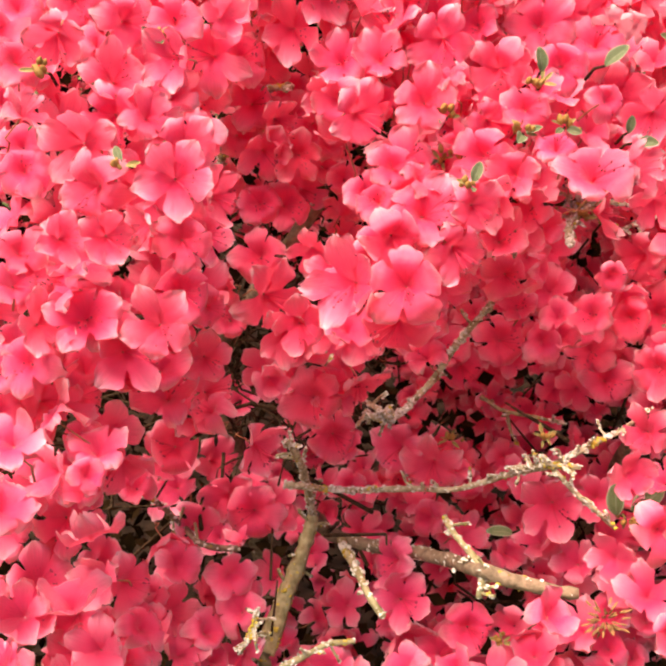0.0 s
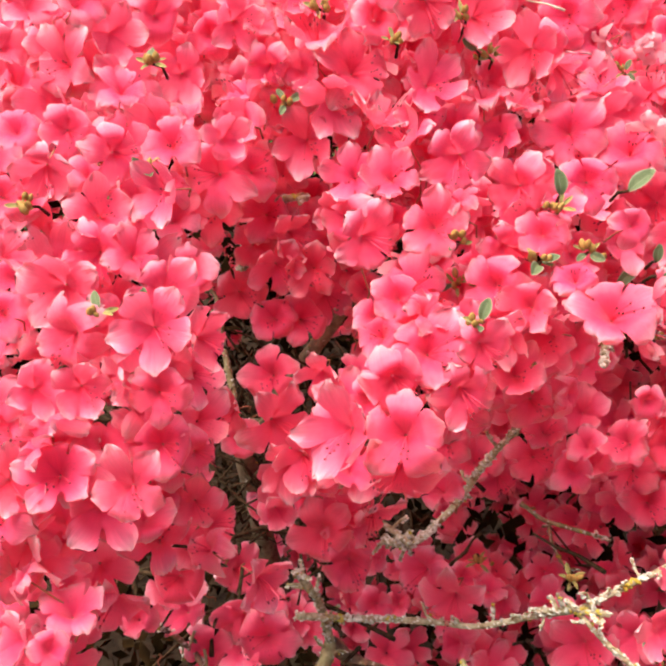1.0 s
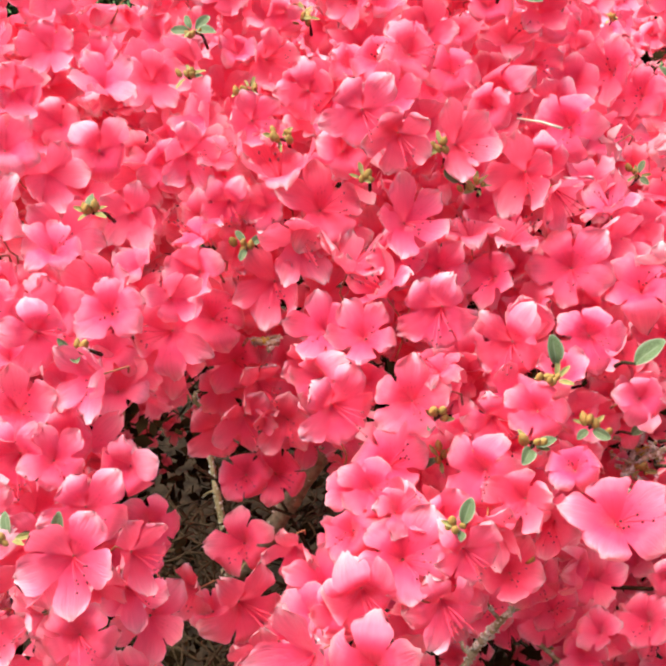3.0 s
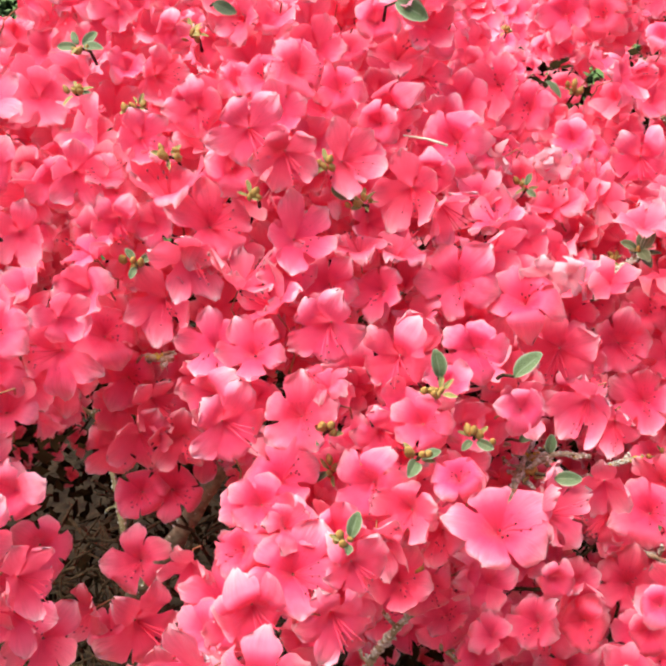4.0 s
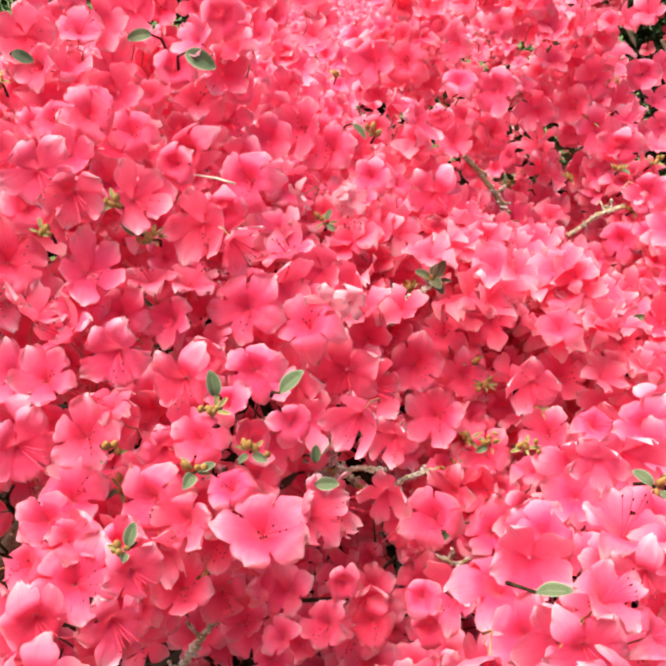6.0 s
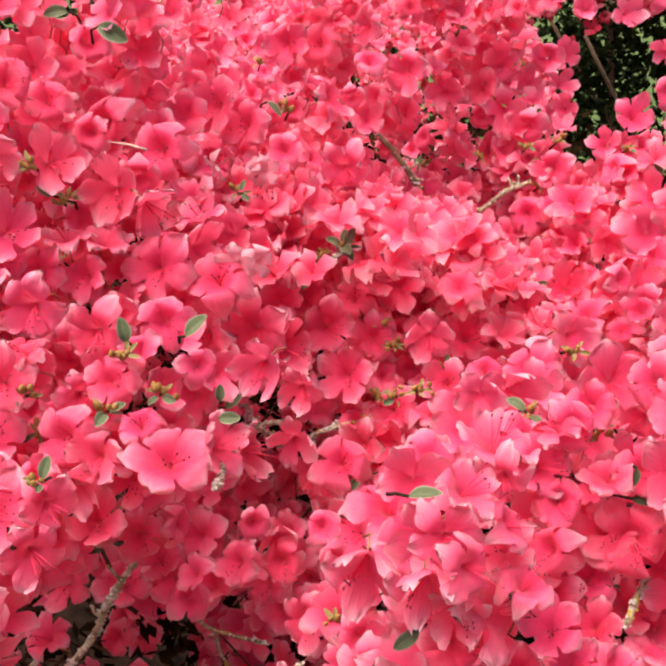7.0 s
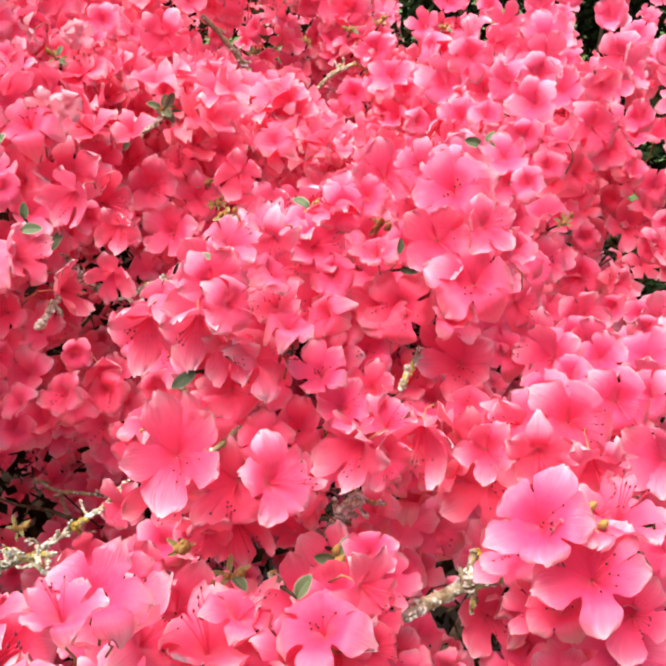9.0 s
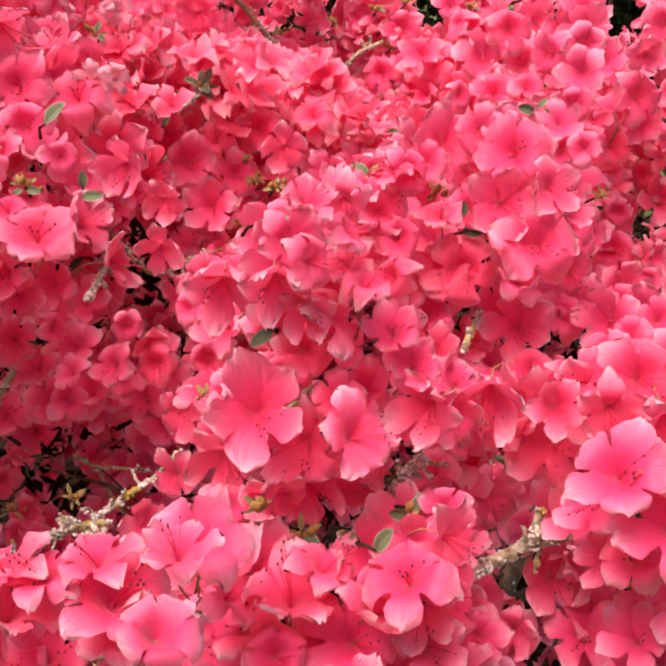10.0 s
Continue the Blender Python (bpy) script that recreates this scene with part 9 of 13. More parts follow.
inner(-0.346, 0.704, 1.260, -0.42, -0.87, 0.24, 0.026)
inner(-0.363, 0.672, 1.275, 0.43, -0.10, 0.90, 0.027)
inner(-0.348, 0.685, 1.263, 0.28, 0.22, 0.93, 0.023)
inner(-0.297, 0.620, 1.263, 0.55, -0.23, 0.80, 0.029)
inner(-0.244, 0.692, 1.269, 0.08, -0.99, 0.15, 0.025)
inner(-0.337, 0.628, 1.234, 0.06, -0.85, 0.53, 0.024)
inner(-0.339, 0.635, 1.255, 0.17, -0.55, 0.82, 0.024)
inner(0.173, 0.566, 1.099, 0.09, -0.22, 0.97, 0.032)
inner(0.188, 0.551, 1.092, -0.24, -0.73, 0.64, 0.038)
inner(0.216, 0.627, 1.064, -0.04, -0.61, 0.79, 0.035)
inner(0.209, 0.632, 1.071, -0.28, -0.64, 0.71, 0.035)
inner(0.269, 0.652, 1.084, -0.06, -0.78, 0.62, 0.038)
inner(0.242, 0.666, 1.083, -0.42, -0.48, 0.77, 0.035)
inner(0.207, 0.792, 1.124, -0.35, -0.83, 0.43, 0.034)
inner(0.471, 0.615, 1.182, -0.52, -0.74, 0.43, 0.036)
inner(0.424, 0.622, 1.153, -0.33, -0.02, 0.94, 0.035)
inner(0.329, 0.288, 1.104, -0.56, -0.70, 0.45, 0.034)
inner(0.205, 0.337, 1.073, -0.56, -0.39, 0.73, 0.028)
inner(0.210, 0.323, 1.086, -0.42, -0.25, 0.87, 0.032)
inner(0.224, 0.309, 1.116, -0.19, 0.11, 0.98, 0.028)
inner(0.094, 0.383, 0.997, 0.22, 0.00, 0.98, 0.029)
inner(-0.163, 0.633, 0.926, -0.60, 0.53, 0.60, 0.035)
inner(-0.134, 0.534, 0.988, 0.36, -0.64, 0.68, 0.033)
inner(-0.212, 0.597, 0.907, 0.39, -0.17, 0.91, 0.031)
inner(-0.154, 0.604, 0.910, 0.14, -0.47, 0.87, 0.032)
inner(0.075, 0.595, 0.933, -0.23, -0.14, 0.96, 0.031)
inner(-0.200, 0.552, 0.925, 0.08, -0.61, 0.79, 0.030)
inner(-0.158, 0.534, 0.946, 0.17, -0.78, 0.60, 0.033)
inner(0.019, 0.731, 0.820, 0.63, -0.11, 0.77, 0.033)
inner(0.046, 0.671, 0.861, -0.22, -0.89, 0.39, 0.032)
inner(0.046, 0.591, 0.926, -0.18, -0.94, 0.29, 0.035)
inner(0.074, 0.663, 0.881, -0.92, -0.35, 0.15, 0.032)
inner(0.099, 0.653, 0.867, -0.29, -0.04, 0.96, 0.034)
inner(0.140, 0.714, 0.845, -0.46, -0.64, 0.61, 0.034)
inner(-0.162, 0.609, 0.858, 0.30, -0.02, 0.95, 0.036)
inner(-0.137, 0.495, 0.945, 0.50, -0.64, 0.58, 0.031)
inner(0.017, 0.664, 0.825, 0.33, -0.15, -0.93, 0.030)
inner(0.124, 0.682, 0.816, -0.63, -0.28, 0.72, 0.036)
inner(0.142, 0.663, 0.831, -0.90, -0.33, 0.30, 0.035)
inner(-0.162, 0.549, 0.884, -0.61, -0.79, -0.08, 0.030)
inner(-0.116, 0.555, 0.887, -0.56, -0.42, 0.72, 0.036)
inner(-0.066, 0.580, 0.853, -0.28, -0.84, 0.47, 0.032)
inner(0.020, 0.578, 0.859, -0.87, -0.48, -0.10, 0.035)
inner(0.035, 0.604, 0.856, 0.18, -0.79, 0.59, 0.037)
inner(0.054, 0.559, 0.890, -0.21, 0.13, 0.97, 0.034)
inner(0.116, 0.648, 0.822, -0.59, -0.35, 0.73, 0.035)
inner(-0.168, 0.556, 0.850, 0.48, -0.21, 0.85, 0.036)
inner(-0.129, 0.516, 0.876, 0.48, 0.12, 0.87, 0.031)
inner(-0.118, 0.605, 0.801, 0.59, -0.14, 0.80, 0.030)
inner(-0.097, 0.520, 0.874, -0.19, -0.64, 0.74, 0.033)
inner(-0.025, 0.571, 0.841, 0.56, -0.36, 0.75, 0.037)
inner(0.015, 0.631, 0.806, -0.29, -0.49, 0.82, 0.036)
inner(-0.257, 0.521, 0.852, 0.08, -0.81, 0.58, 0.035)
inner(-0.198, 0.451, 0.910, 0.29, -0.60, 0.74, 0.035)
inner(-0.170, 0.444, 0.907, 0.62, -0.51, 0.59, 0.032)
inner(-0.160, 0.510, 0.850, 0.54, -0.62, 0.57, 0.030)
inner(-0.129, 0.534, 0.834, 0.33, -0.72, 0.62, 0.034)
inner(-0.106, 0.554, 0.829, 0.17, -0.89, 0.43, 0.032)
inner(-0.068, 0.570, 0.822, -0.11, -0.40, 0.91, 0.031)
inner(-0.057, 0.505, 0.878, -0.39, 0.03, 0.92, 0.032)
inner(-0.026, 0.571, 0.804, 0.49, -0.59, 0.64, 0.034)
inner(-0.209, 0.485, 0.847, -0.32, -0.52, 0.79, 0.032)
inner(-0.189, 0.469, 0.862, -0.52, 0.07, 0.85, 0.033)
inner(-0.136, 0.590, 0.753, 0.08, -0.53, 0.84, 0.033)
inner(-0.088, 0.530, 0.821, 0.49, -0.59, 0.64, 0.035)
inner(-0.027, 0.529, 0.828, 0.32, -0.57, 0.76, 0.033)
inner(-0.030, 0.446, 0.896, 0.54, -0.58, 0.62, 0.036)
inner(0.023, 0.566, 0.784, -0.08, 0.55, 0.83, 0.037)
inner(-0.139, 0.514, 0.809, -0.06, -0.66, 0.75, 0.032)
inner(-0.038, 0.515, 0.801, -0.33, -0.47, 0.82, 0.031)
inner(0.002, 0.445, 0.885, 0.22, -0.69, 0.69, 0.034)
inner(-0.163, 0.448, 0.846, -0.49, -0.57, 0.66, 0.036)
inner(-0.131, 0.537, 0.752, -0.44, -0.87, 0.21, 0.034)
inner(-0.079, 0.487, 0.806, 0.01, -0.59, 0.81, 0.033)
inner(-0.004, 0.533, 0.767, 0.57, -0.60, 0.56, 0.037)
inner(0.036, 0.550, 0.757, -0.51, -0.70, 0.50, 0.031)
inner(0.034, 0.467, 0.846, -0.20, -0.81, 0.56, 0.034)
inner(-0.168, 0.481, 0.770, 0.84, 0.08, 0.54, 0.034)
inner(-0.155, 0.504, 0.755, 0.40, -0.73, 0.55, 0.031)
inner(-0.128, 0.460, 0.795, 0.75, 0.03, 0.66, 0.032)
inner(-0.109, 0.449, 0.822, -0.23, -0.58, 0.78, 0.034)
inner(-0.077, 0.432, 0.826, -0.56, -0.11, 0.82, 0.032)
inner(-0.032, 0.444, 0.815, 0.21, -0.83, 0.51, 0.032)
inner(0.021, 0.501, 0.758, -0.21, -0.33, 0.92, 0.037)
inner(-0.153, 0.430, 0.800, -0.04, 0.02, 1.00, 0.034)
inner(-0.101, 0.485, 0.741, -0.16, -0.27, 0.95, 0.036)
inner(-0.066, 0.439, 0.794, 0.18, -0.79, 0.58, 0.036)
inner(-0.052, 0.418, 0.814, -0.29, -0.31, 0.90, 0.037)
inner(-0.214, 0.615, 0.881, 0.32, -0.70, 0.63, 0.034)
inner(0.033, 0.613, 0.885, -0.54, -0.61, 0.59, 0.036)
inner(-0.137, 0.538, 0.916, -0.11, -0.65, 0.76, 0.030)
inner(-0.123, 0.579, 0.869, 0.35, -0.36, 0.86, 0.036)
inner(-0.081, 0.572, 0.878, -0.43, -0.61, 0.67, 0.031)
inner(-0.001, 0.641, 0.828, -0.65, -0.60, 0.47, 0.032)
inner(0.030, 0.642, 0.842, -0.32, 0.09, 0.94, 0.036)
inner(0.055, 0.691, 0.801, 0.31, -0.75, 0.58, 0.031)
inner(0.098, 0.671, 0.819, 0.42, -0.82, 0.40, 0.034)
inner(-0.077, 0.527, 0.904, 0.04, -0.61, 0.79, 0.032)
inner(-0.047, 0.622, 0.826, -0.62, -0.66, 0.42, 0.035)
inner(0.002, 0.599, 0.844, 0.82, 0.44, 0.37, 0.036)
inner(0.082, 0.639, 0.815, -0.29, -0.89, -0.34, 0.037)
inner(-0.241, 0.492, 0.895, -0.65, -0.34, 0.67, 0.031)
inner(-0.185, 0.584, 0.806, -0.47, -0.31, 0.82, 0.037)
inner(-0.145, 0.586, 0.807, -0.32, -0.79, 0.53, 0.031)
inner(-0.110, 0.494, 0.896, -0.02, -0.81, 0.59, 0.031)
inner(-0.021, 0.528, 0.877, 0.03, -0.76, 0.64, 0.035)
inner(0.007, 0.506, 0.903, -0.34, -0.51, 0.79, 0.032)
inner(0.038, 0.546, 0.863, -0.87, -0.48, 0.07, 0.030)
inner(0.072, 0.576, 0.843, 0.37, -0.32, 0.87, 0.035)
inner(0.104, 0.649, 0.795, 0.78, 0.28, 0.56, 0.032)
inner(-0.166, 0.483, 0.888, 0.07, -0.59, 0.81, 0.033)
inner(0.002, 0.586, 0.810, -0.17, -0.58, 0.80, 0.030)
inner(0.048, 0.518, 0.873, -0.10, -0.13, 0.99, 0.034)
inner(0.076, 0.548, 0.850, -0.14, -0.12, 0.98, 0.036)
inner(-0.156, 0.536, 0.818, 0.00, -0.38, 0.93, 0.035)
inner(-0.100, 0.488, 0.858, 0.28, -0.55, 0.79, 0.034)
inner(-0.055, 0.470, 0.891, -0.58, -0.67, 0.47, 0.037)
inner(-0.019, 0.489, 0.862, 0.21, -0.36, 0.91, 0.032)
inner(0.021, 0.562, 0.815, 0.41, -0.78, 0.47, 0.034)
inner(0.066, 0.575, 0.806, -0.61, 0.35, 0.71, 0.037)
inner(0.107, 0.606, 0.776, -0.63, -0.72, 0.30, 0.033)
inner(0.019, 0.653, 0.962, -0.52, -0.43, 0.74, 0.033)
inner(0.046, 0.598, 0.993, -0.57, -0.25, 0.78, 0.037)
inner(0.070, 0.648, 0.965, -0.69, -0.61, 0.39, 0.035)
inner(0.080, 0.673, 0.936, -0.53, -0.66, 0.54, 0.037)
inner(0.010, 0.602, 0.976, 0.55, -0.70, 0.46, 0.030)
inner(0.039, 0.655, 0.926, 0.02, -0.52, 0.85, 0.033)
inner(0.076, 0.610, 0.962, 0.02, -0.72, 0.69, 0.033)
inner(-0.001, 0.678, 0.875, 0.03, -0.44, 0.90, 0.033)
inner(0.013, 0.617, 0.940, 0.02, -0.86, 0.51, 0.034)
inner(0.026, 0.566, 0.981, 0.15, -0.29, 0.94, 0.031)
inner(0.035, 0.582, 0.956, -0.30, -0.19, 0.93, 0.036)
inner(0.066, 0.624, 0.907, 0.28, 0.75, 0.60, 0.035)
inner(0.088, 0.680, 0.859, -0.77, -0.27, 0.58, 0.035)
inner(0.004, 0.625, 0.887, 0.38, -0.78, 0.50, 0.035)
inner(-0.005, 0.700, 0.783, -0.25, -0.07, 0.96, 0.033)
inner(0.074, 0.701, 0.777, 0.66, -0.64, 0.40, 0.037)
inner(0.055, 0.647, 0.807, -0.62, -0.66, 0.42, 0.034)
inner(0.047, 0.632, 0.950, -0.27, -0.95, -0.12, 0.031)
inner(0.092, 0.691, 0.894, 0.36, -0.57, 0.74, 0.031)
inner(0.106, 0.661, 0.938, 0.10, 0.31, 0.95, 0.032)
inner(0.122, 0.672, 0.882, 0.19, -0.96, 0.20, 0.036)
inner(0.129, 0.639, 0.913, -0.05, -0.82, 0.56, 0.035)
inner(0.137, 0.586, 0.974, -0.33, -0.22, 0.92, 0.031)
inner(0.099, 0.709, 1.017, -0.67, -0.72, 0.15, 0.032)
inner(0.119, 0.788, 0.954, 0.50, -0.76, 0.42, 0.037)
inner(-0.159, 0.591, 0.948, -0.19, -0.31, 0.93, 0.031)
inner(-0.134, 0.635, 0.928, -0.75, -0.58, 0.33, 0.032)
inner(-0.101, 0.566, 0.971, -0.46, -0.37, 0.80, 0.034)
inner(-0.167, 0.585, 0.871, -0.07, -0.61, 0.79, 0.033)
inner(-0.183, 0.610, 0.834, 0.42, -0.90, 0.12, 0.034)
inner(-0.144, 0.590, 0.847, 0.13, -0.91, 0.40, 0.032)
inner(-0.103, 0.629, 0.808, -0.32, -0.58, 0.75, 0.032)
inner(-0.033, 0.507, 0.909, 0.07, -0.17, 0.98, 0.031)
inner(0.016, 0.620, 1.080, 0.26, -0.21, 0.94, 0.034)
inner(0.011, 0.636, 1.045, 0.18, -0.61, 0.78, 0.033)
inner(-0.003, 0.666, 1.003, -0.69, -0.14, 0.70, 0.037)
inner(0.020, 0.595, 1.042, -0.26, -0.71, 0.66, 0.037)
inner(-0.049, 0.537, 0.888, 0.46, -0.60, 0.65, 0.036)
inner(0.009, 0.553, 0.885, -0.02, -0.89, 0.45, 0.033)
inner(0.030, 0.696, 1.077, 0.18, -0.74, 0.65, 0.032)
inner(0.028, 0.648, 1.083, 0.31, -0.95, -0.03, 0.032)
inner(0.038, 0.634, 1.004, 0.72, -0.51, 0.47, 0.036)
inner(0.135, 0.684, 0.946, -0.19, -0.78, 0.60, 0.031)
inner(0.115, 0.613, 0.976, 0.08, -0.94, 0.34, 0.031)
inner(-0.025, 0.664, 0.917, 0.13, -0.65, 0.75, 0.035)
inner(-0.017, 0.608, 0.949, 0.01, -0.93, -0.36, 0.031)
inner(-0.068, 0.717, 0.864, 0.29, -0.47, 0.84, 0.033)
inner(0.068, 0.697, 0.840, 0.48, -0.47, 0.74, 0.034)

# shaded flowers below
under(-0.196, 0.594, 1.219, -0.85, -0.70, 0.60, 0.034)
under(-0.175, 0.603, 1.189, 0.02, -0.70, 0.60, 0.034)
under(0.009, 0.767, 1.195, 0.22, -0.70, 0.60, 0.034)
under(0.077, 0.797, 1.165, -0.51, -0.70, 0.60, 0.034)
under(-0.005, 0.621, 1.193, -0.46, -0.70, 0.60, 0.034)
under(-0.010, 0.658, 1.163, -0.22, -0.70, 0.60, 0.034)
under(0.068, 0.713, 1.148, -0.18, -0.70, 0.60, 0.034)
under(0.089, 0.742, 1.118, -0.27, -0.70, 0.60, 0.034)
under(-0.367, 0.617, 1.268, -0.92, -0.70, 0.60, 0.034)
under(-0.355, 0.634, 1.238, -0.38, -0.70, 0.60, 0.034)
under(-0.300, 0.678, 1.259, -0.34, -0.70, 0.60, 0.034)
under(-0.328, 0.696, 1.229, -0.67, -0.70, 0.60, 0.034)
under(-0.233, 0.689, 1.265, -0.05, -0.70, 0.60, 0.034)
under(-0.235, 0.714, 1.235, 0.36, -0.70, 0.60, 0.034)
under(0.069, 0.890, 1.222, 0.51, -0.70, 0.60, 0.034)
under(0.082, 0.913, 1.192, -0.11, -0.70, 0.60, 0.034)
under(-0.254, 0.705, 1.226, -0.01, -0.70, 0.60, 0.034)
under(-0.288, 0.734, 1.196, 0.26, -0.70, 0.60, 0.034)
under(-0.235, 0.663, 1.234, 0.08, -0.70, 0.60, 0.034)
under(-0.218, 0.667, 1.204, -0.34, -0.70, 0.60, 0.034)
under(-0.107, 0.607, 1.246, -0.26, -0.70, 0.60, 0.034)
under(-0.106, 0.625, 1.216, -0.51, -0.70, 0.60, 0.034)
under(-0.087, 0.616, 1.220, 0.15, -0.70, 0.60, 0.034)
under(-0.057, 0.636, 1.190, -0.41, -0.70, 0.60, 0.034)
under(-0.057, 0.660, 1.221, -0.43, -0.70, 0.60, 0.034)
under(-0.051, 0.690, 1.191, -0.34, -0.70, 0.60, 0.034)
under(-0.239, 0.534, 1.189, -0.62, -0.70, 0.60, 0.034)
under(-0.234, 0.554, 1.159, 0.11, -0.70, 0.60, 0.034)
under(-0.035, 0.577, 1.184, 0.06, -0.70, 0.60, 0.034)
under(-0.076, 0.596, 1.154, 0.84, -0.70, 0.60, 0.034)
under(-0.322, 0.648, 1.310, 0.66, -0.70, 0.60, 0.034)
under(-0.285, 0.675, 1.280, 0.60, -0.70, 0.60, 0.034)
under(-0.260, 0.685, 1.312, 0.26, -0.70, 0.60, 0.034)
under(-0.213, 0.699, 1.282, 0.28, -0.70, 0.60, 0.034)
under(-0.181, 0.689, 1.310, -0.24, -0.70, 0.60, 0.034)
under(-0.197, 0.716, 1.280, 0.44, -0.70, 0.60, 0.034)
under(-0.080, 0.707, 1.299, -0.06, -0.70, 0.60, 0.034)
under(-0.077, 0.724, 1.269, -0.45, -0.70, 0.60, 0.034)
under(-0.000, 0.785, 1.267, 0.48, -0.70, 0.60, 0.034)
under(-0.317, 0.605, 1.302, 0.46, -0.70, 0.60, 0.034)
under(-0.340, 0.624, 1.272, 0.18, -0.70, 0.60, 0.034)
under(-0.219, 0.671, 1.289, -0.37, -0.70, 0.60, 0.034)
under(-0.256, 0.676, 1.259, 1.00, -0.70, 0.60, 0.034)
under(-0.169, 0.692, 1.281, -0.10, -0.70, 0.60, 0.034)
under(-0.192, 0.712, 1.251, -0.65, -0.70, 0.60, 0.034)
under(-0.138, 0.650, 1.288, -0.23, -0.70, 0.60, 0.034)
under(-0.121, 0.683, 1.258, 0.32, -0.70, 0.60, 0.034)
under(-0.226, 0.663, 1.257, 0.04, -0.70, 0.60, 0.034)
under(-0.232, 0.676, 1.227, 1.18, -0.70, 0.60, 0.034)
under(-0.376, 0.608, 1.257, 0.50, -0.70, 0.60, 0.034)
under(-0.346, 0.625, 1.227, 0.06, -0.70, 0.60, 0.034)
under(-0.202, 0.578, 1.200, -0.11, -0.70, 0.60, 0.034)
under(-0.151, 0.594, 1.170, 0.55, -0.70, 0.60, 0.034)
under(-0.371, 0.639, 1.276, -0.59, -0.70, 0.60, 0.034)
under(-0.345, 0.659, 1.246, -0.41, -0.70, 0.60, 0.034)
under(-0.055, 0.716, 1.228, 0.90, -0.70, 0.60, 0.034)
under(-0.069, 0.735, 1.198, 0.78, -0.70, 0.60, 0.034)
under(-0.282, 0.700, 1.216, -0.30, -0.70, 0.60, 0.034)
under(-0.316, 0.734, 1.186, 0.49, -0.70, 0.60, 0.034)
under(-0.250, 0.602, 1.218, -0.77, -0.70, 0.60, 0.034)
under(-0.280, 0.631, 1.188, 0.29, -0.70, 0.60, 0.034)
under(-0.237, 0.618, 1.210, -0.30, -0.70, 0.60, 0.034)
under(-0.266, 0.648, 1.180, 0.73, -0.70, 0.60, 0.034)
under(-0.100, 0.566, 1.085, -0.28, -0.70, 0.60, 0.034)
under(-0.126, 0.585, 1.055, 0.50, -0.70, 0.60, 0.034)
under(-0.243, 0.679, 1.328, 0.24, -0.70, 0.60, 0.034)
under(-0.265, 0.692, 1.298, 0.22, -0.70, 0.60, 0.034)
under(-0.012, 0.809, 1.272, 0.15, -0.70, 0.60, 0.034)
under(-0.007, 0.832, 1.242, 0.16, -0.70, 0.60, 0.034)
under(-0.197, 0.680, 1.262, -0.13, -0.70, 0.60, 0.034)
under(-0.178, 0.686, 1.232, -0.97, -0.70, 0.60, 0.034)
under(-0.142, 0.590, 1.237, 0.01, -0.70, 0.60, 0.034)
under(-0.107, 0.624, 1.207, 0.15, -0.70, 0.60, 0.034)
under(-0.258, 0.602, 1.203, 0.63, -0.70, 0.60, 0.034)
under(-0.227, 0.636, 1.173, 0.09, -0.70, 0.60, 0.034)
under(0.050, 0.662, 1.138, 0.58, -0.70, 0.60, 0.034)
under(0.088, 0.689, 1.108, 0.55, -0.70, 0.60, 0.034)
under(-0.155, 0.704, 1.341, -0.90, -0.70, 0.60, 0.034)
under(-0.186, 0.719, 1.311, 0.62, -0.70, 0.60, 0.034)
under(-0.145, 0.690, 1.347, 0.26, -0.70, 0.60, 0.034)
under(-0.120, 0.719, 1.317, 0.19, -0.70, 0.60, 0.034)
under(-0.142, 0.727, 1.342, -0.45, -0.70, 0.60, 0.034)
under(-0.147, 0.746, 1.312, -0.31, -0.70, 0.60, 0.034)
under(-0.103, 0.765, 1.339, 0.20, -0.70, 0.60, 0.034)
under(-0.082, 0.787, 1.309, 0.76, -0.70, 0.60, 0.034)
under(-0.023, 0.796, 1.328, -0.18, -0.70, 0.60, 0.034)
under(0.077, 0.944, 1.290, 0.54, -0.70, 0.60, 0.034)
under(0.127, 0.959, 1.284, 0.01, -0.70, 0.60, 0.034)
under(0.141, 0.939, 1.311, -0.43, -0.70, 0.60, 0.034)
under(0.192, 0.952, 1.315, -0.30, -0.70, 0.60, 0.034)
under(0.120, 0.929, 1.274, -0.18, -0.70, 0.60, 0.034)
under(0.130, 0.954, 1.244, -0.27, -0.70, 0.60, 0.034)
under(-0.210, 0.699, 1.302, 0.73, -0.70, 0.60, 0.034)
under(-0.235, 0.712, 1.272, -0.12, -0.70, 0.60, 0.034)
under(-0.079, 0.646, 1.292, -0.40, -0.70, 0.60, 0.034)
under(-0.105, 0.670, 1.262, 0.07, -0.70, 0.60, 0.034)
under(0.136, 0.900, 1.202, -0.66, -0.70, 0.60, 0.034)
under(0.144, 0.873, 1.230, 0.75, -0.70, 0.60, 0.034)
under(0.119, 0.883, 1.200, -0.61, -0.70, 0.60, 0.034)
under(0.108, 0.850, 1.216, 0.45, -0.70, 0.60, 0.034)
under(0.087, 0.869, 1.186, 0.50, -0.70, 0.60, 0.034)
under(-0.229, 0.646, 1.245, -0.89, -0.70, 0.60, 0.034)
under(-0.208, 0.671, 1.215, -0.05, -0.70, 0.60, 0.034)
under(0.106, 0.803, 1.189, -0.19, -0.70, 0.60, 0.034)
under(0.105, 0.828, 1.159, 0.19, -0.70, 0.60, 0.034)
under(0.172, 0.893, 1.140, -0.39, -0.70, 0.60, 0.034)
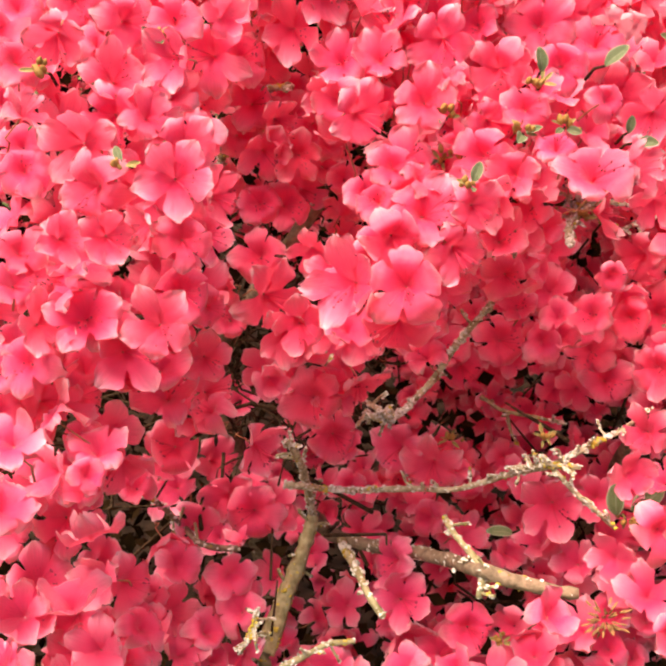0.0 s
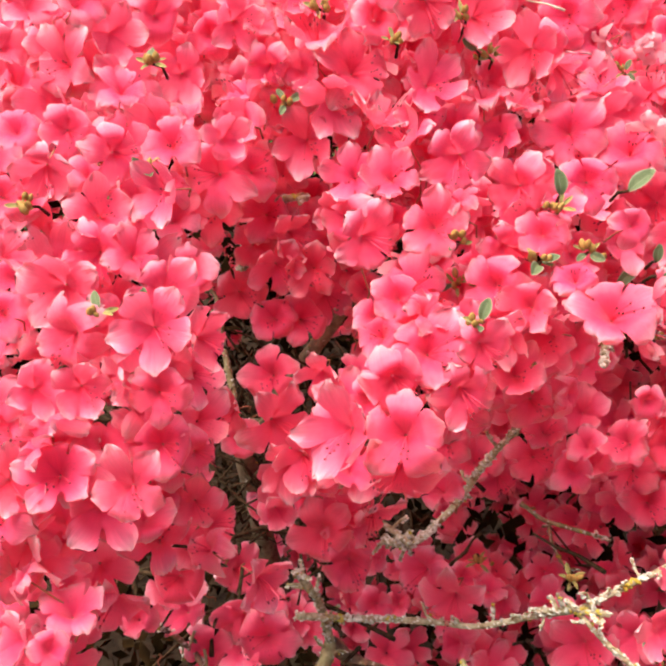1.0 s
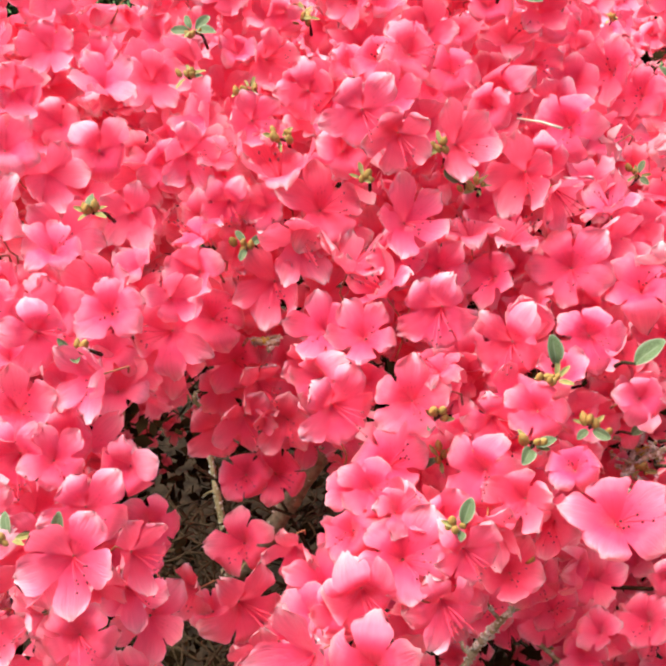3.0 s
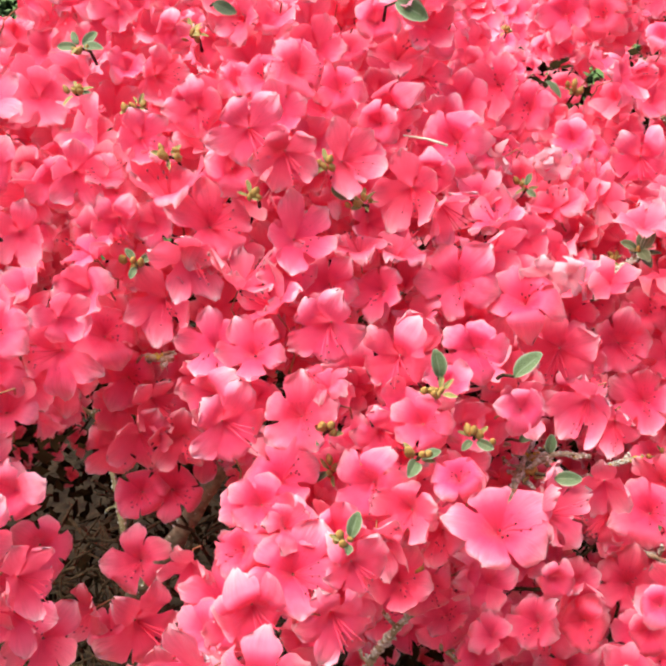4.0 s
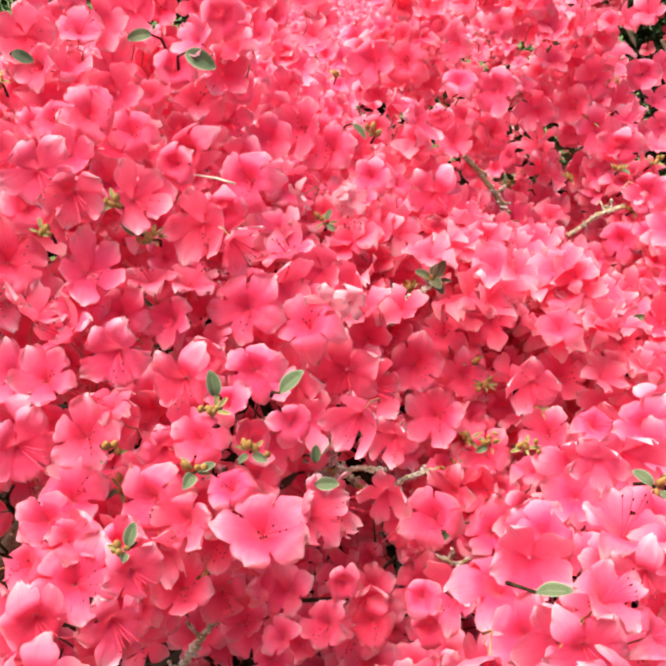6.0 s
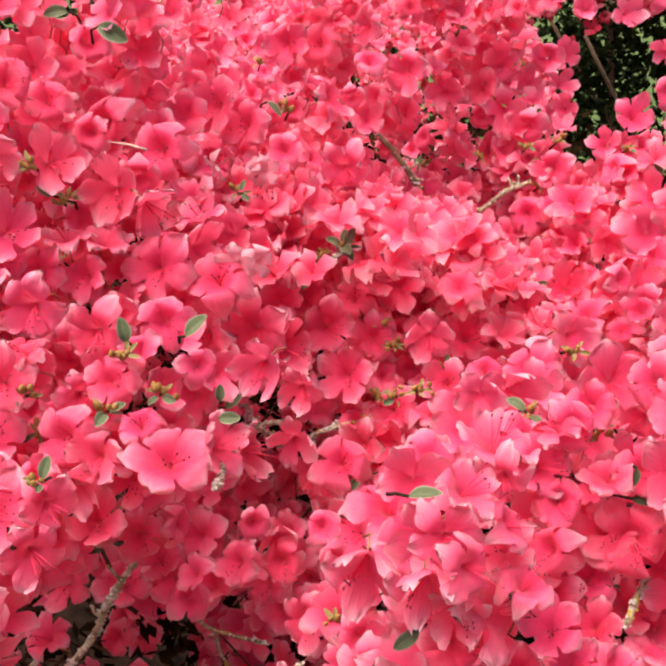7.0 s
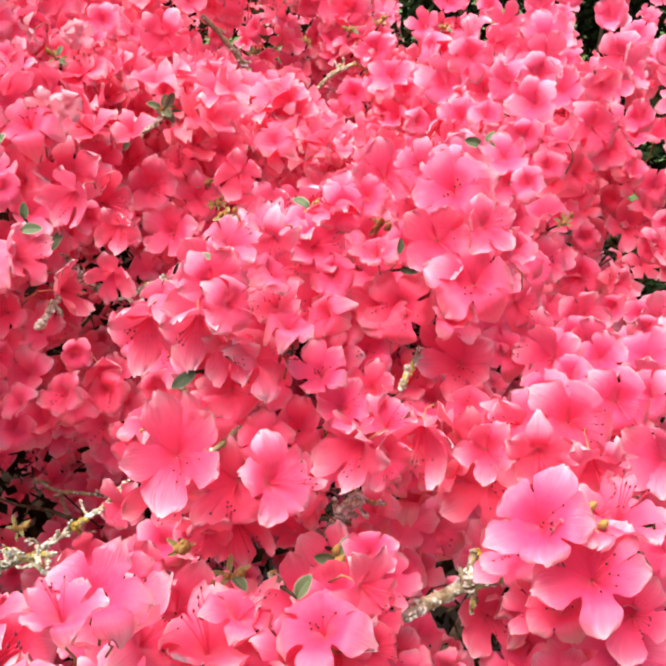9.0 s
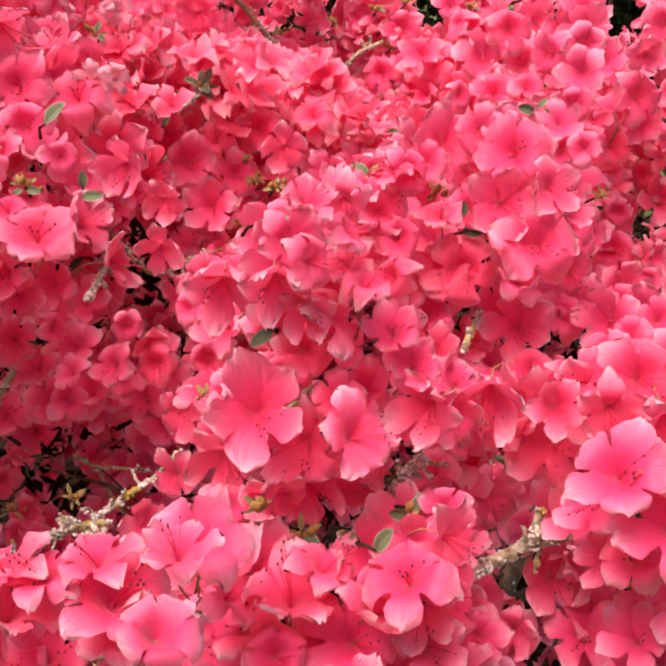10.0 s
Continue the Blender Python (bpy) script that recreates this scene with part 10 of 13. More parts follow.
under(0.102, 0.806, 1.169, -0.50, -0.70, 0.60, 0.034)
under(0.115, 0.817, 1.139, -0.24, -0.70, 0.60, 0.034)
under(0.175, 0.851, 1.126, -0.21, -0.70, 0.60, 0.034)
under(0.132, 0.790, 1.091, 0.24, -0.70, 0.60, 0.034)
under(0.165, 0.814, 1.061, 0.05, -0.70, 0.60, 0.034)
under(0.162, 0.805, 1.072, -0.37, -0.70, 0.60, 0.034)
under(0.151, 0.812, 1.042, -0.11, -0.70, 0.60, 0.034)
under(0.049, 0.673, 1.107, 0.21, -0.70, 0.60, 0.034)
under(0.069, 0.691, 1.077, 0.01, -0.70, 0.60, 0.034)
under(0.153, 0.706, 1.051, -0.26, -0.70, 0.60, 0.034)
under(0.144, 0.718, 1.021, -0.72, -0.70, 0.60, 0.034)
under(0.109, 0.615, 1.043, 0.16, -0.70, 0.60, 0.034)
under(0.134, 0.632, 1.013, -0.78, -0.70, 0.60, 0.034)
under(0.124, 0.637, 1.041, -0.26, -0.70, 0.60, 0.034)
under(0.098, 0.653, 1.011, 1.35, -0.70, 0.60, 0.034)
under(0.126, 0.629, 1.025, -0.36, -0.70, 0.60, 0.034)
under(0.177, 0.660, 0.995, 0.43, -0.70, 0.60, 0.034)
under(0.123, 0.615, 1.025, 0.47, -0.70, 0.60, 0.034)
under(0.134, 0.628, 0.995, -0.03, -0.70, 0.60, 0.034)
under(0.154, 0.624, 1.016, -0.16, -0.70, 0.60, 0.034)
under(0.176, 0.642, 0.986, 0.45, -0.70, 0.60, 0.034)
under(0.170, 0.611, 0.958, -0.58, -0.70, 0.60, 0.034)
under(0.159, 0.575, 0.980, 0.59, -0.70, 0.60, 0.034)
under(0.027, 0.848, 1.345, -0.57, -0.70, 0.60, 0.034)
under(0.031, 0.875, 1.315, -0.18, -0.70, 0.60, 0.034)
under(0.108, 0.932, 1.332, -0.21, -0.70, 0.60, 0.034)
under(0.092, 0.948, 1.302, -0.14, -0.70, 0.60, 0.034)
under(0.161, 0.938, 1.326, 0.41, -0.70, 0.60, 0.034)
under(0.268, 0.961, 1.335, 0.53, -0.70, 0.60, 0.034)
under(0.309, 1.023, 1.302, 0.52, -0.70, 0.60, 0.034)
under(0.316, 1.016, 1.304, -0.32, -0.70, 0.60, 0.034)
under(0.139, 0.946, 1.292, -0.44, -0.70, 0.60, 0.034)
under(0.157, 0.968, 1.262, 0.82, -0.70, 0.60, 0.034)
under(0.254, 0.990, 1.271, -0.45, -0.70, 0.60, 0.034)
under(0.293, 1.034, 1.287, 0.68, -0.70, 0.60, 0.034)
under(0.290, 1.059, 1.257, 0.59, -0.70, 0.60, 0.034)
under(0.326, 1.048, 1.267, -0.99, -0.70, 0.60, 0.034)
under(-0.118, 0.664, 1.322, -0.41, -0.70, 0.60, 0.034)
under(-0.105, 0.686, 1.292, -0.61, -0.70, 0.60, 0.034)
under(0.278, 0.986, 1.250, -0.45, -0.70, 0.60, 0.034)
under(0.237, 0.998, 1.220, -0.24, -0.70, 0.60, 0.034)
under(0.276, 1.046, 1.256, 0.34, -0.70, 0.60, 0.034)
under(0.300, 1.069, 1.226, -0.66, -0.70, 0.60, 0.034)
under(0.101, 0.920, 1.242, 1.29, -0.70, 0.60, 0.034)
under(0.059, 0.952, 1.212, 1.22, -0.70, 0.60, 0.034)
under(0.311, 1.037, 1.217, 0.29, -0.70, 0.60, 0.034)
under(0.302, 1.058, 1.187, -0.63, -0.70, 0.60, 0.034)
under(0.137, 0.892, 1.181, -0.19, -0.70, 0.60, 0.034)
under(0.142, 0.864, 1.161, -0.10, -0.70, 0.60, 0.034)
under(0.197, 0.968, 1.120, -0.17, -0.70, 0.60, 0.034)
under(0.301, 0.958, 1.150, 0.84, -0.70, 0.60, 0.034)
under(0.318, 0.992, 1.120, -0.42, -0.70, 0.60, 0.034)
under(0.161, 0.812, 1.167, -0.75, -0.70, 0.60, 0.034)
under(0.138, 0.827, 1.137, -0.56, -0.70, 0.60, 0.034)
under(0.286, 0.966, 1.124, 0.03, -0.70, 0.60, 0.034)
under(0.264, 0.980, 1.094, -0.73, -0.70, 0.60, 0.034)
under(0.325, 0.944, 1.116, 0.23, -0.70, 0.60, 0.034)
under(0.329, 0.950, 1.086, -0.28, -0.70, 0.60, 0.034)
under(0.292, 0.906, 1.090, 0.17, -0.70, 0.60, 0.034)
under(0.248, 0.933, 1.060, -0.55, -0.70, 0.60, 0.034)
under(0.330, 0.903, 1.093, 0.21, -0.70, 0.60, 0.034)
under(0.288, 0.916, 1.063, 0.63, -0.70, 0.60, 0.034)
under(0.358, 0.919, 1.102, 0.47, -0.70, 0.60, 0.034)
under(0.332, 0.944, 1.072, 0.05, -0.70, 0.60, 0.034)
under(0.106, 0.720, 1.138, -0.56, -0.70, 0.60, 0.034)
under(0.099, 0.753, 1.108, -0.13, -0.70, 0.60, 0.034)
under(0.107, 0.748, 1.127, 0.41, -0.70, 0.60, 0.034)
under(0.116, 0.771, 1.097, 0.36, -0.70, 0.60, 0.034)
under(0.143, 0.794, 1.109, 0.04, -0.70, 0.60, 0.034)
under(0.134, 0.805, 1.079, 0.44, -0.70, 0.60, 0.034)
under(0.190, 0.820, 1.103, -0.78, -0.70, 0.60, 0.034)
under(0.218, 0.838, 1.073, 0.14, -0.70, 0.60, 0.034)
under(0.258, 0.813, 1.068, 0.23, -0.70, 0.60, 0.034)
under(0.255, 0.823, 1.038, 1.09, -0.70, 0.60, 0.034)
under(0.146, 0.744, 1.051, 0.31, -0.70, 0.60, 0.034)
under(0.154, 0.759, 1.021, -0.83, -0.70, 0.60, 0.034)
under(0.172, 0.677, 1.061, 0.17, -0.70, 0.60, 0.034)
under(0.134, 0.701, 1.031, 0.10, -0.70, 0.60, 0.034)
under(0.255, 0.759, 1.026, -0.16, -0.70, 0.60, 0.034)
under(0.256, 0.784, 0.996, -0.71, -0.70, 0.60, 0.034)
under(0.170, 0.691, 1.033, -0.72, -0.70, 0.60, 0.034)
under(0.196, 0.702, 1.003, -0.08, -0.70, 0.60, 0.034)
under(0.245, 0.679, 1.044, 0.10, -0.70, 0.60, 0.034)
under(0.257, 0.694, 1.014, 0.21, -0.70, 0.60, 0.034)
under(0.150, 0.601, 1.024, -0.33, -0.70, 0.60, 0.034)
under(0.138, 0.606, 1.009, 0.42, -0.70, 0.60, 0.034)
under(0.137, 0.638, 0.979, 0.18, -0.70, 0.60, 0.034)
under(0.168, 0.568, 1.040, -0.24, -0.70, 0.60, 0.034)
under(-0.034, 0.816, 1.345, 0.95, -0.70, 0.60, 0.034)
under(0.004, 0.835, 1.315, 0.19, -0.70, 0.60, 0.034)
under(0.107, 0.920, 1.331, 0.44, -0.70, 0.60, 0.034)
under(0.112, 0.950, 1.301, -0.12, -0.70, 0.60, 0.034)
under(0.202, 0.949, 1.330, -0.55, -0.70, 0.60, 0.034)
under(0.278, 1.017, 1.295, 0.01, -0.70, 0.60, 0.034)
under(0.271, 1.024, 1.265, 0.28, -0.70, 0.60, 0.034)
under(0.305, 1.057, 1.241, 0.19, -0.70, 0.60, 0.034)
under(0.299, 1.070, 1.211, -0.16, -0.70, 0.60, 0.034)
under(0.161, 0.901, 1.241, -0.42, -0.70, 0.60, 0.034)
under(0.172, 0.921, 1.211, -0.37, -0.70, 0.60, 0.034)
under(0.369, 0.956, 1.119, -0.56, -0.70, 0.60, 0.034)
under(0.353, 0.898, 1.166, 0.23, -0.70, 0.60, 0.034)
under(0.335, 0.920, 1.136, 0.46, -0.70, 0.60, 0.034)
under(0.259, 0.949, 1.083, -0.10, -0.70, 0.60, 0.034)
under(0.283, 0.969, 1.100, -0.08, -0.70, 0.60, 0.034)
under(0.292, 0.973, 1.070, -0.02, -0.70, 0.60, 0.034)
under(0.316, 0.836, 1.115, -0.76, -0.70, 0.60, 0.034)
under(0.304, 0.862, 1.085, 0.70, -0.70, 0.60, 0.034)
under(0.312, 0.823, 1.092, -0.36, -0.70, 0.60, 0.034)
under(0.319, 0.832, 1.062, -0.48, -0.70, 0.60, 0.034)
under(0.207, 0.828, 1.041, 0.19, -0.70, 0.60, 0.034)
under(0.178, 0.866, 1.011, -0.02, -0.70, 0.60, 0.034)
under(0.317, 0.791, 1.061, -0.38, -0.70, 0.60, 0.034)
under(0.328, 0.802, 1.031, 0.01, -0.70, 0.60, 0.034)
under(0.308, 0.762, 1.035, 0.75, -0.70, 0.60, 0.034)
under(0.326, 0.797, 1.005, 0.47, -0.70, 0.60, 0.034)
under(0.198, 0.731, 1.032, 0.05, -0.70, 0.60, 0.034)
under(0.198, 0.750, 1.002, -0.23, -0.70, 0.60, 0.034)
under(0.301, 0.714, 1.038, 0.77, -0.70, 0.60, 0.034)
under(0.319, 0.717, 1.008, -0.61, -0.70, 0.60, 0.034)
under(0.223, 0.968, 1.320, -0.49, -0.70, 0.60, 0.034)
under(0.254, 0.991, 1.290, 0.24, -0.70, 0.60, 0.034)
under(0.349, 1.010, 1.314, -0.31, -0.70, 0.60, 0.034)
under(0.313, 1.042, 1.284, 0.30, -0.70, 0.60, 0.034)
under(-0.097, 0.740, 1.318, 0.34, -0.70, 0.60, 0.034)
under(-0.102, 0.759, 1.288, -1.05, -0.70, 0.60, 0.034)
under(0.116, 0.948, 1.281, 0.64, -0.70, 0.60, 0.034)
under(0.121, 0.962, 1.251, -0.11, -0.70, 0.60, 0.034)
under(0.177, 0.929, 1.237, 0.59, -0.70, 0.60, 0.034)
under(0.041, 0.799, 1.218, 0.06, -0.70, 0.60, 0.034)
under(-0.007, 0.816, 1.188, 0.51, -0.70, 0.60, 0.034)
under(0.342, 0.931, 1.180, 0.81, -0.70, 0.60, 0.034)
under(0.369, 0.946, 1.150, 0.10, -0.70, 0.60, 0.034)
under(0.168, 0.833, 1.146, 0.72, -0.70, 0.60, 0.034)
under(0.423, 0.890, 1.156, -0.33, -0.70, 0.60, 0.034)
under(0.402, 0.896, 1.126, -0.77, -0.70, 0.60, 0.034)
under(-0.109, 0.600, 1.230, -0.41, -0.70, 0.60, 0.034)
under(-0.135, 0.624, 1.200, -0.09, -0.70, 0.60, 0.034)
under(0.281, 0.939, 1.100, 0.32, -0.70, 0.60, 0.034)
under(0.262, 0.951, 1.070, 0.22, -0.70, 0.60, 0.034)
under(0.338, 0.877, 1.122, 0.51, -0.70, 0.60, 0.034)
under(0.356, 0.902, 1.092, -0.19, -0.70, 0.60, 0.034)
under(0.371, 0.868, 1.136, -0.41, -0.70, 0.60, 0.034)
under(0.333, 0.886, 1.106, -0.23, -0.70, 0.60, 0.034)
under(0.388, 0.815, 1.126, 0.32, -0.70, 0.60, 0.034)
under(0.225, 0.864, 1.083, 0.75, -0.70, 0.60, 0.034)
under(0.210, 0.876, 1.053, -0.02, -0.70, 0.60, 0.034)
under(0.313, 0.859, 1.105, 0.71, -0.70, 0.60, 0.034)
under(0.299, 0.874, 1.075, -0.50, -0.70, 0.60, 0.034)
under(0.317, 0.853, 1.104, 0.63, -0.70, 0.60, 0.034)
under(0.333, 0.877, 1.074, -0.32, -0.70, 0.60, 0.034)
under(0.383, 0.821, 1.115, 0.50, -0.70, 0.60, 0.034)
under(0.389, 0.839, 1.085, -0.53, -0.70, 0.60, 0.034)
under(0.106, 0.742, 1.097, 0.39, -0.70, 0.60, 0.034)
under(0.089, 0.774, 1.067, 0.16, -0.70, 0.60, 0.034)
under(0.322, 0.795, 1.076, -0.29, -0.70, 0.60, 0.034)
under(0.297, 0.820, 1.046, -0.07, -0.70, 0.60, 0.034)
under(0.327, 0.809, 1.087, -0.46, -0.70, 0.60, 0.034)
under(0.349, 0.814, 1.057, -0.00, -0.70, 0.60, 0.034)
under(0.336, 0.759, 1.101, 0.79, -0.70, 0.60, 0.034)
under(0.367, 0.790, 1.071, 0.27, -0.70, 0.60, 0.034)
under(0.188, 0.802, 1.060, 0.93, -0.70, 0.60, 0.034)
under(0.167, 0.824, 1.030, -0.59, -0.70, 0.60, 0.034)
under(0.322, 0.765, 1.051, -0.68, -0.70, 0.60, 0.034)
under(0.300, 0.789, 1.021, 0.34, -0.70, 0.60, 0.034)
under(0.363, 0.752, 1.071, 0.59, -0.70, 0.60, 0.034)
under(0.357, 0.759, 1.041, -0.68, -0.70, 0.60, 0.034)
under(0.303, 0.759, 1.029, -0.86, -0.70, 0.60, 0.034)
under(0.267, 0.789, 0.999, -0.82, -0.70, 0.60, 0.034)
under(0.310, 0.748, 1.034, 0.40, -0.70, 0.60, 0.034)
under(0.326, 0.777, 1.004, 0.90, -0.70, 0.60, 0.034)
under(0.363, 0.690, 1.058, 0.33, -0.70, 0.60, 0.034)
under(0.327, 0.724, 1.028, 0.25, -0.70, 0.60, 0.034)
under(0.125, 0.922, 1.301, -0.66, -0.70, 0.60, 0.034)
under(0.284, 1.004, 1.304, -0.20, -0.70, 0.60, 0.034)
under(0.279, 1.014, 1.274, 1.10, -0.70, 0.60, 0.034)
under(0.379, 0.872, 1.156, 0.04, -0.70, 0.60, 0.034)
under(0.361, 0.900, 1.126, 1.23, -0.70, 0.60, 0.034)
under(0.411, 0.886, 1.167, -0.52, -0.70, 0.60, 0.034)
under(0.435, 0.905, 1.137, 0.04, -0.70, 0.60, 0.034)
under(0.285, 0.957, 1.116, 0.16, -0.70, 0.60, 0.034)
under(0.296, 0.974, 1.086, -0.58, -0.70, 0.60, 0.034)
under(0.323, 0.967, 1.114, -0.47, -0.70, 0.60, 0.034)
under(0.320, 0.971, 1.084, 0.13, -0.70, 0.60, 0.034)
under(0.207, 0.870, 1.083, 0.40, -0.70, 0.60, 0.034)
under(0.214, 0.903, 1.053, 0.34, -0.70, 0.60, 0.034)
under(0.381, 0.813, 1.100, -0.63, -0.70, 0.60, 0.034)
under(0.337, 0.830, 1.070, -0.05, -0.70, 0.60, 0.034)
under(0.357, 0.763, 1.129, 0.64, -0.70, 0.60, 0.034)
under(0.394, 0.787, 1.099, -0.15, -0.70, 0.60, 0.034)
under(0.427, 0.757, 1.118, 0.12, -0.70, 0.60, 0.034)
under(0.431, 0.788, 1.088, 0.73, -0.70, 0.60, 0.034)
under(0.289, 0.806, 1.080, 1.27, -0.70, 0.60, 0.034)
under(0.294, 0.828, 1.050, -0.07, -0.70, 0.60, 0.034)
under(0.144, 0.743, 1.071, -0.18, -0.70, 0.60, 0.034)
under(0.140, 0.761, 1.041, 0.63, -0.70, 0.60, 0.034)
under(0.193, 0.791, 1.051, -1.08, -0.70, 0.60, 0.034)
under(0.226, 0.799, 1.021, -0.16, -0.70, 0.60, 0.034)
under(0.206, 0.724, 1.049, -0.05, -0.70, 0.60, 0.034)
under(0.213, 0.747, 1.019, 0.08, -0.70, 0.60, 0.034)
under(0.362, 1.006, 1.194, 0.12, -0.70, 0.60, 0.034)
under(0.316, 1.006, 1.164, 0.17, -0.70, 0.60, 0.034)
under(0.308, 0.948, 1.173, 0.26, -0.70, 0.60, 0.034)
under(0.288, 0.973, 1.143, 0.41, -0.70, 0.60, 0.034)
under(0.406, 0.923, 1.169, 0.20, -0.70, 0.60, 0.034)
under(0.413, 0.946, 1.139, 0.55, -0.70, 0.60, 0.034)
under(0.421, 0.892, 1.182, 0.40, -0.70, 0.60, 0.034)
under(0.433, 0.914, 1.152, -0.53, -0.70, 0.60, 0.034)
under(0.465, 0.848, 1.195, 0.79, -0.70, 0.60, 0.034)
under(0.461, 0.858, 1.165, 0.51, -0.70, 0.60, 0.034)
under(0.504, 0.829, 1.194, -0.01, -0.70, 0.60, 0.034)
under(0.467, 0.840, 1.164, -0.05, -0.70, 0.60, 0.034)
under(0.388, 0.808, 1.163, -0.01, -0.70, 0.60, 0.034)
under(0.422, 0.823, 1.133, -0.24, -0.70, 0.60, 0.034)
under(0.454, 0.808, 1.168, -0.11, -0.70, 0.60, 0.034)
under(0.404, 0.823, 1.138, -0.36, -0.70, 0.60, 0.034)
under(0.483, 0.769, 1.164, -0.36, -0.70, 0.60, 0.034)
under(0.509, 0.794, 1.134, -0.07, -0.70, 0.60, 0.034)
under(0.457, 0.775, 1.133, -0.59, -0.70, 0.60, 0.034)
under(0.480, 0.799, 1.103, -0.45, -0.70, 0.60, 0.034)
under(0.415, 0.768, 1.113, -0.82, -0.70, 0.60, 0.034)
under(0.407, 0.786, 1.083, 0.14, -0.70, 0.60, 0.034)
under(0.450, 0.742, 1.105, -0.66, -0.70, 0.60, 0.034)
under(0.437, 0.761, 1.075, 0.78, -0.70, 0.60, 0.034)
under(0.390, 0.654, 1.099, -0.11, -0.70, 0.60, 0.034)
under(0.342, 0.690, 1.069, -0.28, -0.70, 0.60, 0.034)
under(0.458, 0.735, 1.084, -0.22, -0.70, 0.60, 0.034)
under(0.450, 0.757, 1.054, 0.03, -0.70, 0.60, 0.034)
under(0.417, 0.691, 1.067, -0.17, -0.70, 0.60, 0.034)
under(0.406, 0.716, 1.037, -0.30, -0.70, 0.60, 0.034)
under(0.443, 0.711, 1.057, 0.88, -0.70, 0.60, 0.034)
under(0.467, 0.728, 1.027, 0.34, -0.70, 0.60, 0.034)
under(0.465, 0.656, 1.059, -0.48, -0.70, 0.60, 0.034)
under(0.457, 0.676, 1.029, -1.00, -0.70, 0.60, 0.034)
under(0.453, 0.636, 1.040, 0.55, -0.70, 0.60, 0.034)
under(0.445, 0.650, 1.010, 0.63, -0.70, 0.60, 0.034)
under(0.446, 0.636, 1.053, 0.07, -0.70, 0.60, 0.034)
under(0.445, 0.666, 1.023, 0.61, -0.70, 0.60, 0.034)
under(0.193, 0.966, 1.140, 0.58, -0.70, 0.60, 0.034)
under(0.329, 0.956, 1.176, 0.37, -0.70, 0.60, 0.034)
under(0.328, 0.983, 1.146, 0.47, -0.70, 0.60, 0.034)
under(0.536, 0.758, 1.205, 0.09, -0.70, 0.60, 0.034)
under(0.539, 0.773, 1.175, 0.48, -0.70, 0.60, 0.034)
under(0.476, 0.816, 1.147, 0.50, -0.70, 0.60, 0.034)
under(0.462, 0.777, 1.165, -0.09, -0.70, 0.60, 0.034)
under(0.468, 0.796, 1.135, -0.90, -0.70, 0.60, 0.034)
under(0.497, 0.719, 1.181, -0.23, -0.70, 0.60, 0.034)
under(0.512, 0.741, 1.151, 0.55, -0.70, 0.60, 0.034)
under(0.439, 0.756, 1.141, -0.04, -0.70, 0.60, 0.034)
under(0.446, 0.786, 1.111, 0.06, -0.70, 0.60, 0.034)
under(0.404, 0.752, 1.111, -0.31, -0.70, 0.60, 0.034)
under(0.409, 0.758, 1.081, -1.03, -0.70, 0.60, 0.034)
under(0.521, 0.706, 1.112, -1.01, -0.70, 0.60, 0.034)
under(0.474, 0.739, 1.082, -0.49, -0.70, 0.60, 0.034)
under(0.560, 0.667, 1.130, -0.22, -0.70, 0.60, 0.034)
under(0.499, 0.696, 1.100, -0.41, -0.70, 0.60, 0.034)
under(0.492, 0.672, 1.093, -0.66, -0.70, 0.60, 0.034)
under(0.443, 0.696, 1.063, 0.79, -0.70, 0.60, 0.034)
under(0.498, 0.673, 1.081, -0.34, -0.70, 0.60, 0.034)
under(0.516, 0.627, 1.066, -0.33, -0.70, 0.60, 0.034)
under(0.453, 0.607, 1.013, 0.56, -0.70, 0.60, 0.034)
under(0.476, 0.629, 0.983, -0.01, -0.70, 0.60, 0.034)
under(0.462, 0.543, 1.047, -0.13, -0.70, 0.60, 0.034)
under(0.411, 0.553, 1.017, -1.00, -0.70, 0.60, 0.034)
under(0.368, 0.904, 1.159, 0.29, -0.70, 0.60, 0.034)
under(0.328, 0.929, 1.129, -0.16, -0.70, 0.60, 0.034)
under(0.331, 0.922, 1.169, 0.35, -0.70, 0.60, 0.034)
under(0.366, 0.941, 1.139, 0.43, -0.70, 0.60, 0.034)
under(0.514, 0.781, 1.160, 0.38, -0.70, 0.60, 0.034)
under(0.385, 0.794, 1.124, 1.08, -0.70, 0.60, 0.034)
under(0.448, 0.759, 1.119, 0.31, -0.70, 0.60, 0.034)
under(0.427, 0.777, 1.089, -0.88, -0.70, 0.60, 0.034)
under(0.489, 0.732, 1.138, -0.25, -0.70, 0.60, 0.034)
under(0.485, 0.754, 1.108, 0.13, -0.70, 0.60, 0.034)
under(0.398, 0.616, 1.067, -0.16, -0.70, 0.60, 0.034)
under(0.436, 0.629, 1.037, -0.52, -0.70, 0.60, 0.034)
under(0.419, 0.595, 1.030, 0.05, -0.70, 0.60, 0.034)
under(0.456, 0.626, 1.000, 0.22, -0.70, 0.60, 0.034)
under(0.121, 0.761, 1.148, 0.43, -0.70, 0.60, 0.034)
under(0.137, 0.789, 1.118, -0.35, -0.70, 0.60, 0.034)
under(-0.101, 0.602, 1.034, -0.29, -0.70, 0.60, 0.034)
under(-0.260, 0.676, 1.220, 0.21, -0.70, 0.60, 0.034)
under(-0.282, 0.700, 1.190, -0.75, -0.70, 0.60, 0.034)
under(-0.348, 0.564, 1.220, 0.40, -0.70, 0.60, 0.034)
under(-0.366, 0.581, 1.190, -0.02, -0.70, 0.60, 0.034)
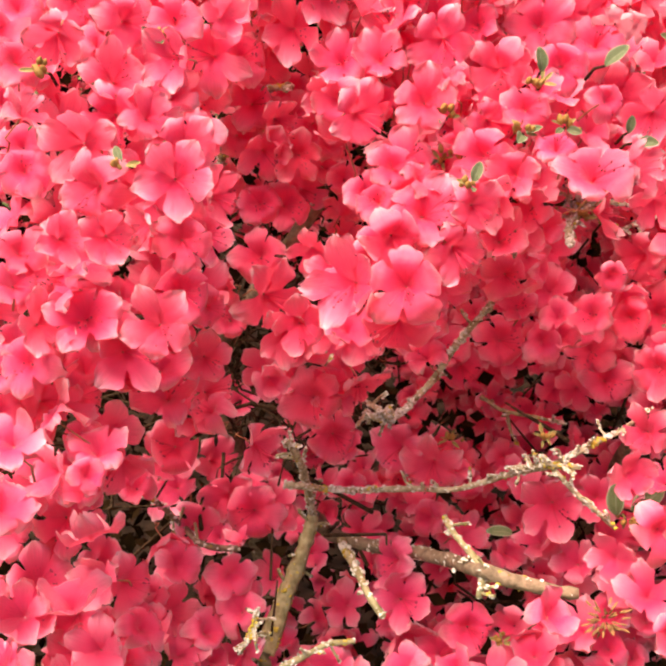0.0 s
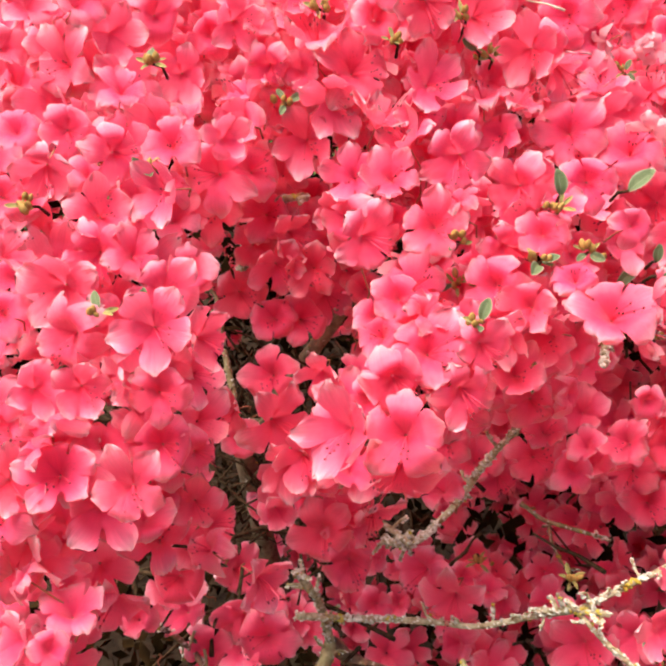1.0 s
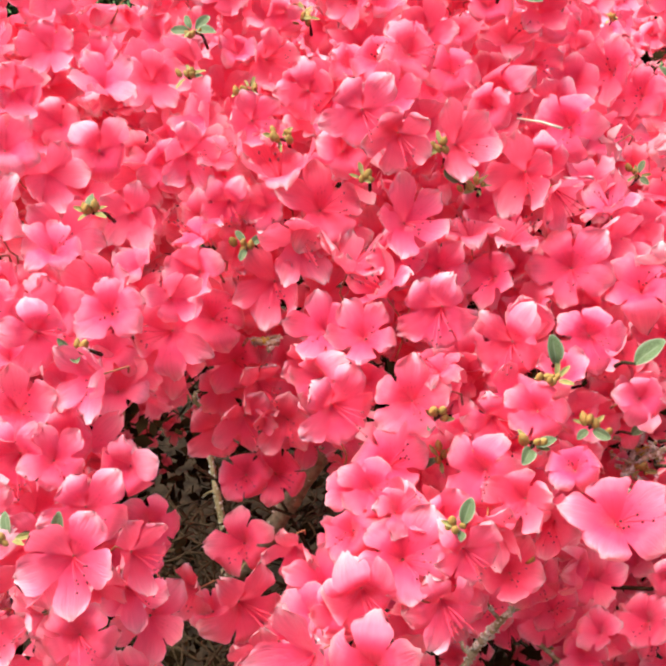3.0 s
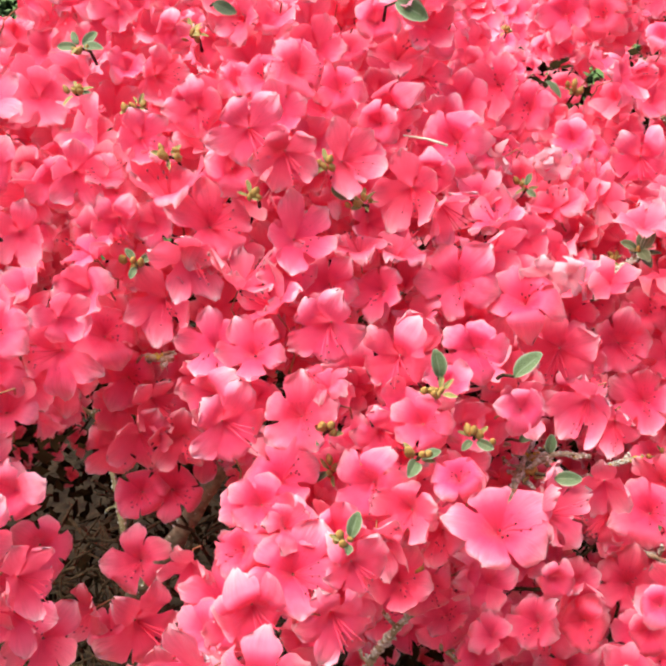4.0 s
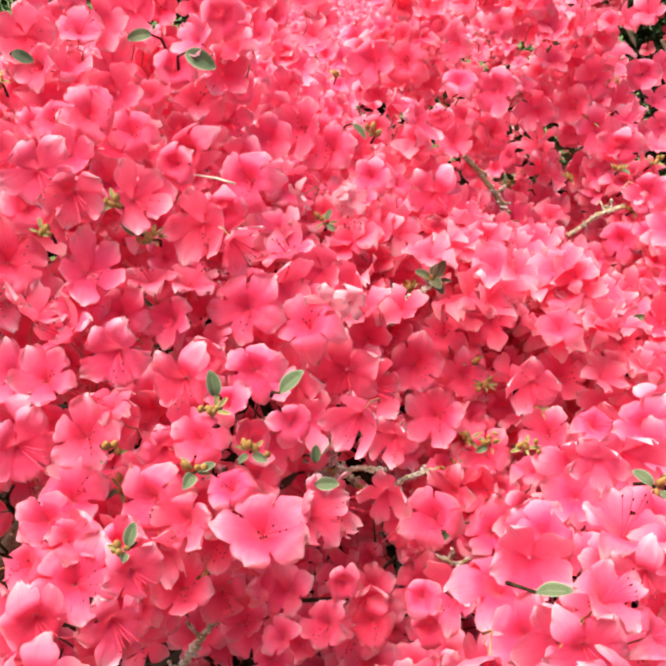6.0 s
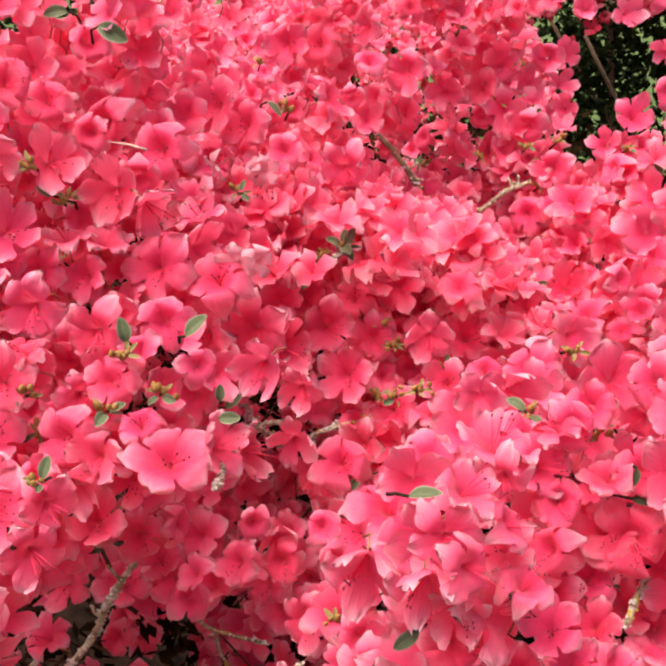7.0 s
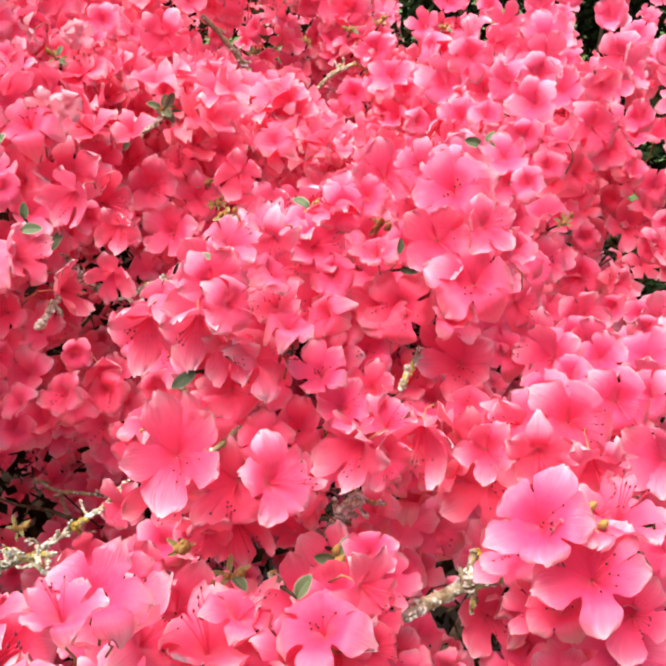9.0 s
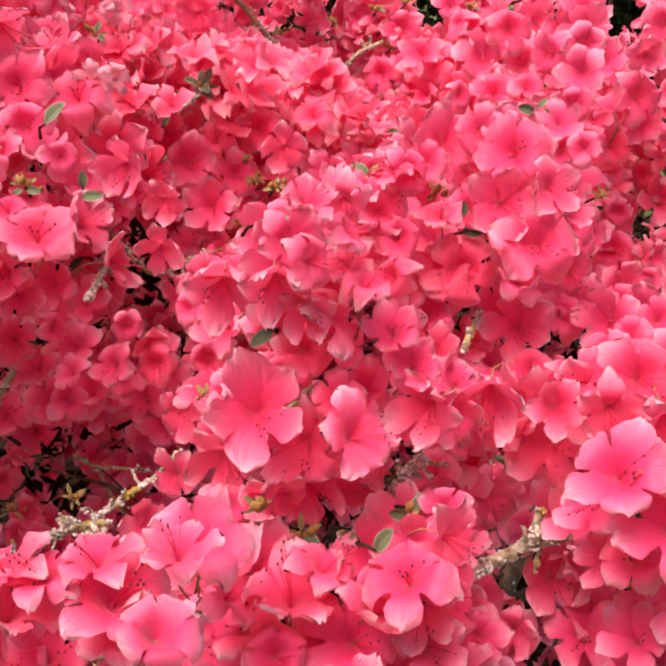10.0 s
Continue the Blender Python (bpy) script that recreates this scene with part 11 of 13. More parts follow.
under(-0.184, 0.543, 1.157, -0.27, -0.70, 0.60, 0.034)
under(-0.324, 0.638, 1.317, 0.45, -0.70, 0.60, 0.034)
under(-0.351, 0.673, 1.287, -0.55, -0.70, 0.60, 0.034)
under(-0.315, 0.664, 1.268, -0.04, -0.70, 0.60, 0.034)
under(-0.296, 0.685, 1.238, -0.49, -0.70, 0.60, 0.034)
under(-0.224, 0.609, 1.224, -0.56, -0.70, 0.60, 0.034)
under(-0.213, 0.642, 1.194, -0.00, -0.70, 0.60, 0.034)
under(-0.295, 0.612, 1.212, -0.58, -0.70, 0.60, 0.034)
under(-0.306, 0.625, 1.182, 0.12, -0.70, 0.60, 0.034)
under(-0.341, 0.611, 1.206, 0.82, -0.70, 0.60, 0.034)
under(-0.317, 0.628, 1.176, -0.05, -0.70, 0.60, 0.034)
under(-0.195, 0.565, 1.174, 0.36, -0.70, 0.60, 0.034)
under(-0.206, 0.692, 1.323, 0.09, -0.70, 0.60, 0.034)
under(-0.197, 0.706, 1.293, 0.18, -0.70, 0.60, 0.034)
under(-0.233, 0.712, 1.344, -0.53, -0.70, 0.60, 0.034)
under(-0.244, 0.740, 1.314, -0.32, -0.70, 0.60, 0.034)
under(0.085, 0.953, 1.309, -0.54, -0.70, 0.60, 0.034)
under(0.098, 0.966, 1.279, -0.50, -0.70, 0.60, 0.034)
under(0.263, 0.978, 1.301, -0.61, -0.70, 0.60, 0.034)
under(0.134, 0.947, 1.260, 0.27, -0.70, 0.60, 0.034)
under(0.013, 0.874, 1.259, -0.16, -0.70, 0.60, 0.034)
under(0.118, 0.829, 1.219, -0.68, -0.70, 0.60, 0.034)
under(0.088, 0.848, 1.189, -0.15, -0.70, 0.60, 0.034)
under(0.115, 0.820, 1.199, 0.30, -0.70, 0.60, 0.034)
under(0.106, 0.849, 1.169, 1.37, -0.70, 0.60, 0.034)
under(0.228, 0.861, 1.069, 0.54, -0.70, 0.60, 0.034)
under(0.198, 0.892, 1.039, 0.13, -0.70, 0.60, 0.034)
under(0.185, 0.821, 1.052, -0.29, -0.70, 0.60, 0.034)
under(0.211, 0.838, 1.022, -0.08, -0.70, 0.60, 0.034)
under(0.225, 0.763, 1.056, 0.27, -0.70, 0.60, 0.034)
under(0.190, 0.783, 1.026, 0.56, -0.70, 0.60, 0.034)
under(0.153, 0.668, 1.048, 0.77, -0.70, 0.60, 0.034)
under(0.163, 0.693, 1.018, -1.24, -0.70, 0.60, 0.034)
under(0.152, 0.552, 0.995, -0.53, -0.70, 0.60, 0.034)
under(0.175, 0.564, 0.965, 0.61, -0.70, 0.60, 0.034)
under(-0.142, 0.706, 1.356, 0.47, -0.70, 0.60, 0.034)
under(-0.082, 0.737, 1.326, -0.47, -0.70, 0.60, 0.034)
under(0.134, 0.946, 1.327, 0.24, -0.70, 0.60, 0.034)
under(0.131, 0.955, 1.297, 0.22, -0.70, 0.60, 0.034)
under(0.164, 0.933, 1.333, -0.13, -0.70, 0.60, 0.034)
under(0.298, 1.033, 1.249, 0.22, -0.70, 0.60, 0.034)
under(0.326, 1.043, 1.274, -0.46, -0.70, 0.60, 0.034)
under(0.281, 1.059, 1.244, 0.51, -0.70, 0.60, 0.034)
under(0.239, 0.964, 1.266, -0.48, -0.70, 0.60, 0.034)
under(0.189, 0.988, 1.236, 0.34, -0.70, 0.60, 0.034)
under(0.265, 1.001, 1.262, 0.11, -0.70, 0.60, 0.034)
under(0.290, 1.030, 1.232, -0.53, -0.70, 0.60, 0.034)
under(0.247, 0.966, 1.237, -0.15, -0.70, 0.60, 0.034)
under(0.324, 0.988, 1.209, 0.45, -0.70, 0.60, 0.034)
under(0.261, 1.014, 1.179, -0.03, -0.70, 0.60, 0.034)
under(0.194, 0.937, 1.133, 0.34, -0.70, 0.60, 0.034)
under(0.247, 0.974, 1.103, 0.75, -0.70, 0.60, 0.034)
under(0.227, 0.923, 1.129, 0.47, -0.70, 0.60, 0.034)
under(0.246, 0.957, 1.099, -0.06, -0.70, 0.60, 0.034)
under(0.320, 0.910, 1.142, 0.10, -0.70, 0.60, 0.034)
under(0.308, 0.936, 1.112, -0.55, -0.70, 0.60, 0.034)
under(0.292, 0.956, 1.073, -0.16, -0.70, 0.60, 0.034)
under(0.293, 0.915, 1.088, -0.04, -0.70, 0.60, 0.034)
under(0.301, 0.929, 1.058, 0.67, -0.70, 0.60, 0.034)
under(0.136, 0.756, 1.110, -0.89, -0.70, 0.60, 0.034)
under(0.095, 0.773, 1.080, -0.08, -0.70, 0.60, 0.034)
under(0.250, 0.841, 1.066, 0.59, -0.70, 0.60, 0.034)
under(0.226, 0.877, 1.036, 0.34, -0.70, 0.60, 0.034)
under(0.284, 0.825, 1.079, 0.62, -0.70, 0.60, 0.034)
under(0.306, 0.847, 1.049, 0.32, -0.70, 0.60, 0.034)
under(0.132, 0.740, 1.051, -0.30, -0.70, 0.60, 0.034)
under(0.174, 0.759, 1.021, -0.22, -0.70, 0.60, 0.034)
under(0.021, 0.578, 1.128, 0.07, -0.70, 0.60, 0.034)
under(0.195, 0.755, 1.020, -0.89, -0.70, 0.60, 0.034)
under(0.251, 0.771, 0.990, -0.03, -0.70, 0.60, 0.034)
under(0.261, 0.757, 1.023, 0.20, -0.70, 0.60, 0.034)
under(0.285, 0.761, 0.993, -0.48, -0.70, 0.60, 0.034)
under(0.311, 0.694, 1.036, -0.25, -0.70, 0.60, 0.034)
under(0.273, 0.720, 1.006, 0.15, -0.70, 0.60, 0.034)
under(0.235, 0.649, 1.035, 1.02, -0.70, 0.60, 0.034)
under(0.205, 0.683, 1.005, -0.55, -0.70, 0.60, 0.034)
under(0.244, 0.637, 1.045, -0.23, -0.70, 0.60, 0.034)
under(0.227, 0.672, 1.015, -0.14, -0.70, 0.60, 0.034)
under(0.208, 0.949, 1.325, 0.21, -0.70, 0.60, 0.034)
under(0.144, 0.967, 1.275, 0.27, -0.70, 0.60, 0.034)
under(0.281, 1.033, 1.293, 0.02, -0.70, 0.60, 0.034)
under(0.274, 1.053, 1.263, 0.26, -0.70, 0.60, 0.034)
under(0.304, 1.076, 1.239, 0.10, -0.70, 0.60, 0.034)
under(0.176, 0.962, 1.231, 0.41, -0.70, 0.60, 0.034)
under(0.188, 0.981, 1.201, 0.08, -0.70, 0.60, 0.034)
under(0.310, 1.028, 1.202, -0.47, -0.70, 0.60, 0.034)
under(0.363, 1.060, 1.172, 0.57, -0.70, 0.60, 0.034)
under(0.262, 0.971, 1.117, -0.84, -0.70, 0.60, 0.034)
under(0.359, 0.889, 1.160, 0.13, -0.70, 0.60, 0.034)
under(0.359, 0.900, 1.130, 0.29, -0.70, 0.60, 0.034)
under(0.267, 0.927, 1.096, -0.87, -0.70, 0.60, 0.034)
under(0.299, 0.949, 1.066, -0.50, -0.70, 0.60, 0.034)
under(0.365, 0.861, 1.123, -0.66, -0.70, 0.60, 0.034)
under(0.363, 0.866, 1.093, 0.06, -0.70, 0.60, 0.034)
under(0.142, 0.761, 1.139, 0.02, -0.70, 0.60, 0.034)
under(0.145, 0.785, 1.109, 0.37, -0.70, 0.60, 0.034)
under(0.303, 0.838, 1.091, -0.76, -0.70, 0.60, 0.034)
under(0.361, 0.858, 1.061, -0.09, -0.70, 0.60, 0.034)
under(0.338, 0.782, 1.075, -0.39, -0.70, 0.60, 0.034)
under(0.337, 0.809, 1.045, 0.22, -0.70, 0.60, 0.034)
under(0.214, 0.749, 1.059, -0.63, -0.70, 0.60, 0.034)
under(0.160, 0.783, 1.029, 0.54, -0.70, 0.60, 0.034)
under(0.272, 0.769, 1.037, -0.13, -0.70, 0.60, 0.034)
under(0.229, 0.786, 1.007, -0.15, -0.70, 0.60, 0.034)
under(0.340, 0.706, 1.045, 0.50, -0.70, 0.60, 0.034)
under(0.285, 0.729, 1.015, 1.06, -0.70, 0.60, 0.034)
under(0.103, 0.647, 1.021, 0.37, -0.70, 0.60, 0.034)
under(0.270, 0.558, 1.097, -0.39, -0.70, 0.60, 0.034)
under(0.243, 0.587, 1.067, 0.37, -0.70, 0.60, 0.034)
under(0.175, 0.906, 1.217, -0.00, -0.70, 0.60, 0.034)
under(0.123, 0.821, 1.192, 0.11, -0.70, 0.60, 0.034)
under(0.137, 0.837, 1.162, 0.26, -0.70, 0.60, 0.034)
under(0.192, 0.883, 1.152, 0.01, -0.70, 0.60, 0.034)
under(0.180, 0.909, 1.122, -0.21, -0.70, 0.60, 0.034)
under(0.382, 0.843, 1.139, -0.65, -0.70, 0.60, 0.034)
under(0.383, 0.861, 1.109, 0.47, -0.70, 0.60, 0.034)
under(0.348, 0.846, 1.097, -0.28, -0.70, 0.60, 0.034)
under(0.329, 0.851, 1.067, -0.61, -0.70, 0.60, 0.034)
under(0.366, 0.800, 1.110, -0.60, -0.70, 0.60, 0.034)
under(0.384, 0.815, 1.080, 0.45, -0.70, 0.60, 0.034)
under(0.395, 0.760, 1.081, 0.18, -0.70, 0.60, 0.034)
under(0.397, 0.783, 1.051, -0.98, -0.70, 0.60, 0.034)
under(0.361, 0.735, 1.070, 0.53, -0.70, 0.60, 0.034)
under(0.372, 0.756, 1.040, 0.31, -0.70, 0.60, 0.034)
under(0.133, 0.676, 1.074, -0.80, -0.70, 0.60, 0.034)
under(0.112, 0.705, 1.044, 0.34, -0.70, 0.60, 0.034)
under(0.363, 0.678, 1.071, 0.23, -0.70, 0.60, 0.034)
under(0.342, 0.706, 1.041, 0.69, -0.70, 0.60, 0.034)
under(0.197, 0.678, 1.053, 0.85, -0.70, 0.60, 0.034)
under(0.162, 0.709, 1.023, -0.08, -0.70, 0.60, 0.034)
under(0.142, 0.643, 1.060, 0.29, -0.70, 0.60, 0.034)
under(0.115, 0.654, 1.030, 1.05, -0.70, 0.60, 0.034)
under(0.233, 0.990, 1.251, 0.41, -0.70, 0.60, 0.034)
under(0.325, 1.057, 1.258, -0.70, -0.70, 0.60, 0.034)
under(0.331, 1.069, 1.228, 0.16, -0.70, 0.60, 0.034)
under(0.201, 0.946, 1.231, 0.53, -0.70, 0.60, 0.034)
under(0.174, 0.982, 1.201, -0.49, -0.70, 0.60, 0.034)
under(0.288, 0.963, 1.170, -0.15, -0.70, 0.60, 0.034)
under(0.289, 0.967, 1.140, -0.84, -0.70, 0.60, 0.034)
under(0.356, 0.953, 1.156, -0.10, -0.70, 0.60, 0.034)
under(0.325, 0.967, 1.126, 0.36, -0.70, 0.60, 0.034)
under(0.073, 0.776, 1.173, -0.35, -0.70, 0.60, 0.034)
under(0.087, 0.801, 1.143, -0.87, -0.70, 0.60, 0.034)
under(0.461, 0.776, 1.167, -0.20, -0.70, 0.60, 0.034)
under(0.420, 0.792, 1.137, 0.02, -0.70, 0.60, 0.034)
under(0.228, 0.895, 1.107, 0.15, -0.70, 0.60, 0.034)
under(0.229, 0.928, 1.077, 1.53, -0.70, 0.60, 0.034)
under(0.372, 0.837, 1.128, 0.08, -0.70, 0.60, 0.034)
under(0.355, 0.842, 1.098, 0.35, -0.70, 0.60, 0.034)
under(0.453, 0.770, 1.130, -1.01, -0.70, 0.60, 0.034)
under(0.465, 0.793, 1.100, 0.42, -0.70, 0.60, 0.034)
under(0.245, 0.829, 1.061, -0.51, -0.70, 0.60, 0.034)
under(0.227, 0.836, 1.031, 0.66, -0.70, 0.60, 0.034)
under(0.428, 0.756, 1.085, -0.33, -0.70, 0.60, 0.034)
under(0.429, 0.773, 1.055, 0.41, -0.70, 0.60, 0.034)
under(0.321, 0.712, 1.074, 0.62, -0.70, 0.60, 0.034)
under(0.349, 0.734, 1.044, 0.02, -0.70, 0.60, 0.034)
under(0.142, 0.694, 1.073, -0.55, -0.70, 0.60, 0.034)
under(0.127, 0.704, 1.043, -0.45, -0.70, 0.60, 0.034)
under(0.257, 0.978, 1.140, 0.04, -0.70, 0.60, 0.034)
under(0.460, 0.845, 1.143, 0.03, -0.70, 0.60, 0.034)
under(0.498, 0.797, 1.179, -0.15, -0.70, 0.60, 0.034)
under(0.471, 0.827, 1.149, -0.70, -0.70, 0.60, 0.034)
under(0.467, 0.772, 1.179, 0.51, -0.70, 0.60, 0.034)
under(0.541, 0.804, 1.149, 0.36, -0.70, 0.60, 0.034)
under(0.541, 0.763, 1.162, 0.21, -0.70, 0.60, 0.034)
under(0.523, 0.779, 1.132, 0.28, -0.70, 0.60, 0.034)
under(0.173, 0.817, 1.135, -0.09, -0.70, 0.60, 0.034)
under(0.142, 0.826, 1.105, 0.28, -0.70, 0.60, 0.034)
under(0.466, 0.777, 1.148, -0.01, -0.70, 0.60, 0.034)
under(0.459, 0.786, 1.118, -0.98, -0.70, 0.60, 0.034)
under(0.098, 0.777, 1.131, 0.10, -0.70, 0.60, 0.034)
under(0.126, 0.788, 1.101, -0.44, -0.70, 0.60, 0.034)
under(0.490, 0.759, 1.118, 1.01, -0.70, 0.60, 0.034)
under(0.489, 0.778, 1.088, 0.29, -0.70, 0.60, 0.034)
under(0.141, 0.724, 1.116, 0.04, -0.70, 0.60, 0.034)
under(0.101, 0.737, 1.086, 0.10, -0.70, 0.60, 0.034)
under(0.466, 0.739, 1.109, -0.68, -0.70, 0.60, 0.034)
under(0.483, 0.759, 1.079, 1.22, -0.70, 0.60, 0.034)
under(0.479, 0.706, 1.121, -0.21, -0.70, 0.60, 0.034)
under(0.490, 0.725, 1.091, 0.68, -0.70, 0.60, 0.034)
under(0.442, 0.742, 1.083, 0.05, -0.70, 0.60, 0.034)
under(0.417, 0.750, 1.053, -0.05, -0.70, 0.60, 0.034)
under(0.465, 0.678, 1.100, -0.16, -0.70, 0.60, 0.034)
under(0.456, 0.691, 1.070, 0.24, -0.70, 0.60, 0.034)
under(0.483, 0.720, 1.069, -0.79, -0.70, 0.60, 0.034)
under(0.451, 0.741, 1.039, 0.87, -0.70, 0.60, 0.034)
under(0.467, 0.689, 1.071, -0.24, -0.70, 0.60, 0.034)
under(0.483, 0.704, 1.041, 0.42, -0.70, 0.60, 0.034)
under(0.489, 0.685, 1.055, 0.66, -0.70, 0.60, 0.034)
under(0.361, 0.558, 1.107, -0.28, -0.70, 0.60, 0.034)
under(0.334, 0.578, 1.077, -0.78, -0.70, 0.60, 0.034)
under(0.498, 0.614, 1.057, -0.00, -0.70, 0.60, 0.034)
under(0.477, 0.628, 1.027, 0.46, -0.70, 0.60, 0.034)
under(0.450, 0.649, 1.025, -0.19, -0.70, 0.60, 0.034)
under(0.478, 0.667, 0.995, 0.59, -0.70, 0.60, 0.034)
under(0.433, 0.596, 1.004, -1.25, -0.70, 0.60, 0.034)
under(0.441, 0.609, 0.974, 0.13, -0.70, 0.60, 0.034)
under(0.421, 0.536, 1.039, -0.29, -0.70, 0.60, 0.034)
under(0.430, 0.561, 1.009, 0.44, -0.70, 0.60, 0.034)
under(0.357, 0.915, 1.164, 0.39, -0.70, 0.60, 0.034)
under(0.341, 0.931, 1.134, 0.89, -0.70, 0.60, 0.034)
under(0.520, 0.720, 1.203, -0.57, -0.70, 0.60, 0.034)
under(0.523, 0.755, 1.173, -0.51, -0.70, 0.60, 0.034)
under(-0.009, 0.650, 1.209, 0.10, -0.70, 0.60, 0.034)
under(-0.037, 0.659, 1.179, 0.15, -0.70, 0.60, 0.034)
under(0.122, 0.814, 1.170, 0.00, -0.70, 0.60, 0.034)
under(0.117, 0.840, 1.140, 1.04, -0.70, 0.60, 0.034)
under(0.273, 0.979, 1.107, -0.71, -0.70, 0.60, 0.034)
under(0.437, 0.816, 1.166, 0.14, -0.70, 0.60, 0.034)
under(0.396, 0.841, 1.136, 0.08, -0.70, 0.60, 0.034)
under(0.506, 0.736, 1.179, -0.10, -0.70, 0.60, 0.034)
under(0.475, 0.772, 1.149, -0.12, -0.70, 0.60, 0.034)
under(0.501, 0.731, 1.181, -1.19, -0.70, 0.60, 0.034)
under(0.519, 0.753, 1.151, 1.10, -0.70, 0.60, 0.034)
under(0.541, 0.721, 1.190, 0.13, -0.70, 0.60, 0.034)
under(0.545, 0.749, 1.160, 0.18, -0.70, 0.60, 0.034)
under(0.476, 0.760, 1.158, -0.10, -0.70, 0.60, 0.034)
under(0.465, 0.777, 1.128, 0.73, -0.70, 0.60, 0.034)
under(0.473, 0.740, 1.154, -0.97, -0.70, 0.60, 0.034)
under(0.459, 0.767, 1.124, 0.40, -0.70, 0.60, 0.034)
under(0.498, 0.718, 1.157, 0.07, -0.70, 0.60, 0.034)
under(0.517, 0.739, 1.127, -0.67, -0.70, 0.60, 0.034)
under(0.560, 0.696, 1.162, 0.03, -0.70, 0.60, 0.034)
under(0.569, 0.713, 1.132, 0.47, -0.70, 0.60, 0.034)
under(0.543, 0.678, 1.151, -0.35, -0.70, 0.60, 0.034)
under(0.508, 0.688, 1.121, -0.51, -0.70, 0.60, 0.034)
under(0.498, 0.721, 1.128, 0.67, -0.70, 0.60, 0.034)
under(0.508, 0.737, 1.098, 0.30, -0.70, 0.60, 0.034)
under(0.504, 0.669, 1.111, -0.02, -0.70, 0.60, 0.034)
under(0.484, 0.692, 1.081, 0.20, -0.70, 0.60, 0.034)
under(0.535, 0.634, 1.122, 0.45, -0.70, 0.60, 0.034)
under(0.519, 0.657, 1.092, -0.04, -0.70, 0.60, 0.034)
under(0.271, 0.786, 1.057, 0.30, -0.70, 0.60, 0.034)
under(0.222, 0.803, 1.027, 0.10, -0.70, 0.60, 0.034)
under(0.505, 0.638, 1.099, 0.39, -0.70, 0.60, 0.034)
under(0.473, 0.660, 1.069, -0.15, -0.70, 0.60, 0.034)
under(0.504, 0.643, 1.082, 0.14, -0.70, 0.60, 0.034)
under(-0.011, 0.618, 1.091, -0.03, -0.70, 0.60, 0.034)
under(0.490, 0.588, 1.085, 0.35, -0.70, 0.60, 0.034)
under(0.478, 0.614, 1.055, 0.74, -0.70, 0.60, 0.034)
under(0.501, 0.571, 1.083, -0.76, -0.70, 0.60, 0.034)
under(0.460, 0.590, 1.053, 0.61, -0.70, 0.60, 0.034)
under(0.501, 0.582, 1.067, 0.24, -0.70, 0.60, 0.034)
under(0.475, 0.604, 1.037, -0.15, -0.70, 0.60, 0.034)
under(0.387, 0.840, 1.171, -0.35, -0.70, 0.60, 0.034)
under(0.439, 0.850, 1.141, 0.31, -0.70, 0.60, 0.034)
under(0.152, 0.795, 1.159, 1.07, -0.70, 0.60, 0.034)
under(0.120, 0.824, 1.129, -0.38, -0.70, 0.60, 0.034)
under(0.383, 0.763, 1.118, -1.46, -0.70, 0.60, 0.034)
under(0.367, 0.784, 1.088, -0.95, -0.70, 0.60, 0.034)
under(0.433, 0.690, 1.109, 0.10, -0.70, 0.60, 0.034)
under(0.443, 0.701, 1.079, 0.28, -0.70, 0.60, 0.034)
under(0.421, 0.612, 1.068, 0.46, -0.70, 0.60, 0.034)
under(-0.110, 0.551, 1.175, -1.12, -0.70, 0.60, 0.034)
under(-0.084, 0.575, 1.145, 0.68, -0.70, 0.60, 0.034)
under(-0.062, 0.581, 1.223, -0.35, -0.70, 0.60, 0.034)
under(-0.117, 0.596, 1.193, -0.16, -0.70, 0.60, 0.034)
under(-0.234, 0.656, 1.218, 0.48, -0.70, 0.60, 0.034)
under(-0.273, 0.667, 1.188, 0.11, -0.70, 0.60, 0.034)
under(-0.209, 0.586, 1.185, 0.57, -0.70, 0.60, 0.034)
under(-0.184, 0.603, 1.155, -0.14, -0.70, 0.60, 0.034)
under(-0.086, 0.628, 1.246, 0.27, -0.70, 0.60, 0.034)
under(-0.117, 0.644, 1.216, 0.25, -0.70, 0.60, 0.034)
under(-0.274, 0.719, 1.237, -0.35, -0.70, 0.60, 0.034)
under(-0.288, 0.731, 1.207, -0.36, -0.70, 0.60, 0.034)
under(-0.182, 0.764, 0.990, 0.41, -0.70, 0.60, 0.034)
under(-0.173, 0.785, 0.960, 0.46, -0.70, 0.60, 0.034)
under(-0.095, 0.557, 1.212, -1.09, -0.70, 0.60, 0.034)
under(-0.098, 0.591, 1.182, -0.54, -0.70, 0.60, 0.034)
under(-0.111, 0.545, 1.199, 0.44, -0.70, 0.60, 0.034)
under(-0.109, 0.565, 1.169, 0.24, -0.70, 0.60, 0.034)
under(-0.189, 0.554, 1.147, -0.23, -0.70, 0.60, 0.034)
under(-0.023, 0.601, 1.154, -0.42, -0.70, 0.60, 0.034)
under(-0.037, 0.627, 1.124, 0.45, -0.70, 0.60, 0.034)
under(-0.067, 0.583, 1.277, 0.27, -0.70, 0.60, 0.034)
under(-0.111, 0.597, 1.247, 0.07, -0.70, 0.60, 0.034)
under(-0.055, 0.772, 1.285, 0.38, -0.70, 0.60, 0.034)
under(-0.043, 0.794, 1.255, -0.78, -0.70, 0.60, 0.034)
under(-0.039, 0.771, 1.227, 0.51, -0.70, 0.60, 0.034)
under(0.000, 0.785, 1.197, 0.48, -0.70, 0.60, 0.034)
under(-0.157, 0.642, 1.269, -0.48, -0.70, 0.60, 0.034)
under(-0.155, 0.648, 1.239, -0.47, -0.70, 0.60, 0.034)
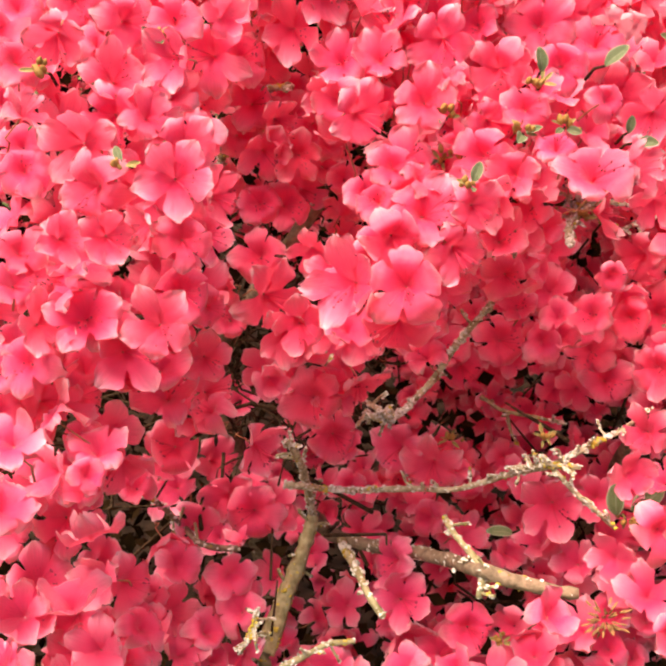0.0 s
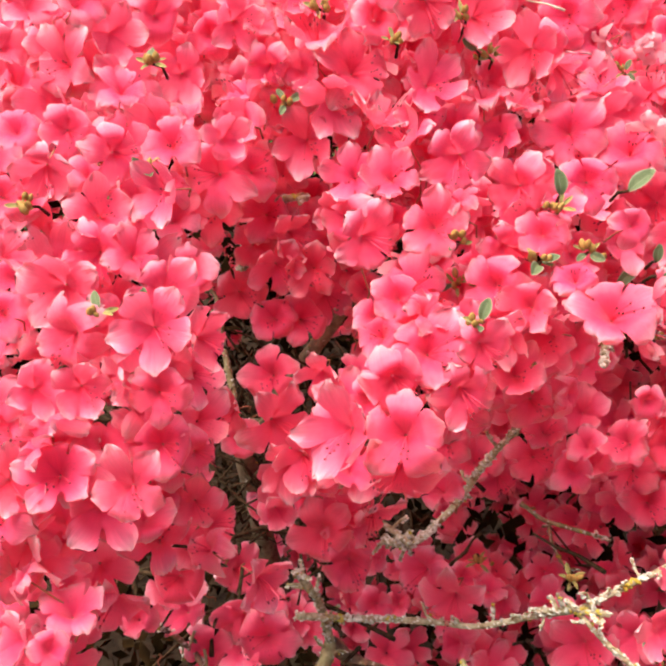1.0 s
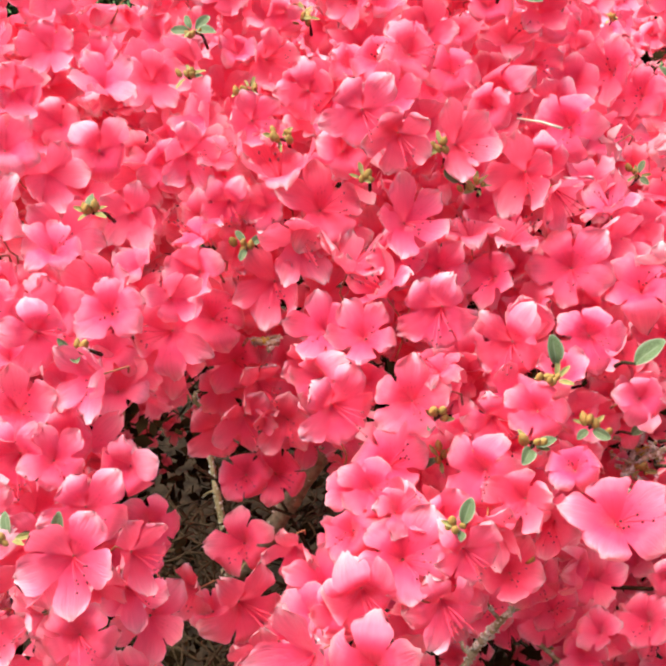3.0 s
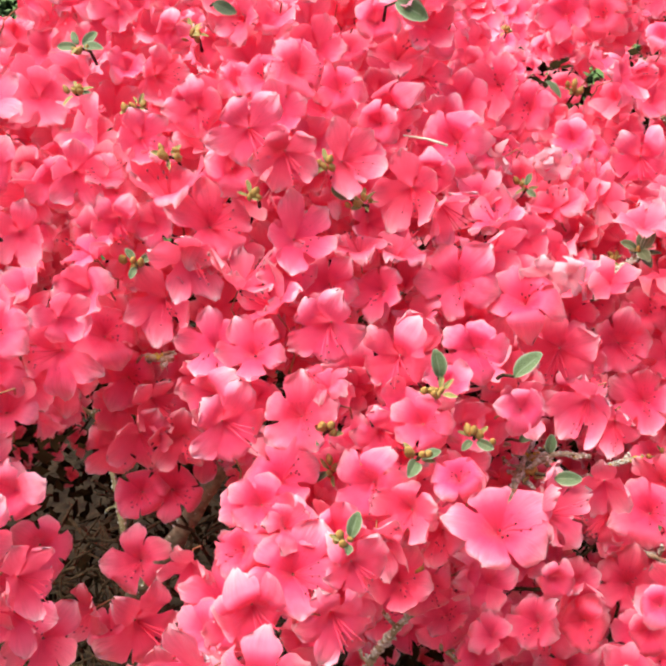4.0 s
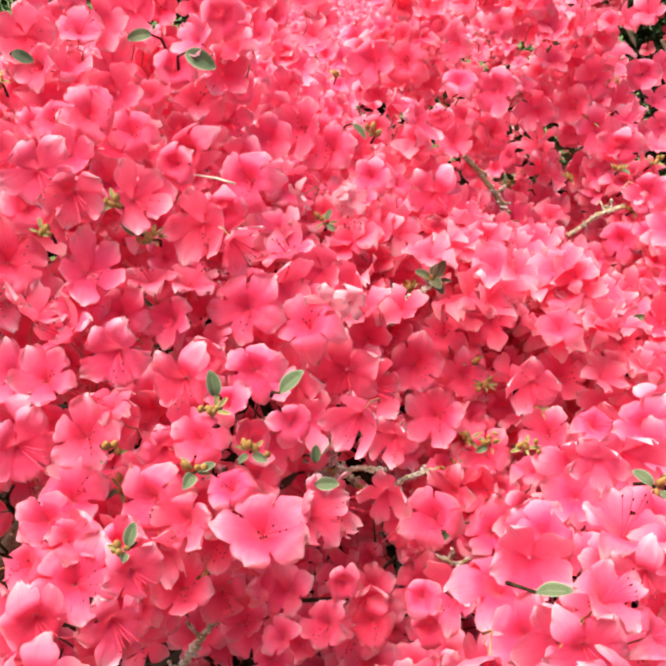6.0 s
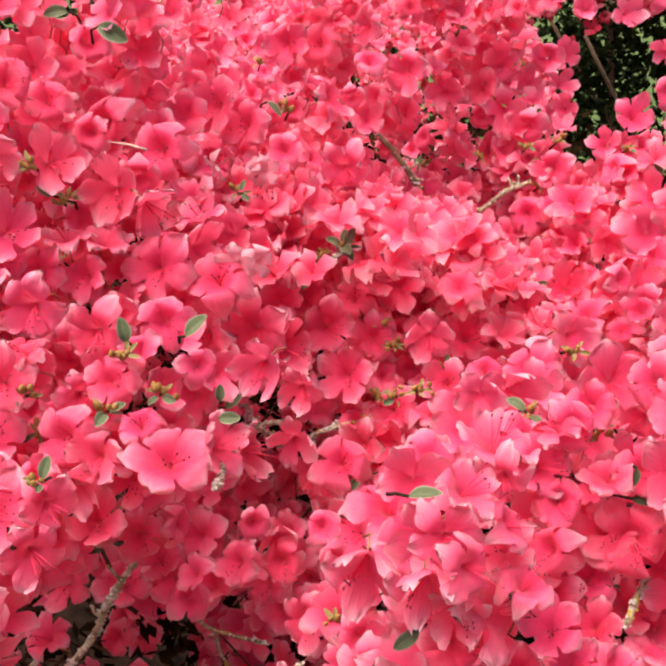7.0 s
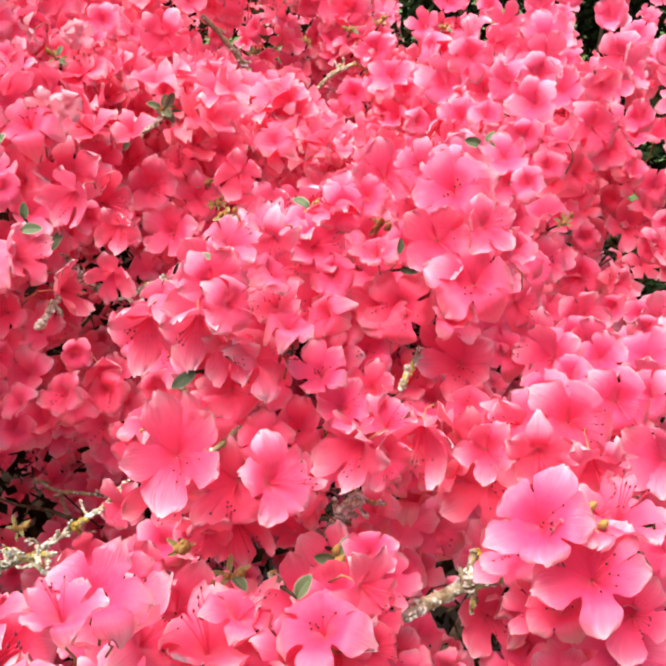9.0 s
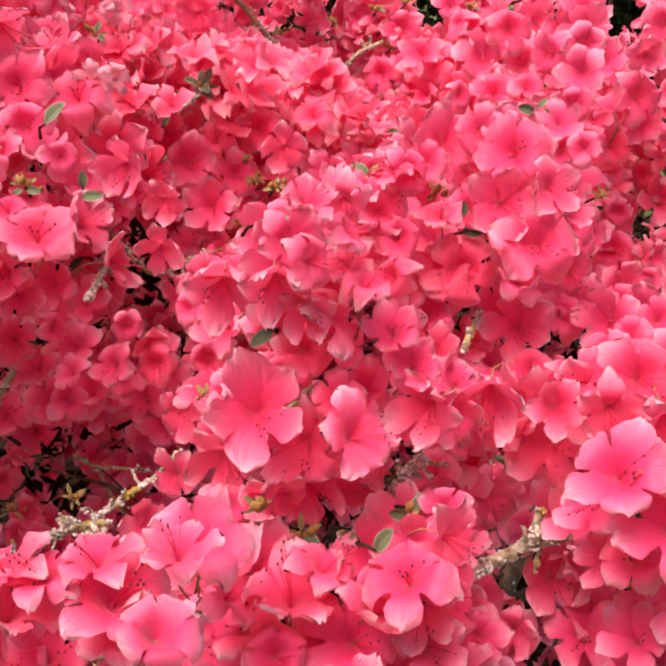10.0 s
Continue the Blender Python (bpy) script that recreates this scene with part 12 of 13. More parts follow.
under(-0.180, 0.639, 1.247, -0.26, -0.70, 0.60, 0.034)
under(-0.194, 0.658, 1.217, -1.09, -0.70, 0.60, 0.034)
under(-0.013, 0.783, 1.234, -0.43, -0.70, 0.60, 0.034)
under(0.005, 0.797, 1.204, -0.18, -0.70, 0.60, 0.034)
under(0.113, 0.835, 1.245, 0.44, -0.70, 0.60, 0.034)
under(0.097, 0.860, 1.215, -0.59, -0.70, 0.60, 0.034)
under(0.107, 0.789, 1.196, -0.63, -0.70, 0.60, 0.034)
under(0.167, 0.805, 1.166, -1.15, -0.70, 0.60, 0.034)
under(0.142, 0.778, 1.173, -0.93, -0.70, 0.60, 0.034)
under(0.132, 0.807, 1.143, -0.94, -0.70, 0.60, 0.034)
under(0.030, 0.637, 1.119, 0.70, -0.70, 0.60, 0.034)
under(0.117, 0.626, 1.068, 0.61, -0.70, 0.60, 0.034)
under(0.128, 0.645, 1.038, -0.87, -0.70, 0.60, 0.034)
under(0.108, 0.629, 1.094, -0.01, -0.70, 0.60, 0.034)
under(0.095, 0.655, 1.064, 0.77, -0.70, 0.60, 0.034)
under(0.128, 0.658, 1.086, -0.89, -0.70, 0.60, 0.034)
under(0.098, 0.671, 1.056, 0.50, -0.70, 0.60, 0.034)
under(0.172, 0.624, 1.044, -0.15, -0.70, 0.60, 0.034)
under(0.146, 0.649, 1.014, -0.08, -0.70, 0.60, 0.034)
under(0.121, 0.612, 1.016, 0.20, -0.70, 0.60, 0.034)
under(0.164, 0.612, 0.967, 0.19, -0.70, 0.60, 0.034)
under(0.165, 0.583, 1.014, 0.88, -0.70, 0.60, 0.034)
under(0.152, 0.597, 0.984, -0.93, -0.70, 0.60, 0.034)
under(0.151, 0.544, 1.001, 0.02, -0.70, 0.60, 0.034)
under(0.134, 0.763, 1.114, -0.65, -0.70, 0.60, 0.034)
under(0.150, 0.780, 1.084, -0.82, -0.70, 0.60, 0.034)
under(0.141, 0.786, 1.145, -0.44, -0.70, 0.60, 0.034)
under(0.133, 0.798, 1.115, -0.36, -0.70, 0.60, 0.034)
under(0.161, 0.941, 1.218, -0.11, -0.70, 0.60, 0.034)
under(0.189, 0.979, 1.188, 0.13, -0.70, 0.60, 0.034)
under(0.134, 0.792, 1.164, 0.09, -0.70, 0.60, 0.034)
under(0.105, 0.817, 1.134, -0.44, -0.70, 0.60, 0.034)
under(0.169, 0.670, 1.063, 0.02, -0.70, 0.60, 0.034)
under(0.181, 0.690, 1.033, 0.33, -0.70, 0.60, 0.034)
under(0.205, 0.698, 1.080, -0.13, -0.70, 0.60, 0.034)
under(0.178, 0.725, 1.050, 0.05, -0.70, 0.60, 0.034)
under(0.237, 0.760, 1.059, 0.05, -0.70, 0.60, 0.034)
under(0.254, 0.779, 1.029, -1.02, -0.70, 0.60, 0.034)
under(0.212, 0.747, 1.034, 0.66, -0.70, 0.60, 0.034)
under(0.240, 0.767, 1.004, 0.29, -0.70, 0.60, 0.034)
under(0.226, 0.863, 1.057, 0.17, -0.70, 0.60, 0.034)
under(0.271, 0.888, 1.027, -0.09, -0.70, 0.60, 0.034)
under(0.183, 0.856, 1.047, -0.07, -0.70, 0.60, 0.034)
under(0.235, 0.866, 1.017, 0.20, -0.70, 0.60, 0.034)
under(0.253, 0.827, 1.077, -0.56, -0.70, 0.60, 0.034)
under(0.346, 0.840, 1.126, 1.19, -0.70, 0.60, 0.034)
under(0.338, 0.853, 1.096, -0.55, -0.70, 0.60, 0.034)
under(0.337, 0.868, 1.111, -0.19, -0.70, 0.60, 0.034)
under(0.372, 0.723, 1.091, -0.00, -0.70, 0.60, 0.034)
under(0.378, 0.754, 1.061, 0.09, -0.70, 0.60, 0.034)
under(0.337, 0.733, 1.109, 0.52, -0.70, 0.60, 0.034)
under(0.348, 0.754, 1.079, -0.81, -0.70, 0.60, 0.034)
under(0.322, 0.764, 1.064, 0.38, -0.70, 0.60, 0.034)
under(0.316, 0.778, 1.034, -0.64, -0.70, 0.60, 0.034)
under(0.293, 0.754, 1.043, 0.06, -0.70, 0.60, 0.034)
under(0.324, 0.783, 1.013, -0.52, -0.70, 0.60, 0.034)
under(0.298, 0.954, 1.153, 0.32, -0.70, 0.60, 0.034)
under(0.313, 0.925, 1.173, -0.58, -0.70, 0.60, 0.034)
under(0.369, 0.954, 1.143, -0.44, -0.70, 0.60, 0.034)
under(0.327, 0.971, 1.175, 1.13, -0.70, 0.60, 0.034)
under(0.325, 0.973, 1.145, -0.32, -0.70, 0.60, 0.034)
under(0.226, 0.951, 1.144, 0.23, -0.70, 0.60, 0.034)
under(0.224, 0.957, 1.114, 0.62, -0.70, 0.60, 0.034)
under(0.230, 0.974, 1.138, -0.37, -0.70, 0.60, 0.034)
under(0.440, 0.799, 1.185, 0.47, -0.70, 0.60, 0.034)
under(0.389, 0.826, 1.155, 0.27, -0.70, 0.60, 0.034)
under(0.450, 0.794, 1.177, -0.35, -0.70, 0.60, 0.034)
under(0.438, 0.826, 1.147, -0.17, -0.70, 0.60, 0.034)
under(0.371, 0.752, 1.130, -0.14, -0.70, 0.60, 0.034)
under(0.380, 0.771, 1.100, -0.24, -0.70, 0.60, 0.034)
under(0.297, 0.834, 1.106, 0.35, -0.70, 0.60, 0.034)
under(0.348, 0.846, 1.076, -0.12, -0.70, 0.60, 0.034)
under(0.381, 0.755, 1.137, 0.68, -0.70, 0.60, 0.034)
under(0.386, 0.764, 1.107, -0.02, -0.70, 0.60, 0.034)
under(0.396, 0.733, 1.074, -0.02, -0.70, 0.60, 0.034)
under(0.358, 0.762, 1.044, -0.33, -0.70, 0.60, 0.034)
under(0.389, 0.725, 1.079, 0.64, -0.70, 0.60, 0.034)
under(0.379, 0.754, 1.049, 0.41, -0.70, 0.60, 0.034)
under(0.371, 0.669, 1.065, 0.36, -0.70, 0.60, 0.034)
under(0.369, 0.691, 1.035, -0.17, -0.70, 0.60, 0.034)
under(0.060, 0.947, 1.207, 0.31, -0.70, 0.60, 0.034)
under(0.062, 0.962, 1.177, 0.71, -0.70, 0.60, 0.034)
under(0.067, 0.821, 1.224, 0.08, -0.70, 0.60, 0.034)
under(0.104, 0.839, 1.194, 0.05, -0.70, 0.60, 0.034)
under(0.145, 0.766, 1.152, -0.64, -0.70, 0.60, 0.034)
under(0.115, 0.786, 1.122, -0.82, -0.70, 0.60, 0.034)
under(0.095, 0.766, 1.163, -0.57, -0.70, 0.60, 0.034)
under(0.102, 0.784, 1.133, 0.40, -0.70, 0.60, 0.034)
under(0.195, 0.835, 1.103, 0.28, -0.70, 0.60, 0.034)
under(0.136, 0.780, 1.146, 0.23, -0.70, 0.60, 0.034)
under(0.125, 0.795, 1.116, 0.21, -0.70, 0.60, 0.034)
under(0.146, 0.764, 1.144, 0.91, -0.70, 0.60, 0.034)
under(0.138, 0.778, 1.114, 0.13, -0.70, 0.60, 0.034)
under(0.408, 0.752, 1.143, 0.25, -0.70, 0.60, 0.034)
under(0.437, 0.771, 1.113, -0.31, -0.70, 0.60, 0.034)
under(0.466, 0.641, 1.018, 0.53, -0.70, 0.60, 0.034)
under(0.451, 0.676, 0.988, 0.84, -0.70, 0.60, 0.034)
under(0.411, 0.612, 1.004, -0.02, -0.70, 0.60, 0.034)
under(0.472, 0.635, 0.974, -0.20, -0.70, 0.60, 0.034)
under(-0.078, 0.644, 1.260, 0.07, -0.70, 0.60, 0.034)
under(-0.098, 0.668, 1.230, -0.31, -0.70, 0.60, 0.034)
under(-0.309, 0.592, 1.249, 0.17, -0.70, 0.60, 0.034)
under(-0.291, 0.617, 1.219, -0.53, -0.70, 0.60, 0.034)
under(-0.335, 0.702, 1.267, 0.07, -0.70, 0.60, 0.034)
under(-0.328, 0.719, 1.237, 0.28, -0.70, 0.60, 0.034)
under(-0.336, 0.674, 1.225, 0.03, -0.70, 0.60, 0.034)
under(-0.349, 0.680, 1.195, 0.06, -0.70, 0.60, 0.034)
under(0.128, 0.622, 1.039, 0.30, -0.70, 0.60, 0.034)
under(0.186, 0.575, 1.062, 1.12, -0.70, 0.60, 0.034)
under(0.208, 0.603, 1.032, 0.96, -0.70, 0.60, 0.034)
under(0.179, 0.650, 1.034, 0.02, -0.70, 0.60, 0.034)
under(0.232, 0.672, 1.004, -0.04, -0.70, 0.60, 0.034)
under(0.236, 0.652, 1.041, -0.57, -0.70, 0.60, 0.034)
under(0.206, 0.674, 1.011, -0.39, -0.70, 0.60, 0.034)
under(0.261, 0.685, 1.054, 1.04, -0.70, 0.60, 0.034)
under(0.277, 0.706, 1.024, -1.06, -0.70, 0.60, 0.034)
under(0.219, 0.693, 1.053, -0.66, -0.70, 0.60, 0.034)
under(0.257, 0.723, 1.023, -0.44, -0.70, 0.60, 0.034)
under(0.218, 0.819, 1.094, 0.41, -0.70, 0.60, 0.034)
under(0.213, 0.832, 1.064, -0.73, -0.70, 0.60, 0.034)
under(0.216, 0.817, 1.105, -0.22, -0.70, 0.60, 0.034)
under(0.201, 0.830, 1.075, -0.83, -0.70, 0.60, 0.034)
under(0.218, 0.823, 1.093, -0.66, -0.70, 0.60, 0.034)
under(0.250, 0.745, 1.065, 0.55, -0.70, 0.60, 0.034)
under(0.289, 0.735, 1.062, 0.19, -0.70, 0.60, 0.034)
under(0.164, 0.880, 1.133, 0.43, -0.70, 0.60, 0.034)
under(0.179, 0.830, 1.132, -1.12, -0.70, 0.60, 0.034)
under(0.165, 0.861, 1.102, 0.62, -0.70, 0.60, 0.034)
under(0.473, 0.644, 1.152, 0.70, -0.70, 0.60, 0.034)
under(0.463, 0.669, 1.122, 0.44, -0.70, 0.60, 0.034)
under(0.425, 0.658, 1.123, -0.09, -0.70, 0.60, 0.034)
under(0.446, 0.682, 1.093, -0.53, -0.70, 0.60, 0.034)
under(0.364, 0.566, 1.070, 0.26, -0.70, 0.60, 0.034)
under(0.373, 0.579, 1.040, -0.05, -0.70, 0.60, 0.034)
under(0.378, 0.540, 1.064, -0.94, -0.70, 0.60, 0.034)
under(0.392, 0.561, 1.034, 0.48, -0.70, 0.60, 0.034)
under(-0.076, 0.532, 1.200, 0.22, -0.70, 0.60, 0.034)
under(-0.089, 0.556, 1.170, -0.42, -0.70, 0.60, 0.034)
under(-0.031, 0.637, 1.158, -0.15, -0.70, 0.60, 0.034)
under(-0.135, 0.572, 1.229, -0.60, -0.70, 0.60, 0.034)
under(-0.114, 0.575, 1.199, 0.08, -0.70, 0.60, 0.034)
under(-0.181, 0.566, 1.182, -0.00, -0.70, 0.60, 0.034)
under(-0.167, 0.593, 1.152, -0.01, -0.70, 0.60, 0.034)
under(-0.049, 0.666, 1.211, 0.08, -0.70, 0.60, 0.034)
under(-0.076, 0.587, 1.153, 0.94, -0.70, 0.60, 0.034)
under(-0.044, 0.605, 1.123, -0.28, -0.70, 0.60, 0.034)
under(0.036, 0.725, 1.170, 0.09, -0.70, 0.60, 0.034)
under(0.058, 0.741, 1.140, 0.52, -0.70, 0.60, 0.034)
under(-0.177, 0.632, 1.290, -0.44, -0.70, 0.60, 0.034)
under(-0.165, 0.653, 1.260, -0.18, -0.70, 0.60, 0.034)
under(-0.198, 0.615, 1.240, -0.00, -0.70, 0.60, 0.034)
under(-0.216, 0.644, 1.210, -0.50, -0.70, 0.60, 0.034)
under(-0.172, 0.560, 1.213, 0.53, -0.70, 0.60, 0.034)
under(-0.234, 0.571, 1.183, -0.29, -0.70, 0.60, 0.034)
under(-0.135, 0.637, 1.334, 0.57, -0.70, 0.60, 0.034)
under(-0.098, 0.651, 1.304, 0.87, -0.70, 0.60, 0.034)
under(-0.078, 0.743, 1.271, -0.64, -0.70, 0.60, 0.034)
under(-0.056, 0.764, 1.241, 0.82, -0.70, 0.60, 0.034)
under(0.111, 0.812, 1.244, -0.88, -0.70, 0.60, 0.034)
under(0.091, 0.832, 1.214, -0.07, -0.70, 0.60, 0.034)
under(0.085, 0.793, 1.194, 0.48, -0.70, 0.60, 0.034)
under(0.118, 0.807, 1.164, -0.11, -0.70, 0.60, 0.034)
under(0.128, 0.656, 1.108, -0.02, -0.70, 0.60, 0.034)
under(0.151, 0.641, 1.052, 0.01, -0.70, 0.60, 0.034)
under(0.151, 0.660, 1.022, 0.22, -0.70, 0.60, 0.034)
under(0.136, 0.590, 1.021, -0.78, -0.70, 0.60, 0.034)
under(0.135, 0.604, 0.991, -0.42, -0.70, 0.60, 0.034)
under(0.151, 0.566, 1.022, -0.23, -0.70, 0.60, 0.034)
under(0.144, 0.588, 0.992, 0.13, -0.70, 0.60, 0.034)
under(0.211, 0.793, 1.086, 0.12, -0.70, 0.60, 0.034)
under(0.191, 0.827, 1.056, 0.13, -0.70, 0.60, 0.034)
under(0.169, 0.776, 1.134, 0.28, -0.70, 0.60, 0.034)
under(0.183, 0.792, 1.104, 0.44, -0.70, 0.60, 0.034)
under(0.193, 0.933, 1.225, 0.58, -0.70, 0.60, 0.034)
under(0.192, 0.958, 1.195, -0.80, -0.70, 0.60, 0.034)
under(0.101, 0.766, 1.158, 0.09, -0.70, 0.60, 0.034)
under(0.106, 0.798, 1.128, 1.05, -0.70, 0.60, 0.034)
under(0.193, 0.676, 1.084, 0.44, -0.70, 0.60, 0.034)
under(0.170, 0.709, 1.054, -0.59, -0.70, 0.60, 0.034)
under(0.212, 0.751, 1.056, 0.52, -0.70, 0.60, 0.034)
under(0.240, 0.766, 1.026, 0.46, -0.70, 0.60, 0.034)
under(0.198, 0.850, 1.060, 0.14, -0.70, 0.60, 0.034)
under(0.239, 0.869, 1.030, 0.27, -0.70, 0.60, 0.034)
under(0.278, 0.786, 1.104, 0.99, -0.70, 0.60, 0.034)
under(0.280, 0.813, 1.074, 0.29, -0.70, 0.60, 0.034)
under(0.326, 0.837, 1.150, 0.11, -0.70, 0.60, 0.034)
under(0.328, 0.852, 1.120, 0.90, -0.70, 0.60, 0.034)
under(0.349, 0.731, 1.099, -0.38, -0.70, 0.60, 0.034)
under(0.356, 0.766, 1.069, 0.98, -0.70, 0.60, 0.034)
under(0.310, 0.758, 1.062, -0.22, -0.70, 0.60, 0.034)
under(0.322, 0.776, 1.032, -0.29, -0.70, 0.60, 0.034)
under(0.320, 1.036, 1.224, 0.18, -0.70, 0.60, 0.034)
under(0.317, 1.054, 1.194, 0.01, -0.70, 0.60, 0.034)
under(0.297, 0.940, 1.200, 0.35, -0.70, 0.60, 0.034)
under(0.299, 0.956, 1.170, -0.00, -0.70, 0.60, 0.034)
under(0.347, 0.940, 1.180, -1.55, -0.70, 0.60, 0.034)
under(0.323, 0.968, 1.150, 1.30, -0.70, 0.60, 0.034)
under(0.222, 0.956, 1.128, 0.69, -0.70, 0.60, 0.034)
under(0.433, 0.921, 1.194, -0.45, -0.70, 0.60, 0.034)
under(0.392, 0.926, 1.164, 0.03, -0.70, 0.60, 0.034)
under(0.375, 0.728, 1.145, 0.11, -0.70, 0.60, 0.034)
under(0.377, 0.759, 1.115, 0.19, -0.70, 0.60, 0.034)
under(0.351, 0.822, 1.117, 0.18, -0.70, 0.60, 0.034)
under(0.343, 0.835, 1.087, 0.05, -0.70, 0.60, 0.034)
under(0.387, 0.781, 1.125, 0.90, -0.70, 0.60, 0.034)
under(0.390, 0.741, 1.098, 0.13, -0.70, 0.60, 0.034)
under(0.372, 0.768, 1.068, 0.26, -0.70, 0.60, 0.034)
under(0.356, 0.672, 1.090, 0.43, -0.70, 0.60, 0.034)
under(0.395, 0.685, 1.060, -0.45, -0.70, 0.60, 0.034)
under(0.173, 0.825, 1.112, 0.21, -0.70, 0.60, 0.034)
under(0.164, 0.781, 1.165, -0.22, -0.70, 0.60, 0.034)
under(0.125, 0.787, 1.135, -0.22, -0.70, 0.60, 0.034)
under(0.381, 0.750, 1.160, -0.00, -0.70, 0.60, 0.034)
under(0.432, 0.758, 1.130, -0.09, -0.70, 0.60, 0.034)
under(0.408, 0.722, 1.105, -0.32, -0.70, 0.60, 0.034)
under(0.448, 0.748, 1.075, 0.15, -0.70, 0.60, 0.034)
under(0.411, 0.631, 1.017, 0.28, -0.70, 0.60, 0.034)
under(0.406, 0.641, 0.987, -0.67, -0.70, 0.60, 0.034)
under(-0.311, 0.578, 1.235, -0.11, -0.70, 0.60, 0.034)
under(-0.270, 0.590, 1.205, 0.31, -0.70, 0.60, 0.034)
under(-0.322, 0.707, 1.280, 0.24, -0.70, 0.60, 0.034)
under(-0.322, 0.720, 1.250, 0.46, -0.70, 0.60, 0.034)
under(-0.313, 0.696, 1.245, 0.13, -0.70, 0.60, 0.034)
under(-0.354, 0.725, 1.215, -0.19, -0.70, 0.60, 0.034)
under(-0.332, 0.662, 1.227, -0.89, -0.70, 0.60, 0.034)
under(-0.319, 0.679, 1.197, -1.16, -0.70, 0.60, 0.034)
under(0.149, 0.595, 1.035, 1.11, -0.70, 0.60, 0.034)
under(0.237, 0.679, 1.053, -0.61, -0.70, 0.60, 0.034)
under(0.227, 0.698, 1.023, -0.16, -0.70, 0.60, 0.034)
under(0.259, 0.704, 1.065, 0.92, -0.70, 0.60, 0.034)
under(0.248, 0.713, 1.035, 0.02, -0.70, 0.60, 0.034)
under(0.220, 0.592, 1.060, -0.61, -0.70, 0.60, 0.034)
under(0.179, 0.619, 1.030, 0.29, -0.70, 0.60, 0.034)
under(0.210, 0.825, 1.118, 0.36, -0.70, 0.60, 0.034)
under(0.199, 0.852, 1.088, 0.22, -0.70, 0.60, 0.034)
under(0.244, 0.814, 1.083, -0.59, -0.70, 0.60, 0.034)
under(0.214, 0.748, 1.085, 0.15, -0.70, 0.60, 0.034)
under(0.252, 0.771, 1.055, 0.57, -0.70, 0.60, 0.034)
under(0.234, 0.715, 1.091, 0.61, -0.70, 0.60, 0.034)
under(0.255, 0.727, 1.061, 0.80, -0.70, 0.60, 0.034)
under(0.173, 0.845, 1.150, 0.21, -0.70, 0.60, 0.034)
under(0.108, 0.806, 1.247, -0.65, -0.70, 0.60, 0.034)
under(0.430, 0.622, 1.165, 0.30, -0.70, 0.60, 0.034)
under(0.480, 0.644, 1.135, 0.07, -0.70, 0.60, 0.034)
under(0.464, 0.667, 1.163, 0.52, -0.70, 0.60, 0.034)
under(0.454, 0.674, 1.133, -0.09, -0.70, 0.60, 0.034)
under(0.416, 0.634, 1.123, -0.35, -0.70, 0.60, 0.034)
under(0.458, 0.656, 1.093, -0.24, -0.70, 0.60, 0.034)
under(0.375, 0.563, 1.094, -0.10, -0.70, 0.60, 0.034)
under(0.351, 0.575, 1.064, -0.18, -0.70, 0.60, 0.034)

# bleached flowers, a dry needle, a withered seed cluster
faded(0.057, 0.69, 1.236, 0.3, -0.8, 0.3, 0.024)
faded(0.046, 0.69, 1.24, -0.6, -0.3, 0.7, 0.02)
faded(0.02, 0.69, 1.238, -0.8, -0.4, -0.4, 0.024)
faded(0.036, 0.553, 1.22, -0.3, -0.9, -0.1, 0.026)
faded(0.05, 0.556, 1.22, 0.5, -0.7, 0.2, 0.024)
faded(-0.02, 0.533, 1.075, 0.2, -0.8, 0.5, 0.02)
needle = bmesh.new()
tube(needle, ((-0.039, 0.588, 1.285), (-0.027, 0.587, 1.2835), (-0.016, 0.587, 1.28)), (0.0004, 0.0007, 0.0009), 6)
tagged(new("dry_needle", mesh_of("dry_needle", needle, plain("dry_straw", (0.5, 0.36, 0.28), (0.75, 0.62, 0.52), 200, 0.7))), "pale dry fallen needle lying on the blossoms", "needle")
DRY_BUD = BUDS.copy()
DRY_BUD.materials.clear()
DRY_BUD.materials.append(plain("dry_scale", (0.13, 0.055, 0.02), (0.36, 0.19, 0.08), 500, 0.8))
for k in range(60):
    way = Vector((RNG.gauss(0, 1), RNG.gauss(-0.5, 1), RNG.gauss(0.4, 1)))
    p = Vector((0.022, 0.285, 0.992)) + way.normalized() * RNG.uniform(0.002, 0.010)
    m = Matrix.Translation(p) @ way.to_track_quat("Z", "Y").to_matrix().to_4x4() @ Matrix.Diagonal((0.0022, 0.0014, RNG.uniform(0.003, 0.006), 1))
    part("bud", DRY_BUD, bush, m, "withered brown bud scale")
# the shrub's own back, flanks and skirt
def crown(x, y):
    """Height of the back of the shrub, or None outside its outline."""
    ux, uy = (x + 0.22) / 0.85, (y - 1.42) / 1.3
    edge = 0.3 * y + 0.06 + 0.06 * noise.noise(Vector((2, y * 4, 0)))
    r = (ux ** 4 + uy ** 4) ** 0.25 + 0.05 * noise.noise(Vector((x * 4, y * 4, 3)))
    if r > 1 or x > edge:
        return None
    z = 1.2 - 0.36 * math.exp(-((x - 0.28) / 0.1) ** 2 - ((y - 1.4) / 0.22) ** 2) + 0.05 * math.sin(4 * x + 3 * y) - 0.2 * max(0, y - 1.9) - 0.25 * max(0, -x - 0.35)
    return z - 3.5 * max(0, r - 0.78) ** 2 - 0.5 * max(0, 0.08 - (edge - x))


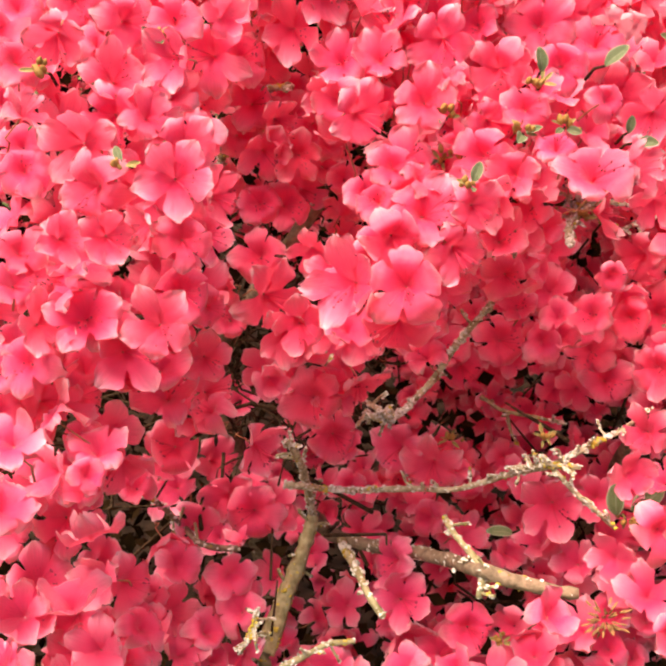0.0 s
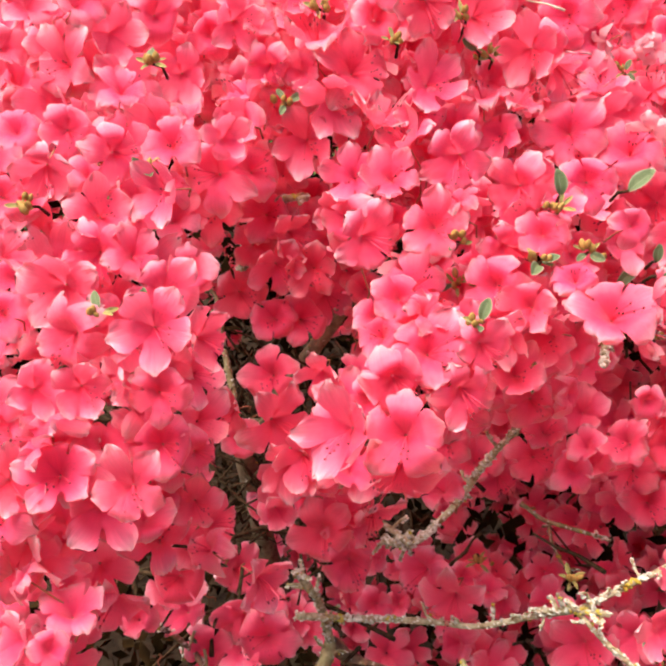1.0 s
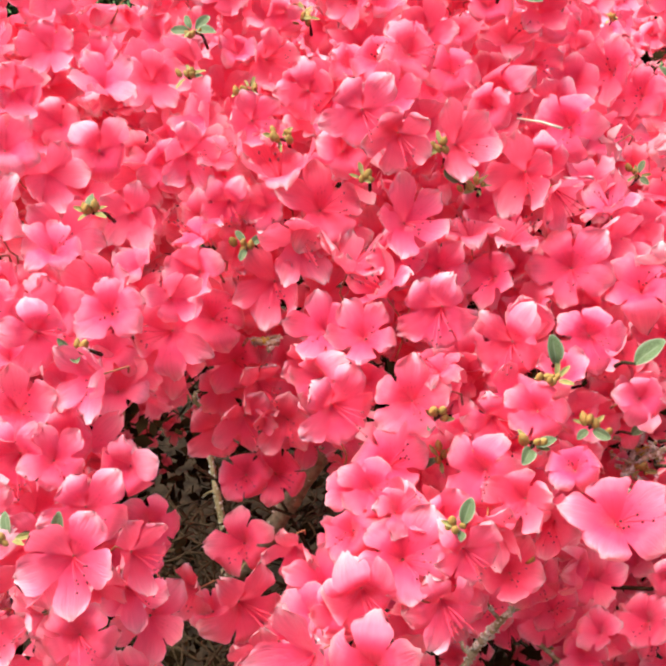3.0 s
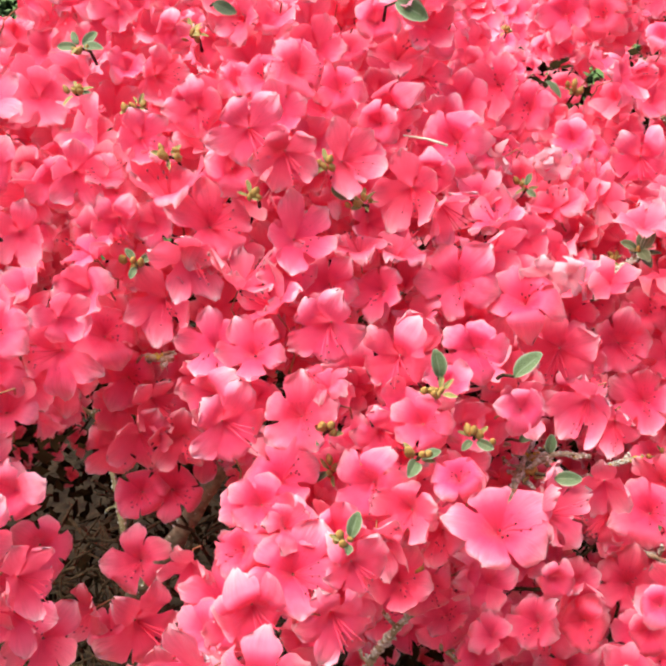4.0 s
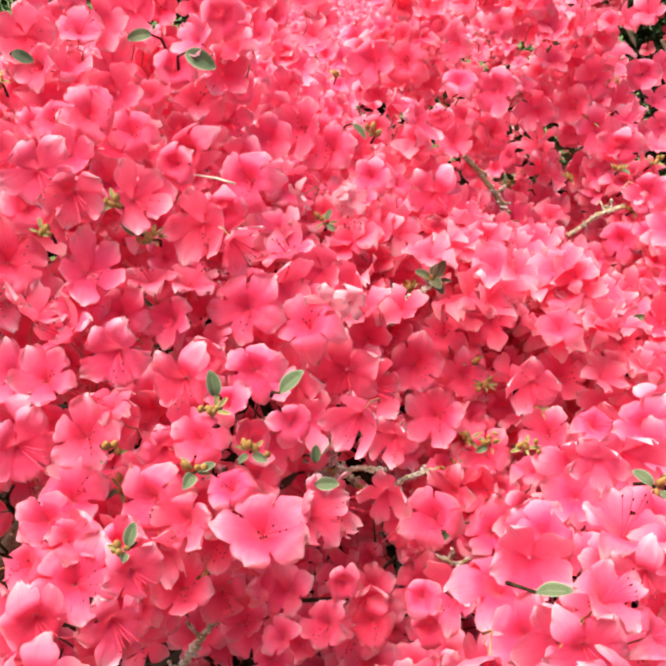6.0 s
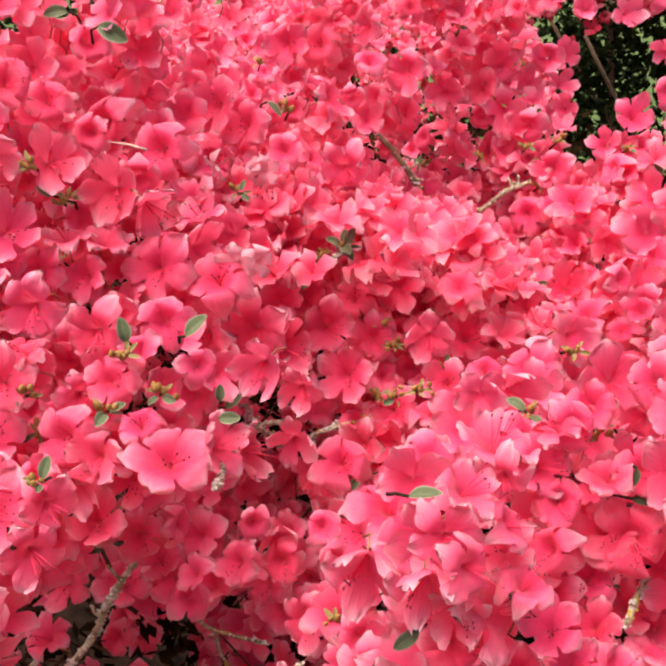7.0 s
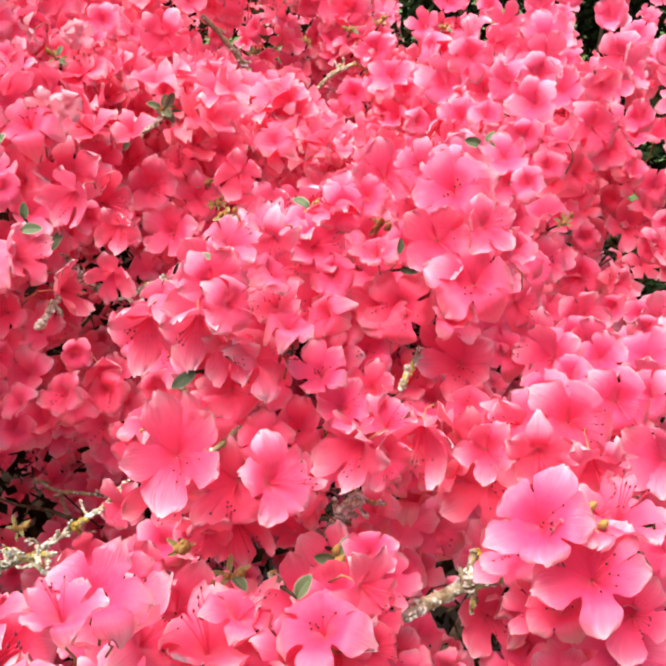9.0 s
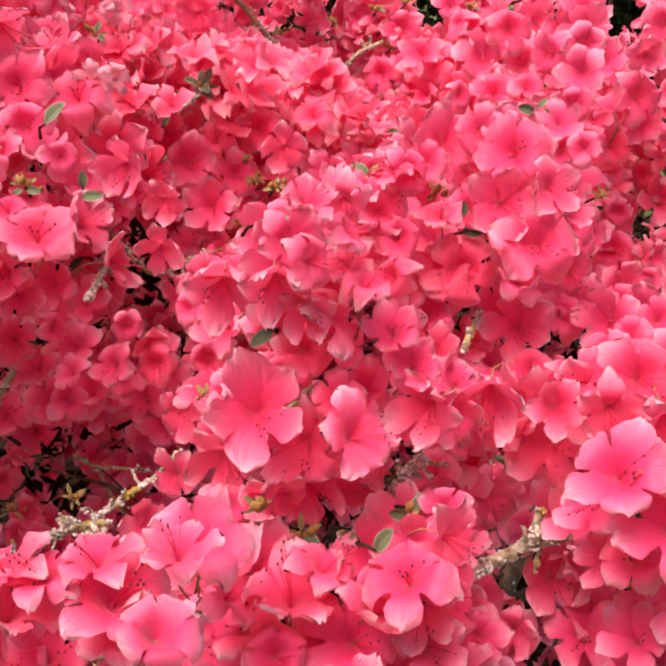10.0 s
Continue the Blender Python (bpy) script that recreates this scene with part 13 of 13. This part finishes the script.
for k in range(8600):
    x, y = RNG.uniform(-1.08, 0.75), RNG.uniform(0.62, 2.75)
    z = crown(x, y)
    if z is not None:
        SHEET.append(stance(x, y, z - RNG.uniform(0.015, 0.07), RNG.gauss(0, 0.5), RNG.gauss(-0.35, 0.4), 1.0, RNG.uniform(0.032, 0.04)))
# flanks down to the ground
for k in range(2600):
    a, h = RNG.uniform(0, 6.28), RNG.random() ** 0.8
    n = Vector((math.cos(a), math.sin(a), 0))
    if RNG.random() < 0.4:
        front = max(0, -n.y)
        p = Vector((0.58 * n.x, 0.95 + 0.78 * n.y - 0.03 * front, 0.06 + (0.95 - 0.15 * front) * h))
        if (p.z > 0.86 - 0.12 * front and p.y < 0.7) or p.y > 0.9:
            continue
        p -= n * 0.18 * h * h * (1 - front)
    else:
        q = (abs(n.x) ** 4 + abs(n.y) ** 4) ** -0.25
        p = Vector((-0.22 + 0.84 * q * n.x, 1.42 + 1.28 * q * n.y, 0.06 + 0.95 * h))
        if p.y < 0.8:
            continue
        side = 0.3 * p.y + 0.05
        if p.x > side:
            p.x = side
            n = Vector((0.96, -0.28, 0))
        p -= n * 0.1 * h * h
    SHEET.append(stance(p.x, p.y, p.z, n.x + RNG.gauss(0, 0.3), n.y + RNG.gauss(0, 0.3), 0.5, RNG.uniform(0.034, 0.042)))
# blossoms in the shade of the crown
for k in range(3600):
    p = Vector((RNG.uniform(-0.65, 0.6), RNG.uniform(0.45, 1.35), RNG.uniform(0.72, 1.06)))
    roof = 0.86 + 0.24 * min(1, max(0, (p.y - 0.45) / 0.45)) - 0.12 * max(0, p.x)
    if p.z > roof or (p.x + 0.27) ** 2 / 0.21 ** 2 + (p.y - 0.76) ** 2 / 0.38 ** 2 < 1:
        continue
    SHEET.append(stance(p.x, p.y, p.z, RNG.gauss(0, 0.5), RNG.gauss(-0.8, 0.4), 0.6, RNG.uniform(0.032, 0.038)))
joined_flowers("inner_blossom", SHEET, [corolla_mesh("shade_corolla", 60 + s, o, 3, 4) for s, o in enumerate((1, 0.95, 1, 0.85, 1))], bush, "crowded coral-pink blossoms of the back and the shaded inside")

joined_flowers("inner_blossom", INNER, [corolla_mesh("inner_corolla", 20 + s, o, 4, 8) for s, o in enumerate((1, 0.95, 1, 0.85, 1, 0.9, 0.75))], bush, "crowded coral-pink blossoms of the inner layer")

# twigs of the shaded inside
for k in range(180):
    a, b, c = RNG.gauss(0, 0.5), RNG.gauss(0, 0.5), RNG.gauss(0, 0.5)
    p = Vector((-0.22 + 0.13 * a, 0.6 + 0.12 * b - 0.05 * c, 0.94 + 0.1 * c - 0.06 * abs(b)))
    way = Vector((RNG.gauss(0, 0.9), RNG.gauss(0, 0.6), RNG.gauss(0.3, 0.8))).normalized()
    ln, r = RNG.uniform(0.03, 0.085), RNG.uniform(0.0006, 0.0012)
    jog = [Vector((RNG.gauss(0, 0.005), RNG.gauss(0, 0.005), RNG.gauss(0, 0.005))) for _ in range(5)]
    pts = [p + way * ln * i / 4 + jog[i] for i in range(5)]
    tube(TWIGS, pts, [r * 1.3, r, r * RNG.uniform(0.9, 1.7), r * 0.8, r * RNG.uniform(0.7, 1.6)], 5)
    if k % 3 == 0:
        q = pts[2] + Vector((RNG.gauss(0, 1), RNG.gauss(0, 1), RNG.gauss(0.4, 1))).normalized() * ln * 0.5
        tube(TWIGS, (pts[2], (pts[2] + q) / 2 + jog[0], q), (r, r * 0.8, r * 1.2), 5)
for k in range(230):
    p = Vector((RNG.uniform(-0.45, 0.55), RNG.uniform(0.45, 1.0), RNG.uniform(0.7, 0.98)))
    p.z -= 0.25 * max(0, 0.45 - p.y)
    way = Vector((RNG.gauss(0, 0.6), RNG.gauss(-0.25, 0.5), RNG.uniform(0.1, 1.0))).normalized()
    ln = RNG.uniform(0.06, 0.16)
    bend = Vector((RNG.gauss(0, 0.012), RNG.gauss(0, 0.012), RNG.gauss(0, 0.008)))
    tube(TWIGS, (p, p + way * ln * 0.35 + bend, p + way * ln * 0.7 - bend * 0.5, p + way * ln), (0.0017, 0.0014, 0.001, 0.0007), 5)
tagged(part("twig", mesh_of("twig", TWIGS, SHADE_TWIG), bush), "tangle of thin brown twigs inside the shrub, bark darkened for shade", kind="stuff")

tagged(part("flower_stalk", mesh_of("flower_stalk", STALKS, plain("stalk", (0.22, 0.07, 0.04), (0.4, 0.2, 0.1), 200, 0.6)), bush), "thin reddish-green flower stalks", kind="stuff")

# leaves and old twigs under the flowers, coloured near-black in place of deep shade
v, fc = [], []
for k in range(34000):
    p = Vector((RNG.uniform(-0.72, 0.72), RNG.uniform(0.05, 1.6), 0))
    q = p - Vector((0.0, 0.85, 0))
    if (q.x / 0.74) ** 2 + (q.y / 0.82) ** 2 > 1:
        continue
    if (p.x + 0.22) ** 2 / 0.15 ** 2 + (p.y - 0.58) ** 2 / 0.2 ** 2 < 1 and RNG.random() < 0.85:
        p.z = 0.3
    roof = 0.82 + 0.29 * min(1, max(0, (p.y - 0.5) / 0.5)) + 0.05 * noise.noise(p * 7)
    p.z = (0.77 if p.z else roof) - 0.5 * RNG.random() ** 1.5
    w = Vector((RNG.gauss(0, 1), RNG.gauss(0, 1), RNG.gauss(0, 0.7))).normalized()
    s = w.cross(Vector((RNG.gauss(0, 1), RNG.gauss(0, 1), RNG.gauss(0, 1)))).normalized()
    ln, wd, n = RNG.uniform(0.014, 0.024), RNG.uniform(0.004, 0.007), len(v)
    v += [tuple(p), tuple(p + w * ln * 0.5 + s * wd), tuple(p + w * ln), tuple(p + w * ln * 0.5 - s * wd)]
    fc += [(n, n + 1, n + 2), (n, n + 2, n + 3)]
me = bpy.data.meshes.new("shade_toned_leaf")
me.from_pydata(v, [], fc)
me.materials.append(plain("shade_toned_leaf", (0.007, 0.004, 0.002), (0.024, 0.014, 0.006), 60, 1.0, 0.2, 0.001, 4, 0.0))
tagged(part("shade_toned_leaf", me, bush), "inner leaves coloured near-black to stand for the shrub's shade", kind="stuff")

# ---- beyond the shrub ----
far_bush = tagged(new("azalea_bush"), "second azalea shrub behind, petals coloured darker red for its shade", "shrub")
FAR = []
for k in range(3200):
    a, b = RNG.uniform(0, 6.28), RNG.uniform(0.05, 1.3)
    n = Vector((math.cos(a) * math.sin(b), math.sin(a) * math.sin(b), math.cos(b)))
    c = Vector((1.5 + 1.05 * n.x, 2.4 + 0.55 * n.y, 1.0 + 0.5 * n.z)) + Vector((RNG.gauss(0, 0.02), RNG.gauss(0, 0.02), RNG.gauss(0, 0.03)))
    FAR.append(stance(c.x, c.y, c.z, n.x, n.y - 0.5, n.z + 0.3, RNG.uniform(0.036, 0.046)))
joined_flowers("far_blossom", FAR, [corolla_mesh("far_corolla", 40 + s, 1, 2, 4) for s in range(4)], far_bush, "blossoms on the far shrub, red deepened to stand for shade", FAR_SHADE_PETAL)
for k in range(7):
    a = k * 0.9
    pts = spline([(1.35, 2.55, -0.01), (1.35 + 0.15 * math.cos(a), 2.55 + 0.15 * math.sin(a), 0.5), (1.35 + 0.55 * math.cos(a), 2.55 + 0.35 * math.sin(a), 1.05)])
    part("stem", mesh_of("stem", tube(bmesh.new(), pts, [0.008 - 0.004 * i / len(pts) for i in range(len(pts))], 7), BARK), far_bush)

# leaf green set far below foliage's own, standing in for background shade
HEDGE_SHADE_LEAF = plain("hedge_shade_leaf", (0.004, 0.008, 0.003), (0.03, 0.05, 0.016), 40, 0.8, 0.3, 0.001, 4, 0.05)


def hedge(x0, x1, y0, y1, z1, count, label):
    """A low evergreen shrub of many small leaves on stems."""
    ob = tagged(new("evergreen_shrub"), label, "shrub")
    v, fc = [], []
    for k in range(count):
        x, y = RNG.uniform(x0, x1), RNG.uniform(y0, y1)
        top = z1 * (0.82 + 0.3 * noise.noise(Vector((x * 3, y * 3, 1))))
        z = top * (1 - RNG.random() ** 2 * 0.7)
        w = Vector((RNG.gauss(0, 1), RNG.gauss(-0.4, 1), RNG.gauss(0.5, 0.8))).normalized()
        s = w.cross(Vector((RNG.gauss(0, 1), RNG.gauss(0, 1), RNG.gauss(0, 1)))).normalized()
        u = w.cross(s)
        ln, wd = RNG.uniform(0.025, 0.045), RNG.uniform(0.009, 0.014)
        p = Vector((x, y, z))
        n = len(v)
        for q in (p, p + w * ln * 0.5 + s * wd + u * 0.003, p + w * ln, p + w * ln * 0.5 - s * wd + u * 0.003, p + w * ln * 0.5 - u * 0.002):
            v.append(tuple(q))
        fc += [(n, n + 1, n + 4), (n + 1, n + 2, n + 4), (n + 2, n + 3, n + 4), (n + 3, n, n + 4)]
    me = bpy.data.meshes.new("foliage")
    me.from_pydata(v, [], fc)
    me.materials.append(HEDGE_SHADE_LEAF)
    tagged(part("foliage", me, ob), "green foliage darkened to stand for shade", kind="stuff")
    for k in range(6):
        x, y = x0 + (x1 - x0) * (k + 0.5) / 6, (y0 + y1) / 2
        part("stem", mesh_of("stem", tube(bmesh.new(), spline([(x, y, -0.01), (x + 0.03, y - 0.04, z1 * 0.4), (x - 0.05, y, z1 * 0.85)]), [0.012] * 5 + [0.009] * 5 + [0.005], 6), BARK), ob)


hedge(0.9, 2.8, 2.5, 2.95, 1.38, 15000, "evergreen shrub with small green leaves, coloured dark for shade")
hedge(1.25, 1.9, 1.75, 2.0, 1.06, 4500, "low green shrub with small leaves in the same darkened green")
hedge(-2.6, 1.2, 3.0, 3.45, 1.32, 16000, "evergreen shrub with small green leaves behind, coloured dark for shade")

GRASS = plain("lawn", (0.035, 0.06, 0.015), (0.09, 0.14, 0.035), 6, 0.9, 0.8, 0.03, 9)
ground = bmesh.new()
bmesh.ops.create_grid(ground, x_segments=40, y_segments=40, size=80)
for v in ground.verts:
    v.co.z = 0.05 * noise.noise(v.co * 0.11) if v.co.length > 6 else 0
tagged(new("ground", mesh_of("ground", ground, GRASS)), "rough green lawn with bare soil", "ground", kind="structure")
bed = bmesh.new()
bmesh.ops.create_circle(bed, cap_ends=True, segments=40, radius=2.1, matrix=Matrix.Translation((0.4, 1.7, 0.004)))
tagged(new("soil_bed", mesh_of("soil_bed", bed, SOIL)), "dark bare soil under the shrubs", "ground", kind="structure")
